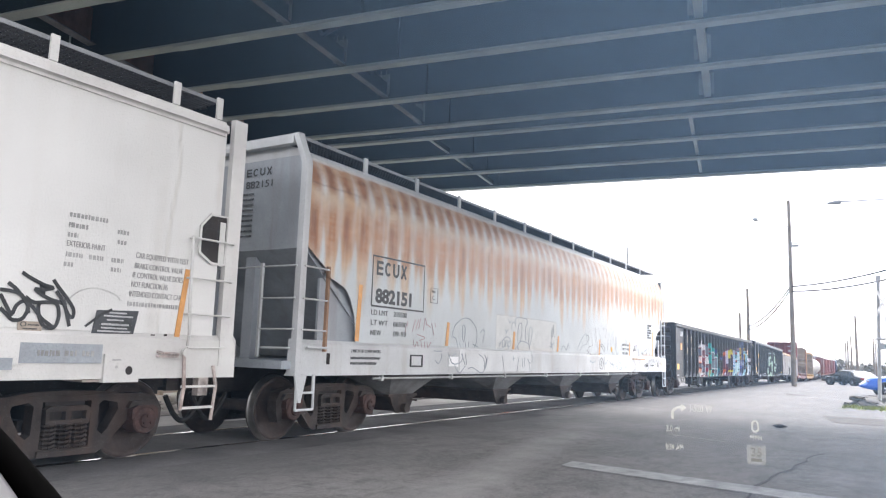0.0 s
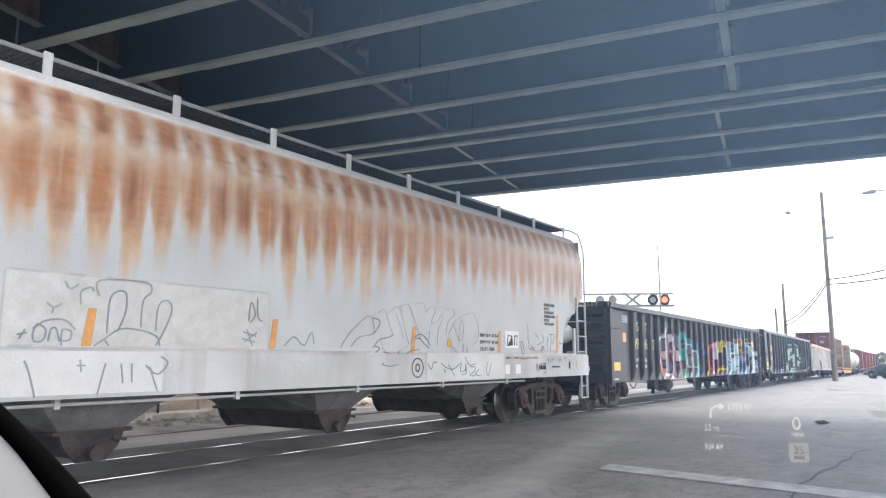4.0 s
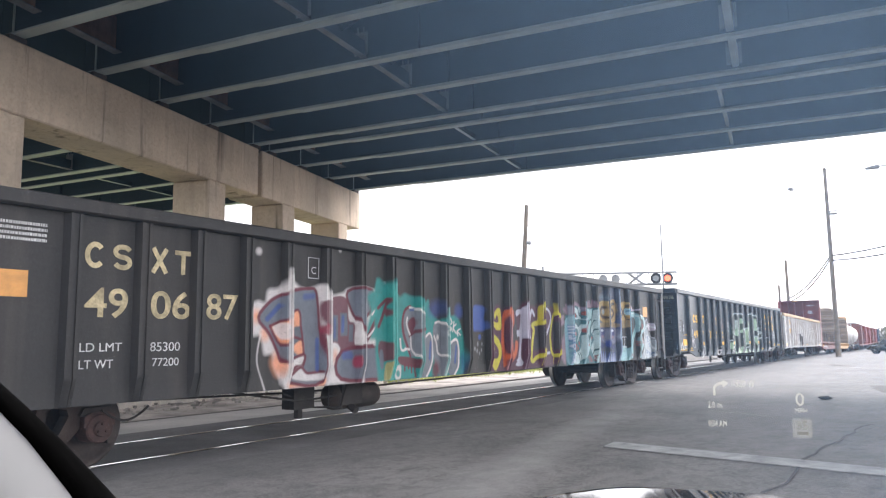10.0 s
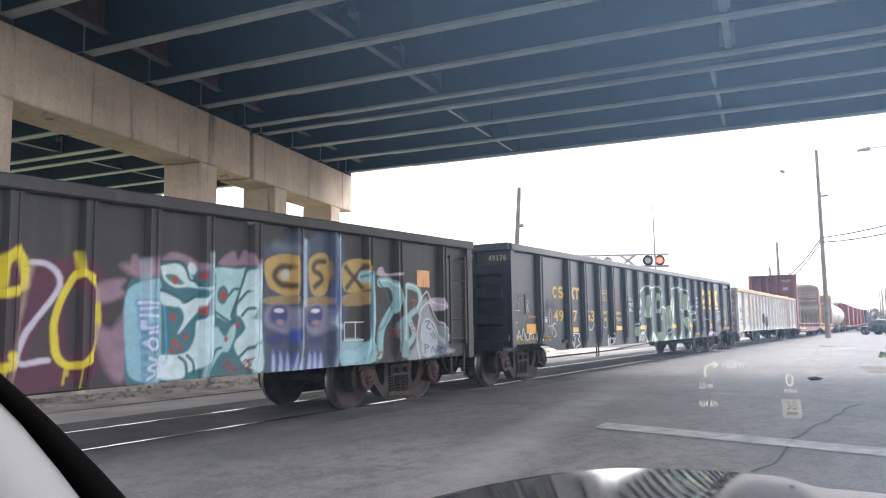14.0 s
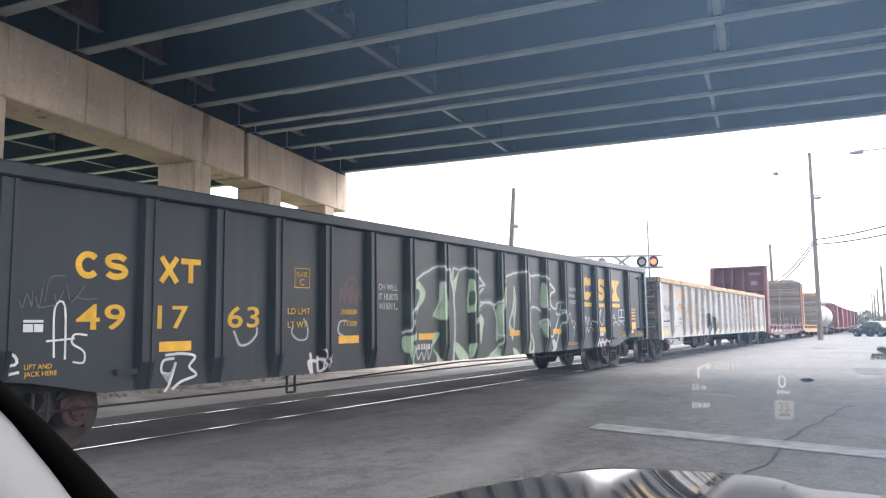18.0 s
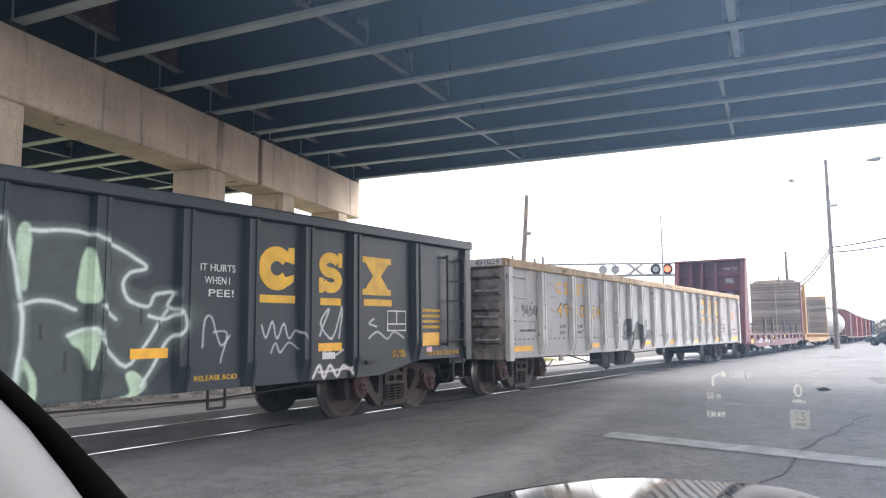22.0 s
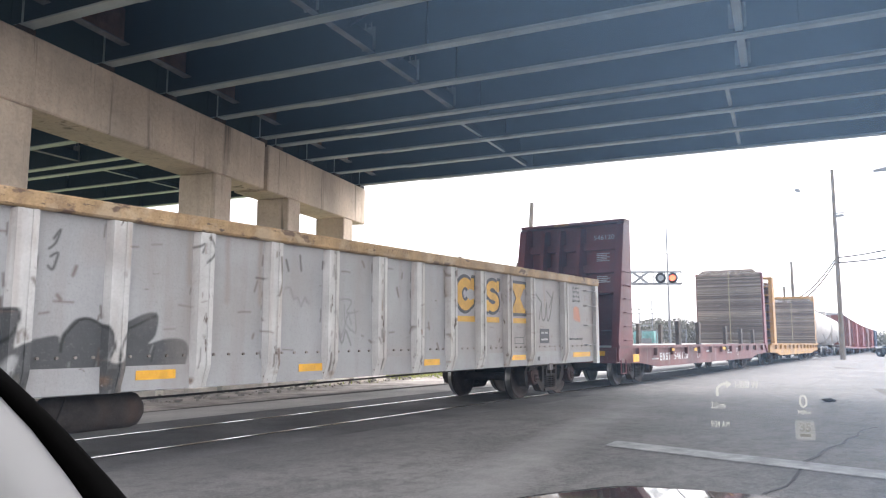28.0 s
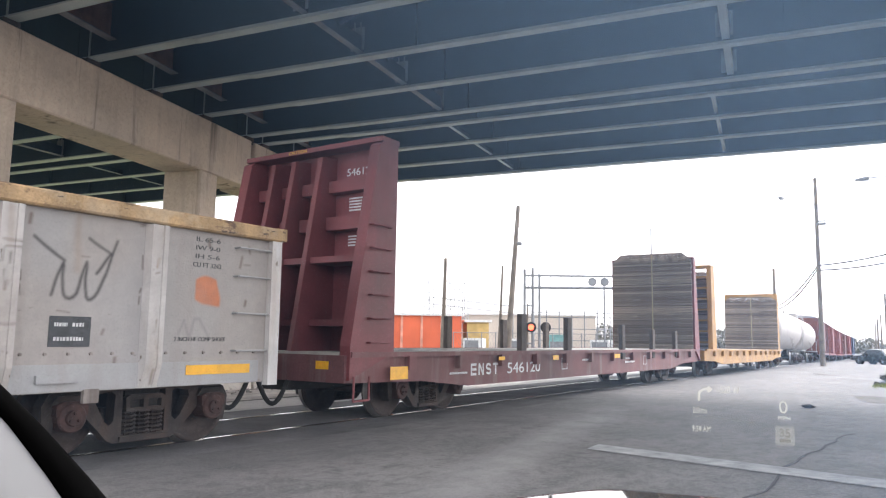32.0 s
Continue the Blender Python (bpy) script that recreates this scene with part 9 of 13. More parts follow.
def chutes(car, xs):
    """Sloped bays that narrow to a trough across the car, each with a gate at its foot."""
    for x in xs:
        bm = bmesh.new()
        top = [(-0.8, -1.45), (0.8, -1.45), (1.5, -0.75), (1.5, 0.75), (0.8, 1.45), (-0.8, 1.45), (-1.5, 0.75), (-1.5, -0.75)]
        low = [(-0.34, -1.08), (0.34, -1.08), (0.4, -0.85), (0.4, 0.85), (0.34, 1.08), (-0.34, 1.08), (-0.4, 0.85), (-0.4, -0.85)]
        a, b = [bm.verts.new((x + i, j, 1.0)) for i, j in top], [bm.verts.new((x + i, j, 0.58)) for i, j in low]
        for i in range(8):
            bm.faces.new((a[i], a[(i + 1) % 8], b[(i + 1) % 8], b[i]))
        bm.faces.new(b[::-1])
        bm.faces.new(a)
        bay = part("discharge_bay", bm, CHUTE, car, "grey sloped discharge bay under the hopper")
        bm = bmesh.new()
        box(bm, x - 0.44, x + 0.44, -1.14, 1.14, 0.56, 0.6)
        for y in (-1.12, 1.08):
            slab(bm, [(x - 0.36, 0.56), (x + 0.36, 0.56), (x + 0.3, 0.42), (x + 0.16, 0.27), (x - 0.16, 0.27), (x - 0.3, 0.42)], "y", y, y + 0.04)
        slab(bm, [(x - 0.33, 0.56), (x + 0.33, 0.56), (x + 0.12, 0.3), (x - 0.12, 0.3)], "y", -1.06, 1.06)
        part("outlet_gate", bm, TRUCK, bay, "rusty outlet gate")
        bm = bmesh.new()
        tube(bm, (x, -1.2, 0.36), (x, 1.2, 0.36), 0.05, 10)
        tube(bm, (x, -1.24, 0.36), (x, -1.16, 0.36), 0.085, 10)
        tube(bm, (x + 0.2, -1.18, 0.5), (x + 0.34, -1.2, 0.48), 0.02, 6)
        part("gate_shaft", bm, TRUCK, bay, "rusty gate shaft")


bulk = thing("rusty_covered_hopper", "pale grey covered hopper streaked with rust", "hopper car", "cars of the train")
CARS.append((bulk, (-37.1 - 18.15) / 2))
BH = 9.4
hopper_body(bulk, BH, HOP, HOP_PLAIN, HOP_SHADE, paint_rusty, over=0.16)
chutes(bulk, (-6.2, -2.35, 1.4, 5.25))
trucks(bulk, (-8.1, 8.1))
B = -1.604
bm = bmesh.new()
ribbon(bm, [(-7.86, 2.04), (-6.36, 2.04), (-6.36, 2.84), (-7.86, 2.84), (-7.86, 2.04)], 0.03, B)
part("stencil_frame", bm, SIGN_DARK, bulk)
for k, kind in enumerate(("comb", "ring", "cup", "cross")):
    emblem(bulk, -7.76 + 0.225 * k, 2.54, 0.175, 0.23, kind, SIGN_DARK, B, 0.26)
words("number", "882151", 0.22, SIGN_DARK, bulk, -7.76, B, 2.09, 1.02, heavy=0.012)
for k, (a, b) in enumerate((("LD LMT", "219500"), ("LT WT", "66500"), ("NEW", "09-99"))):
    words("lettering", a, 0.085, SIGN_DARK, bulk, -7.85, B, 1.9 - 0.16 * k, 0.45 if k < 2 else 0.28)
    words("number", b, 0.085, SIGN_DARK, bulk, -7.24, B, 1.9 - 0.16 * k, 0.38)
words("lettering", "PLATE", 0.04, SIGN_DARK, bulk, -6.1, B, 2.4, 0.13)
words("lettering", "C", 0.08, SIGN_DARK, bulk, -6.07, B, 2.27)
bm = bmesh.new()
ribbon(bm, [(-6.14, 2.22), (-5.9, 2.22), (-5.9, 2.48), (-6.14, 2.48), (-6.14, 2.22)], 0.01, B)
part("plate_outline", bm, SIGN_DARK, bulk)
for x, z0, z1 in ((-8.17, 1.47, 2.34), (-5.52, 1.47, 1.9), (-2.75, 1.47, 1.85), (-0.3, 1.47, 1.85), (2.67, 1.43, 1.86), (5.42, 1.46, 1.88), (7.96, 1.47, 2.3)):
    bm = bmesh.new()
    slab(bm, [(x - 0.07, z0), (x + 0.03, z0), (x + 0.07, z1), (x - 0.02, z1)], "y", B - 0.003, B)
    part("reflector", bm, ORANGE, bulk, "orange reflective strip")
plates("sticker", [(5.62, 6.17, 1.55, 1.88)], PAPER, bulk, B, "white sticker with a black scrawl")
bm = bmesh.new()
for pts in ([(5.72, 1.6), (5.75, 1.8), (5.9, 1.78), (5.85, 1.7), (5.95, 1.62), (5.72, 1.6)], [(6.0, 1.6), (6.02, 1.8)], [(6.0, 1.78), (6.12, 1.8), (6.1, 1.6)]):
    ribbon(bm, pts, 0.03, B - 0.005)
part("scrawl", bm, SIGN_DARK, bulk)
for k, tx in enumerate(("EXTERIOR PAINT", "RCB 163", "ACF-HTG 09-99", "INTERIOR PAINT", "RCB 164", "ACF-HTG 09-99")):
    words("lettering", tx, 0.055, SIGN_DARK, bulk, 7.34, B, 2.46 - 0.082 * k, (0.52, 0.24, 0.46)[k % 3], heavy=0.004)
for k, tx in enumerate(("EW 10-8  H 3-10", "EW 8-7  H 15-1", "CU FT 6224")):
    words("lettering", tx, 0.06, SIGN_DARK, bulk, 4.72, B, 1.74 - 0.125 * k, 0.72 if k < 2 else 0.5, heavy=0.004)
bm = bmesh.new()
ribbon(bm, rounded([(1.77, 2.02), (1.93, 2.09), (2.04, 1.88), (2.14, 1.71)], False), 0.012, B - 0.004)
ribbon(bm, rounded([(2.03, 2.04), (2.27, 2.15), (2.42, 1.86), (2.55, 1.57)], False), 0.012, B - 0.004)
ribbon(bm, rounded([(2.27, 2.15), (2.53, 2.20), (2.67, 2.00), (2.85, 1.70)], False), 0.012, B - 0.004)
ribbon(bm, rounded([(2.33, 2.17), (2.39, 2.04)], False), 0.012, B - 0.004)
ribbon(bm, rounded([(2.68, 2.22), (2.93, 2.25), (3.02, 2.10)], False), 0.012, B - 0.004)
ribbon(bm, rounded([(1.82, 1.73), (1.89, 1.53), (2.01, 1.44), (2.26, 1.45), (2.55, 1.56)], False), 0.012, B - 0.004)
ribbon(bm, rounded([(3.02, 2.12), (3.18, 2.21), (3.28, 2.12), (3.16, 1.96), (3.32, 1.95), (3.46, 2.09), (3.48, 1.97), (3.39, 1.88), (3.34, 1.69), (3.34, 1.58)], False), 0.012, B - 0.004)
ribbon(bm, rounded([(3.34, 2.19), (3.57, 2.22), (3.61, 2.18), (3.81, 2.20), (3.85, 2.10), (3.67, 1.98), (3.60, 1.75)], False), 0.012, B - 0.004)
ribbon(bm, rounded([(3.68, 1.75), (3.83, 1.94), (4.02, 2.06), (4.45, 2.16), (4.62, 1.99), (4.65, 1.73), (4.44, 1.58)], False), 0.012, B - 0.004)
ribbon(bm, rounded([(3.83, 1.94), (4.02, 1.61)], False), 0.012, B - 0.004)
ribbon(bm, rounded([(4.05, 1.82), (4.02, 1.69), (4.11, 1.68), (4.15, 1.93), (4.06, 2.01), (4.02, 1.84)], False), 0.012, B - 0.004)
ribbon(bm, rounded([(2.22, 2.03), (2.34, 1.83), (2.40, 1.66)], False), 0.012, B - 0.004)
ribbon(bm, rounded([(2.82, 1.70), (3.03, 1.56), (3.12, 1.76), (3.05, 1.77)], False), 0.012, B - 0.004)
ribbon(bm, rounded([(4.47, 1.82), (4.61, 1.82), (4.51, 1.73), (4.65, 1.73)], False), 0.012, B - 0.004)
ribbon(bm, rounded([(4.89, 1.95), (4.90, 1.74), (5.04, 1.97), (5.12, 1.82)], False), 0.012, B - 0.004)
part("scrawl", bm, mat("faint_pencil_scrawl", (0.4, 0.39, 0.4), 0.7), bulk)
bm = bmesh.new()
ribbon(bm, rounded([(1.63, 1.95), (1.74, 1.94), (1.82, 1.89), (1.74, 1.77), (1.64, 1.70)], False), 0.014, B - 0.004)
ribbon(bm, rounded([(1.67, 1.51), (1.81, 1.63), (2.04, 1.67), (2.15, 1.72)], False), 0.014, B - 0.004)
ribbon(bm, rounded([(1.71, 1.53), (1.82, 1.50), (1.73, 1.44)], False), 0.014, B - 0.004)
ribbon(bm, rounded([(1.91, 1.45), (2.06, 1.42), (2.24, 1.41), (2.30, 1.46)], False), 0.014, B - 0.004)
ribbon(bm, rounded([(1.99, 1.38), (2.24, 1.38)], False), 0.014, B - 0.004)
ribbon(bm, rounded([(2.69, 1.69), (2.88, 1.74), (3.05, 1.65), (3.12, 1.56)], False), 0.014, B - 0.004)
ribbon(bm, rounded([(2.70, 1.66), (2.83, 1.67), (3.00, 1.57), (3.10, 1.52)], False), 0.014, B - 0.004)
ribbon(bm, rounded([(2.46, 1.41), (2.61, 1.47), (2.84, 1.49)], False), 0.014, B - 0.004)
ribbon(bm, rounded([(6.20, 1.66), (6.30, 1.68)], False), 0.014, B - 0.004)
ribbon(bm, rounded([(6.26, 1.65), (6.32, 1.45), (6.42, 1.45)], False), 0.014, B - 0.004)
ribbon(bm, rounded([(6.32, 1.71), (6.42, 1.48)], False), 0.014, B - 0.004)
ribbon(bm, rounded([(6.57, 2.01), (6.59, 1.80), (6.54, 1.75)], False), 0.014, B - 0.004)
ribbon(bm, rounded([(6.60, 1.72), (6.63, 1.54), (6.74, 1.56)], False), 0.014, B - 0.004)
ribbon(bm, rounded([(6.71, 1.62), (6.79, 1.54), (6.91, 1.50)], False), 0.014, B - 0.004)
ribbon(bm, rounded([(6.70, 1.48), (6.85, 1.59)], False), 0.014, B - 0.004)
ribbon(bm, rounded([(6.85, 1.88), (7.07, 1.76)], False), 0.014, B - 0.004)
ribbon(bm, rounded([(6.98, 1.62), (7.19, 1.68), (7.30, 1.74), (7.20, 1.84)], False), 0.014, B - 0.004)
ribbon(bm, rounded([(7.16, 1.61), (7.31, 1.55)], False), 0.014, B - 0.004)
ribbon(bm, rounded([(7.16, 1.48), (7.30, 1.61)], False), 0.014, B - 0.004)
ribbon(bm, rounded([(7.21, 1.61), (7.17, 1.47)], False), 0.014, B - 0.004)
ribbon(bm, rounded([(7.50, 1.80), (7.44, 1.65), (7.49, 1.53)], False), 0.014, B - 0.004)
ribbon(bm, rounded([(7.64, 1.86), (7.63, 1.69), (7.58, 1.50)], False), 0.014, B - 0.004)
ribbon(bm, rounded([(7.55, 1.85), (7.81, 1.86), (7.69, 1.65)], False), 0.014, B - 0.004)
ribbon(bm, rounded([(7.98, 1.71), (8.15, 1.67)], False), 0.014, B - 0.004)
ribbon(bm, rounded([(8.04, 1.73), (8.02, 1.59)], False), 0.014, B - 0.004)
part("scrawl", bm, mat("dark_marker_scrawl", (0.12, 0.125, 0.13), 0.6), bulk)
D = -1.634
plates("placard_holder", [(-5.5, -5.15, 1.1, 1.28), (5.58, 5.76, 1.05, 1.23), (6.0, 6.2, 1.05, 1.23)], PAPER, bulk, D, "white route card")
plates("placard_holder", [(5.76, 6.0, 1.07, 1.22)], HOP_PLAIN, bulk, D, "pale route card board")
boxes("rust_stain", [(5.6, 6.95, D - 0.003, D, 1.34, 1.38)], mat("rust_stained_sill", (0.5, 0.3, 0.14), 0.8, vary=0.35, size=5, streak=0.8, dirt=(0.58, 0.55, 0.5)), bulk, "rust run-off on the sill")
bm = bmesh.new()
ribbon(bm, [(-6.75, 1.1), (-6.4, 1.1), (-6.4, 1.28), (-6.75, 1.28), (-6.75, 1.1)], 0.03, D, 0.02)
part("card_frame", bm, SIGN_DARK, bulk)
words("lettering", "2 INCH HF COMP SHOES", 0.05, SIGN_DARK, bulk, -8.35, D, 1.3, 0.75)
bars("small_print", [(-8.35, -7.6, 1.2, 0.04), (-8.35, -7.7, 1.12, 0.04), (6.2, 6.5, 1.33, 0.03), (7.6, 8.0, 1.15, 0.04)], SIGN_DARK, bulk, D)
bm = bmesh.new()
ribbon(bm, curl(2.75, 1.2, 0.15, 0.15, 0, 360, 24), 0.02, D)
ribbon(bm, curl(2.75, 1.2, 0.05, 0.06, 0, 360, 12), 0.025, D)
part("round_mark", bm, SIGN_DARK, bulk)
plates("slot", [(8.45, 8.53, 1.12, 1.28), (-8.9, -8.83, 1.12, 1.28), (7.0, 7.3, 1.12, 1.2)], UNDER, bulk, D, "dark slot in the sill")
boxes("patch", [(-5.1, -1.9, D - 0.004, D, 1.0, 1.42), (3.0, 5.55, D - 0.004, D, 0.98, 1.44)], mat("patched_sill_paint", (0.66, 0.67, 0.67), 0.55, vary=0.07), bulk, "whiter patched stretch of the sill")
bm = bmesh.new()
ribbon(bm, rounded([(3.03, 1.26), (3.12, 1.17), (3.19, 1.28), (3.29, 1.28)], False), 0.018, D - 0.006)
ribbon(bm, rounded([(3.41, 1.27), (3.57, 1.19), (3.79, 1.17), (3.99, 1.27)], False), 0.018, D - 0.006)
ribbon(bm, rounded([(3.63, 1.24), (3.81, 1.05)], False), 0.018, D - 0.006)
ribbon(bm, rounded([(4.03, 1.27), (4.00, 1.13), (4.15, 1.15), (4.16, 1.27), (4.19, 1.10), (4.04, 1.07)], False), 0.018, D - 0.006)
ribbon(bm, rounded([(4.16, 1.37), (4.29, 1.23), (4.49, 1.26)], False), 0.018, D - 0.006)
ribbon(bm, rounded([(4.33, 1.20), (4.49, 1.19), (4.43, 1.11), (4.30, 1.06), (4.45, 1.04), (4.51, 1.12)], False), 0.018, D - 0.006)
ribbon(bm, rounded([(4.61, 1.16), (4.51, 1.05), (4.68, 1.05)], False), 0.018, D - 0.006)
ribbon(bm, rounded([(4.91, 1.28), (4.87, 1.12), (4.94, 1.04), (5.05, 1.26)], False), 0.018, D - 0.006)
ribbon(bm, rounded([(1.84, 1.26), (2.03, 1.23), (2.24, 1.26)], False), 0.018, D - 0.006)
ribbon(bm, rounded([(1.84, 1.26), (1.88, 1.28)], False), 0.018, D - 0.006)
ribbon(bm, rounded([(3.49, 1.16), (3.55, 1.14)], False), 0.018, D - 0.006)
ribbon(bm, rounded([(3.49, 1.13), (3.55, 1.11)], False), 0.018, D - 0.006)
part("scrawl", bm, mat("grey_blue_scrawl", (0.2, 0.28, 0.33), 0.6), bulk)
bm = bmesh.new()
ribbon(bm, rounded([(6.87, 1.13), (6.88, 1.22), (6.93, 1.20), (6.91, 1.13), (6.99, 1.08)], False), 0.02, D - 0.006)
ribbon(bm, rounded([(7.05, 1.12), (7.08, 1.25), (7.16, 1.14), (7.26, 1.26), (7.31, 1.10), (7.20, 1.04)], False), 0.02, D - 0.006)
ribbon(bm, rounded([(7.15, 1.23), (7.32, 1.24)], False), 0.02, D - 0.006)
ribbon(bm, rounded([(7.44, 1.35), (7.39, 1.31), (7.46, 1.29), (7.42, 1.24)], False), 0.02, D - 0.006)
ribbon(bm, rounded([(7.54, 1.35), (7.54, 1.28)], False), 0.02, D - 0.006)
ribbon(bm, rounded([(7.62, 1.35), (7.60, 1.27)], False), 0.02, D - 0.006)
ribbon(bm, rounded([(7.64, 1.34), (7.70, 1.35)], False), 0.02, D - 0.006)
ribbon(bm, rounded([(7.79, 1.35), (7.79, 1.28)], False), 0.02, D - 0.006)
ribbon(bm, rounded([(7.92, 1.37), (7.97, 1.28), (8.03, 1.37)], False), 0.02, D - 0.006)
ribbon(bm, rounded([(8.10, 1.33), (8.07, 1.26)], False), 0.02, D - 0.006)
ribbon(bm, rounded([(8.18, 1.35), (8.29, 1.36), (8.25, 1.28)], False), 0.02, D - 0.006)
part("scrawl", bm, mat("dark_grey_scrawl", (0.16, 0.17, 0.18), 0.6), bulk)
# pencil drawings across the side and the sill
bm = bmesh.new()
ribbon(bm, rounded([(-2.85, 1.88), (-2.86, 2.01), (-2.76, 2.06), (-2.73, 2.02)], False), 0.018, B - 0.004)
ribbon(bm, rounded([(-2.56, 1.6), (-2.55, 1.94), (-2.47, 2.04), (-2.37, 2.02), (-2.37, 1.81), (-2.45, 1.62)], False), 0.018, B - 0.004)
ribbon(bm, rounded([(-2.67, 1.98), (-2.67, 2.14), (-2.15, 2.16), (-2.08, 2.06), (-2.17, 1.96), (-2.18, 1.68)], False), 0.018, B - 0.004)
ribbon(bm, rounded([(-2.0, 1.64), (-1.98, 1.92), (-1.87, 1.98), (-1.81, 1.88), (-1.9, 1.64), (-1.99, 1.49)], False), 0.018, B - 0.004)
ribbon(bm, rounded([(-2.69, 1.47), (-2.59, 1.54), (-2.42, 1.65), (-2.21, 1.65), (-1.99, 1.59), (-1.94, 1.48)], False), 0.018, B - 0.004)
ribbon(bm, rounded([(-2.59, 1.55), (-2.53, 1.48)], False), 0.018, B - 0.004)
ribbon(bm, rounded([(-2.64, 0.99), (-2.59, 1.22), (-2.57, 1.3)], False), 0.018, D - 0.008)
ribbon(bm, rounded([(-2.4, 1.3), (-2.37, 1.1)], False), 0.018, D - 0.008)
ribbon(bm, rounded([(-2.28, 1.3), (-2.27, 1.1)], False), 0.018, D - 0.008)
ribbon(bm, rounded([(-2.12, 1.28), (-1.97, 1.18), (-1.85, 1.3), (-1.94, 1.37)], False), 0.018, D - 0.008)
ribbon(bm, rounded([(-2.07, 1.26), (-1.96, 1.0)], False), 0.018, D - 0.008)
ribbon(bm, rounded([(-3.44, 1.57), (-3.35, 1.59)], False), 0.018, B - 0.004)
ribbon(bm, rounded([(-3.42, 1.53), (-3.37, 1.62)], False), 0.018, B - 0.004)
ribbon(bm, rounded([(-3.3, 1.58), (-3.26, 1.67), (-3.18, 1.62), (-3.2, 1.52), (-3.28, 1.51), (-3.3, 1.58)], False), 0.018, B - 0.004)
ribbon(bm, rounded([(-3.15, 1.51), (-3.13, 1.63), (-3.08, 1.63), (-3.04, 1.51)], False), 0.018, B - 0.004)
ribbon(bm, rounded([(-3.02, 1.47), (-3.02, 1.62), (-2.93, 1.61), (-2.94, 1.53), (-3.02, 1.52)], False), 0.018, B - 0.004)
ribbon(bm, rounded([(-3.3, 1.63), (-3.18, 1.71), (-3.0, 1.72), (-2.89, 1.63)], False), 0.018, B - 0.004)
ribbon(bm, rounded([(-3.19, 1.88), (-3.12, 1.84), (-3.04, 1.88)], False), 0.018, B - 0.004)
ribbon(bm, rounded([(-3.12, 1.84), (-3.13, 1.78)], False), 0.018, B - 0.004)
ribbon(bm, rounded([(-3.03, 2.1), (-2.97, 2.03), (-2.89, 2.08)], False), 0.018, B - 0.004)
ribbon(bm, rounded([(-3.37, 1.33), (-3.32, 1.22), (-3.25, 0.99)], False), 0.018, D - 0.008)
ribbon(bm, rounded([(-2.87, 1.28), (-2.78, 1.28)], False), 0.018, D - 0.008)
ribbon(bm, rounded([(-2.84, 1.34), (-2.82, 1.22)], False), 0.018, D - 0.008)
ribbon(bm, rounded([(-0.72, 1.8), (-0.69, 2.04), (-0.62, 1.89), (-0.7, 1.78)], False), 0.018, B - 0.004)
ribbon(bm, rounded([(-0.59, 2.1), (-0.57, 1.86), (-0.5, 1.81)], False), 0.018, B - 0.004)
ribbon(bm, rounded([(-0.8, 1.67), (-0.59, 1.62)], False), 0.018, B - 0.004)
ribbon(bm, rounded([(-0.77, 1.55), (-0.58, 1.67)], False), 0.018, B - 0.004)
ribbon(bm, rounded([(-0.74, 1.7), (-0.65, 1.5)], False), 0.018, B - 0.004)
ribbon(bm, rounded([(-0.81, 1.59), (-0.61, 1.55)], False), 0.018, B - 0.004)
ribbon(bm, rounded([(-0.12, 1.51), (0.05, 1.63), (0.23, 1.52), (0.37, 1.7), (0.42, 1.55)], False), 0.018, B - 0.004)
ribbon(bm, rounded([(-4.27, 1.76), (-4.17, 1.83), (-4.08, 1.77), (-4.14, 1.67), (-4.15, 1.56)], False), 0.018, B - 0.004)
ribbon(bm, rounded([(0.95, 1.5), (1.15, 1.72), (1.57, 1.98), (1.68, 1.73), (1.36, 1.66), (1.17, 1.52)], False), 0.018, B - 0.004)
ribbon(bm, rounded([(-5.36, 1.67), (-5.26, 1.85), (-4.99, 2.0), (-4.69, 2.0), (-4.43, 1.82), (-4.42, 1.58), (-4.51, 1.47)], False), 0.018, B - 0.004)
ribbon(bm, rounded([(-4.97, 1.61), (-4.98, 1.84), (-4.93, 1.88), (-4.87, 1.8), (-4.91, 1.58), (-4.97, 1.61)], False), 0.018, B - 0.004)
ribbon(bm, rounded([(-6.04, 1.37), (-5.98, 1.37), (-5.84, 1.37), (-5.76, 1.37)], False), 0.018, D - 0.008)
ribbon(bm, rounded([(-5.75, 1.33), (-5.77, 1.25), (-5.86, 1.15), (-5.98, 1.21)], False), 0.018, D - 0.008)
ribbon(bm, rounded([(-5.52, 1.33), (-5.38, 1.16), (-5.13, 1.16), (-5.0, 1.25), (-5.03, 1.34)], False), 0.018, D - 0.008)
ribbon(bm, rounded([(-5.25, 1.34), (-5.39, 1.29)], False), 0.018, D - 0.008)
ribbon(bm, rounded([(-5.39, 1.64), (-5.22, 1.62), (-5.14, 1.46)], False), 0.018, B - 0.004)
ribbon(bm, rounded([(-5.08, 1.56), (-5.04, 1.46)], False), 0.018, B - 0.004)
ribbon(bm, rounded([(-5.05, 1.34), (-4.9, 1.13)], False), 0.018, D - 0.008)
ribbon(bm, rounded([(-4.85, 1.55), (-4.85, 1.47)], False), 0.018, B - 0.004)
ribbon(bm, rounded([(-4.89, 1.34), (-4.85, 1.13)], False), 0.018, D - 0.008)
ribbon(bm, rounded([(-4.73, 1.57), (-4.73, 1.47)], False), 0.018, B - 0.004)
ribbon(bm, rounded([(-4.37, 1.34), (-4.17, 1.25), (-4.12, 1.05), (-4.28, 0.98), (-4.6, 1.08), (-4.78, 1.06)], False), 0.018, D - 0.008)
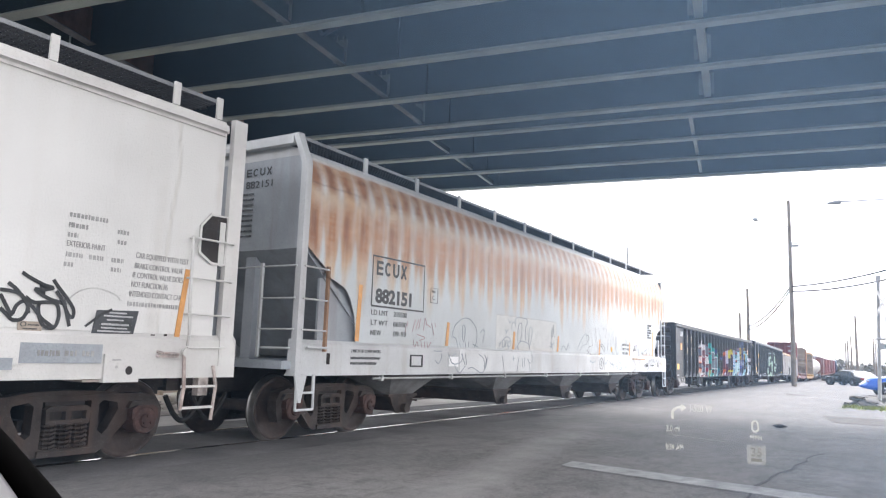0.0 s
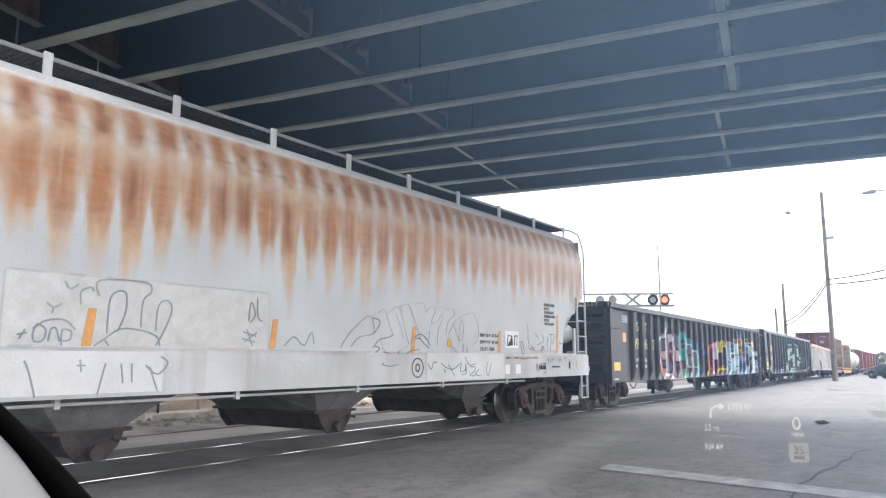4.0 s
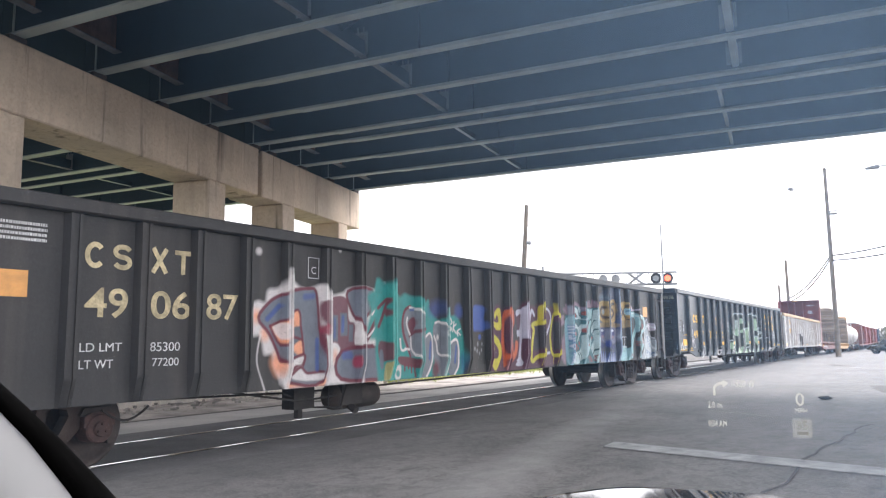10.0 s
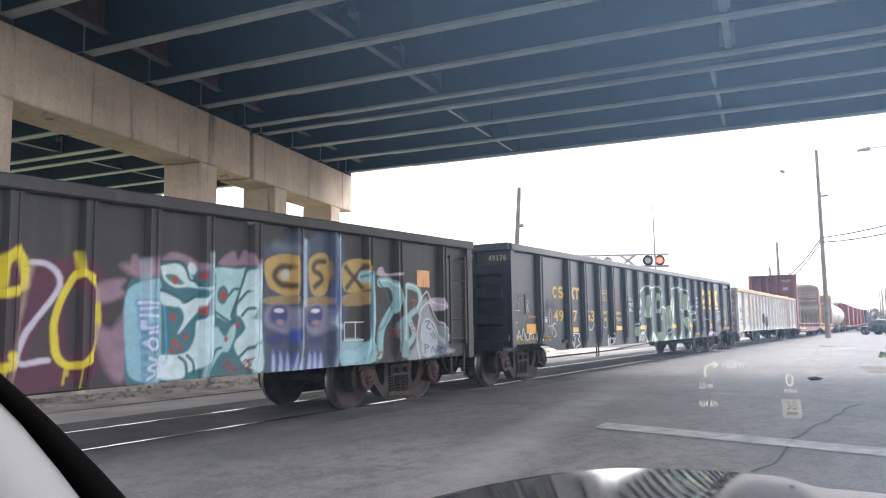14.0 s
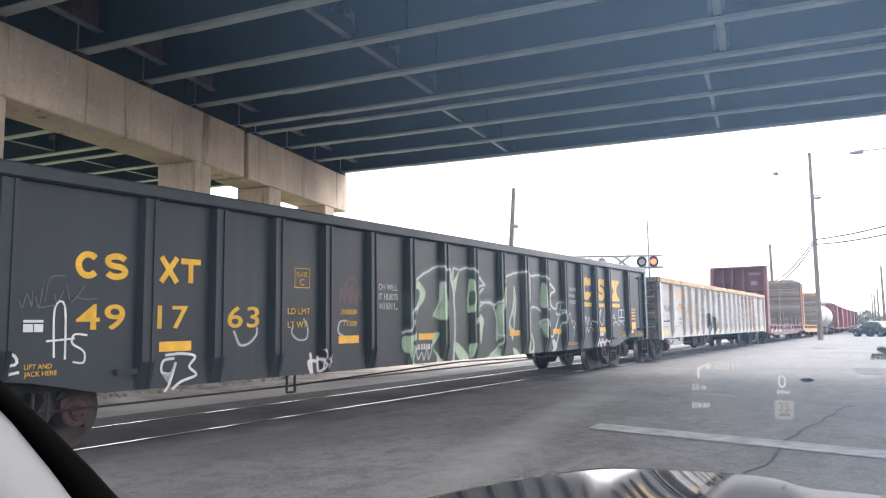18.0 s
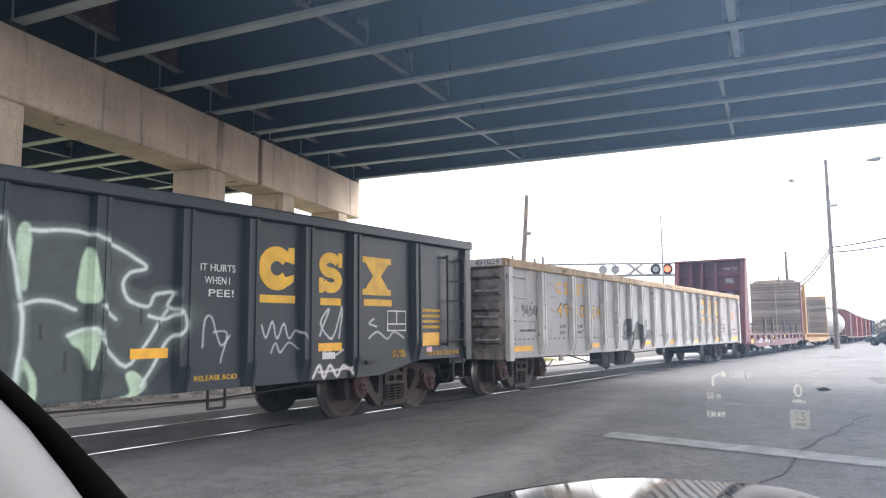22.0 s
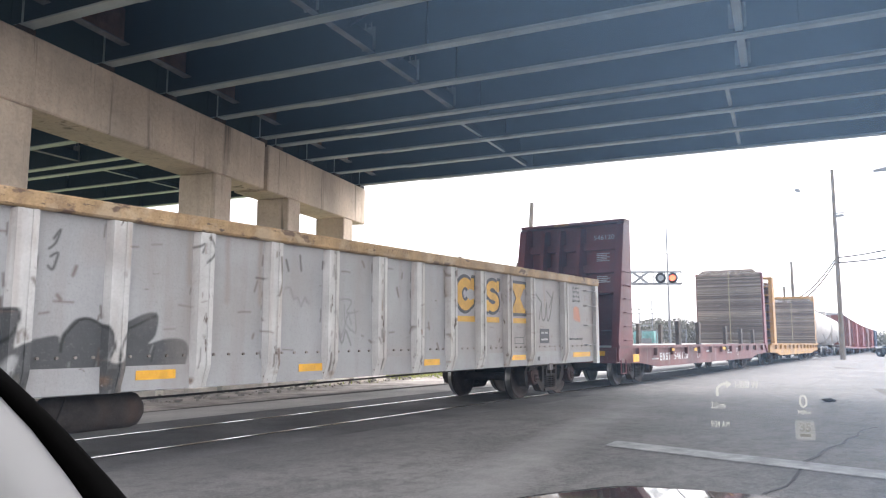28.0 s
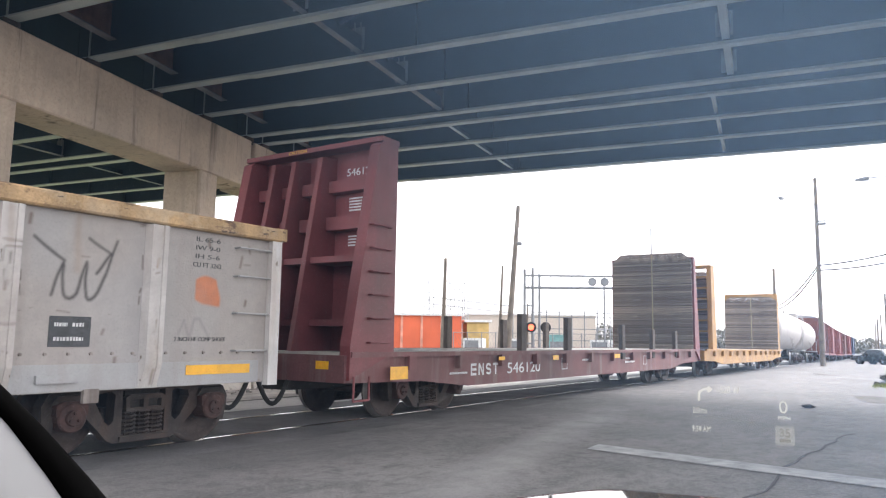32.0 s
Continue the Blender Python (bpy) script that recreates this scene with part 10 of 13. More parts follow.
ribbon(bm, rounded([(-4.57, 1.53), (-4.35, 1.48)], False), 0.018, B - 0.004)
ribbon(bm, rounded([(-4.16, 1.34), (-4.06, 1.25), (-4.09, 1.05), (-4.0, 1.29)], False), 0.018, D - 0.008)
ribbon(bm, rounded([(-5.32, 1.16), (-5.12, 0.98), (-4.9, 1.11)], False), 0.018, D - 0.008)
part("scrawl", bm, mat("blue_grey_pencil", (0.3, 0.34, 0.37), 0.7), bulk)
bm = bmesh.new()
ribbon(bm, rounded([(-6.68, 1.69), (-6.6, 1.89)], False), 0.016, B - 0.004)
ribbon(bm, rounded([(-6.58, 1.72), (-6.5, 1.9)], False), 0.016, B - 0.004)
ribbon(bm, rounded([(-6.49, 1.74), (-6.44, 1.92)], False), 0.016, B - 0.004)
ribbon(bm, rounded([(-6.34, 1.71), (-6.29, 1.93), (-6.24, 1.81)], False), 0.016, B - 0.004)
ribbon(bm, rounded([(-6.24, 1.83), (-6.11, 1.78)], False), 0.016, B - 0.004)
ribbon(bm, rounded([(-6.08, 1.86), (-5.99, 1.64)], False), 0.016, B - 0.004)
ribbon(bm, rounded([(-6.53, 1.64), (-6.28, 1.59), (-6.46, 1.54)], False), 0.016, B - 0.004)
ribbon(bm, rounded([(-6.64, 1.54), (-6.6, 1.41), (-6.53, 1.52), (-6.48, 1.41)], False), 0.016, B - 0.004)
ribbon(bm, rounded([(-6.41, 1.53), (-6.37, 1.42)], False), 0.016, B - 0.004)
ribbon(bm, rounded([(-6.28, 1.53), (-6.29, 1.42)], False), 0.016, B - 0.004)
ribbon(bm, rounded([(-6.21, 1.53), (-6.18, 1.42), (-6.08, 1.53)], False), 0.016, B - 0.004)
ribbon(bm, rounded([(-5.97, 1.87), (-5.95, 1.79)], False), 0.016, B - 0.004)
ribbon(bm, rounded([(-6.88, 1.78), (-6.89, 1.66)], False), 0.016, B - 0.004)
ribbon(bm, rounded([(-6.83, 1.85), (-6.85, 1.76)], False), 0.016, B - 0.004)
part("scrawl", bm, mat("faded_maroon_marker", (0.4, 0.29, 0.3), 0.7), bulk)
bm = bmesh.new()
lathe(bm, [(0.0, D + 0.028), (0.075, D + 0.028), (0.075, D + 0.034), (0.0, D + 0.034)], 12)
bmesh.ops.translate(bm, verts=bm.verts, vec=(3.71, 0, 1.61))
part("sticker", bm, SIGN_YELLOW, bulk, "small yellow diamond-marked sticker")
for s in (-1, 1):
    bm = bmesh.new()
    tube(bm, (-7.6, s * 1.5, 0.9), (6.6, s * 1.5, 0.9), 0.018, 8)
    for k in range(7):
        box(bm, -7.4 + 2.2 * k, -7.34 + 2.2 * k, s * 1.5 - 0.03, s * 1.5 + 0.03, 0.86, 0.97)
    part("brake_pipe", bm, HOP_PLAIN, bulk, "thin pale pipe along the sill")
# end details: air reservoir, end ladders with their hoops
bm = bmesh.new()
lathe(bm, [(0, -0.46), (0.14, -0.455), (0.2, -0.43), (0.225, -0.38), (0.225, 0.38), (0.2, 0.43), (0.14, 0.455), (0, 0.46)], 24)
bmesh.ops.rotate(bm, verts=bm.verts, cent=(0, 0, 0), matrix=Matrix.Rotation(radians(90), 3, "Z"))
bmesh.ops.translate(bm, verts=bm.verts, vec=(8.78, -1.22, 1.93))
part("air_reservoir", bm, HOP_PLAIN, bulk, "pale grey air reservoir on the end platform", True)
bm = bmesh.new()
bent(bm, [(9.5, -1.6, 0.5), (9.5, -1.6, 3.9), (9.42, -1.52, 4.3), (9.2, -1.35, 4.42)], 0.022, 6)
part("end_rail", bm, HOP_PLAIN, bulk)
for k in range(6):
    bm = bmesh.new()
    tube(bm, (9.3, -1.62, 1.5 + 0.36 * k), (9.5, -1.62, 1.5 + 0.36 * k), 0.014, 6)
    tube(bm, (9.5, -1.6, 1.5 + 0.36 * k), (9.5, -1.1, 1.5 + 0.36 * k), 0.014, 6)
    part("rung", bm, HOP_PLAIN, bulk)
bm = bmesh.new()
box(bm, 8.98, 9.02, -1.64, -1.6, 1.42, 2.75)
box(bm, 9.06, 9.17, -1.5, -1.46, 1.42, 2.05)
part("ladder_stile", bm, HOP_PLAIN, bulk)
for k in range(4):
    bm = bmesh.new()
    tube(bm, (9.0, -1.63, 1.5 + 0.36 * k), (9.3, -1.63, 1.5 + 0.36 * k), 0.014, 6)
    part("rung", bm, HOP_PLAIN, bulk)
boxes("corner_plate", [(8.86, 9.0, D - 0.01, D, 1.14, 1.3)], mat("buff_plate", (0.6, 0.52, 0.38), 0.6), bulk, "small buff plate")
stirrup(bulk, 9.15, 9.5, 0.45, 1.0, HOP_PLAIN, -1.62)
stirrup(bulk, 9.17, 9.48, 0.72, 1.0, HOP_PLAIN, -1.62)
# the leading end: bent corner posts, a cross bar at the roof, short ladders on both sides of the corner
for y0, y1, lean in ((-1.66, -1.56, 0.2), (1.56, 1.66, -0.2)):
    bm = bmesh.new()
    box(bm, -9.57, -9.45, y0, y1, 0.96, 3.95)
    v = [bm.verts.new(p) for p in ((-9.57, y0, 3.95), (-9.45, y0, 3.95), (-9.45, y1, 3.95), (-9.57, y1, 3.95), (-9.57, y0 + lean, 4.4), (-9.45, y0 + lean, 4.4), (-9.45, y1 + lean, 4.4), (-9.57, y1 + lean, 4.4))]
    for f in ((4, 5, 6, 7), (0, 1, 5, 4), (1, 2, 6, 5), (2, 3, 7, 6), (3, 0, 4, 7)):
        bm.faces.new([v[i] for i in f])
    part("corner_post", bm, HOP_PLAIN, bulk, "pale corner post bent in at the roof")
boxes("end_bar", [(-9.56, -9.46, -1.36, 1.36, 4.26, 4.4)], HOP_PLAIN, bulk)
for z in (2.47, 2.02, 1.59):
    bm = bmesh.new()
    tube(bm, (-9.5, -1.67, z), (-8.98, -1.67, z), 0.014, 6)
    part("rung", bm, HOP_PLAIN, bulk)
    bm = bmesh.new()
    tube(bm, (-9.6, -1.62, z), (-9.6, -0.95, z), 0.014, 6)
    part("rung", bm, HOP_PLAIN, bulk)
bm = bmesh.new()
tube(bm, (-9.6, -0.95, 2.47), (-9.6, 0.9, 2.45), 0.014, 6)
part("grab_iron", bm, HOP_PLAIN, bulk)
boxes("ladder_stile", [(-9.0, -8.96, -1.68, -1.63, 1.3, 2.52)], mat("rusty_ladder_stile", (0.33, 0.2, 0.13), 0.8, vary=0.2), bulk)
boxes("ladder_stile", [(-9.62, -9.58, -0.98, -0.94, 1.2, 2.52)], HOP_PLAIN, bulk)
bm = bmesh.new()
slab(bm, [(-9.56, 0.98), (-9.32, 0.98), (-9.42, 0.6), (-9.47, 0.6)], "y", -1.66, -1.63)
part("gusset", bm, HOP_PLAIN, bulk)
stirrup(bulk, -9.5, -9.15, 0.5, 0.98, HOP_PLAIN, -1.64)
stirrup(bulk, -9.48, -9.17, 0.73, 0.98, HOP_PLAIN, -1.64)
bm = bmesh.new()
tube(bm, (-9.58, -1.55, 1.33), (-9.58, -1.0, 1.33), 0.02, 6)
tube(bm, (-9.4, -1.7, 1.35), (-8.98, -1.7, 1.35), 0.02, 6)
part("grab_iron", bm, HOP_PLAIN, bulk)
bars("small_print", [(0, 0.35, 0.08 * k, 0.035) for k in range(9)], SIGN_DARK, bulk, 0).matrix_basis = pose(-9.425, -0.15, 2.95, 0, 0, -90)
for k, kind in enumerate(("comb", "ring", "cup", "cross")):
    emblem(bulk, 0.14 * k, 0, 0.105, 0.12, kind, SIGN_DARK, 0, 0.22).matrix_basis = pose(-9.412, -0.3, 3.88, 0, 0, -90)
words("number", "882151", 0.11, SIGN_DARK, bulk, -9.412, -0.3, 3.7, 0.55, turn=(90, 0, -90))

# the white hopper ahead of it, of which the trailing end shows
def paint_clean(p):
    p.mist(8.3, 2.0, 0.1, 1.4, (0.56, 0.54, 0.5), 0.5, 0.9)
    p.curve([(8.47, 3.9), (8.5, 3.3), (8.46, 2.9), (8.41, 2.3)], 0.02, (0.5, 0.47, 0.4), 0.5, 0.02)
    p.curve([(8.41, 2.0), (8.38, 1.45)], 0.02, (0.5, 0.47, 0.4), 0.35, 0.02)
    p.mist(9.1, 3.4, 0.06, 0.7, (0.5, 0.46, 0.4), 0.4, 0.9)


white = thing("white_covered_hopper", "clean white covered hopper with small black stencils", "hopper car", "cars of the train")
WH = 9.5
CARS.append((white, -38.2 - WH))
hopper_body(white, WH - 0.35, CREAM, CREAM_PLAIN, CREAM_PLAIN, paint_clean, z_eave=4.02, top=4.44, cut=False, brackets=[9.23, 8.58] + [7.06 - 1.53 * k for k in range(11)], foot=-0.2, reach=0.12)
for y0, y1 in ((-1.67, -1.36), (1.36, 1.67)):
    bm = bmesh.new()
    box(bm, -WH + 0.3, WH - 0.33, y0, y1, 3.92, 4.1)
    bmesh.ops.bevel(bm, geom=bm.edges[:], offset=0.05, segments=3, affect="EDGES")
    part("roof_lip", bm, CREAM_PLAIN, white, "rolled white lip of the roof")
chutes(white, (-5.4, -1.8, 1.8, 5.4))
trucks(white, (-7.75, 7.75))
boxes("corner_post", [(WH - 0.26, WH - 0.06, -1.64, -1.56, 1.1, 4.17)], CREAM_PLAIN, white, "white corner post")
CUT_RIM = [(8.85, 2.43), (8.85, 2.75), (8.99, 2.91), (9.27, 2.91), (9.23, 2.32), (9.03, 2.32)]
bm = bmesh.new()
slab(bm, CUT_RIM, "y", -1.612, -1.603)
part("cut_out", bm, UNDER, white, "dark six-sided opening in the side")
bm = bmesh.new()
ribbon(bm, CUT_RIM + CUT_RIM[:1], 0.03, -1.613, 0.02)
part("cut_out_rim", bm, CREAM_PLAIN, white)
boxes("cut_out_post", [(9.14, 9.22, -1.622, -1.613, 2.3, 2.84)], CREAM_PLAIN, white)
# ladder with one rusting stile, and the stirrup under it
bm = bmesh.new()
bent(bm, [(8.7, -1.7, 2.6), (8.71, -1.7, 1.9), (8.74, -1.7, 1.45), (8.76, -1.66, 1.33)], 0.02, 6)
part("ladder_stile", bm, CREAM_PLAIN, white)
for z in (2.58, 2.11, 1.69):
    bm = bmesh.new()
    bent(bm, [(8.71, -1.62, z), (8.71, -1.71, z), (9.3, -1.71, z), (9.33, -1.62, z)], 0.013, 6)
    part("rung", bm, CREAM_PLAIN, white)
bm = bmesh.new()
bent(bm, [(8.76, -1.66, 1.3), (9.2, -1.69, 1.31), (9.34, -1.62, 1.32)], 0.013, 6)
part("grab_iron", bm, CREAM_PLAIN, white)
INK_SPRAY = mat("matt_black_spray", (0.03, 0.032, 0.035), 0.6, vary=0.2, size=9)
STEP_RUST = mat("rust_edged_white_steel", (0.5, 0.44, 0.41), 0.7, vary=0.25, size=6, streak=0.5, dirt=(0.3, 0.16, 0.12))
bm = bmesh.new()
tube(bm, (8.72, -1.71, 1.25), (8.72, -1.66, 1.25), 0.05, 12)
part("pivot", bm, CREAM_PLAIN, white, "round boss at the top of the stirrup")
for pts in ([(8.7, -1.69, 1.22), (8.73, -1.69, 0.86), (8.7, -1.69, 0.6)], [(9.15, -1.66, 1.1), (9.19, -1.68, 0.86), (9.14, -1.69, 0.47)]):
    bm = bmesh.new()
    bent(bm, pts, 0.021, 6)
    part("step_post", bm, STEP_RUST, white)
for z in (0.61, 0.85):
    boxes("step", [(8.72, 9.17, -1.7, -1.64, z, z + 0.025)], CREAM_PLAIN, white)
boxes("push_pole_pocket", [(9.0, 9.14, -1.6, -1.5, 0.75, 1.1)], STEP_RUST, white)
bm = bmesh.new()
slab(bm, [(8.605, 1.42), (8.675, 1.42), (8.705, 1.7), (8.762, 2.21), (8.69, 2.21), (8.64, 1.75)], "y", -1.61, -1.604)
part("reflector", bm, ORANGE, white, "orange reflective strip")
bm = bmesh.new()
slab(bm, [(7.6, 1.425), (8.08, 1.435), (8.125, 1.685), (7.638, 1.668)], "y", -1.61, -1.604)
part("placard", bm, SIGN_DARK, white, "black panel of small print")
bars("small_print", [(7.78, 7.98, 1.64, 0.018), (7.72, 8.06, 1.605, 0.018), (7.76, 7.95, 1.565, 0.016), (7.7, 8.02, 1.515, 0.022), (7.7, 8.0, 1.48, 0.016), (7.66, 8.04, 1.445, 0.018)], SIGN_WHITE, white, -1.611)
GREY_STENCIL = mat("grey_stencil", (0.34, 0.34, 0.33), 0.6)
bars("small_print", [(7.25, 7.67, 2.585, 0.05), (7.25, 7.46, 2.48, 0.05), (7.25, 7.36, 2.38, 0.05), (7.79, 7.93, 2.49, 0.05), (7.8, 7.91, 2.38, 0.05), (7.25, 7.43, 2.18, 0.05), (7.5, 7.66, 2.18, 0.05), (7.75, 7.89, 2.18, 0.05), (7.24, 7.34, 2.08, 0.05), (7.75, 7.87, 2.08, 0.05)], GREY_STENCIL, white, -1.604)
words("lettering", "EXTERIOR PAINT", 0.062, GREY_STENCIL, white, 7.25, -1.604, 2.285, 0.42)
for k, (tx, x, w) in enumerate((("CAR EQUIPPED WITH TEST", 8.035, 0.69), ("BRAKE CONTROL VALVE", 8.03, 0.63), ("IF CONTROL VALVE DOES", 8.015, 0.65), ("NOT FUNCTION AS", 8.01, 0.46), ("INTENDED CONTACT CAR", 7.995, 0.67))):
    words("lettering", tx, 0.064, GREY_STENCIL, white, x, -1.604, 2.25 - 0.103 * k, w)
bars("small_print", [(7.98, 8.64, 1.735, 0.05)], GREY_STENCIL, white, -1.604)
plates("print_band", [(6.88, 7.72, 1.12, 1.315)], HOP_SHADE, white, -1.64, "grey band on the sill")
bars("small_print", [(7.05, 7.28, 1.19, 0.06), (7.32, 7.45, 1.19, 0.06), (7.5, 7.64, 1.19, 0.06)], GREY_STENCIL, white, -1.645)
plates("pale_plate", [(6.3, 6.88, 1.1, 1.36)], CREAM_PLAIN, white, -1.642, "white plate bolted on the sill")
boxes("grey_box", [(6.3, 6.8, -1.7, -1.645, 1.06, 1.17)], HOP_SHADE, white)
plates("card", [(6.855, 7.085, 1.42, 1.515)], mat("buff_card", (0.52, 0.44, 0.36), 0.8), white, -1.604, "small buff card with faded print")
bars("small_print", [(6.95, 7.06, 1.475, 0.014), (6.9, 7.04, 1.44, 0.012)], SIGN_DARK, white, -1.609)
bm = bmesh.new()
ribbon(bm, curl(6.905, 1.487, 0.026, 0.02, 0, 350, 12), 0.008, -1.609)
part("card_mark", bm, SIGN_DARK, white)
plates("small_hole", [(8.3, 8.35, 1.415, 1.44), (8.47, 8.51, 1.41, 1.45)], UNDER, white, -1.604)
bm = bmesh.new()
box(bm, 7.745, 8.155, -1.66, -1.25, 0.925, 1.22)
part("valve_box", bm, CREAM_PLAIN, white, "white steel box under the sill")
bm = bmesh.new()
box(bm, 7.56, 7.745, -1.6, -1.25, 0.93, 0.95)
part("valve_box_floor", bm, STEP_RUST, white)
bm = bmesh.new()
slab(bm, curl(8.032, 1.048, 0.042, 0.046, 0, 340, 16), "y", -1.664, -1.661)
part("slot", bm, UNDER, white, "round hole in the steel box")
bars("small_print", [(7.83, 7.93, 1.15, 0.02), (7.87, 7.9, 1.07, 0.03)], GREY_STENCIL, white, -1.662)
bm = bmesh.new()
bent(bm, [(8.39, -1.63, 1.25), (8.39, -1.72, 1.24), (8.6, -1.72, 1.23), (8.6, -1.63, 1.23)], 0.018, 6)
box(bm, 8.37, 8.62, -1.7, -1.63, 1.19, 1.215)
part("jacking_pad", bm, STEP_RUST, white)
bm = bmesh.new()
tube(bm, (6.3, -1.6, 1.0), (7.25, -1.6, 1.03), 0.014, 6)
part("release_rod", bm, CREAM_PLAIN, white)
bm = bmesh.new()
for k, pts in enumerate(([(6.679, 1.625), (6.745, 1.571), (6.802, 1.522), (6.893, 1.538), (6.935, 1.642), (6.896, 1.704), (6.828, 1.661), (6.796, 1.574)],
                         [(6.728, 1.866), (6.811, 1.809), (6.9, 1.72), (7.001, 1.63), (7.081, 1.542), (7.201, 1.466)],
                         [(6.846, 1.974), (6.93, 1.929), (7.073, 1.871), (7.159, 1.852), (7.05, 1.825), (6.98, 1.824), (7.114, 1.748), (7.231, 1.718), (7.308, 1.695)],
                         [(6.897, 1.747), (6.982, 1.699), (7.091, 1.707), (7.204, 1.699), (7.24, 1.579), (7.201, 1.466), (7.087, 1.488), (7.034, 1.621), (7.036, 1.703)],
                         [(7.15, 1.934), (7.216, 1.857), (7.314, 1.752), (7.383, 1.655), (7.38, 1.576), (7.329, 1.607), (7.271, 1.721), (7.19, 1.826)],
                         [(6.66, 1.796), (6.762, 1.789), (6.842, 1.769), (6.92, 1.679), (6.941, 1.589)], [(7.268, 1.749), (7.317, 1.611), (7.354, 1.484)], [(6.664, 1.754), (6.726, 1.654), (6.788, 1.553)], [(7.52, 1.492), (7.605, 1.559), (7.692, 1.628), (7.802, 1.682)])):
    ribbon(bm, rounded(pts, False), 0.036 if k < 8 else 0.026, -1.606 - 0.0012 * k)
part("scrawl", bm, INK_SPRAY, white, "black sprayed scrawl")
bm = bmesh.new()
ribbon(bm, rounded([(7.325, 1.753), (7.423, 1.841), (7.571, 1.889), (7.73, 1.873), (7.852, 1.83), (7.89, 1.785)], False), 0.014, -1.606)
part("scrawl", bm, mat("thin_grey_spray", (0.42, 0.42, 0.4), 0.7), white, "thin grey sprayed arc")
# ---- empty bulkhead flat cars ----
OXIDE = mat("faded_oxide_red_paint", (0.15, 0.062, 0.063), 0.7, vary=0.22, size=1.0, streak=0.7, dirt=(0.21, 0.155, 0.145))
OXIDE_DEEP = mat("deep_maroon_bulkhead", (0.165, 0.042, 0.047), 0.6, vary=0.18, size=1.0, streak=0.4, dirt=(0.11, 0.06, 0.06))
AMBER = mat("amber_flat_car_paint", (0.36, 0.2, 0.065), 0.65, vary=0.15, size=1.2, streak=0.4, dirt=(0.3, 0.17, 0.08))
DECK_PALE = mat("dusty_pale_deck", (0.4, 0.38, 0.35), 0.9, vary=0.15, size=2)
BOARD = mat("grey_brown_lumber", (0.25, 0.2, 0.16), 0.9, vary=0.25, size=3, bump=0.4, per=0.4)
STAKE = mat("dark_timber_stake", (0.09, 0.075, 0.065), 0.9, vary=0.2, size=3, bump=0.3)
STRAP = mat("steel_strap", (0.4, 0.33, 0.2), 0.5, 0.5, vary=0.1)


def flat_car(name, label, u0, u1, paint, bulk_mat):
    half = (u1 - u0) / 2
    car = thing(name, label, "flat car", "cars of the train")
    CARS.append((car, (u0 + u1) / 2))
    for s in (-1, 1):
        bm = bmesh.new()
        y0, y1 = sorted((s * 1.42, s * 1.5))
        slab(bm, [(-half, 0.66), (-half + 1.9, 0.62), (-half + 3.4, 0.48), (half - 3.4, 0.48), (half - 1.9, 0.62), (half, 0.66), (half, 1.06), (-half, 1.06)], "y", y0, y1)
        part("side_sill", bm, paint, car)
        for k in range(12):
            x = -half + 1.5 + (2 * half - 2.6) * k / 11
            bm = bmesh.new()
            box(bm, x - 0.1, x + 0.1, *sorted((s * 1.5, s * 1.6)), 0.82, 1.05)
            part("stake_pocket", bm, paint, car)
    boxes("deck", [(-half, half, -1.5, 1.5, 1.06, 1.1)], DECK_PALE, car, "pale dusty deck")
    boxes("centre_sill", [(-half, half, -0.3, 0.3, 0.5, 1.05)], UNDER, car)
    boxes("side_lip", [(-half, half, -1.58, -1.5, 1.03, 1.11), (-half, half, 1.5, 1.58, 1.03, 1.11)], paint, car)
    trucks(car, (-half + 2.7, half - 2.7))
    for e in (-1, 1):
        coupler(car, e * half, e)
        boxes("end_sill", [(*sorted((e * (half - 0.02), e * (half + 0.08))), -1.5, 1.5, 0.66, 1.06)], paint, car)
    return car, half


def bulkhead(car, x, way, material, height=4.46, depth=1.05):
    """An end wall that tapers upward, its ribs on the outside; way points out of the car."""
    d = way
    for s in (-1, 1):
        bm = bmesh.new()
        slab(bm, [(x, 1.1), (x + d * depth, 0.7), (x + d * depth, 1.2), (x + d * depth * 0.45, height - 0.1), (x + d * depth * 0.3, height), (x, height)], "y", *sorted((s * 1.36, s * 1.56)))
        part("bulkhead_side", bm, material, car)
    boxes("bulkhead_wall", [(*sorted((x, x + d * 0.08)), -1.36, 1.36, 1.1, height)], material, car)
    for y in (-0.27, 0.34, 0.83):
        bm = bmesh.new()
        slab(bm, [(x + d * 0.08, 1.1), (x + d * (depth - 0.05), 1.1), (x + d * (depth * 0.42), height - 0.15), (x + d * 0.08, height - 0.1)], "y", y - 0.05, y + 0.05)
        part("bulkhead_rib", bm, material, car)
    for z, tall, deep in ((1.5, 0.1, 0.6), (2.5, 0.1, 0.62), (3.08, 0.22, 0.3), (3.72, 0.2, 0.26)):
        bm = bmesh.new()
        box(bm, *sorted((x + d * 0.08, x + d * depth * deep)), -1.36, 1.36, z, z + tall)
        part("bulkhead_shelf", bm, material, car)
    boxes("bulkhead_cap", [(*sorted((x - d * 0.03, x + d * depth * 0.4)), -1.56, 1.56, height - 0.03, height + 0.05)], material, car)


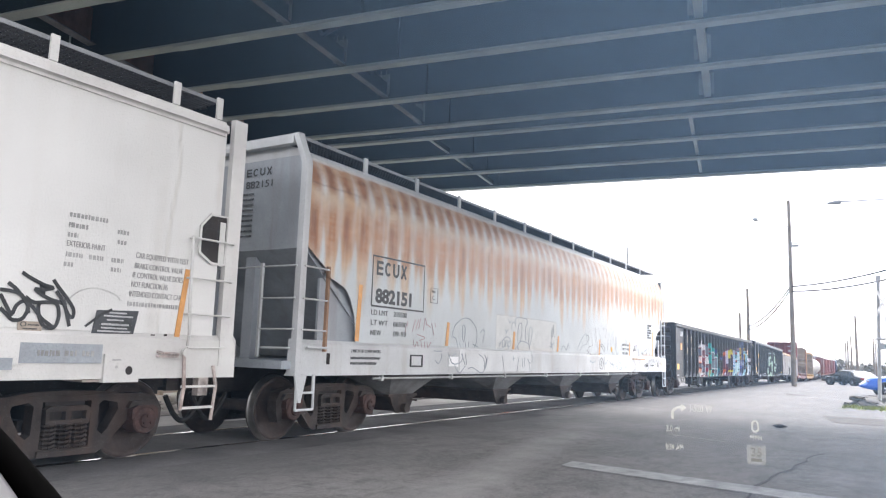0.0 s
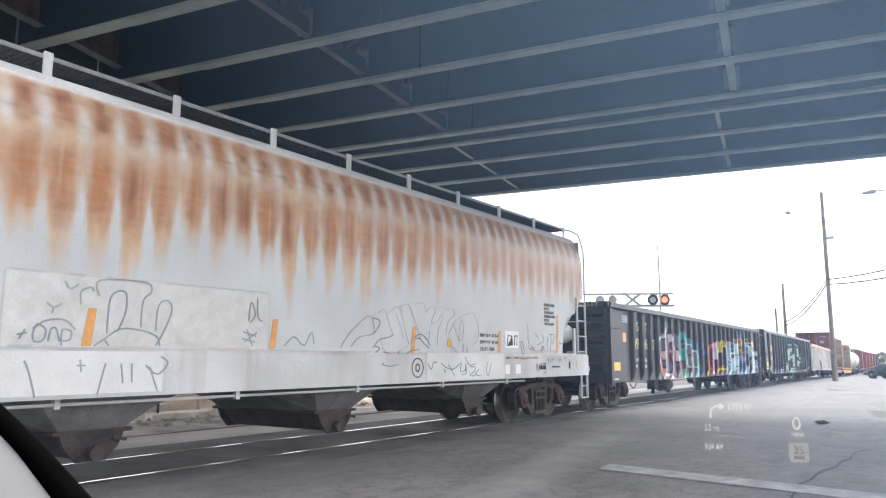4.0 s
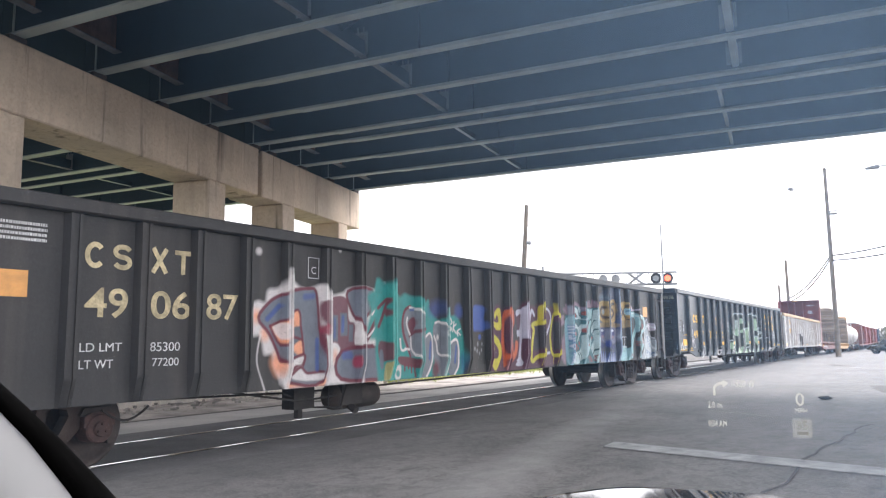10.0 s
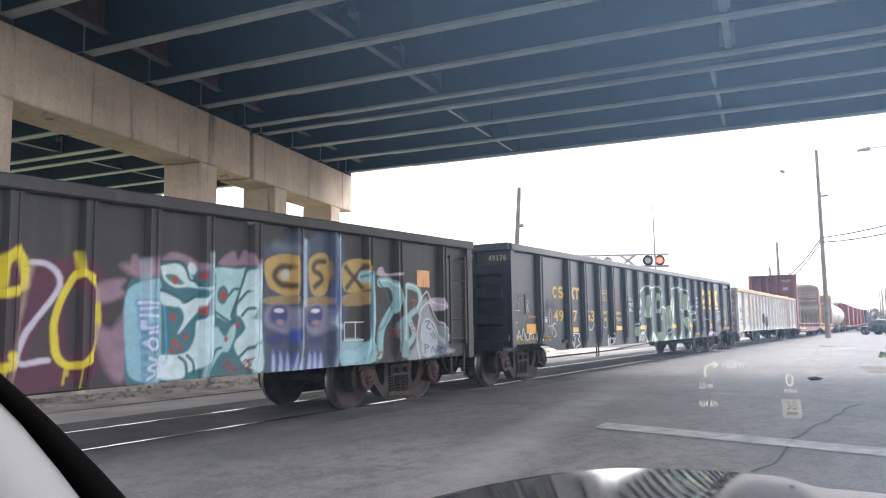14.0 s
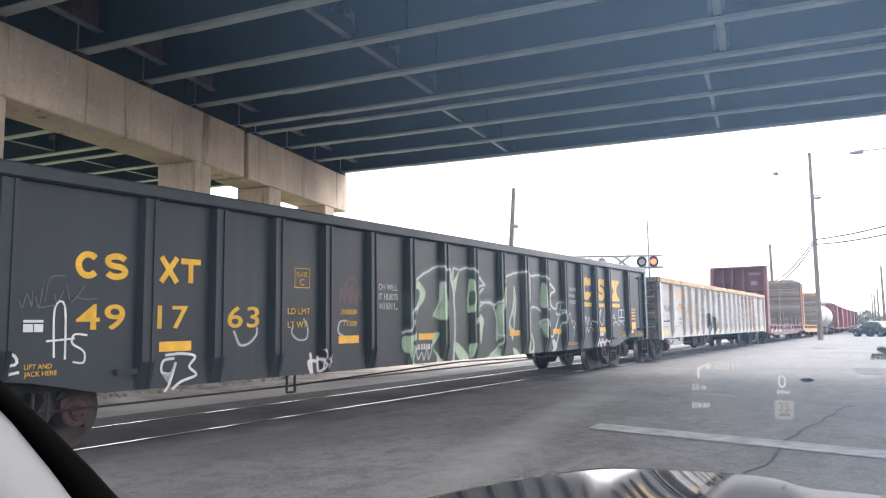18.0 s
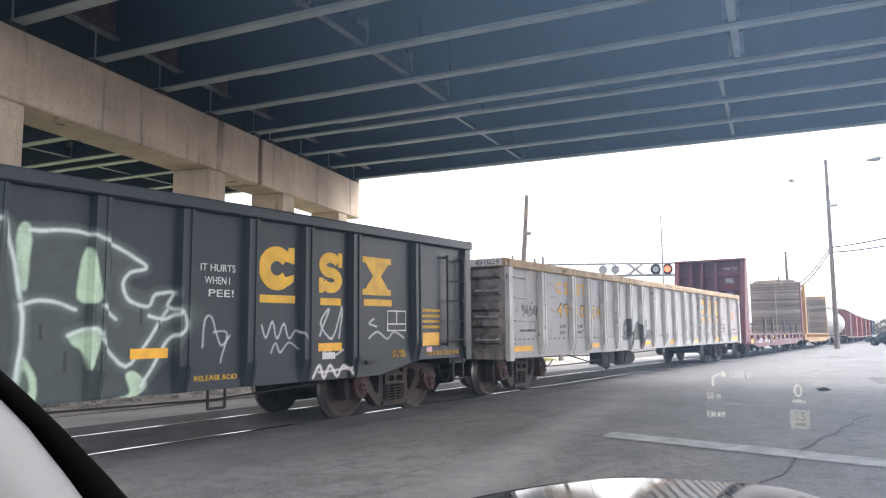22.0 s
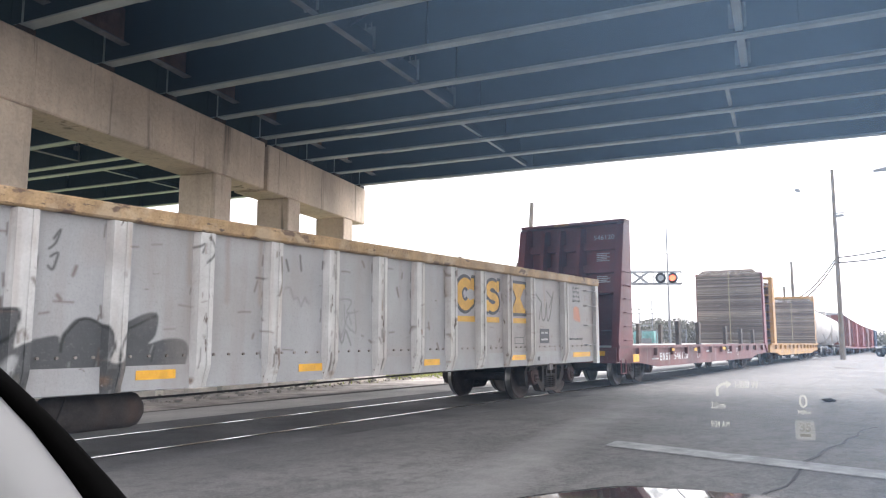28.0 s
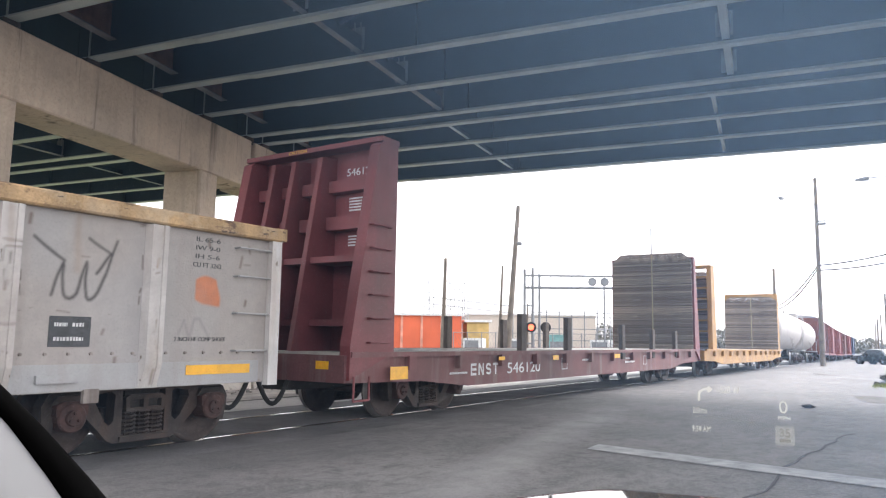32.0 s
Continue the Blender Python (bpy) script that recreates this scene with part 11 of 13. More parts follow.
def wood_lining(car, x, y_half, z0, z1, chamfer, top_trim=None):
    """Planks that line the inner face of a bulkhead, each a piece of its own; the top corners are cut off."""
    rnd = random.Random(int(x * 10))
    n = 40
    step = (z1 - z0) / n
    bm = bmesh.new()
    box(bm, -0.03, 0.03, -0.5, 0.5, 0, 1)
    me = mesh("plank", bm, BOARD)
    for k in range(n):
        z = z0 + k * step
        half = y_half - max(0.0, (z + step - (z1 - chamfer)) * 1.25)
        cut = rnd.choice((None, None, None, rnd.uniform(-0.6, 0.6)))
        if half < y_half:
            low = y_half - max(0.0, (z - (z1 - chamfer)) * 1.25)
            bm = bmesh.new()
            slab(bm, [(-low, z), (low, z), (half, z + step - 0.008), (-half, z + step - 0.008)], "x", x - 0.03, x + 0.03)
            part("plank", bm, BOARD, car)
            continue
        for a, b in ([(-half, half)] if cut is None else [(-half, cut), (cut, half)]):
            o = new("plank", me)
            o.parent = car
            o.matrix_basis = Matrix.LocRotScale((x + rnd.uniform(-0.02, 0.02), (a + b) / 2 + rnd.uniform(-0.015, 0.015), z), None, (1, b - a - 0.012, step - (0.03 if k % 9 == 8 else 0.008)))
    bm = bmesh.new()
    for y in (-0.05,):
        box(bm, x - 0.062, x - 0.052, y - 0.02, y + 0.02, z0, z1 - 0.05)
    part("strap", bm, STRAP, car, "yellowed steel strap on the planks")
    boxes("backing", [(x + 0.06, x + 0.09, -y_half + 0.02, y_half - 0.02, z0, z1 - chamfer)], STAKE, car)
    if top_trim is not None:
        bm = bmesh.new()
        slab(bm, [(-y_half, z1 - chamfer), (-y_half + chamfer * 1.25, z1), (y_half - chamfer * 1.25, z1), (y_half, z1 - chamfer), (y_half, z1 - chamfer + 0.1), (y_half - chamfer * 1.2, z1 + 0.14), (-y_half + chamfer * 1.2, z1 + 0.14), (-y_half, z1 - chamfer + 0.1)], "x", x - 0.06, x + 0.25)
        part("bulkhead_cap", bm, top_trim, car)


flat, flat_half = flat_car("red_flat_car", "empty oxide red flat car with wood-lined bulkheads", 47.15, 66.8, OXIDE, OXIDE_DEEP)
bulkhead(flat, -flat_half + 1.02, -1, OXIDE_DEEP)
fm = (47.15 + 66.8) / 2
FS = -1.5 - 0.004
plates("reflector", [(48.04 - fm, 48.5 - fm, 0.68, 0.88), (51.5 - fm, 51.75 - fm, 0.93, 1.0), (54.0 - fm, 54.3 - fm, 0.9, 1.0), (57.9 - fm, 58.3 - fm, 0.9, 1.0)], YELLOW, flat, FS - 0.1, "yellow reflective plate")
for k, kind in enumerate(("comb", "post", "bend", "tee")):
    emblem(flat, 50.62 - fm + 0.28 * k, 0.66, 0.2, 0.22, kind, SIGN_WHITE, FS, 0.22)
words("number", "546120", 0.22, SIGN_WHITE, flat, 52.05 - fm, FS, 0.66, 1.5)
bars("small_print", [(55.9 - fm, 56.6 - fm, 0.85, 0.05), (59.0 - fm, 59.8 - fm, 0.85, 0.05), (59.0 - fm, 59.8 - fm, 0.75, 0.05), (49.9 - fm, 50.5 - fm, 0.7, 0.04)], SIGN_WHITE, flat, FS)
bm = bmesh.new()
for x in (54.7, 60.6):
    ribbon(bm, [(x - fm, 0.68), (x + 0.3 - fm, 0.68), (x + 0.3 - fm, 0.92), (x - fm, 0.92), (x - fm, 0.68)], 0.02, FS)
part("plate_outline", bm, SIGN_WHITE, flat)
# marks on the bulkhead's outer face, and its rungs
words("number", "546120", 0.13, SIGN_WHITE, flat, -flat_half + 0.52, -0.72, 3.95, 0.6, turn=(90, 0, -90)).matrix_basis = pose(-flat_half + 0.936, -0.55, 4.02, 90, 0, -90)
words("lettering", "CAUTION", 0.055, SIGN_YELLOW, flat, 0, 0, 0, 0.42, turn=(90, 0, -90)).matrix_basis = pose(-flat_half + 0.598, 0.5, 4.443, 90, 0, -90)
for z in (3.62, 3.57, 3.52, 3.47, 3.42, 2.98, 2.93, 2.88, 2.83):
    boxes("small_print", [(-flat_half + 0.934, -flat_half + 0.94, -1.0 if z % 0.1 < 0.05 else -0.92, -0.62, z, z + 0.025)], SIGN_WHITE, flat)
boxes("yellow_plate", [(-flat_half - 0.09, -flat_half - 0.082, -1.2, -0.95, 0.85, 0.97)], YELLOW, flat, "small yellow reflective plate")
for k in range(6):
    bm = bmesh.new()
    bent(bm, [(-flat_half + 0.35, -1.56, 1.25 + 0.36 * k), (-flat_half + 0.35, -1.63, 1.25 + 0.36 * k), (-flat_half + 0.8, -1.63, 1.25 + 0.36 * k), (-flat_half + 0.8, -1.56, 1.25 + 0.36 * k)], 0.014, 6)
    part("rung", bm, OXIDE_DEEP, flat)
bm = bmesh.new()
for k in range(30):
    box(bm, -flat_half + 1.02, -flat_half + 1.05, -1.5, -1.42, 1.2 + 0.108 * k, 1.26 + 0.108 * k)
part("rack_teeth", bm, OXIDE_DEEP, flat, "toothed edge of the bulkhead")
stirrup(flat, -flat_half + 0.05, -flat_half + 0.4, 0.4, 0.75, OXIDE_DEEP, -1.58)
for k, (u, y, h) in enumerate(((52.86, -1.42, 0.78), (55.23, -1.42, 0.78), (58.77, -1.5, 0.7), (54.31, 1.4, 0.8), (57.2, 1.4, 0.8), (60.0, 1.4, 0.8), (61.5, -1.5, 0.62), (64.0, -1.5, 0.62))):
    st = thing("timber_stake", "dark timber stake standing in a stake pocket", "stake", "stakes on the flat car")
    CARS.append((st, u))
    bm = bmesh.new()
    box(bm, -0.12, 0.12, y - 0.06, y + 0.06, 0.85 if abs(y) > 1.45 else 1.1, 1.1 + h)
    bmesh.ops.bevel(bm, geom=bm.edges[:], offset=0.012, segments=1, affect="EDGES")
    part("post", bm, STAKE, st)
bulkhead(flat, flat_half - 0.42, 1, OXIDE_DEEP, 4.45, 0.6)
wood_lining(flat, flat_half - 0.5, 1.5, 1.1, 4.68, 0.27)

amber, amber_half = flat_car("amber_flat_car", "empty amber flat car with wood-lined end bulkheads", 67.95, 88.2, AMBER, AMBER)
am = (67.95 + 88.2) / 2
for e in (-1, 1):
    x = -amber_half + 1.75 if e < 0 else amber_half - 0.55
    for s in (-1, 1):
        bm = bmesh.new()
        slab(bm, [(x - 0.32, 1.1), (x + 0.42, 1.1), (x + 0.3, 4.3), (x + 0.16, 4.45), (x - 0.32, 4.45)], "y", *sorted((s * 1.32, s * 1.5)))
        part("bulkhead_side", bm, AMBER, amber)
    boxes("bulkhead_cap", [(x - 0.3, x + 0.3, -1.5, 1.5, 4.4, 4.5)], AMBER, amber)
    for k in range(7):
        z = 1.35 + 0.44 * k
        boxes("bulkhead_shelf", [(x - 0.3, x + 0.2, -1.32, 1.32, z, z + 0.06)], AMBER, amber)
    boxes("bulkhead_rib", [(x - 0.05, x + 0.05, y - 0.06, y + 0.06, 1.1, 4.4) for y in (-0.5, 0.5)], AMBER, amber)
wood_lining(amber, -amber_half + 2.2, 1.42, 1.1, 4.3, 0.25)
wood_lining(amber, amber_half - 0.98, 1.52, 1.1, 4.32, 0.28, AMBER)

# ---- tank cars ----
TANK = mat("white_tank_paint", (0.38, 0.36, 0.345), 0.5, vary=0.1, size=0.8, streak=0.5, dirt=(0.42, 0.38, 0.33))


def tank_car(mid, half):
    car = thing("tank_car", "weathered white tank car with a dome and railing", "tank car", "cars of the train")
    CARS.append((car, mid))
    bm = bmesh.new()
    lathe(bm, [(0.0, -half), (0.7, -half + 0.08), (1.2, -half + 0.28), (1.42, -half + 0.62), (1.46, -half + 0.8), (1.46, half - 0.8), (1.42, half - 0.62), (1.2, half - 0.28), (0.7, half - 0.08), (0.0, half)], 32)
    bmesh.ops.rotate(bm, verts=bm.verts, cent=(0, 0, 0), matrix=Matrix.Rotation(radians(-90), 3, "Z"))
    bmesh.ops.translate(bm, verts=bm.verts, vec=(0, 0, 2.55))
    part("tank", bm, TANK, car, "", True)
    bm = bmesh.new()
    tube(bm, (0, 0, 3.9), (0, 0, 4.35), 0.5, 20)
    tube(bm, (0, 0, 4.35), (0, 0, 4.45), 0.3, 16)
    part("dome", bm, TANK, car)
    bm = bmesh.new()
    for sx in (-0.9, 0.9):
        for sy in (-0.8, 0.8):
            tube(bm, (sx, sy, 3.6), (sx, sy, 4.75), 0.025, 6)
    for z in (4.4, 4.75):
        bent(bm, [(-0.9, -0.8, z), (0.9, -0.8, z), (0.9, 0.8, z), (-0.9, 0.8, z), (-0.9, -0.8, z)], 0.022, 6)
    part("railing", bm, TANK, car)
    bm = bmesh.new()
    for x in (-0.45, 0.45):
        tube(bm, (x, -1.5, 1.2), (x, -0.8, 4.2), 0.02, 6)
    for k in range(9):
        tube(bm, (-0.45, -1.5 + 0.0778 * k, 1.3 + 0.33 * k), (0.45, -1.5 + 0.0778 * k, 1.3 + 0.33 * k), 0.016, 6)
    part("ladder", bm, TANK, car)
    boxes("underframe", [(-half - 0.4, -half + 2.4, -0.5, 0.5, 0.75, 1.2), (half - 2.4, half + 0.4, -0.5, 0.5, 0.75, 1.2), (-half, half, -0.2, 0.2, 0.85, 1.1)], UNDER, car)
    for e in (-1, 1):
        boxes("end_platform", [(*sorted((e * (half - 0.6), e * (half + 0.5))), -1.45, 1.45, 1.05, 1.15)], TANK, car)
        bm = bmesh.new()
        bent(bm, [(e * (half + 0.45), -1.4, 1.15), (e * (half + 0.45), -1.4, 2.05), (e * (half + 0.45), 1.4, 2.05), (e * (half + 0.45), 1.4, 1.15)], 0.025, 6)
        part("end_rail", bm, TANK, car)
        coupler(car, e * (half + 0.4), e)
    trucks(car, (-half + 1.4, half - 1.4))


tank_car(96.2, 6.9)
tank_car(111.3, 6.9)

# ---- boxcars ----
BOX_RED = mat("brick_red_boxcar_paint", (0.22, 0.045, 0.04), 0.65, vary=0.15, size=0.9, streak=0.4, dirt=(0.1, 0.04, 0.035))
BOX_BROWN = mat("brown_boxcar_paint", (0.16, 0.055, 0.045), 0.65, vary=0.15, size=0.9, streak=0.4)
BOX_BLUE = mat("dark_blue_boxcar_paint", (0.03, 0.045, 0.09), 0.6, vary=0.15, size=0.9, streak=0.3)
SILVER = mat("dull_silver_roof", (0.35, 0.35, 0.36), 0.5, 0.4, vary=0.15)


def boxcar(mid, half, paint, colour):
    car = thing("boxcar", f"{colour} boxcar with ribbed sides and a sliding door", "boxcar", "cars of the train")
    CARS.append((car, mid))
    boxes("body", [(-half, half, -1.5, 1.5, 1.05, 4.45)], paint, car)
    bm = bmesh.new()
    slab(bm, [(-1.58, 4.42), (1.58, 4.42), (1.2, 4.6), (0, 4.7), (-1.2, 4.6)], "x", -half - 0.05, half + 0.05)
    part("roof", bm, SILVER, car)
    for k in range(14):
        x = -half + 0.3 + (2 * half - 0.6) * k / 13
        if abs(x) < 1.6:
            continue
        for s in (-1, 1):
            boxes("side_post", [(x - 0.06, x + 0.06, *sorted((s * 1.5, s * 1.58)), 1.05, 4.42)], paint, car)
    for s in (-1, 1):
        boxes("door", [(-1.5, 1.5, *sorted((s * 1.52, s * 1.62)), 1.2, 4.25)], paint, car)
        boxes("side_sill", [(-half, half, *sorted((s * 1.4, s * 1.55)), 0.85, 1.05)], paint, car)
    for e in (-1, 1):
        coupler(car, e * half, e)
        for z in (1.5, 2.1, 2.7, 3.3, 3.9):
            boxes("end_rib", [(*sorted((e * half, e * (half + 0.1))), -1.4, 1.4, z, z + 0.2)], paint, car)
    trucks(car, (-half + 1.9, half - 1.9))


for k, (paint, colour) in enumerate(((BOX_BROWN, "brown"), (BOX_RED, "brick red"), (BOX_RED, "brick red"), (BOX_BROWN, "brown"), (BOX_RED, "brick red"), (BOX_BLUE, "dark blue"))):
    boxcar(128.2 + 17.6 * k, 8.1, paint, colour)
# ---- beyond the track: crossing signal, poles, yard and buildings ----
RED_ON = glow("lit_red_lens", (1.0, 0.07, 0.03), 2.0)
LENS = mat("grey_glass_lens", (0.3, 0.31, 0.32), 0.2, vary=0.1)
ORANGE_WALL = mat("orange_metal_wall", (0.75, 0.16, 0.07), 0.7, vary=0.08, size=0.3, streak=0.2)
OCHRE_WALL = mat("ochre_wall", (0.6, 0.42, 0.16), 0.8, vary=0.1)
BUFF_WALL = mat("pale_buff_wall", (0.62, 0.55, 0.47), 0.85, vary=0.08, size=0.2)
# twig colour lightened and greyed, with the distance haze put into it
LEAF = mat("twigs_paled_for_haze", (0.2, 0.195, 0.165), 0.8, vary=0.25, per=0.2)
BARK = mat("bark", (0.1, 0.085, 0.07), 0.9, vary=0.2)
PIPE = mat("teal_equipment_paint", (0.2, 0.42, 0.4), 0.6, vary=0.15)


def ground_at(x, y):
    return dip(x)


def pole_at(x, y, height, r=0.15, label="weathered wooden utility pole", lean=(0, 0), name="utility_pole"):
    p = thing(name, label, "pole", "poles by the track")
    g = ground_at(x, y)
    bm = bmesh.new()
    tube(bm, (x, y, g - 0.1), (x + lean[0], y + lean[1], height), r, 12, r * 0.62)
    part("shaft", bm, TIMBER_GREY, p)
    return p


p1 = pole_at(58.8, 7.14, 13.35, 0.185, "tall weathered wooden utility pole with a lamp bracket", (0, -0.05))
bm = bmesh.new()
box(bm, 58.6, 59.0, 6.5, 7.1, 9.85, 10.0)
box(bm, 58.6, 59.0, 6.45, 7.1, 10.1, 10.15)
part("lamp_bracket", bm, GALV, p1)
bm = bmesh.new()
bent(bm, [(58.8, 7.2, 11.4), (57.2, 8.4, 11.7), (56.4, 9.0, 11.6)], 0.035, 6)
box(bm, 55.8, 56.5, 8.85, 9.15, 11.52, 11.66)
part("lamp_arm", bm, GALV, p1)
p2 = pole_at(39.3, 22.0, 9.55, 0.2, "leaning wooden pole behind the track", (0.3, -0.6))
bm = bmesh.new()
tube(bm, (39.5, 21.6, 7.2), (39.7, 21.2, 7.15), 0.13, 10)
part("lamp_head", bm, GALV, p2)
pole_at(39.6, 27.0, 6.55, 0.17, "short wooden pole behind the track", (0.12, -0.1))
pole_at(43.3, 24.9, 6.3, 0.12, "thin wooden pole behind the track", (0.18, -0.2))
pole_at(45.8, 24.0, 3.8, 0.08, "thin post behind the track")
p5 = pole_at(73.9, 12.75, 8.2, 0.19, "far wooden utility pole")
pole_at(73.7, 13.45, 5.9, 0.15, "short far wooden pole")
for x, y, h, r in ((89.87, 4.75, 6.6, 0.16), (109.8, 6.8, 4.5, 0.14), (100, 3.55, 4.4, 0.14), (119.8, 7.0, 5.4, 0.14), (96, 1.0, 6.0, 0.15), (140, 9.0, 5.0, 0.14), (150, 5.0, 5.2, 0.14)):
    pole_at(x, y, h, r, "far wooden utility pole")
# the street lamp past the right edge
sl = thing("street_lamp", "steel street lamp with a long curved arm", "street lamp")
bm = bmesh.new()
tube(bm, (50, -1.6, -0.2), (50, -1.6, 10.6), 0.11, 12, 0.07)
part("shaft", bm, GALV, sl)
bm = bmesh.new()
bent(bm, [(50, -1.6, 10.5), (50, -0.6, 11.0), (50, 1.2, 11.2), (50, 3.2, 11.24)], 0.045, 8)
part("lamp_arm", bm, GALV, sl)
bm = bmesh.new()
tube(bm, (50, 3.1, 11.22), (50, 3.85, 11.18), 0.16, 10, 0.08)
part("lamp_head", bm, GALV, sl, "grey street lamp head")

# wires
for k, (a, b, sag) in enumerate((((58.8, 7.1, 7.0), (73.9, 12.75, 4.6), 0.5), ((58.8, 7.1, 6.8), (73.9, 12.75, 4.3), 0.6), ((58.8, 7.1, 6.9), (44, -6, 8.9), 0.7), ((58.8, 7.1, 6.55), (44, -6, 8.3), 0.8), ((58.8, 7.1, 11.3), (44, -6, 12.2), 0.5), ((39.6, 21.5, 8.3), (73.9, 12.75, 8.1), 0.8))):
    bm = bmesh.new()
    pts = [tuple(Vector(a).lerp(Vector(b), i / 16) - Vector((0, 0, 4 * sag * (i / 16) * (1 - i / 16)))) for i in range(17)]
    bent(bm, pts, 0.055 if k < 4 else 0.018, 5)
    tagged(new("overhead_wire", mesh("overhead_wire", bm, HOSE)), "black overhead wire strung between poles", "wire", "overhead wires")

# the crossing signal on its cantilever, behind the track
sig = thing("crossing_signal", "railway crossing signal with flashing lights on a cantilever truss", "crossing signal")
A, Bq = Vector((45.2, 23.6, 0)), Vector((49.7, 15.45, 0))
dirv = (Bq - A).normalized()


def on_truss(t, z):
    q = A.lerp(Bq, t)
    return (q.x, q.y, z)


bm = bmesh.new()
for t in (-0.03, 0.03):
    tube(bm, on_truss(t, -0.3), on_truss(t, 6.2 + 2 * t), 0.1, 10)
for z in (1.0, 2.4, 3.6, 4.9, 5.7):
    tube(bm, on_truss(-0.03, z), on_truss(0.03, z), 0.05, 6)
tube(bm, on_truss(0.08, -0.3), on_truss(0.08, 5.8), 0.09, 10)
tube(bm, on_truss(0.075, 5.5), on_truss(0.075, 9.2), 0.03, 6)
part("mast", bm, GALV, sig)
bm = bmesh.new()
for z in (4.85, 5.7):
    tube(bm, on_truss(-0.04, z), on_truss(1.0, z - 0.05 if z > 5 else z), 0.09 if z < 5 else 0.07, 8)
for k in range(13):
    t = 0.08 * k
    tube(bm, on_truss(t, 4.85), on_truss(t, 5.68), 0.035, 5)
tube(bm, on_truss(1.0, 4.85), on_truss(1.0, 5.68), 0.03, 6)
part("truss", bm, GALV, sig)


def lamp_pair(t, z, lit, gap=0.5):
    for k, s in enumerate((-1, 1)):
        c = Vector(on_truss(t, z)) + dirv * gap * s + Vector((-0.25, -0.25, 0))
        n = Vector((-0.93, -0.36, 0))
        bm = bmesh.new()
        tube(bm, c, c + n * 0.04, 0.36 if lit is not None else 0.3, 24)
        part("backplate", bm, BLACK if lit is not None else LENS, sig, "round signal backplate")
        bm = bmesh.new()
        tube(bm, c + n * 0.045, c + n * 0.08, 0.2, 20)
        part("lens", bm, RED_ON if lit == k else LENS, sig, "lit red lens" if lit == k else "unlit lens")
        bm = bmesh.new()
        up = [c + n * 0.04 + Vector((0, 0, 0.24)), c + n * 0.3 + Vector((0, 0, 0.22))]
        tube(bm, up[0], up[1], 0.03, 6)
        part("visor", bm, BLACK, sig)


lamp_pair(0.5, 5.25, None, 0.42)
lamp_pair(0.875, 5.22, 1, 0.39)
lamp_pair(0.06, 2.1, 0, 0.5)
cb = on_truss(0.705, 5.25)
for k, s in enumerate((-1, 1)):
    bm = bmesh.new()
    d = dirv * 0.55
    a, b = Vector(cb) - d - Vector((0, 0, 0.42 * s)), Vector(cb) + d + Vector((0, 0, 0.42 * s))
    n = Vector((-0.93, -0.36, 0)) * (0.12 + 0.03 * k)
    w = Vector((0, 0, 0.11))
    vs = [bm.verts.new(q + n + o) for q, o in ((a, -w), (b, -w), (b, w), (a, w))]
    ws = [bm.verts.new(v.co - Vector((-0.93, -0.36, 0)) * 0.02) for v in vs]
    bm.faces.new(vs)
    bm.faces.new(ws[::-1])
    for i in range(4):
        bm.faces.new((vs[i], vs[(i + 1) % 4], ws[(i + 1) % 4], ws[i]))
    part("crossbuck_board", bm, GALV, sig, "grey back of a crossbuck board")
s2 = thing("signal_mast", "thin steel signal mast", "mast", "masts by the crossing")
bm = bmesh.new()
tube(bm, (46.6, 15.37, -0.2), (46.6, 15.37, 8.6), 0.08, 8, 0.05)
part("shaft", bm, GALV, s2)
s3 = thing("signal_mast", "thin steel signal mast", "mast", "masts by the crossing")
bm = bmesh.new()
tube(bm, (49.0, 19.6, -0.2), (49.0, 19.6, 5.6), 0.07, 8)
part("shaft", bm, GALV, s3)

# the near crossbuck on the right, with its stone pile and grass
SILVER = mat("silver_painted_steel", (0.5, 0.5, 0.5), 0.5, vary=0.12, size=4)
xb = thing("crossbuck_sign", "silver crossbuck post seen from behind", "crossing sign")
bm = bmesh.new()
tube(bm, (29.4, 0.94, -0.2), (29.4, 0.8, 4.25), 0.062, 10)
tube(bm, (29.4, 0.8, 4.25), (29.4, 0.79, 4.45), 0.09, 8)
part("shaft", bm, SILVER, xb)
for s in (-1, 1):
    bm = bmesh.new()
    for o in (0.0, 0.02):
        v = [bm.verts.new((29.3 + 0.45 * a + o + 0.03 * s, 0.7 - 0.16 * a, 3.5 + s * 0.4 * a + h)) for a, h in ((-1, -0.09), (1, -0.09), (1, 0.09), (-1, 0.09))]
        bm.faces.new(v)
    q = list(bm.verts)
    for k in range(4):
        bm.faces.new((q[k], q[(k + 1) % 4], q[4 + (k + 1) % 4], q[4 + k]))
    part("crossbuck_board", bm, SILVER, xb)
bm = bmesh.new()
bent(bm, [(29.35, 0.8, 3.4), (29.3, 0.65, 3.1), (29.3, 0.6, 2.2)], 0.02, 6)
tube(bm, (29.35, 0.99, 2.25), (29.3, 0.54, 2.25), 0.035, 8)
part("lamp_arm", bm, SILVER, xb)
for y in (0.76, 0.58):
    bm = bmesh.new()
    tube(bm, (29.25, y, 2.0), (29.4, y, 2.0), 0.12, 12, 0.09)
    part("lamp_box", bm, SILVER, xb)
STONE = mat("grey_rubble", (0.3, 0.28, 0.26), 0.95, vary=0.2, size=3, bump=0.6, per=0.3)


def stone_mesh(seed):
    bm = bmesh.new()
    bmesh.ops.create_icosphere(bm, subdivisions=1, radius=1)
    rnd = random.Random(seed)
    for v in bm.verts:
        v.co *= rnd.uniform(0.75, 1.2)
    return mesh("stone", bm, STONE)


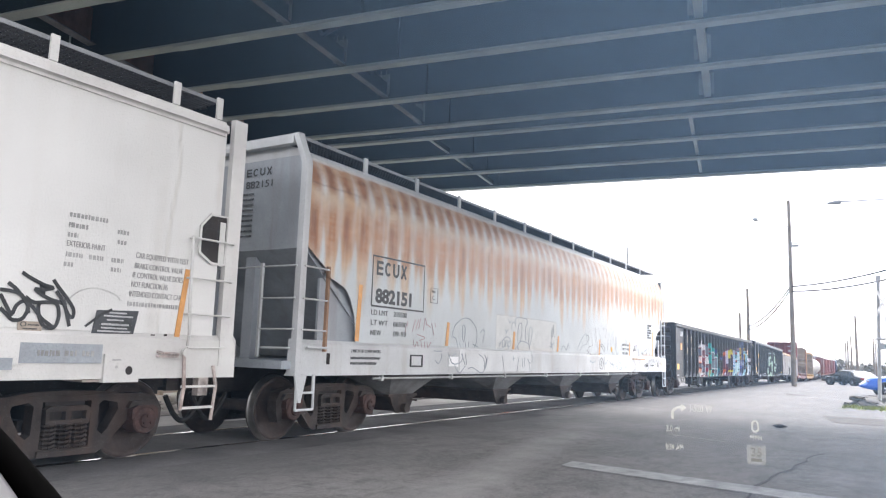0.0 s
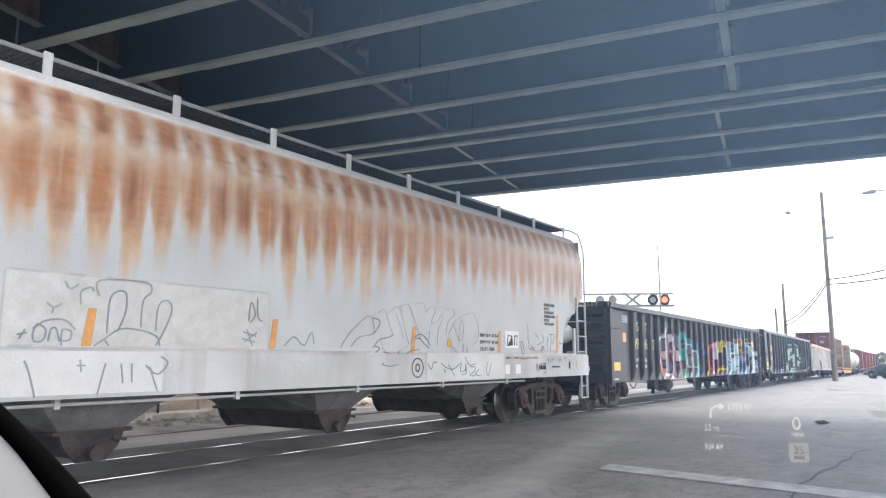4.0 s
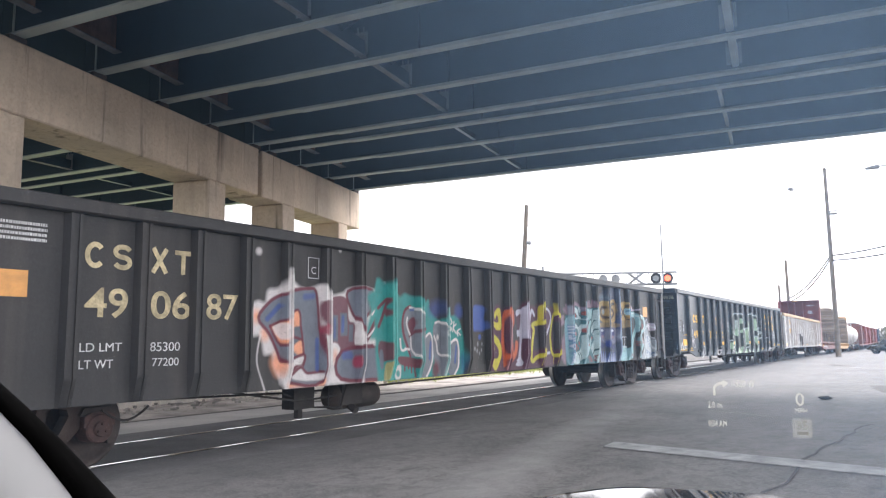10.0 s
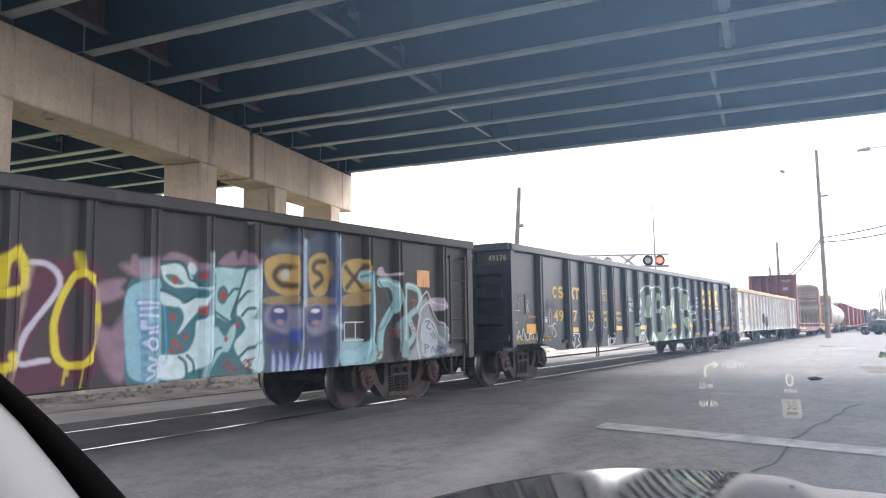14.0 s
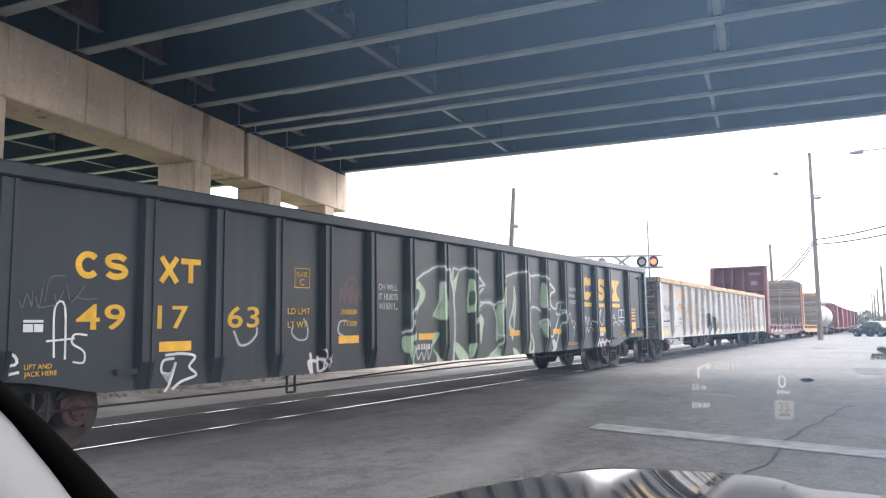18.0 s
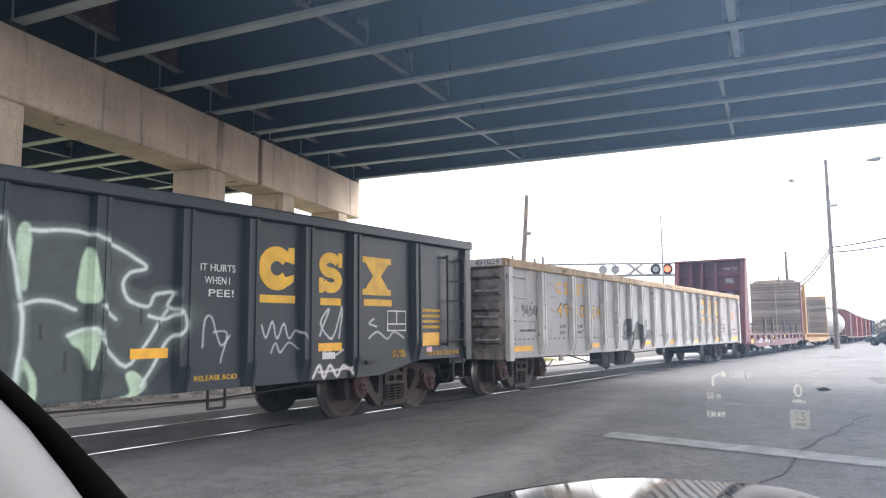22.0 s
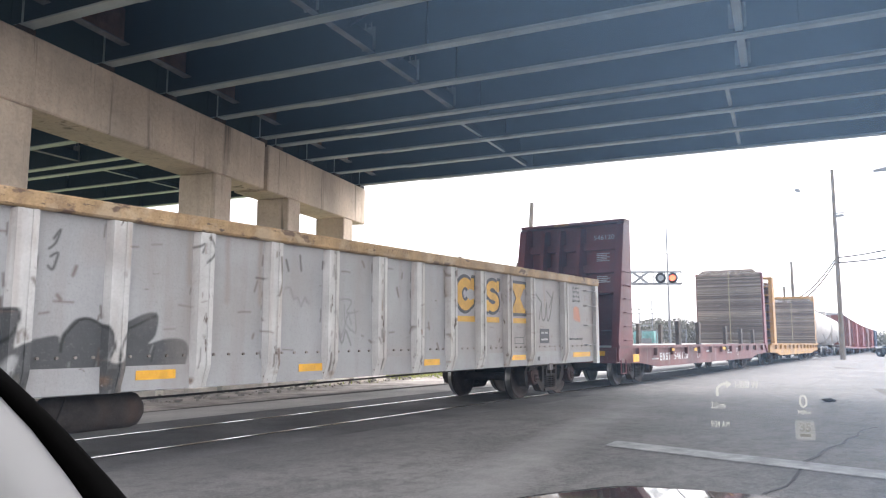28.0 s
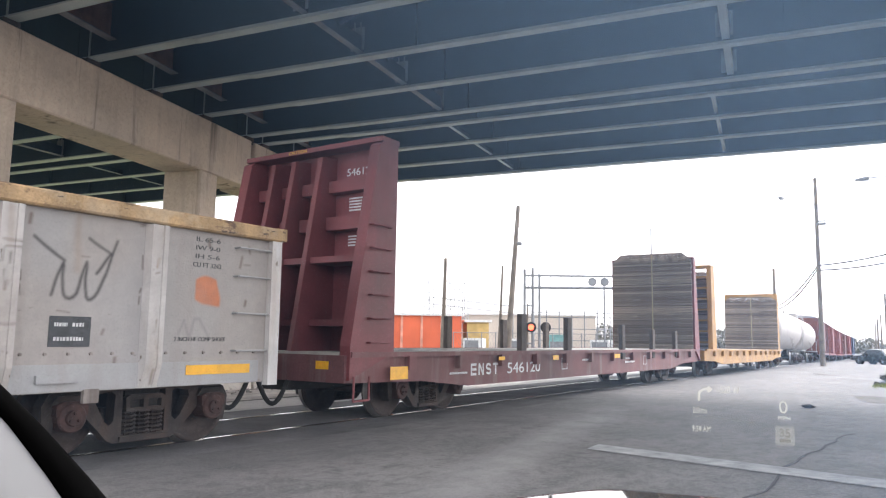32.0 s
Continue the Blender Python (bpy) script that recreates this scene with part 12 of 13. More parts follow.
stones = [stone_mesh(k) for k in range(5)]
pile = thing("stone_pile", "pile of flat grey stones round the sign's foot", "stones")
rnd = random.Random(2)
for k in range(40):
    o = new("stone", stones[k % 5])
    o.parent = pile
    o.matrix_basis = Matrix.LocRotScale((29.7 + rnd.gauss(0, 0.4), 1.2 + rnd.gauss(0, 0.25), rnd.uniform(-0.1, 0.28)), Euler((rnd.uniform(-0.3, 0.3), rnd.uniform(-0.3, 0.3), rnd.uniform(0, 6))), (rnd.uniform(0.15, 0.4), rnd.uniform(0.15, 0.4), rnd.uniform(0.06, 0.13)))


def tufts(name, label, count, spread, seed, material, height=0.18):
    rnd = random.Random(seed)
    verts, faces = [], []
    for _ in range(count):
        x, y = spread(rnd)
        z = dip(x) - 0.02
        a, h, w = rnd.uniform(0, 6.28), height * rnd.uniform(0.4, 1.3), rnd.uniform(0.01, 0.03)
        lx, ly = rnd.uniform(-0.1, 0.1), rnd.uniform(-0.1, 0.1)
        i = len(verts)
        verts += [(x - w * math.cos(a), y - w * math.sin(a), z), (x + w * math.cos(a), y + w * math.sin(a), z), (x + lx, y + ly, z + h)]
        faces.append((i, i + 1, i + 2))
    me = bpy.data.meshes.new(name)
    me.from_pydata(verts, [], faces)
    me.materials.append(material)
    return tagged(new(name, me), label, "grass", kind="stuff")


tufts("grass", "short yellow-green grass round the sign", 5000, lambda r: (r.gauss(28.9, 0.8), r.uniform(-3.0, 1.75) + r.gauss(0, 0.15)), 1, GRASS, 0.12)
tufts("grass", "bright grass in the field behind the bridge", 26000, lambda r: (r.uniform(-4, 26), 17.3 + r.random() ** 1.5 * 26), 2, GRASS, 0.22)
tufts("grass", "weeds at the edge of the dirt", 3500, lambda r: (r.uniform(14, 30), r.gauss(15.4, 0.5)), 3, GRASS, 0.14)
bm = bmesh.new()
slab(bm, [(-20, 17.6), (9, 17.2), (26, 18.2), (30, 45), (-20, 45)], "z", -0.03, 0.012)
# lawn colour carries sunlight that does not reach under the deck
tagged(new("field", mesh("field", bm, mat("sunlit_lawn", (0.38, 0.385, 0.2), 0.95, vary=0.2, size=0.6, bump=0.6, fine=12))), "bright yellow-green lawn behind the bridge", "lawn", kind="structure")
# low railings beside the lawn
for y0, x0, count, step in ((14.75, 3.1, 7, 1.15), (16.85, 5.5, 7, 1.06)):
    railing = thing("railing", "thin black steel railing beside the lawn", "railing", "railings by the lawn")
    for k in range(count):
        boxes("post", [(x0 + step * k - 0.02, x0 + step * k + 0.02, y0 - 0.02, y0 + 0.02, -0.03, 1.0)], BLACK, railing)
    for z in (0.55, 0.98):
        boxes("rail", [(x0 - 0.02, x0 + step * (count - 1) + 0.02, y0 - 0.016, y0 + 0.016, z, z + 0.03)], BLACK, railing)
# ledge of broken slabs under the bridge
rnd = random.Random(4)
for k in range(9):
    x = 3.5 + 1.55 * k
    y = 14.45 + rnd.uniform(-0.05, 0.05)
    w = rnd.uniform(1.3, 1.52)
    bm = bmesh.new()
    slab(bm, [(x, y), (x + w, y + rnd.uniform(-0.04, 0.04)), (x + w - 0.03, y + 0.62), (x + 0.04, y + 0.55)], "z", -0.1, rnd.uniform(0.12, 0.19))
    bmesh.ops.bevel(bm, geom=bm.edges[:], offset=0.02, segments=1, affect="EDGES")
    tagged(new("concrete_slab", mesh("concrete_slab", bm, SLAB)), "broken concrete slab on the dirt, paled to stand in for sunlight", "slab", "slabs under the bridge")
rub = thing("rubble", "loose stones on the dirt under the bridge", "stones", kind="stuff")
bm = bmesh.new()
for k in range(420):
    x = rnd.uniform(1, 20)
    y = 12.2 + 0.12 * x + rnd.uniform(-0.3, 1.5)
    r = rnd.uniform(0.015, 0.06)
    bmesh_pts = [(x + r * rnd.uniform(0.7, 1.2) * math.cos(a), y + r * rnd.uniform(0.7, 1.2) * math.sin(a)) for a in (0.3, 1.5, 2.8, 4.0, 5.3)]
    slab(bm, bmesh_pts, "z", -0.01, r * 0.8)
part("stones", bm, STONE, rub)
# low railing on a kerb behind the bridge
fence = thing("low_railing", "low steel railing on a concrete kerb", "railing")
boxes("kerb", [(-14, 12.2, 16.2, 16.5, -0.1, 0.22)], SLAB, fence)
for k in range(15):
    boxes("post", [(-13.8 + 1.8 * k, -13.75 + 1.8 * k, 16.32, 16.38, 0.22, 0.95)], GALV, fence)
bm = bmesh.new()
for z in (0.6, 0.92):
    tube(bm, (-14, 16.35, z), (12.2, 16.35, z), 0.025, 6)
part("rail_bar", bm, GALV, fence)

# buildings
def hall(name, label, corner_a, corner_b, depth, height, wall, bays, seam=None):
    h = thing(name, label, "building")
    a, b = Vector((*corner_a, 0)), Vector((*corner_b, 0))
    d = (b - a).normalized()
    n = Vector((-d.y, d.x, 0))
    bm = bmesh.new()
    q = [a, b, b + n * depth, a + n * depth]
    slab(bm, [(v.x, v.y) for v in q], "z", -1.5, height)
    part("wall", bm, wall, h)
    bm = bmesh.new()
    o = 0.3
    q = [a - d * o - n * o, b + d * o - n * o, b + d * o + n * (depth + o), a - d * o + n * (depth + o)]
    slab(bm, [(v.x, v.y) for v in q], "z", height, height + 0.25)
    part("roof", bm, WHITE_PAINT, h)
    for k in range(1, bays):
        p0 = a.lerp(b, k / bays)
        bm = bmesh.new()
        q = [p0 - d * 0.12 - n * 0.1, p0 + d * 0.12 - n * 0.1, p0 + d * 0.12 - n * 0.01, p0 - d * 0.12 - n * 0.01]
        slab(bm, [(v.x, v.y) for v in q], "z", -1.5, height)
        part("pilaster", bm, seam or wall, h)
    return h


hall("orange_warehouse", "long low orange metal warehouse", (54.5, 52.0), (63.0, 40.6), 12, 3.5, ORANGE_WALL, 7, mat("pale_orange_trim", (0.72, 0.35, 0.25), 0.7))
hall("ochre_shed", "small ochre shed beside the warehouse", (63.3, 40.1), (64.6, 38.3), 8, 2.9, OCHRE_WALL, 2)
hall("buff_factory", "pale buff factory hall in the haze", (92.0, 59.5), (101.6, 42.0), 30, 4.7, BUFF_WALL, 6)
# substation frames
for k, (x, y, h) in enumerate(((69.3, 49.2, 8.6), (70.7, 47.2, 8.2), (71.6, 45.9, 7.8))):
    tw = thing("lattice_tower", "grey steel lattice tower of a substation", "tower", "substation towers")
    bm = bmesh.new()
    for sx in (-0.45, 0.45):
        for sy in (-0.45, 0.45):
            tube(bm, (x + sx, y + sy, -1), (x + sx * 0.8, y + sy * 0.8, h), 0.05, 5)
    for z in np.arange(0.5, h, 1.0):
        bent(bm, [(x - 0.42, y - 0.42, z), (x + 0.42, y - 0.42, z + 0.5), (x + 0.42, y + 0.42, z), (x - 0.42, y + 0.42, z + 0.5), (x - 0.42, y - 0.42, z)], 0.03, 4)
    part("lattice", bm, GALV, tw)
bm = bmesh.new()
for z in (5.2, 6.0):
    tube(bm, (69.3, 49.2, z), (74.6, 41.0, z - 1.0), 0.06, 5)
for k in range(10):
    q = Vector((69.3, 49.2, 5.2)).lerp(Vector((74.6, 41.0, 4.2)), k / 9)
    tube(bm, q, q + Vector((0, 0, 0.8)), 0.03, 4)
tube(bm, (74.6, 41, -1), (74.6, 41, 5.0), 0.08, 6)
tagged(new("gantry_beam", mesh("gantry_beam", bm, GALV)), "steel lattice beam of the substation", "beam")
sub = thing("pipe_rack", "steel frames and pipework of a small yard", "pipe rack")
for k in range(9):
    x, y = 57.5 + 0.55 * k, 29.5 - 0.95 * k
    bm = bmesh.new()
    tube(bm, (x, y, -0.6), (x, y, 3.4 + 0.5 * (k % 3)), 0.05, 6)
    tube(bm, (x - 0.3, y - 0.7, 3.2), (x + 0.3, y + 0.7, 3.2), 0.04, 6)
    part("frame_post", bm, GALV, sub)
for z in (1.2, 2.2, 3.2, 3.6):
    bm = bmesh.new()
    tube(bm, (57.5, 29.5, z), (61.9, 21.9, z), 0.04, 6)
    part("beam", bm, GALV, sub)
for k, (x, y) in enumerate(((56.5, 31.0), (58.5, 27.5), (60.3, 24.4), (61.5, 22.4), (54.9, 34.0))):
    eq = thing("machine_cabinet", "pale teal machine cabinet in the yard", "cabinet", "cabinets in the yard")
    bm = bmesh.new()
    box(bm, x - 0.5, x + 0.5, y - 0.9, y + 0.9, -0.6, 1.3 + 0.4 * (k % 2))
    bmesh.ops.bevel(bm, geom=bm.edges[:], offset=0.06, segments=2, affect="EDGES")
    part("body", bm, PIPE if k % 2 else WHITE_PAINT, eq)
    boxes("door", [(x - 0.52, x - 0.5, y - 0.7, y + 0.7, -0.3, 1.1)], GALV, eq)
yf = thing("chain_fence", "grey chain-link fence in front of the yard", "fence")
for k in range(16):
    q = Vector((50.0, 33.0, 0)).lerp(Vector((58.5, 18.0, 0)), k / 15)
    bm = bmesh.new()
    tube(bm, (q.x, q.y, -0.6), (q.x, q.y, 1.8), 0.04, 6)
    part("post", bm, GALV, yf)
bm = bmesh.new()
for k in range(60):
    q = Vector((50.0, 33.0, 0)).lerp(Vector((58.5, 18.0, 0)), k / 60)
    q2 = Vector((50.0, 33.0, 0)).lerp(Vector((58.5, 18.0, 0)), min(1, (k + 4) / 60))
    for s in (0, 1):
        tube(bm, (q.x, q.y, -0.5 if s else 1.7), (q2.x, q2.y, 1.7 if s else -0.5), 0.006, 3)
tube(bm, (50, 33, 1.75), (58.5, 18, 1.75), 0.03, 5)
part("wire_mesh", bm, GALV, yf)


# trees on the horizon
def leaf_mass(name, label, blobs, seed, count, size):
    rnd = random.Random(seed)
    t = thing(name, label, "trees", kind="stuff")
    verts, faces = [], []
    for _ in range(count):
        cx, cy, cz, rx, ry, rz = blobs[rnd.randrange(len(blobs))]
        while True:
            u = Vector((rnd.uniform(-1, 1), rnd.uniform(-1, 1), rnd.uniform(-1, 1)))
            if 0.3 < u.length < 1:
                break
        c = Vector((cx + u.x * rx, cy + u.y * ry, cz + u.z * rz))
        e = Euler((rnd.uniform(0, 6), rnd.uniform(0, 6), rnd.uniform(0, 6))).to_matrix()
        i = len(verts)
        k = size * rnd.uniform(0.5, 1.3)
        verts += [tuple(c + e @ Vector(v)) for v in ((-k, 0, 0), (0, -k * 0.6, 0), (k, 0, k * 0.2), (0, k * 0.6, 0))]
        faces.append((i, i + 1, i + 2, i + 3))
    me = bpy.data.meshes.new("leaves")
    me.from_pydata(verts, [], faces)
    me.materials.append(LEAF)
    o = new("leaves", me)
    o.parent = t
    bm = bmesh.new()
    for cx, cy, cz, rx, ry, rz in blobs:
        tube(bm, (cx, cy, -3), (cx, cy, cz), 0.25, 6, 0.1)
        for a in (0.5, 2.5, 4.5):
            tube(bm, (cx, cy, cz - rz * 0.5), (cx + rx * 0.6 * math.cos(a), cy + ry * 0.6 * math.sin(a), cz + rz * 0.4), 0.1, 5, 0.03)
    part("trunks", bm, BARK, t)
    return t


rnd = random.Random(9)
leaf_mass("tree_line", "hazy line of bare-looking trees on the horizon", [(138 + rnd.uniform(-6, 14), 44 + 5.2 * k + rnd.uniform(-2, 2), 2.0 + rnd.uniform(-0.6, 1.2), 3.2, 4.0, 2.6) for k in range(10)], 1, 9000, 0.3)
leaf_mass("tree_line", "far low belt of trees beyond the parking lot", [(290 + rnd.uniform(-20, 20), -70 + 9 * k, -1.5 + rnd.uniform(0, 1.6), 6, 7, 3.6) for k in range(14)], 2, 9000, 0.6)
leaf_mass("tree_line", "clump of trees behind the substation", [(95 + 3 * k, 33 - 2.6 * k, 1.6 + rnd.uniform(-0.5, 0.5), 2.6, 2.6, 1.9) for k in range(4)], 3, 3000, 0.22)


# ---- parked cars ----
GLASS = mat("dark_car_glass", (0.02, 0.025, 0.03), 0.08, vary=0.02, bump=0)
CHROME = mat("bright_metal", (0.6, 0.6, 0.62), 0.2, 1.0, vary=0.05, bump=0)


def parked_car(name, label, paint, x, y, turn, length=4.6, width=1.8, height=1.45):
    g = dip(x)
    car = thing(name, label, "car", "parked cars", at=pose(x, y, g, 0, 0, turn))
    L, W = length / 2, width / 2
    belt = 0.62 * height
    side = rounded([(-L, 0.34), (-L + 0.01, 0.44 * height), (-L + 0.2, 0.55 * height), (-L * 0.5, belt - 0.02), (-L * 0.2, height - 0.06), (0.1, height), (L * 0.42, height - 0.05), (L * 0.72, belt + 0.06), (L - 0.12, belt - 0.05), (L, 0.6), (L - 0.02, 0.32), (0, 0.24)], True, 3)
    bm = bmesh.new()
    rings = []
    for q in (-1, -0.96, -0.86, -0.6, 0.0, 0.6, 0.86, 0.96, 1):
        rings.append([bm.verts.new((px * (1 - 0.07 * q ** 6), q * W * (1 - 0.24 * max(0, min(1, (pz - belt) / (height - belt)))), 0.3 + (pz - 0.3) * (1 - 0.06 * q ** 4))) for px, pz in side])
    for a, b in zip(rings, rings[1:]):
        for i in range(len(side)):
            j = (i + 1) % len(side)
            bm.faces.new((a[i], a[j], b[j], b[i]))
    bm.faces.new(rings[0])
    bm.faces.new(rings[-1][::-1])
    part("body", bm, paint, car, smooth=True)
    for s in (-1, 1):
        bm = bmesh.new()
        v = [bm.verts.new((px, s * W * (1.012 - 0.24 * (pz - belt) / (height - belt)), pz)) for px, pz in ((-L * 0.4, belt + 0.03), (-L * 0.2, height - 0.16), (0.1, height - 0.13), (L * 0.38, height - 0.16), (L * 0.6, belt + 0.05))]
        f = bmesh.ops.extrude_face_region(bm, geom=[bm.faces.new(v)])
        bmesh.ops.translate(bm, verts=[q for q in f["geom"] if isinstance(q, bmesh.types.BMVert)], vec=(0, -s * 0.05, 0))
        part("side_window", bm, GLASS, car, "dark side window")
        for wx in (-L * 0.6, L * 0.62):
            bm = bmesh.new()
            lathe(bm, [(0.0, s * (W + 0.01)), (0.2, s * (W + 0.01)), (0.22, s * (W - 0.02)), (0.31, s * (W + 0.0)), (0.32, s * (W - 0.2)), (0.0, s * (W - 0.2))], 24)
            bmesh.ops.translate(bm, verts=bm.verts, vec=(wx, 0, 0.32))
            w = part("wheel", bm, RUBBER, car)
            bm = bmesh.new()
            lathe(bm, [(0.0, s * (W + 0.004)), (0.4, s * (W + 0.004)), (0.4, s * (W - 0.3)), (0.0, s * (W - 0.3))], 24)
            bmesh.ops.translate(bm, verts=bm.verts, vec=(wx, 0, 0.36))
            part("wheel_arch", bm, RUBBER, car)
            bm = bmesh.new()
            for i in range(5):
                a = 2 * math.pi * i / 5
                tube(bm, (wx, s * (W + 0.02), 0.32), (wx + 0.19 * math.cos(a), s * (W + 0.02), 0.32 + 0.19 * math.sin(a)), 0.03, 5)
            part("rim", bm, CHROME, w)
        for e in (-1, 1):
            bm = bmesh.new()
            box(bm, *sorted((e * (L - 0.1), e * (L + 0.01))), *sorted((s * W * 0.5, s * W * 0.85)), 0.62, 0.76)
            part("headlight" if e < 0 else "tail_light", bm, LENS if e < 0 else mat("red_tail_lens", (0.3, 0.01, 0.01), 0.2), car)
    bm = bmesh.new()
    slab(bm, [(-L * 0.47, belt + 0.03), (-L * 0.24, height - 0.1), (-L * 0.23, height - 0.08), (-L * 0.46, belt + 0.06)], "y", -W * 0.76, W * 0.76)
    part("windscreen", bm, GLASS, car)
    return car


parked_car("sedan", "dark grey sedan parked on the lot", mat("dark_grey_car_paint", (0.035, 0.04, 0.042), 0.25, 0.3, vary=0.05, bump=0), 80, 5.05, -132)
parked_car("sedan", "white sedan parked behind the dark one", mat("silver_car_paint", (0.5, 0.5, 0.52), 0.25, 0.3, vary=0.05, bump=0), 88, 4.6, -132)
parked_car("compact_car", "bright blue compact car at the lot's edge", mat("bright_blue_car_paint", (0.02, 0.12, 0.6), 0.2, 0.2, vary=0.05, bump=0), 43.9, -0.08, -80, 4.2, 1.85, 1.68)
parked_car("van", "white van parked far off", mat("white_car_paint", (0.6, 0.6, 0.6), 0.3, vary=0.05, bump=0), 130, 8.0, -10, 5.0, 1.9, 1.9)

# verge and small things on the road
bm = bmesh.new()
slab(bm, [(20, 1.6), (40, 5.3), (58, 8.2), (140, 16), (140, -10), (20, -6)], "z", -0.06, 0.004)
for v in bm.verts:
    v.co.z += dip(v.co.x)
tagged(new("verge", mesh("verge", bm, SAND)), "pale sandy verge by the parking lot", "verge", kind="structure")
rag = thing("crushed_can", "small crushed dark can lying on the road", "litter")
bm = bmesh.new()
bmesh.ops.create_icosphere(bm, subdivisions=2, radius=0.11)
rnd = random.Random(12)
for v in bm.verts:
    k = rnd.uniform(0.6, 1.15)
    v.co = Vector((17.25 + v.co.x * k * 0.7, 2.4 + v.co.y * k * 1.5, 0.035 + dip(17) + max(-0.04, v.co.z * k * 0.45)))
part("can", bm, BLACK, rag)
# cracks and tar seams in the asphalt
TAR = mat("tar_seam", (0.03, 0.03, 0.032), 0.7, vary=0.2)
rnd = random.Random(6)
for (x, y), (dx, dy), n in (((6.4, 1.45), (0.42, -0.035), 16),):
    pts = []
    for k in range(n):
        pts.append((x, y))
        x, y = x + dx + rnd.uniform(-0.1, 0.1), y + dy + rnd.uniform(-0.12, 0.12)
    bm = bmesh.new()
    for a, b in zip(pts, pts[1:]):
        d = (Vector(b) - Vector(a)).normalized()
        w = rnd.uniform(0.008, 0.018)
        o = Vector((-d.y, d.x)) * w
        slab(bm, [(a[0] + o.x, a[1] + o.y), (b[0] + o.x, b[1] + o.y), (b[0] - o.x, b[1] - o.y), (a[0] - o.x, a[1] - o.y)], "z", 0.0, 0.004)
    tagged(new("road_crack", mesh("road_crack", bm, TAR)), "dark crack in the asphalt", "crack", "cracks in the road", "structure")

# a grassy bank beyond the far span
bm = bmesh.new()
rows_b = []
for i in range(13):
    x = 4 + 2.2 * i
    rows_b.append([bm.verts.new((x, y + 0.35 * math.sin(i), z * (0.75 + 0.25 * math.sin(i * 0.9 + 1)))) for y, z in ((30, -0.1), (33, 0.7), (36, 1.9), (39, 2.5), (46, 2.3), (52, -0.1))])
for a, b in zip(rows_b, rows_b[1:]):
    for k in range(5):
        bm.faces.new((a[k], b[k], b[k + 1], a[k + 1]))
tagged(new("grass_bank", mesh("grass_bank", bm, mat("bright_spring_grass", (0.21, 0.225, 0.12), 0.95, vary=0.2, size=1.5, bump=0.8, fine=9))), "bright yellow-green grassy bank behind the bridge", "bank", kind="structure")
# ---- the parked car that carries the camera: its hood, left pillar and dusty, glare-veiled windscreen ----
own = thing("own_car", "dark grey car whose hood, pillar and windscreen frame the view", "car")
SILVER_PAINT = mat("dark_lacquered_hood", (0.035, 0.037, 0.04), 0.05, 0.0, vary=0.05, size=2, bump=0)
for link in [k for k in SILVER_PAINT.node_tree.links if k.to_socket.name == "Roughness"]:
    SILVER_PAINT.node_tree.links.remove(link)
PILLAR = mat("black_pillar_seal", (0.002, 0.002, 0.002), 0.9, vary=0.1, bump=0, spec=0.05)
TRIM = mat("pale_grey_pillar_trim", (0.25, 0.25, 0.255), 0.6, vary=0.02, size=6, bump=0)


def from_eye(ax, ay, az, d):
    """A place d times as far as the given offset from the eye."""
    return (EYE[0] + ax * d, EYE[1] + ay * d, EYE[2] + az * d)


# the hood: its far rim stands up a little, the sheet behind it falls gently forward
CREST = ((0.66, 0.75, -0.27), (0.76, 0.65, -0.25), (0.81, 0.586, -0.233), (0.845, 0.535, -0.22), (0.879, 0.478, -0.208), (0.905, 0.425, -0.199), (0.929, 0.371, -0.192), (0.958, 0.285, -0.191),
         (0.975, 0.22, -0.192), (0.984, 0.177, -0.195), (0.99, 0.141, -0.203), (0.997, 0.073, -0.204), (0.999, -0.05, -0.206), (0.97, -0.24, -0.21), (0.9, -0.43, -0.215), (0.8, -0.6, -0.22))
RIM = [Vector(from_eye(*c, 1.5)) for c in CREST]
FINE = []
for i in range(len(RIM) - 1):
    a, b, c, d = RIM[max(0, i - 1)], RIM[i], RIM[i + 1], RIM[min(len(RIM) - 1, i + 2)]
    for t in (0.0, 0.25, 0.5, 0.75):
        FINE.append(0.5 * (2 * b + (c - a) * t + (2 * a - 5 * b + 4 * c - d) * t * t + (3 * b - a - 3 * c + d) * t ** 3))
RIM = FINE + [RIM[-1]]
bm = bmesh.new()
sheet_rows = []
for k in range(14):
    t = (0, 0.012, 0.03, 0.05, 0.07, 0.1, 0.16, 0.24, 0.34, 0.45, 0.6, 0.75, 0.9, 1.0)[k]
    ring = []
    for i, r in enumerate(RIM):
        tilt = 0.03 + 0.08 * min(1.0, max(0.0, (i - 24) / 8))
        back = Vector((r.x - EYE[0], r.y - EYE[1], 0)).normalized() * -0.95 * t
        lip = -0.012 if k == 0 else 0.0
        ring.append(bm.verts.new((r.x + back.x, r.y + back.y, r.z + lip + tilt * max(0.0, t - 0.012) + 0.04 * t * t)))
    sheet_rows.append(ring)
for a, b in zip(sheet_rows, sheet_rows[1:]):
    for k in range(len(RIM) - 1):
        bm.faces.new((a[k], a[k + 1], b[k + 1], b[k]))
part("hood", bm, SILVER_PAINT, own, "glossy dark grey hood mirroring the train", True)
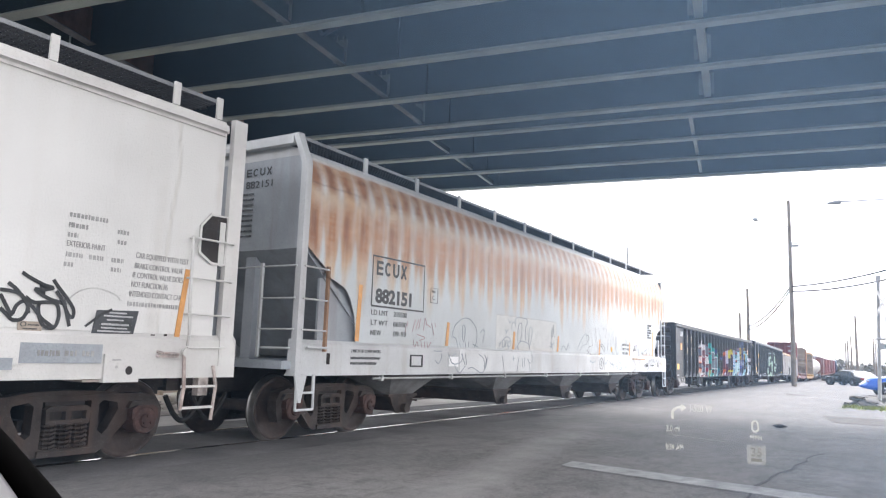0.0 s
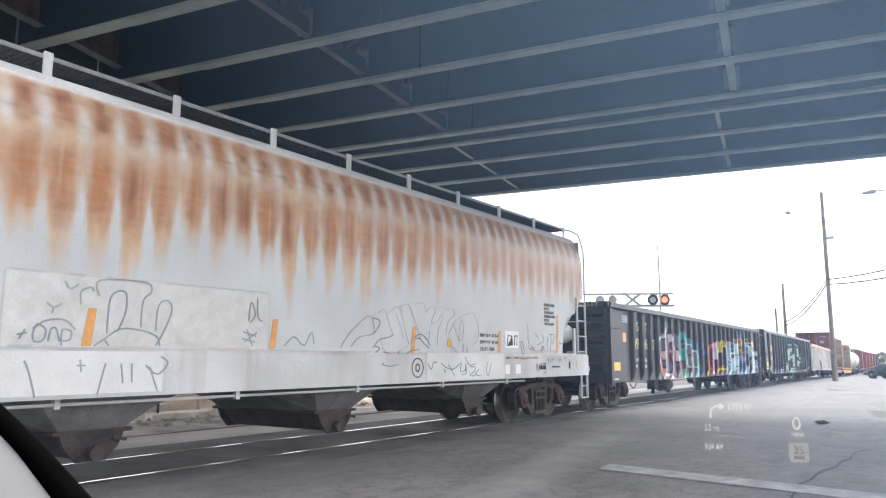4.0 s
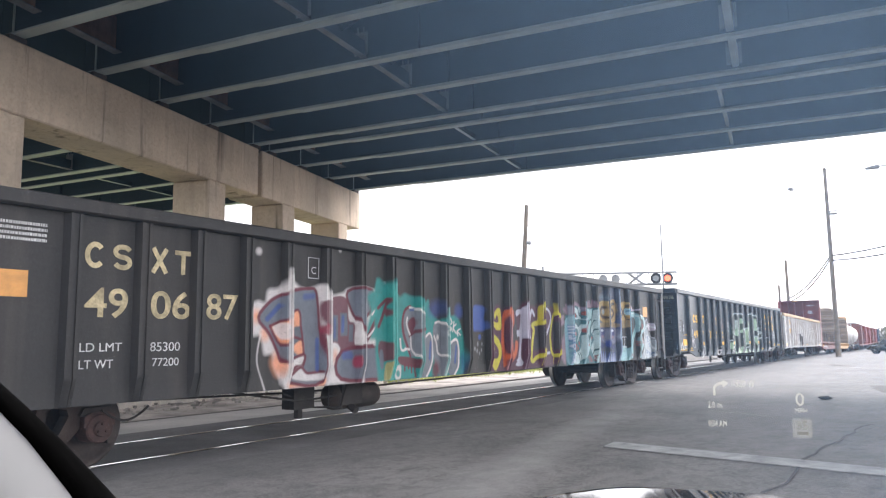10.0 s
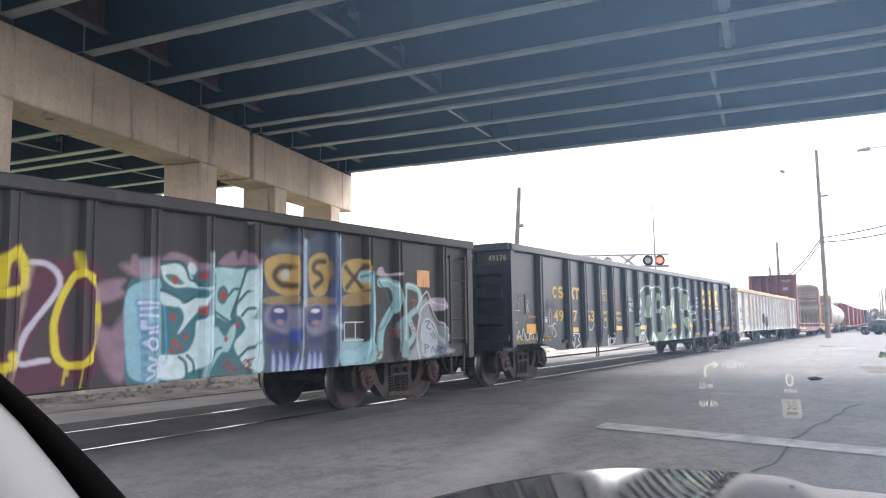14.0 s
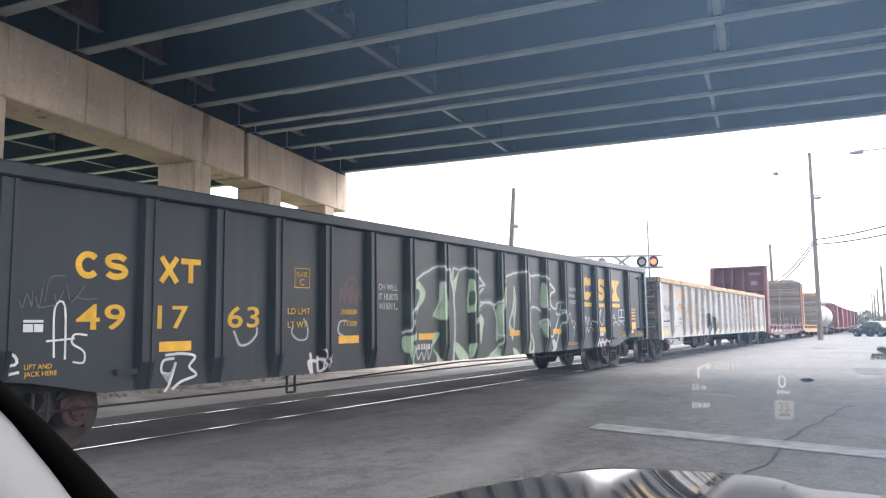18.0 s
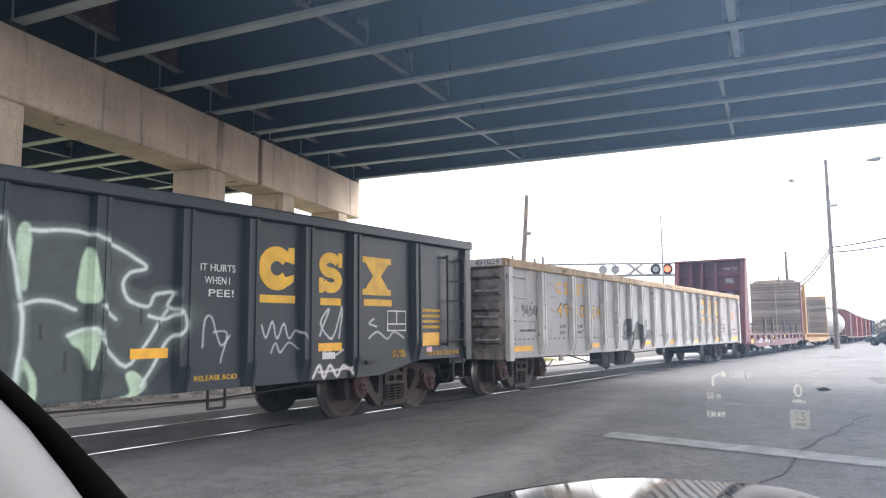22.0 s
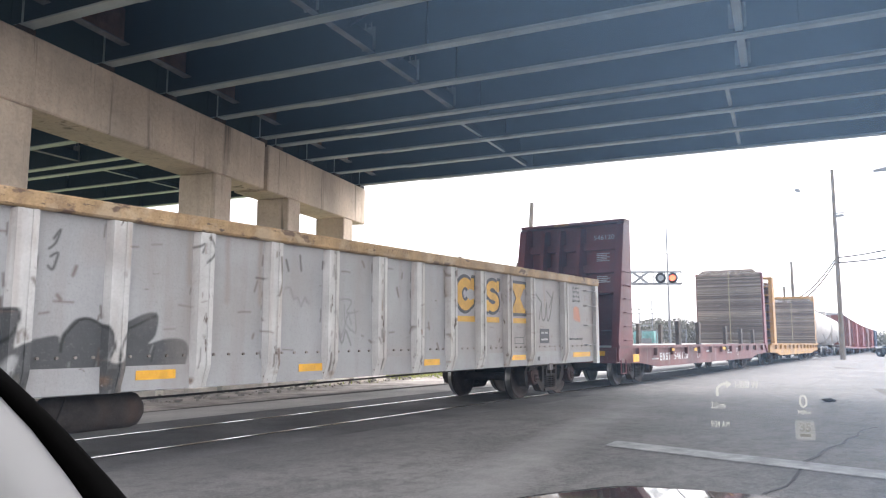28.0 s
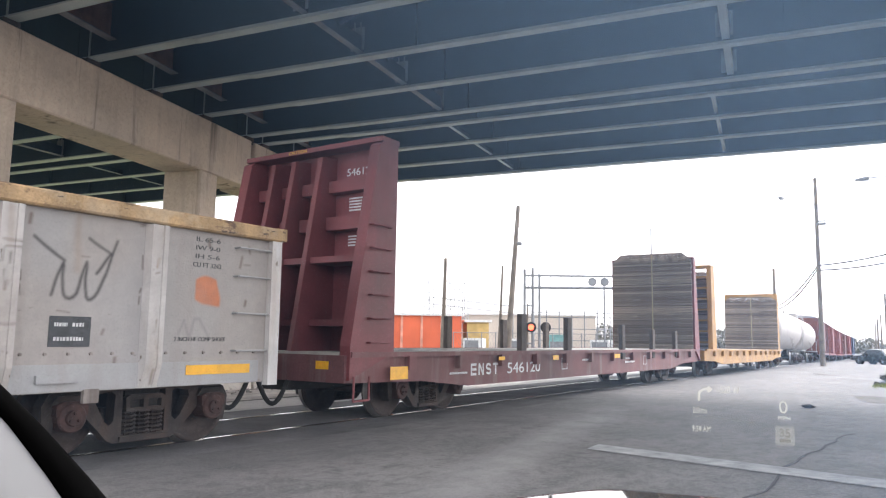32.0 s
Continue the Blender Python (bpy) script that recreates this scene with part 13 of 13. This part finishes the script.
# the nose below the rim, the sills and the front wheels
bm = bmesh.new()
lo = [bm.verts.new((r.x + 0.04, r.y, 0.25)) for r in RIM]
up = [bm.verts.new((r.x, r.y, r.z - 0.016)) for r in RIM]
for k in range(len(RIM) - 1):
    bm.faces.new((lo[k], lo[k + 1], up[k + 1], up[k]))
part("nose", bm, SILVER_PAINT, own, "dark grey front fascia", True)
for y in (0.82, -0.78):
    bm = bmesh.new()
    lathe(bm, [(0.0, y - 0.1), (0.2, y - 0.1), (0.31, y - 0.1), (0.33, y - 0.08), (0.33, y + 0.08), (0.31, y + 0.1), (0.2, y + 0.1), (0.0, y + 0.1)], 28)
    bmesh.ops.translate(bm, verts=bm.verts, vec=(0.72, 0, 0.33))
    part("wheel", bm, RUBBER, own)

# the pillar: a dark seal and a pale inner trim, running up and back
OUTER = ((0.3097, 0.9494, 0.0529), (0.3522, 0.9358, 0.014), (0.3957, 0.9178, -0.0333), (0.4283, 0.9008, -0.0708), (0.4605, 0.8806, -0.1115), (0.5018, 0.848, -0.1707), (0.5442, 0.8035, -0.2415))
INNER = ((0.3121, 0.9497, 0.025), (0.3542, 0.935, -0.0158), (0.376, 0.926, -0.042), (0.3972, 0.9153, -0.0666), (0.4291, 0.8966, -0.1093), (0.4625, 0.871, -0.1657), (0.4979, 0.8345, -0.236))


def pillar_strip(name, rows, material, label):
    """A long moulding from rows of places across it, smooth over its rounded face, with a back."""
    bm = bmesh.new()
    grid = [[bm.verts.new(p) for p in row] for row in rows]
    for a, b in zip(grid, grid[1:]):
        for i in range(len(a) - 1):
            bm.faces.new((a[i], a[i + 1], b[i + 1], b[i]))
    part(name, bm, material, own, label, True)


seal_rows = []
for k, (mix, d) in enumerate(((0.0, 0.52), (0.0, 0.505), (0.12, 0.498), (0.5, 0.494), (0.9, 0.496), (1.06, 0.505), (1.06, 0.53))):
    seal_rows.append([from_eye(*[o + (i - o) * mix for o, i in zip(p, q)], d) for p, q in zip(OUTER, INNER)])
pillar_strip("pillar_seal", seal_rows, PILLAR, "black rubber seal of the pillar")
trim_rows = []
for side, d in ((0.0, 0.51), (0.0, 0.497), (0.012, 0.489), (0.035, 0.481), (0.06, 0.477), (0.1, 0.476), (0.18, 0.482), (0.34, 0.5)):
    trim_rows.append([from_eye(p[0] - 0.42 * side, p[1] - 0.1 * side, p[2] - 0.9 * side, d) for p in INNER])
pillar_strip("pillar_trim", trim_rows, TRIM, "pale grey pillar trim")

# unseen cabin round the eye to block light: roof, doors, seats' back wall, floor
CABIN = mat("unseen_cabin_trim", (0.03, 0.03, 0.032), 0.9, vary=0.15, size=5, spec=0.2)
boxes("roof", [(-1.6, 0.12, -1.35, 0.62, EYE[2] + 0.26, EYE[2] + 0.31)], CABIN, own)
boxes("back_wall", [(-1.65, -1.6, -1.35, 0.62, 0.35, EYE[2] + 0.31)], CABIN, own)
boxes("floor_pan", [(-1.6, 0.6, -1.35, 0.62, 0.28, 0.33)], CABIN, own)
for y in (-1.4, 0.62):
    boxes("door", [(-1.6, 0.12, y, y + 0.05, 0.28, 1.08)], CABIN, own)
    bm = bmesh.new()
    lathe(bm, [(0.0, -0.1), (0.31, -0.1), (0.33, -0.08), (0.33, 0.08), (0.31, 0.1), (0.0, 0.1)], 24)
    bmesh.ops.translate(bm, verts=bm.verts, vec=(-1.2, y, 0.33))
    part("wheel", bm, RUBBER, own)

# the windscreen: clear glass, its thin dust film tinted to paint veiling glare
DUSTY_GLARE = bpy.data.materials.new("dusty_glare_windscreen_glass")
DUSTY_GLARE.use_nodes = True
n, l = DUSTY_GLARE.node_tree.nodes, DUSTY_GLARE.node_tree.links
n.remove(n["Principled BSDF"])
clear, glare_dust, mixn = n.new("ShaderNodeBsdfTransparent"), n.new("ShaderNodeBsdfTranslucent"), n.new("ShaderNodeMixShader")
glare_dust.inputs[0].default_value = (0.42, 0.67, 1.0, 1)
co, dn, dr = n.new("ShaderNodeTexCoord"), n.new("ShaderNodeTexNoise"), n.new("ShaderNodeMapRange")
dn.inputs["Scale"].default_value, dn.inputs["Detail"].default_value = 3.0, 3
dr.inputs[3].default_value, dr.inputs[4].default_value = 0.8, 1.2
l.new(co.outputs["Object"], dn.inputs["Vector"])
l.new(dn.outputs[0], dr.inputs[0])
# the film thickens to the upper right, where the painted glare is strongest
slope, thick, total = n.new("ShaderNodeVectorMath"), n.new("ShaderNodeMapRange"), n.new("ShaderNodeMath")
slope.operation, slope.inputs[1].default_value = "DOT_PRODUCT", (0.56, -0.83, 1.0)
l.new(co.outputs["Object"], slope.inputs[0])
l.new(slope.outputs["Value"], thick.inputs[0])
thick.interpolation_type = "SMOOTHSTEP"
thick.inputs[1].default_value, thick.inputs[2].default_value, thick.inputs[3].default_value, thick.inputs[4].default_value = 1.29, 1.87, 0.0105, 0.178
total.operation = "MULTIPLY"
l.new(dr.outputs[0], total.inputs[0])
l.new(thick.outputs[0], total.inputs[1])
l.new(total.outputs[0], mixn.inputs[0])
l.new(clear.outputs[0], mixn.inputs[1])
l.new(glare_dust.outputs[0], mixn.inputs[2])
l.new(mixn.outputs[0], n["Material Output"].inputs[0])
bm = bmesh.new()
c = Vector(EYE)
mid_dir = Vector((0.83, 0.56, 0.1)).normalized()
across = Vector((0.56, -0.83, 0)).normalized()
upv = across.cross(mid_dir)
pane = [c + mid_dir * 0.6 + across * a * 0.62 + upv * b * 0.42 + mid_dir * (-0.14 * b) for a, b in ((-1, -1), (1, -1), (1, 1), (-1, 1))]
bm.faces.new([bm.verts.new(p) for p in pane])
glass = part("windscreen", bm, DUSTY_GLARE, own, "clear windscreen with a dust film that stands in for veiling glare")
glass.visible_shadow = False

# the head-up display: pale figures that the windscreen mirrors
HUD_LIGHT = bpy.data.materials.new("head_up_light")
HUD_LIGHT.use_nodes = True
n, l = HUD_LIGHT.node_tree.nodes, HUD_LIGHT.node_tree.links
n.remove(n["Principled BSDF"])
clear, beam_of, mixn = n.new("ShaderNodeBsdfTransparent"), n.new("ShaderNodeEmission"), n.new("ShaderNodeMixShader")
beam_of.inputs[0].default_value, beam_of.inputs[1].default_value, mixn.inputs[0].default_value = (0.95, 0.95, 0.85, 1), 0.25, 0.4
l.new(clear.outputs[0], mixn.inputs[1])
l.new(beam_of.outputs[0], mixn.inputs[2])
l.new(mixn.outputs[0], n["Material Output"].inputs[0])
hud = thing("head_up_display", "pale head-up display figures floating in the windscreen", "display")
HR = 0.56


def hud_at(ax, ay, az):
    return Vector(from_eye(ax, ay, az, HR))


def hud_words(name, text, a, b, height):
    """Lettering between two directions from the eye, facing it."""
    p, q = hud_at(*a), hud_at(*b)
    size = height * HR
    ob = words(name, text, size, HUD_LIGHT, hud, 0, 0, 0, (q - p).length)
    face = Vector((p.x - EYE[0], p.y - EYE[1], 0)).normalized()
    turn = math.degrees(math.atan2(face.y, face.x)) - 90
    ob.matrix_basis = pose(p.x, p.y, p.z, 90, 0, turn)


hud_words("lettering", "I-520 W", (0.9708, 0.24, -0.0655), (0.9769, 0.2138, -0.0655), 0.009)
hud_words("lettering", "2.0 mi", (0.9633, 0.2685, -0.0915), (0.9677, 0.2522, -0.0915), 0.008)
hud_words("number", "9:34 AM", (0.9631, 0.2693, -0.1145), (0.9687, 0.2484, -0.1145), 0.0075)
hud_words("number", "0", (0.9855, 0.170, -0.0868), (0.987, 0.161, -0.0868), 0.0155)
hud_words("lettering", "MPH", (0.9851, 0.1718, -0.0955), (0.9874, 0.1583, -0.0955), 0.0055)
bm = bmesh.new()
for pts in ([(0.0, 0.0), (0.0, 0.55), (0.3, 0.8), (0.75, 0.8)], [(0.55, 1.0), (0.85, 0.8), (0.55, 0.6)]):
    ribbon(bm, [(x * 0.0105, z * 0.0105) for x, z in pts], 0.0018 if len(pts) > 3 else 0.0014, 0, 0.0004)
arrow = part("arrow", bm, HUD_LIGHT, hud)
p = hud_at(0.9655, 0.2605, -0.076)
arrow.matrix_basis = pose(p.x, p.y, p.z, 0, 0, math.degrees(math.atan2(p.y - EYE[1], p.x - EYE[0])) - 90)
bm = bmesh.new()
box(bm, 0, 0.0122, 0.002, 0.0022, 0, 0.0128)
HUD_PLATE, HUD_INK = HUD_LIGHT.copy(), HUD_LIGHT.copy()
HUD_PLATE.name, HUD_INK.name = "head_up_plate", "head_up_ink"
HUD_PLATE.node_tree.nodes["Mix Shader"].inputs[0].default_value = 0.13
HUD_INK.node_tree.nodes["Mix Shader"].inputs[0].default_value = 0.5
HUD_INK.node_tree.nodes["Emission"].inputs[1].default_value = 0.06
sign = part("sign_plate", bm, HUD_PLATE, hud)
number = words("number", "35", 0.0056, HUD_INK, sign, 0.0028, 0, 0.0058, 0.0066)
number.matrix_basis = pose(0.0028, 0, 0.0058, 90, 0, 0)
bm = bmesh.new()
box(bm, 0.0026, 0.0096, -0.0001, 0.0001, 0.0022, 0.0042)
part("small_print", bm, HUD_INK, sign)
bm = bmesh.new()
a, b = hud_at(0.9588, 0.2680, -0.0944), hud_at(0.9752, 0.1975, -0.0999)
tube(bm, a, b, 0.0003, 6)
part("divider", bm, HUD_PLATE, hud)
p = hud_at(0.9845, 0.1756, -0.1255)
sign.matrix_basis = pose(p.x, p.y, p.z, 0, 0, math.degrees(math.atan2(p.y - EYE[1], p.x - EYE[0])) - 90)
# ---- what moves ----
def motions():
    ts, ss = [t for t, _ in TRAIN], [s for _, s in TRAIN]

    def shift(t):
        return float(np.interp(t, ts, ss))
    for car, mid in CARS:
        rows = []
        for t, s in TRAIN:
            x = mid + s
            turn = math.degrees(math.atan2(track(x + 6) - track(x - 6), 12))
            tilt = -math.degrees(math.atan2(dip(x + 6) - dip(x - 6), 12))
            y = (track(x + 6) + track(x - 6)) / 2
            rows.append((t, pose(x, y, (dip(x + 6) + dip(x - 6)) / 2, 0, tilt, turn)))
        walk(car, rows)
    for w, car, x in WHEELS:
        walk(w, [(k / 4, pose(x, 0, R_WHEEL) @ pose(0, 0, 0, 0, math.degrees(shift(k / 4) / R_WHEEL), 0)) for k in range(129)])


motions()
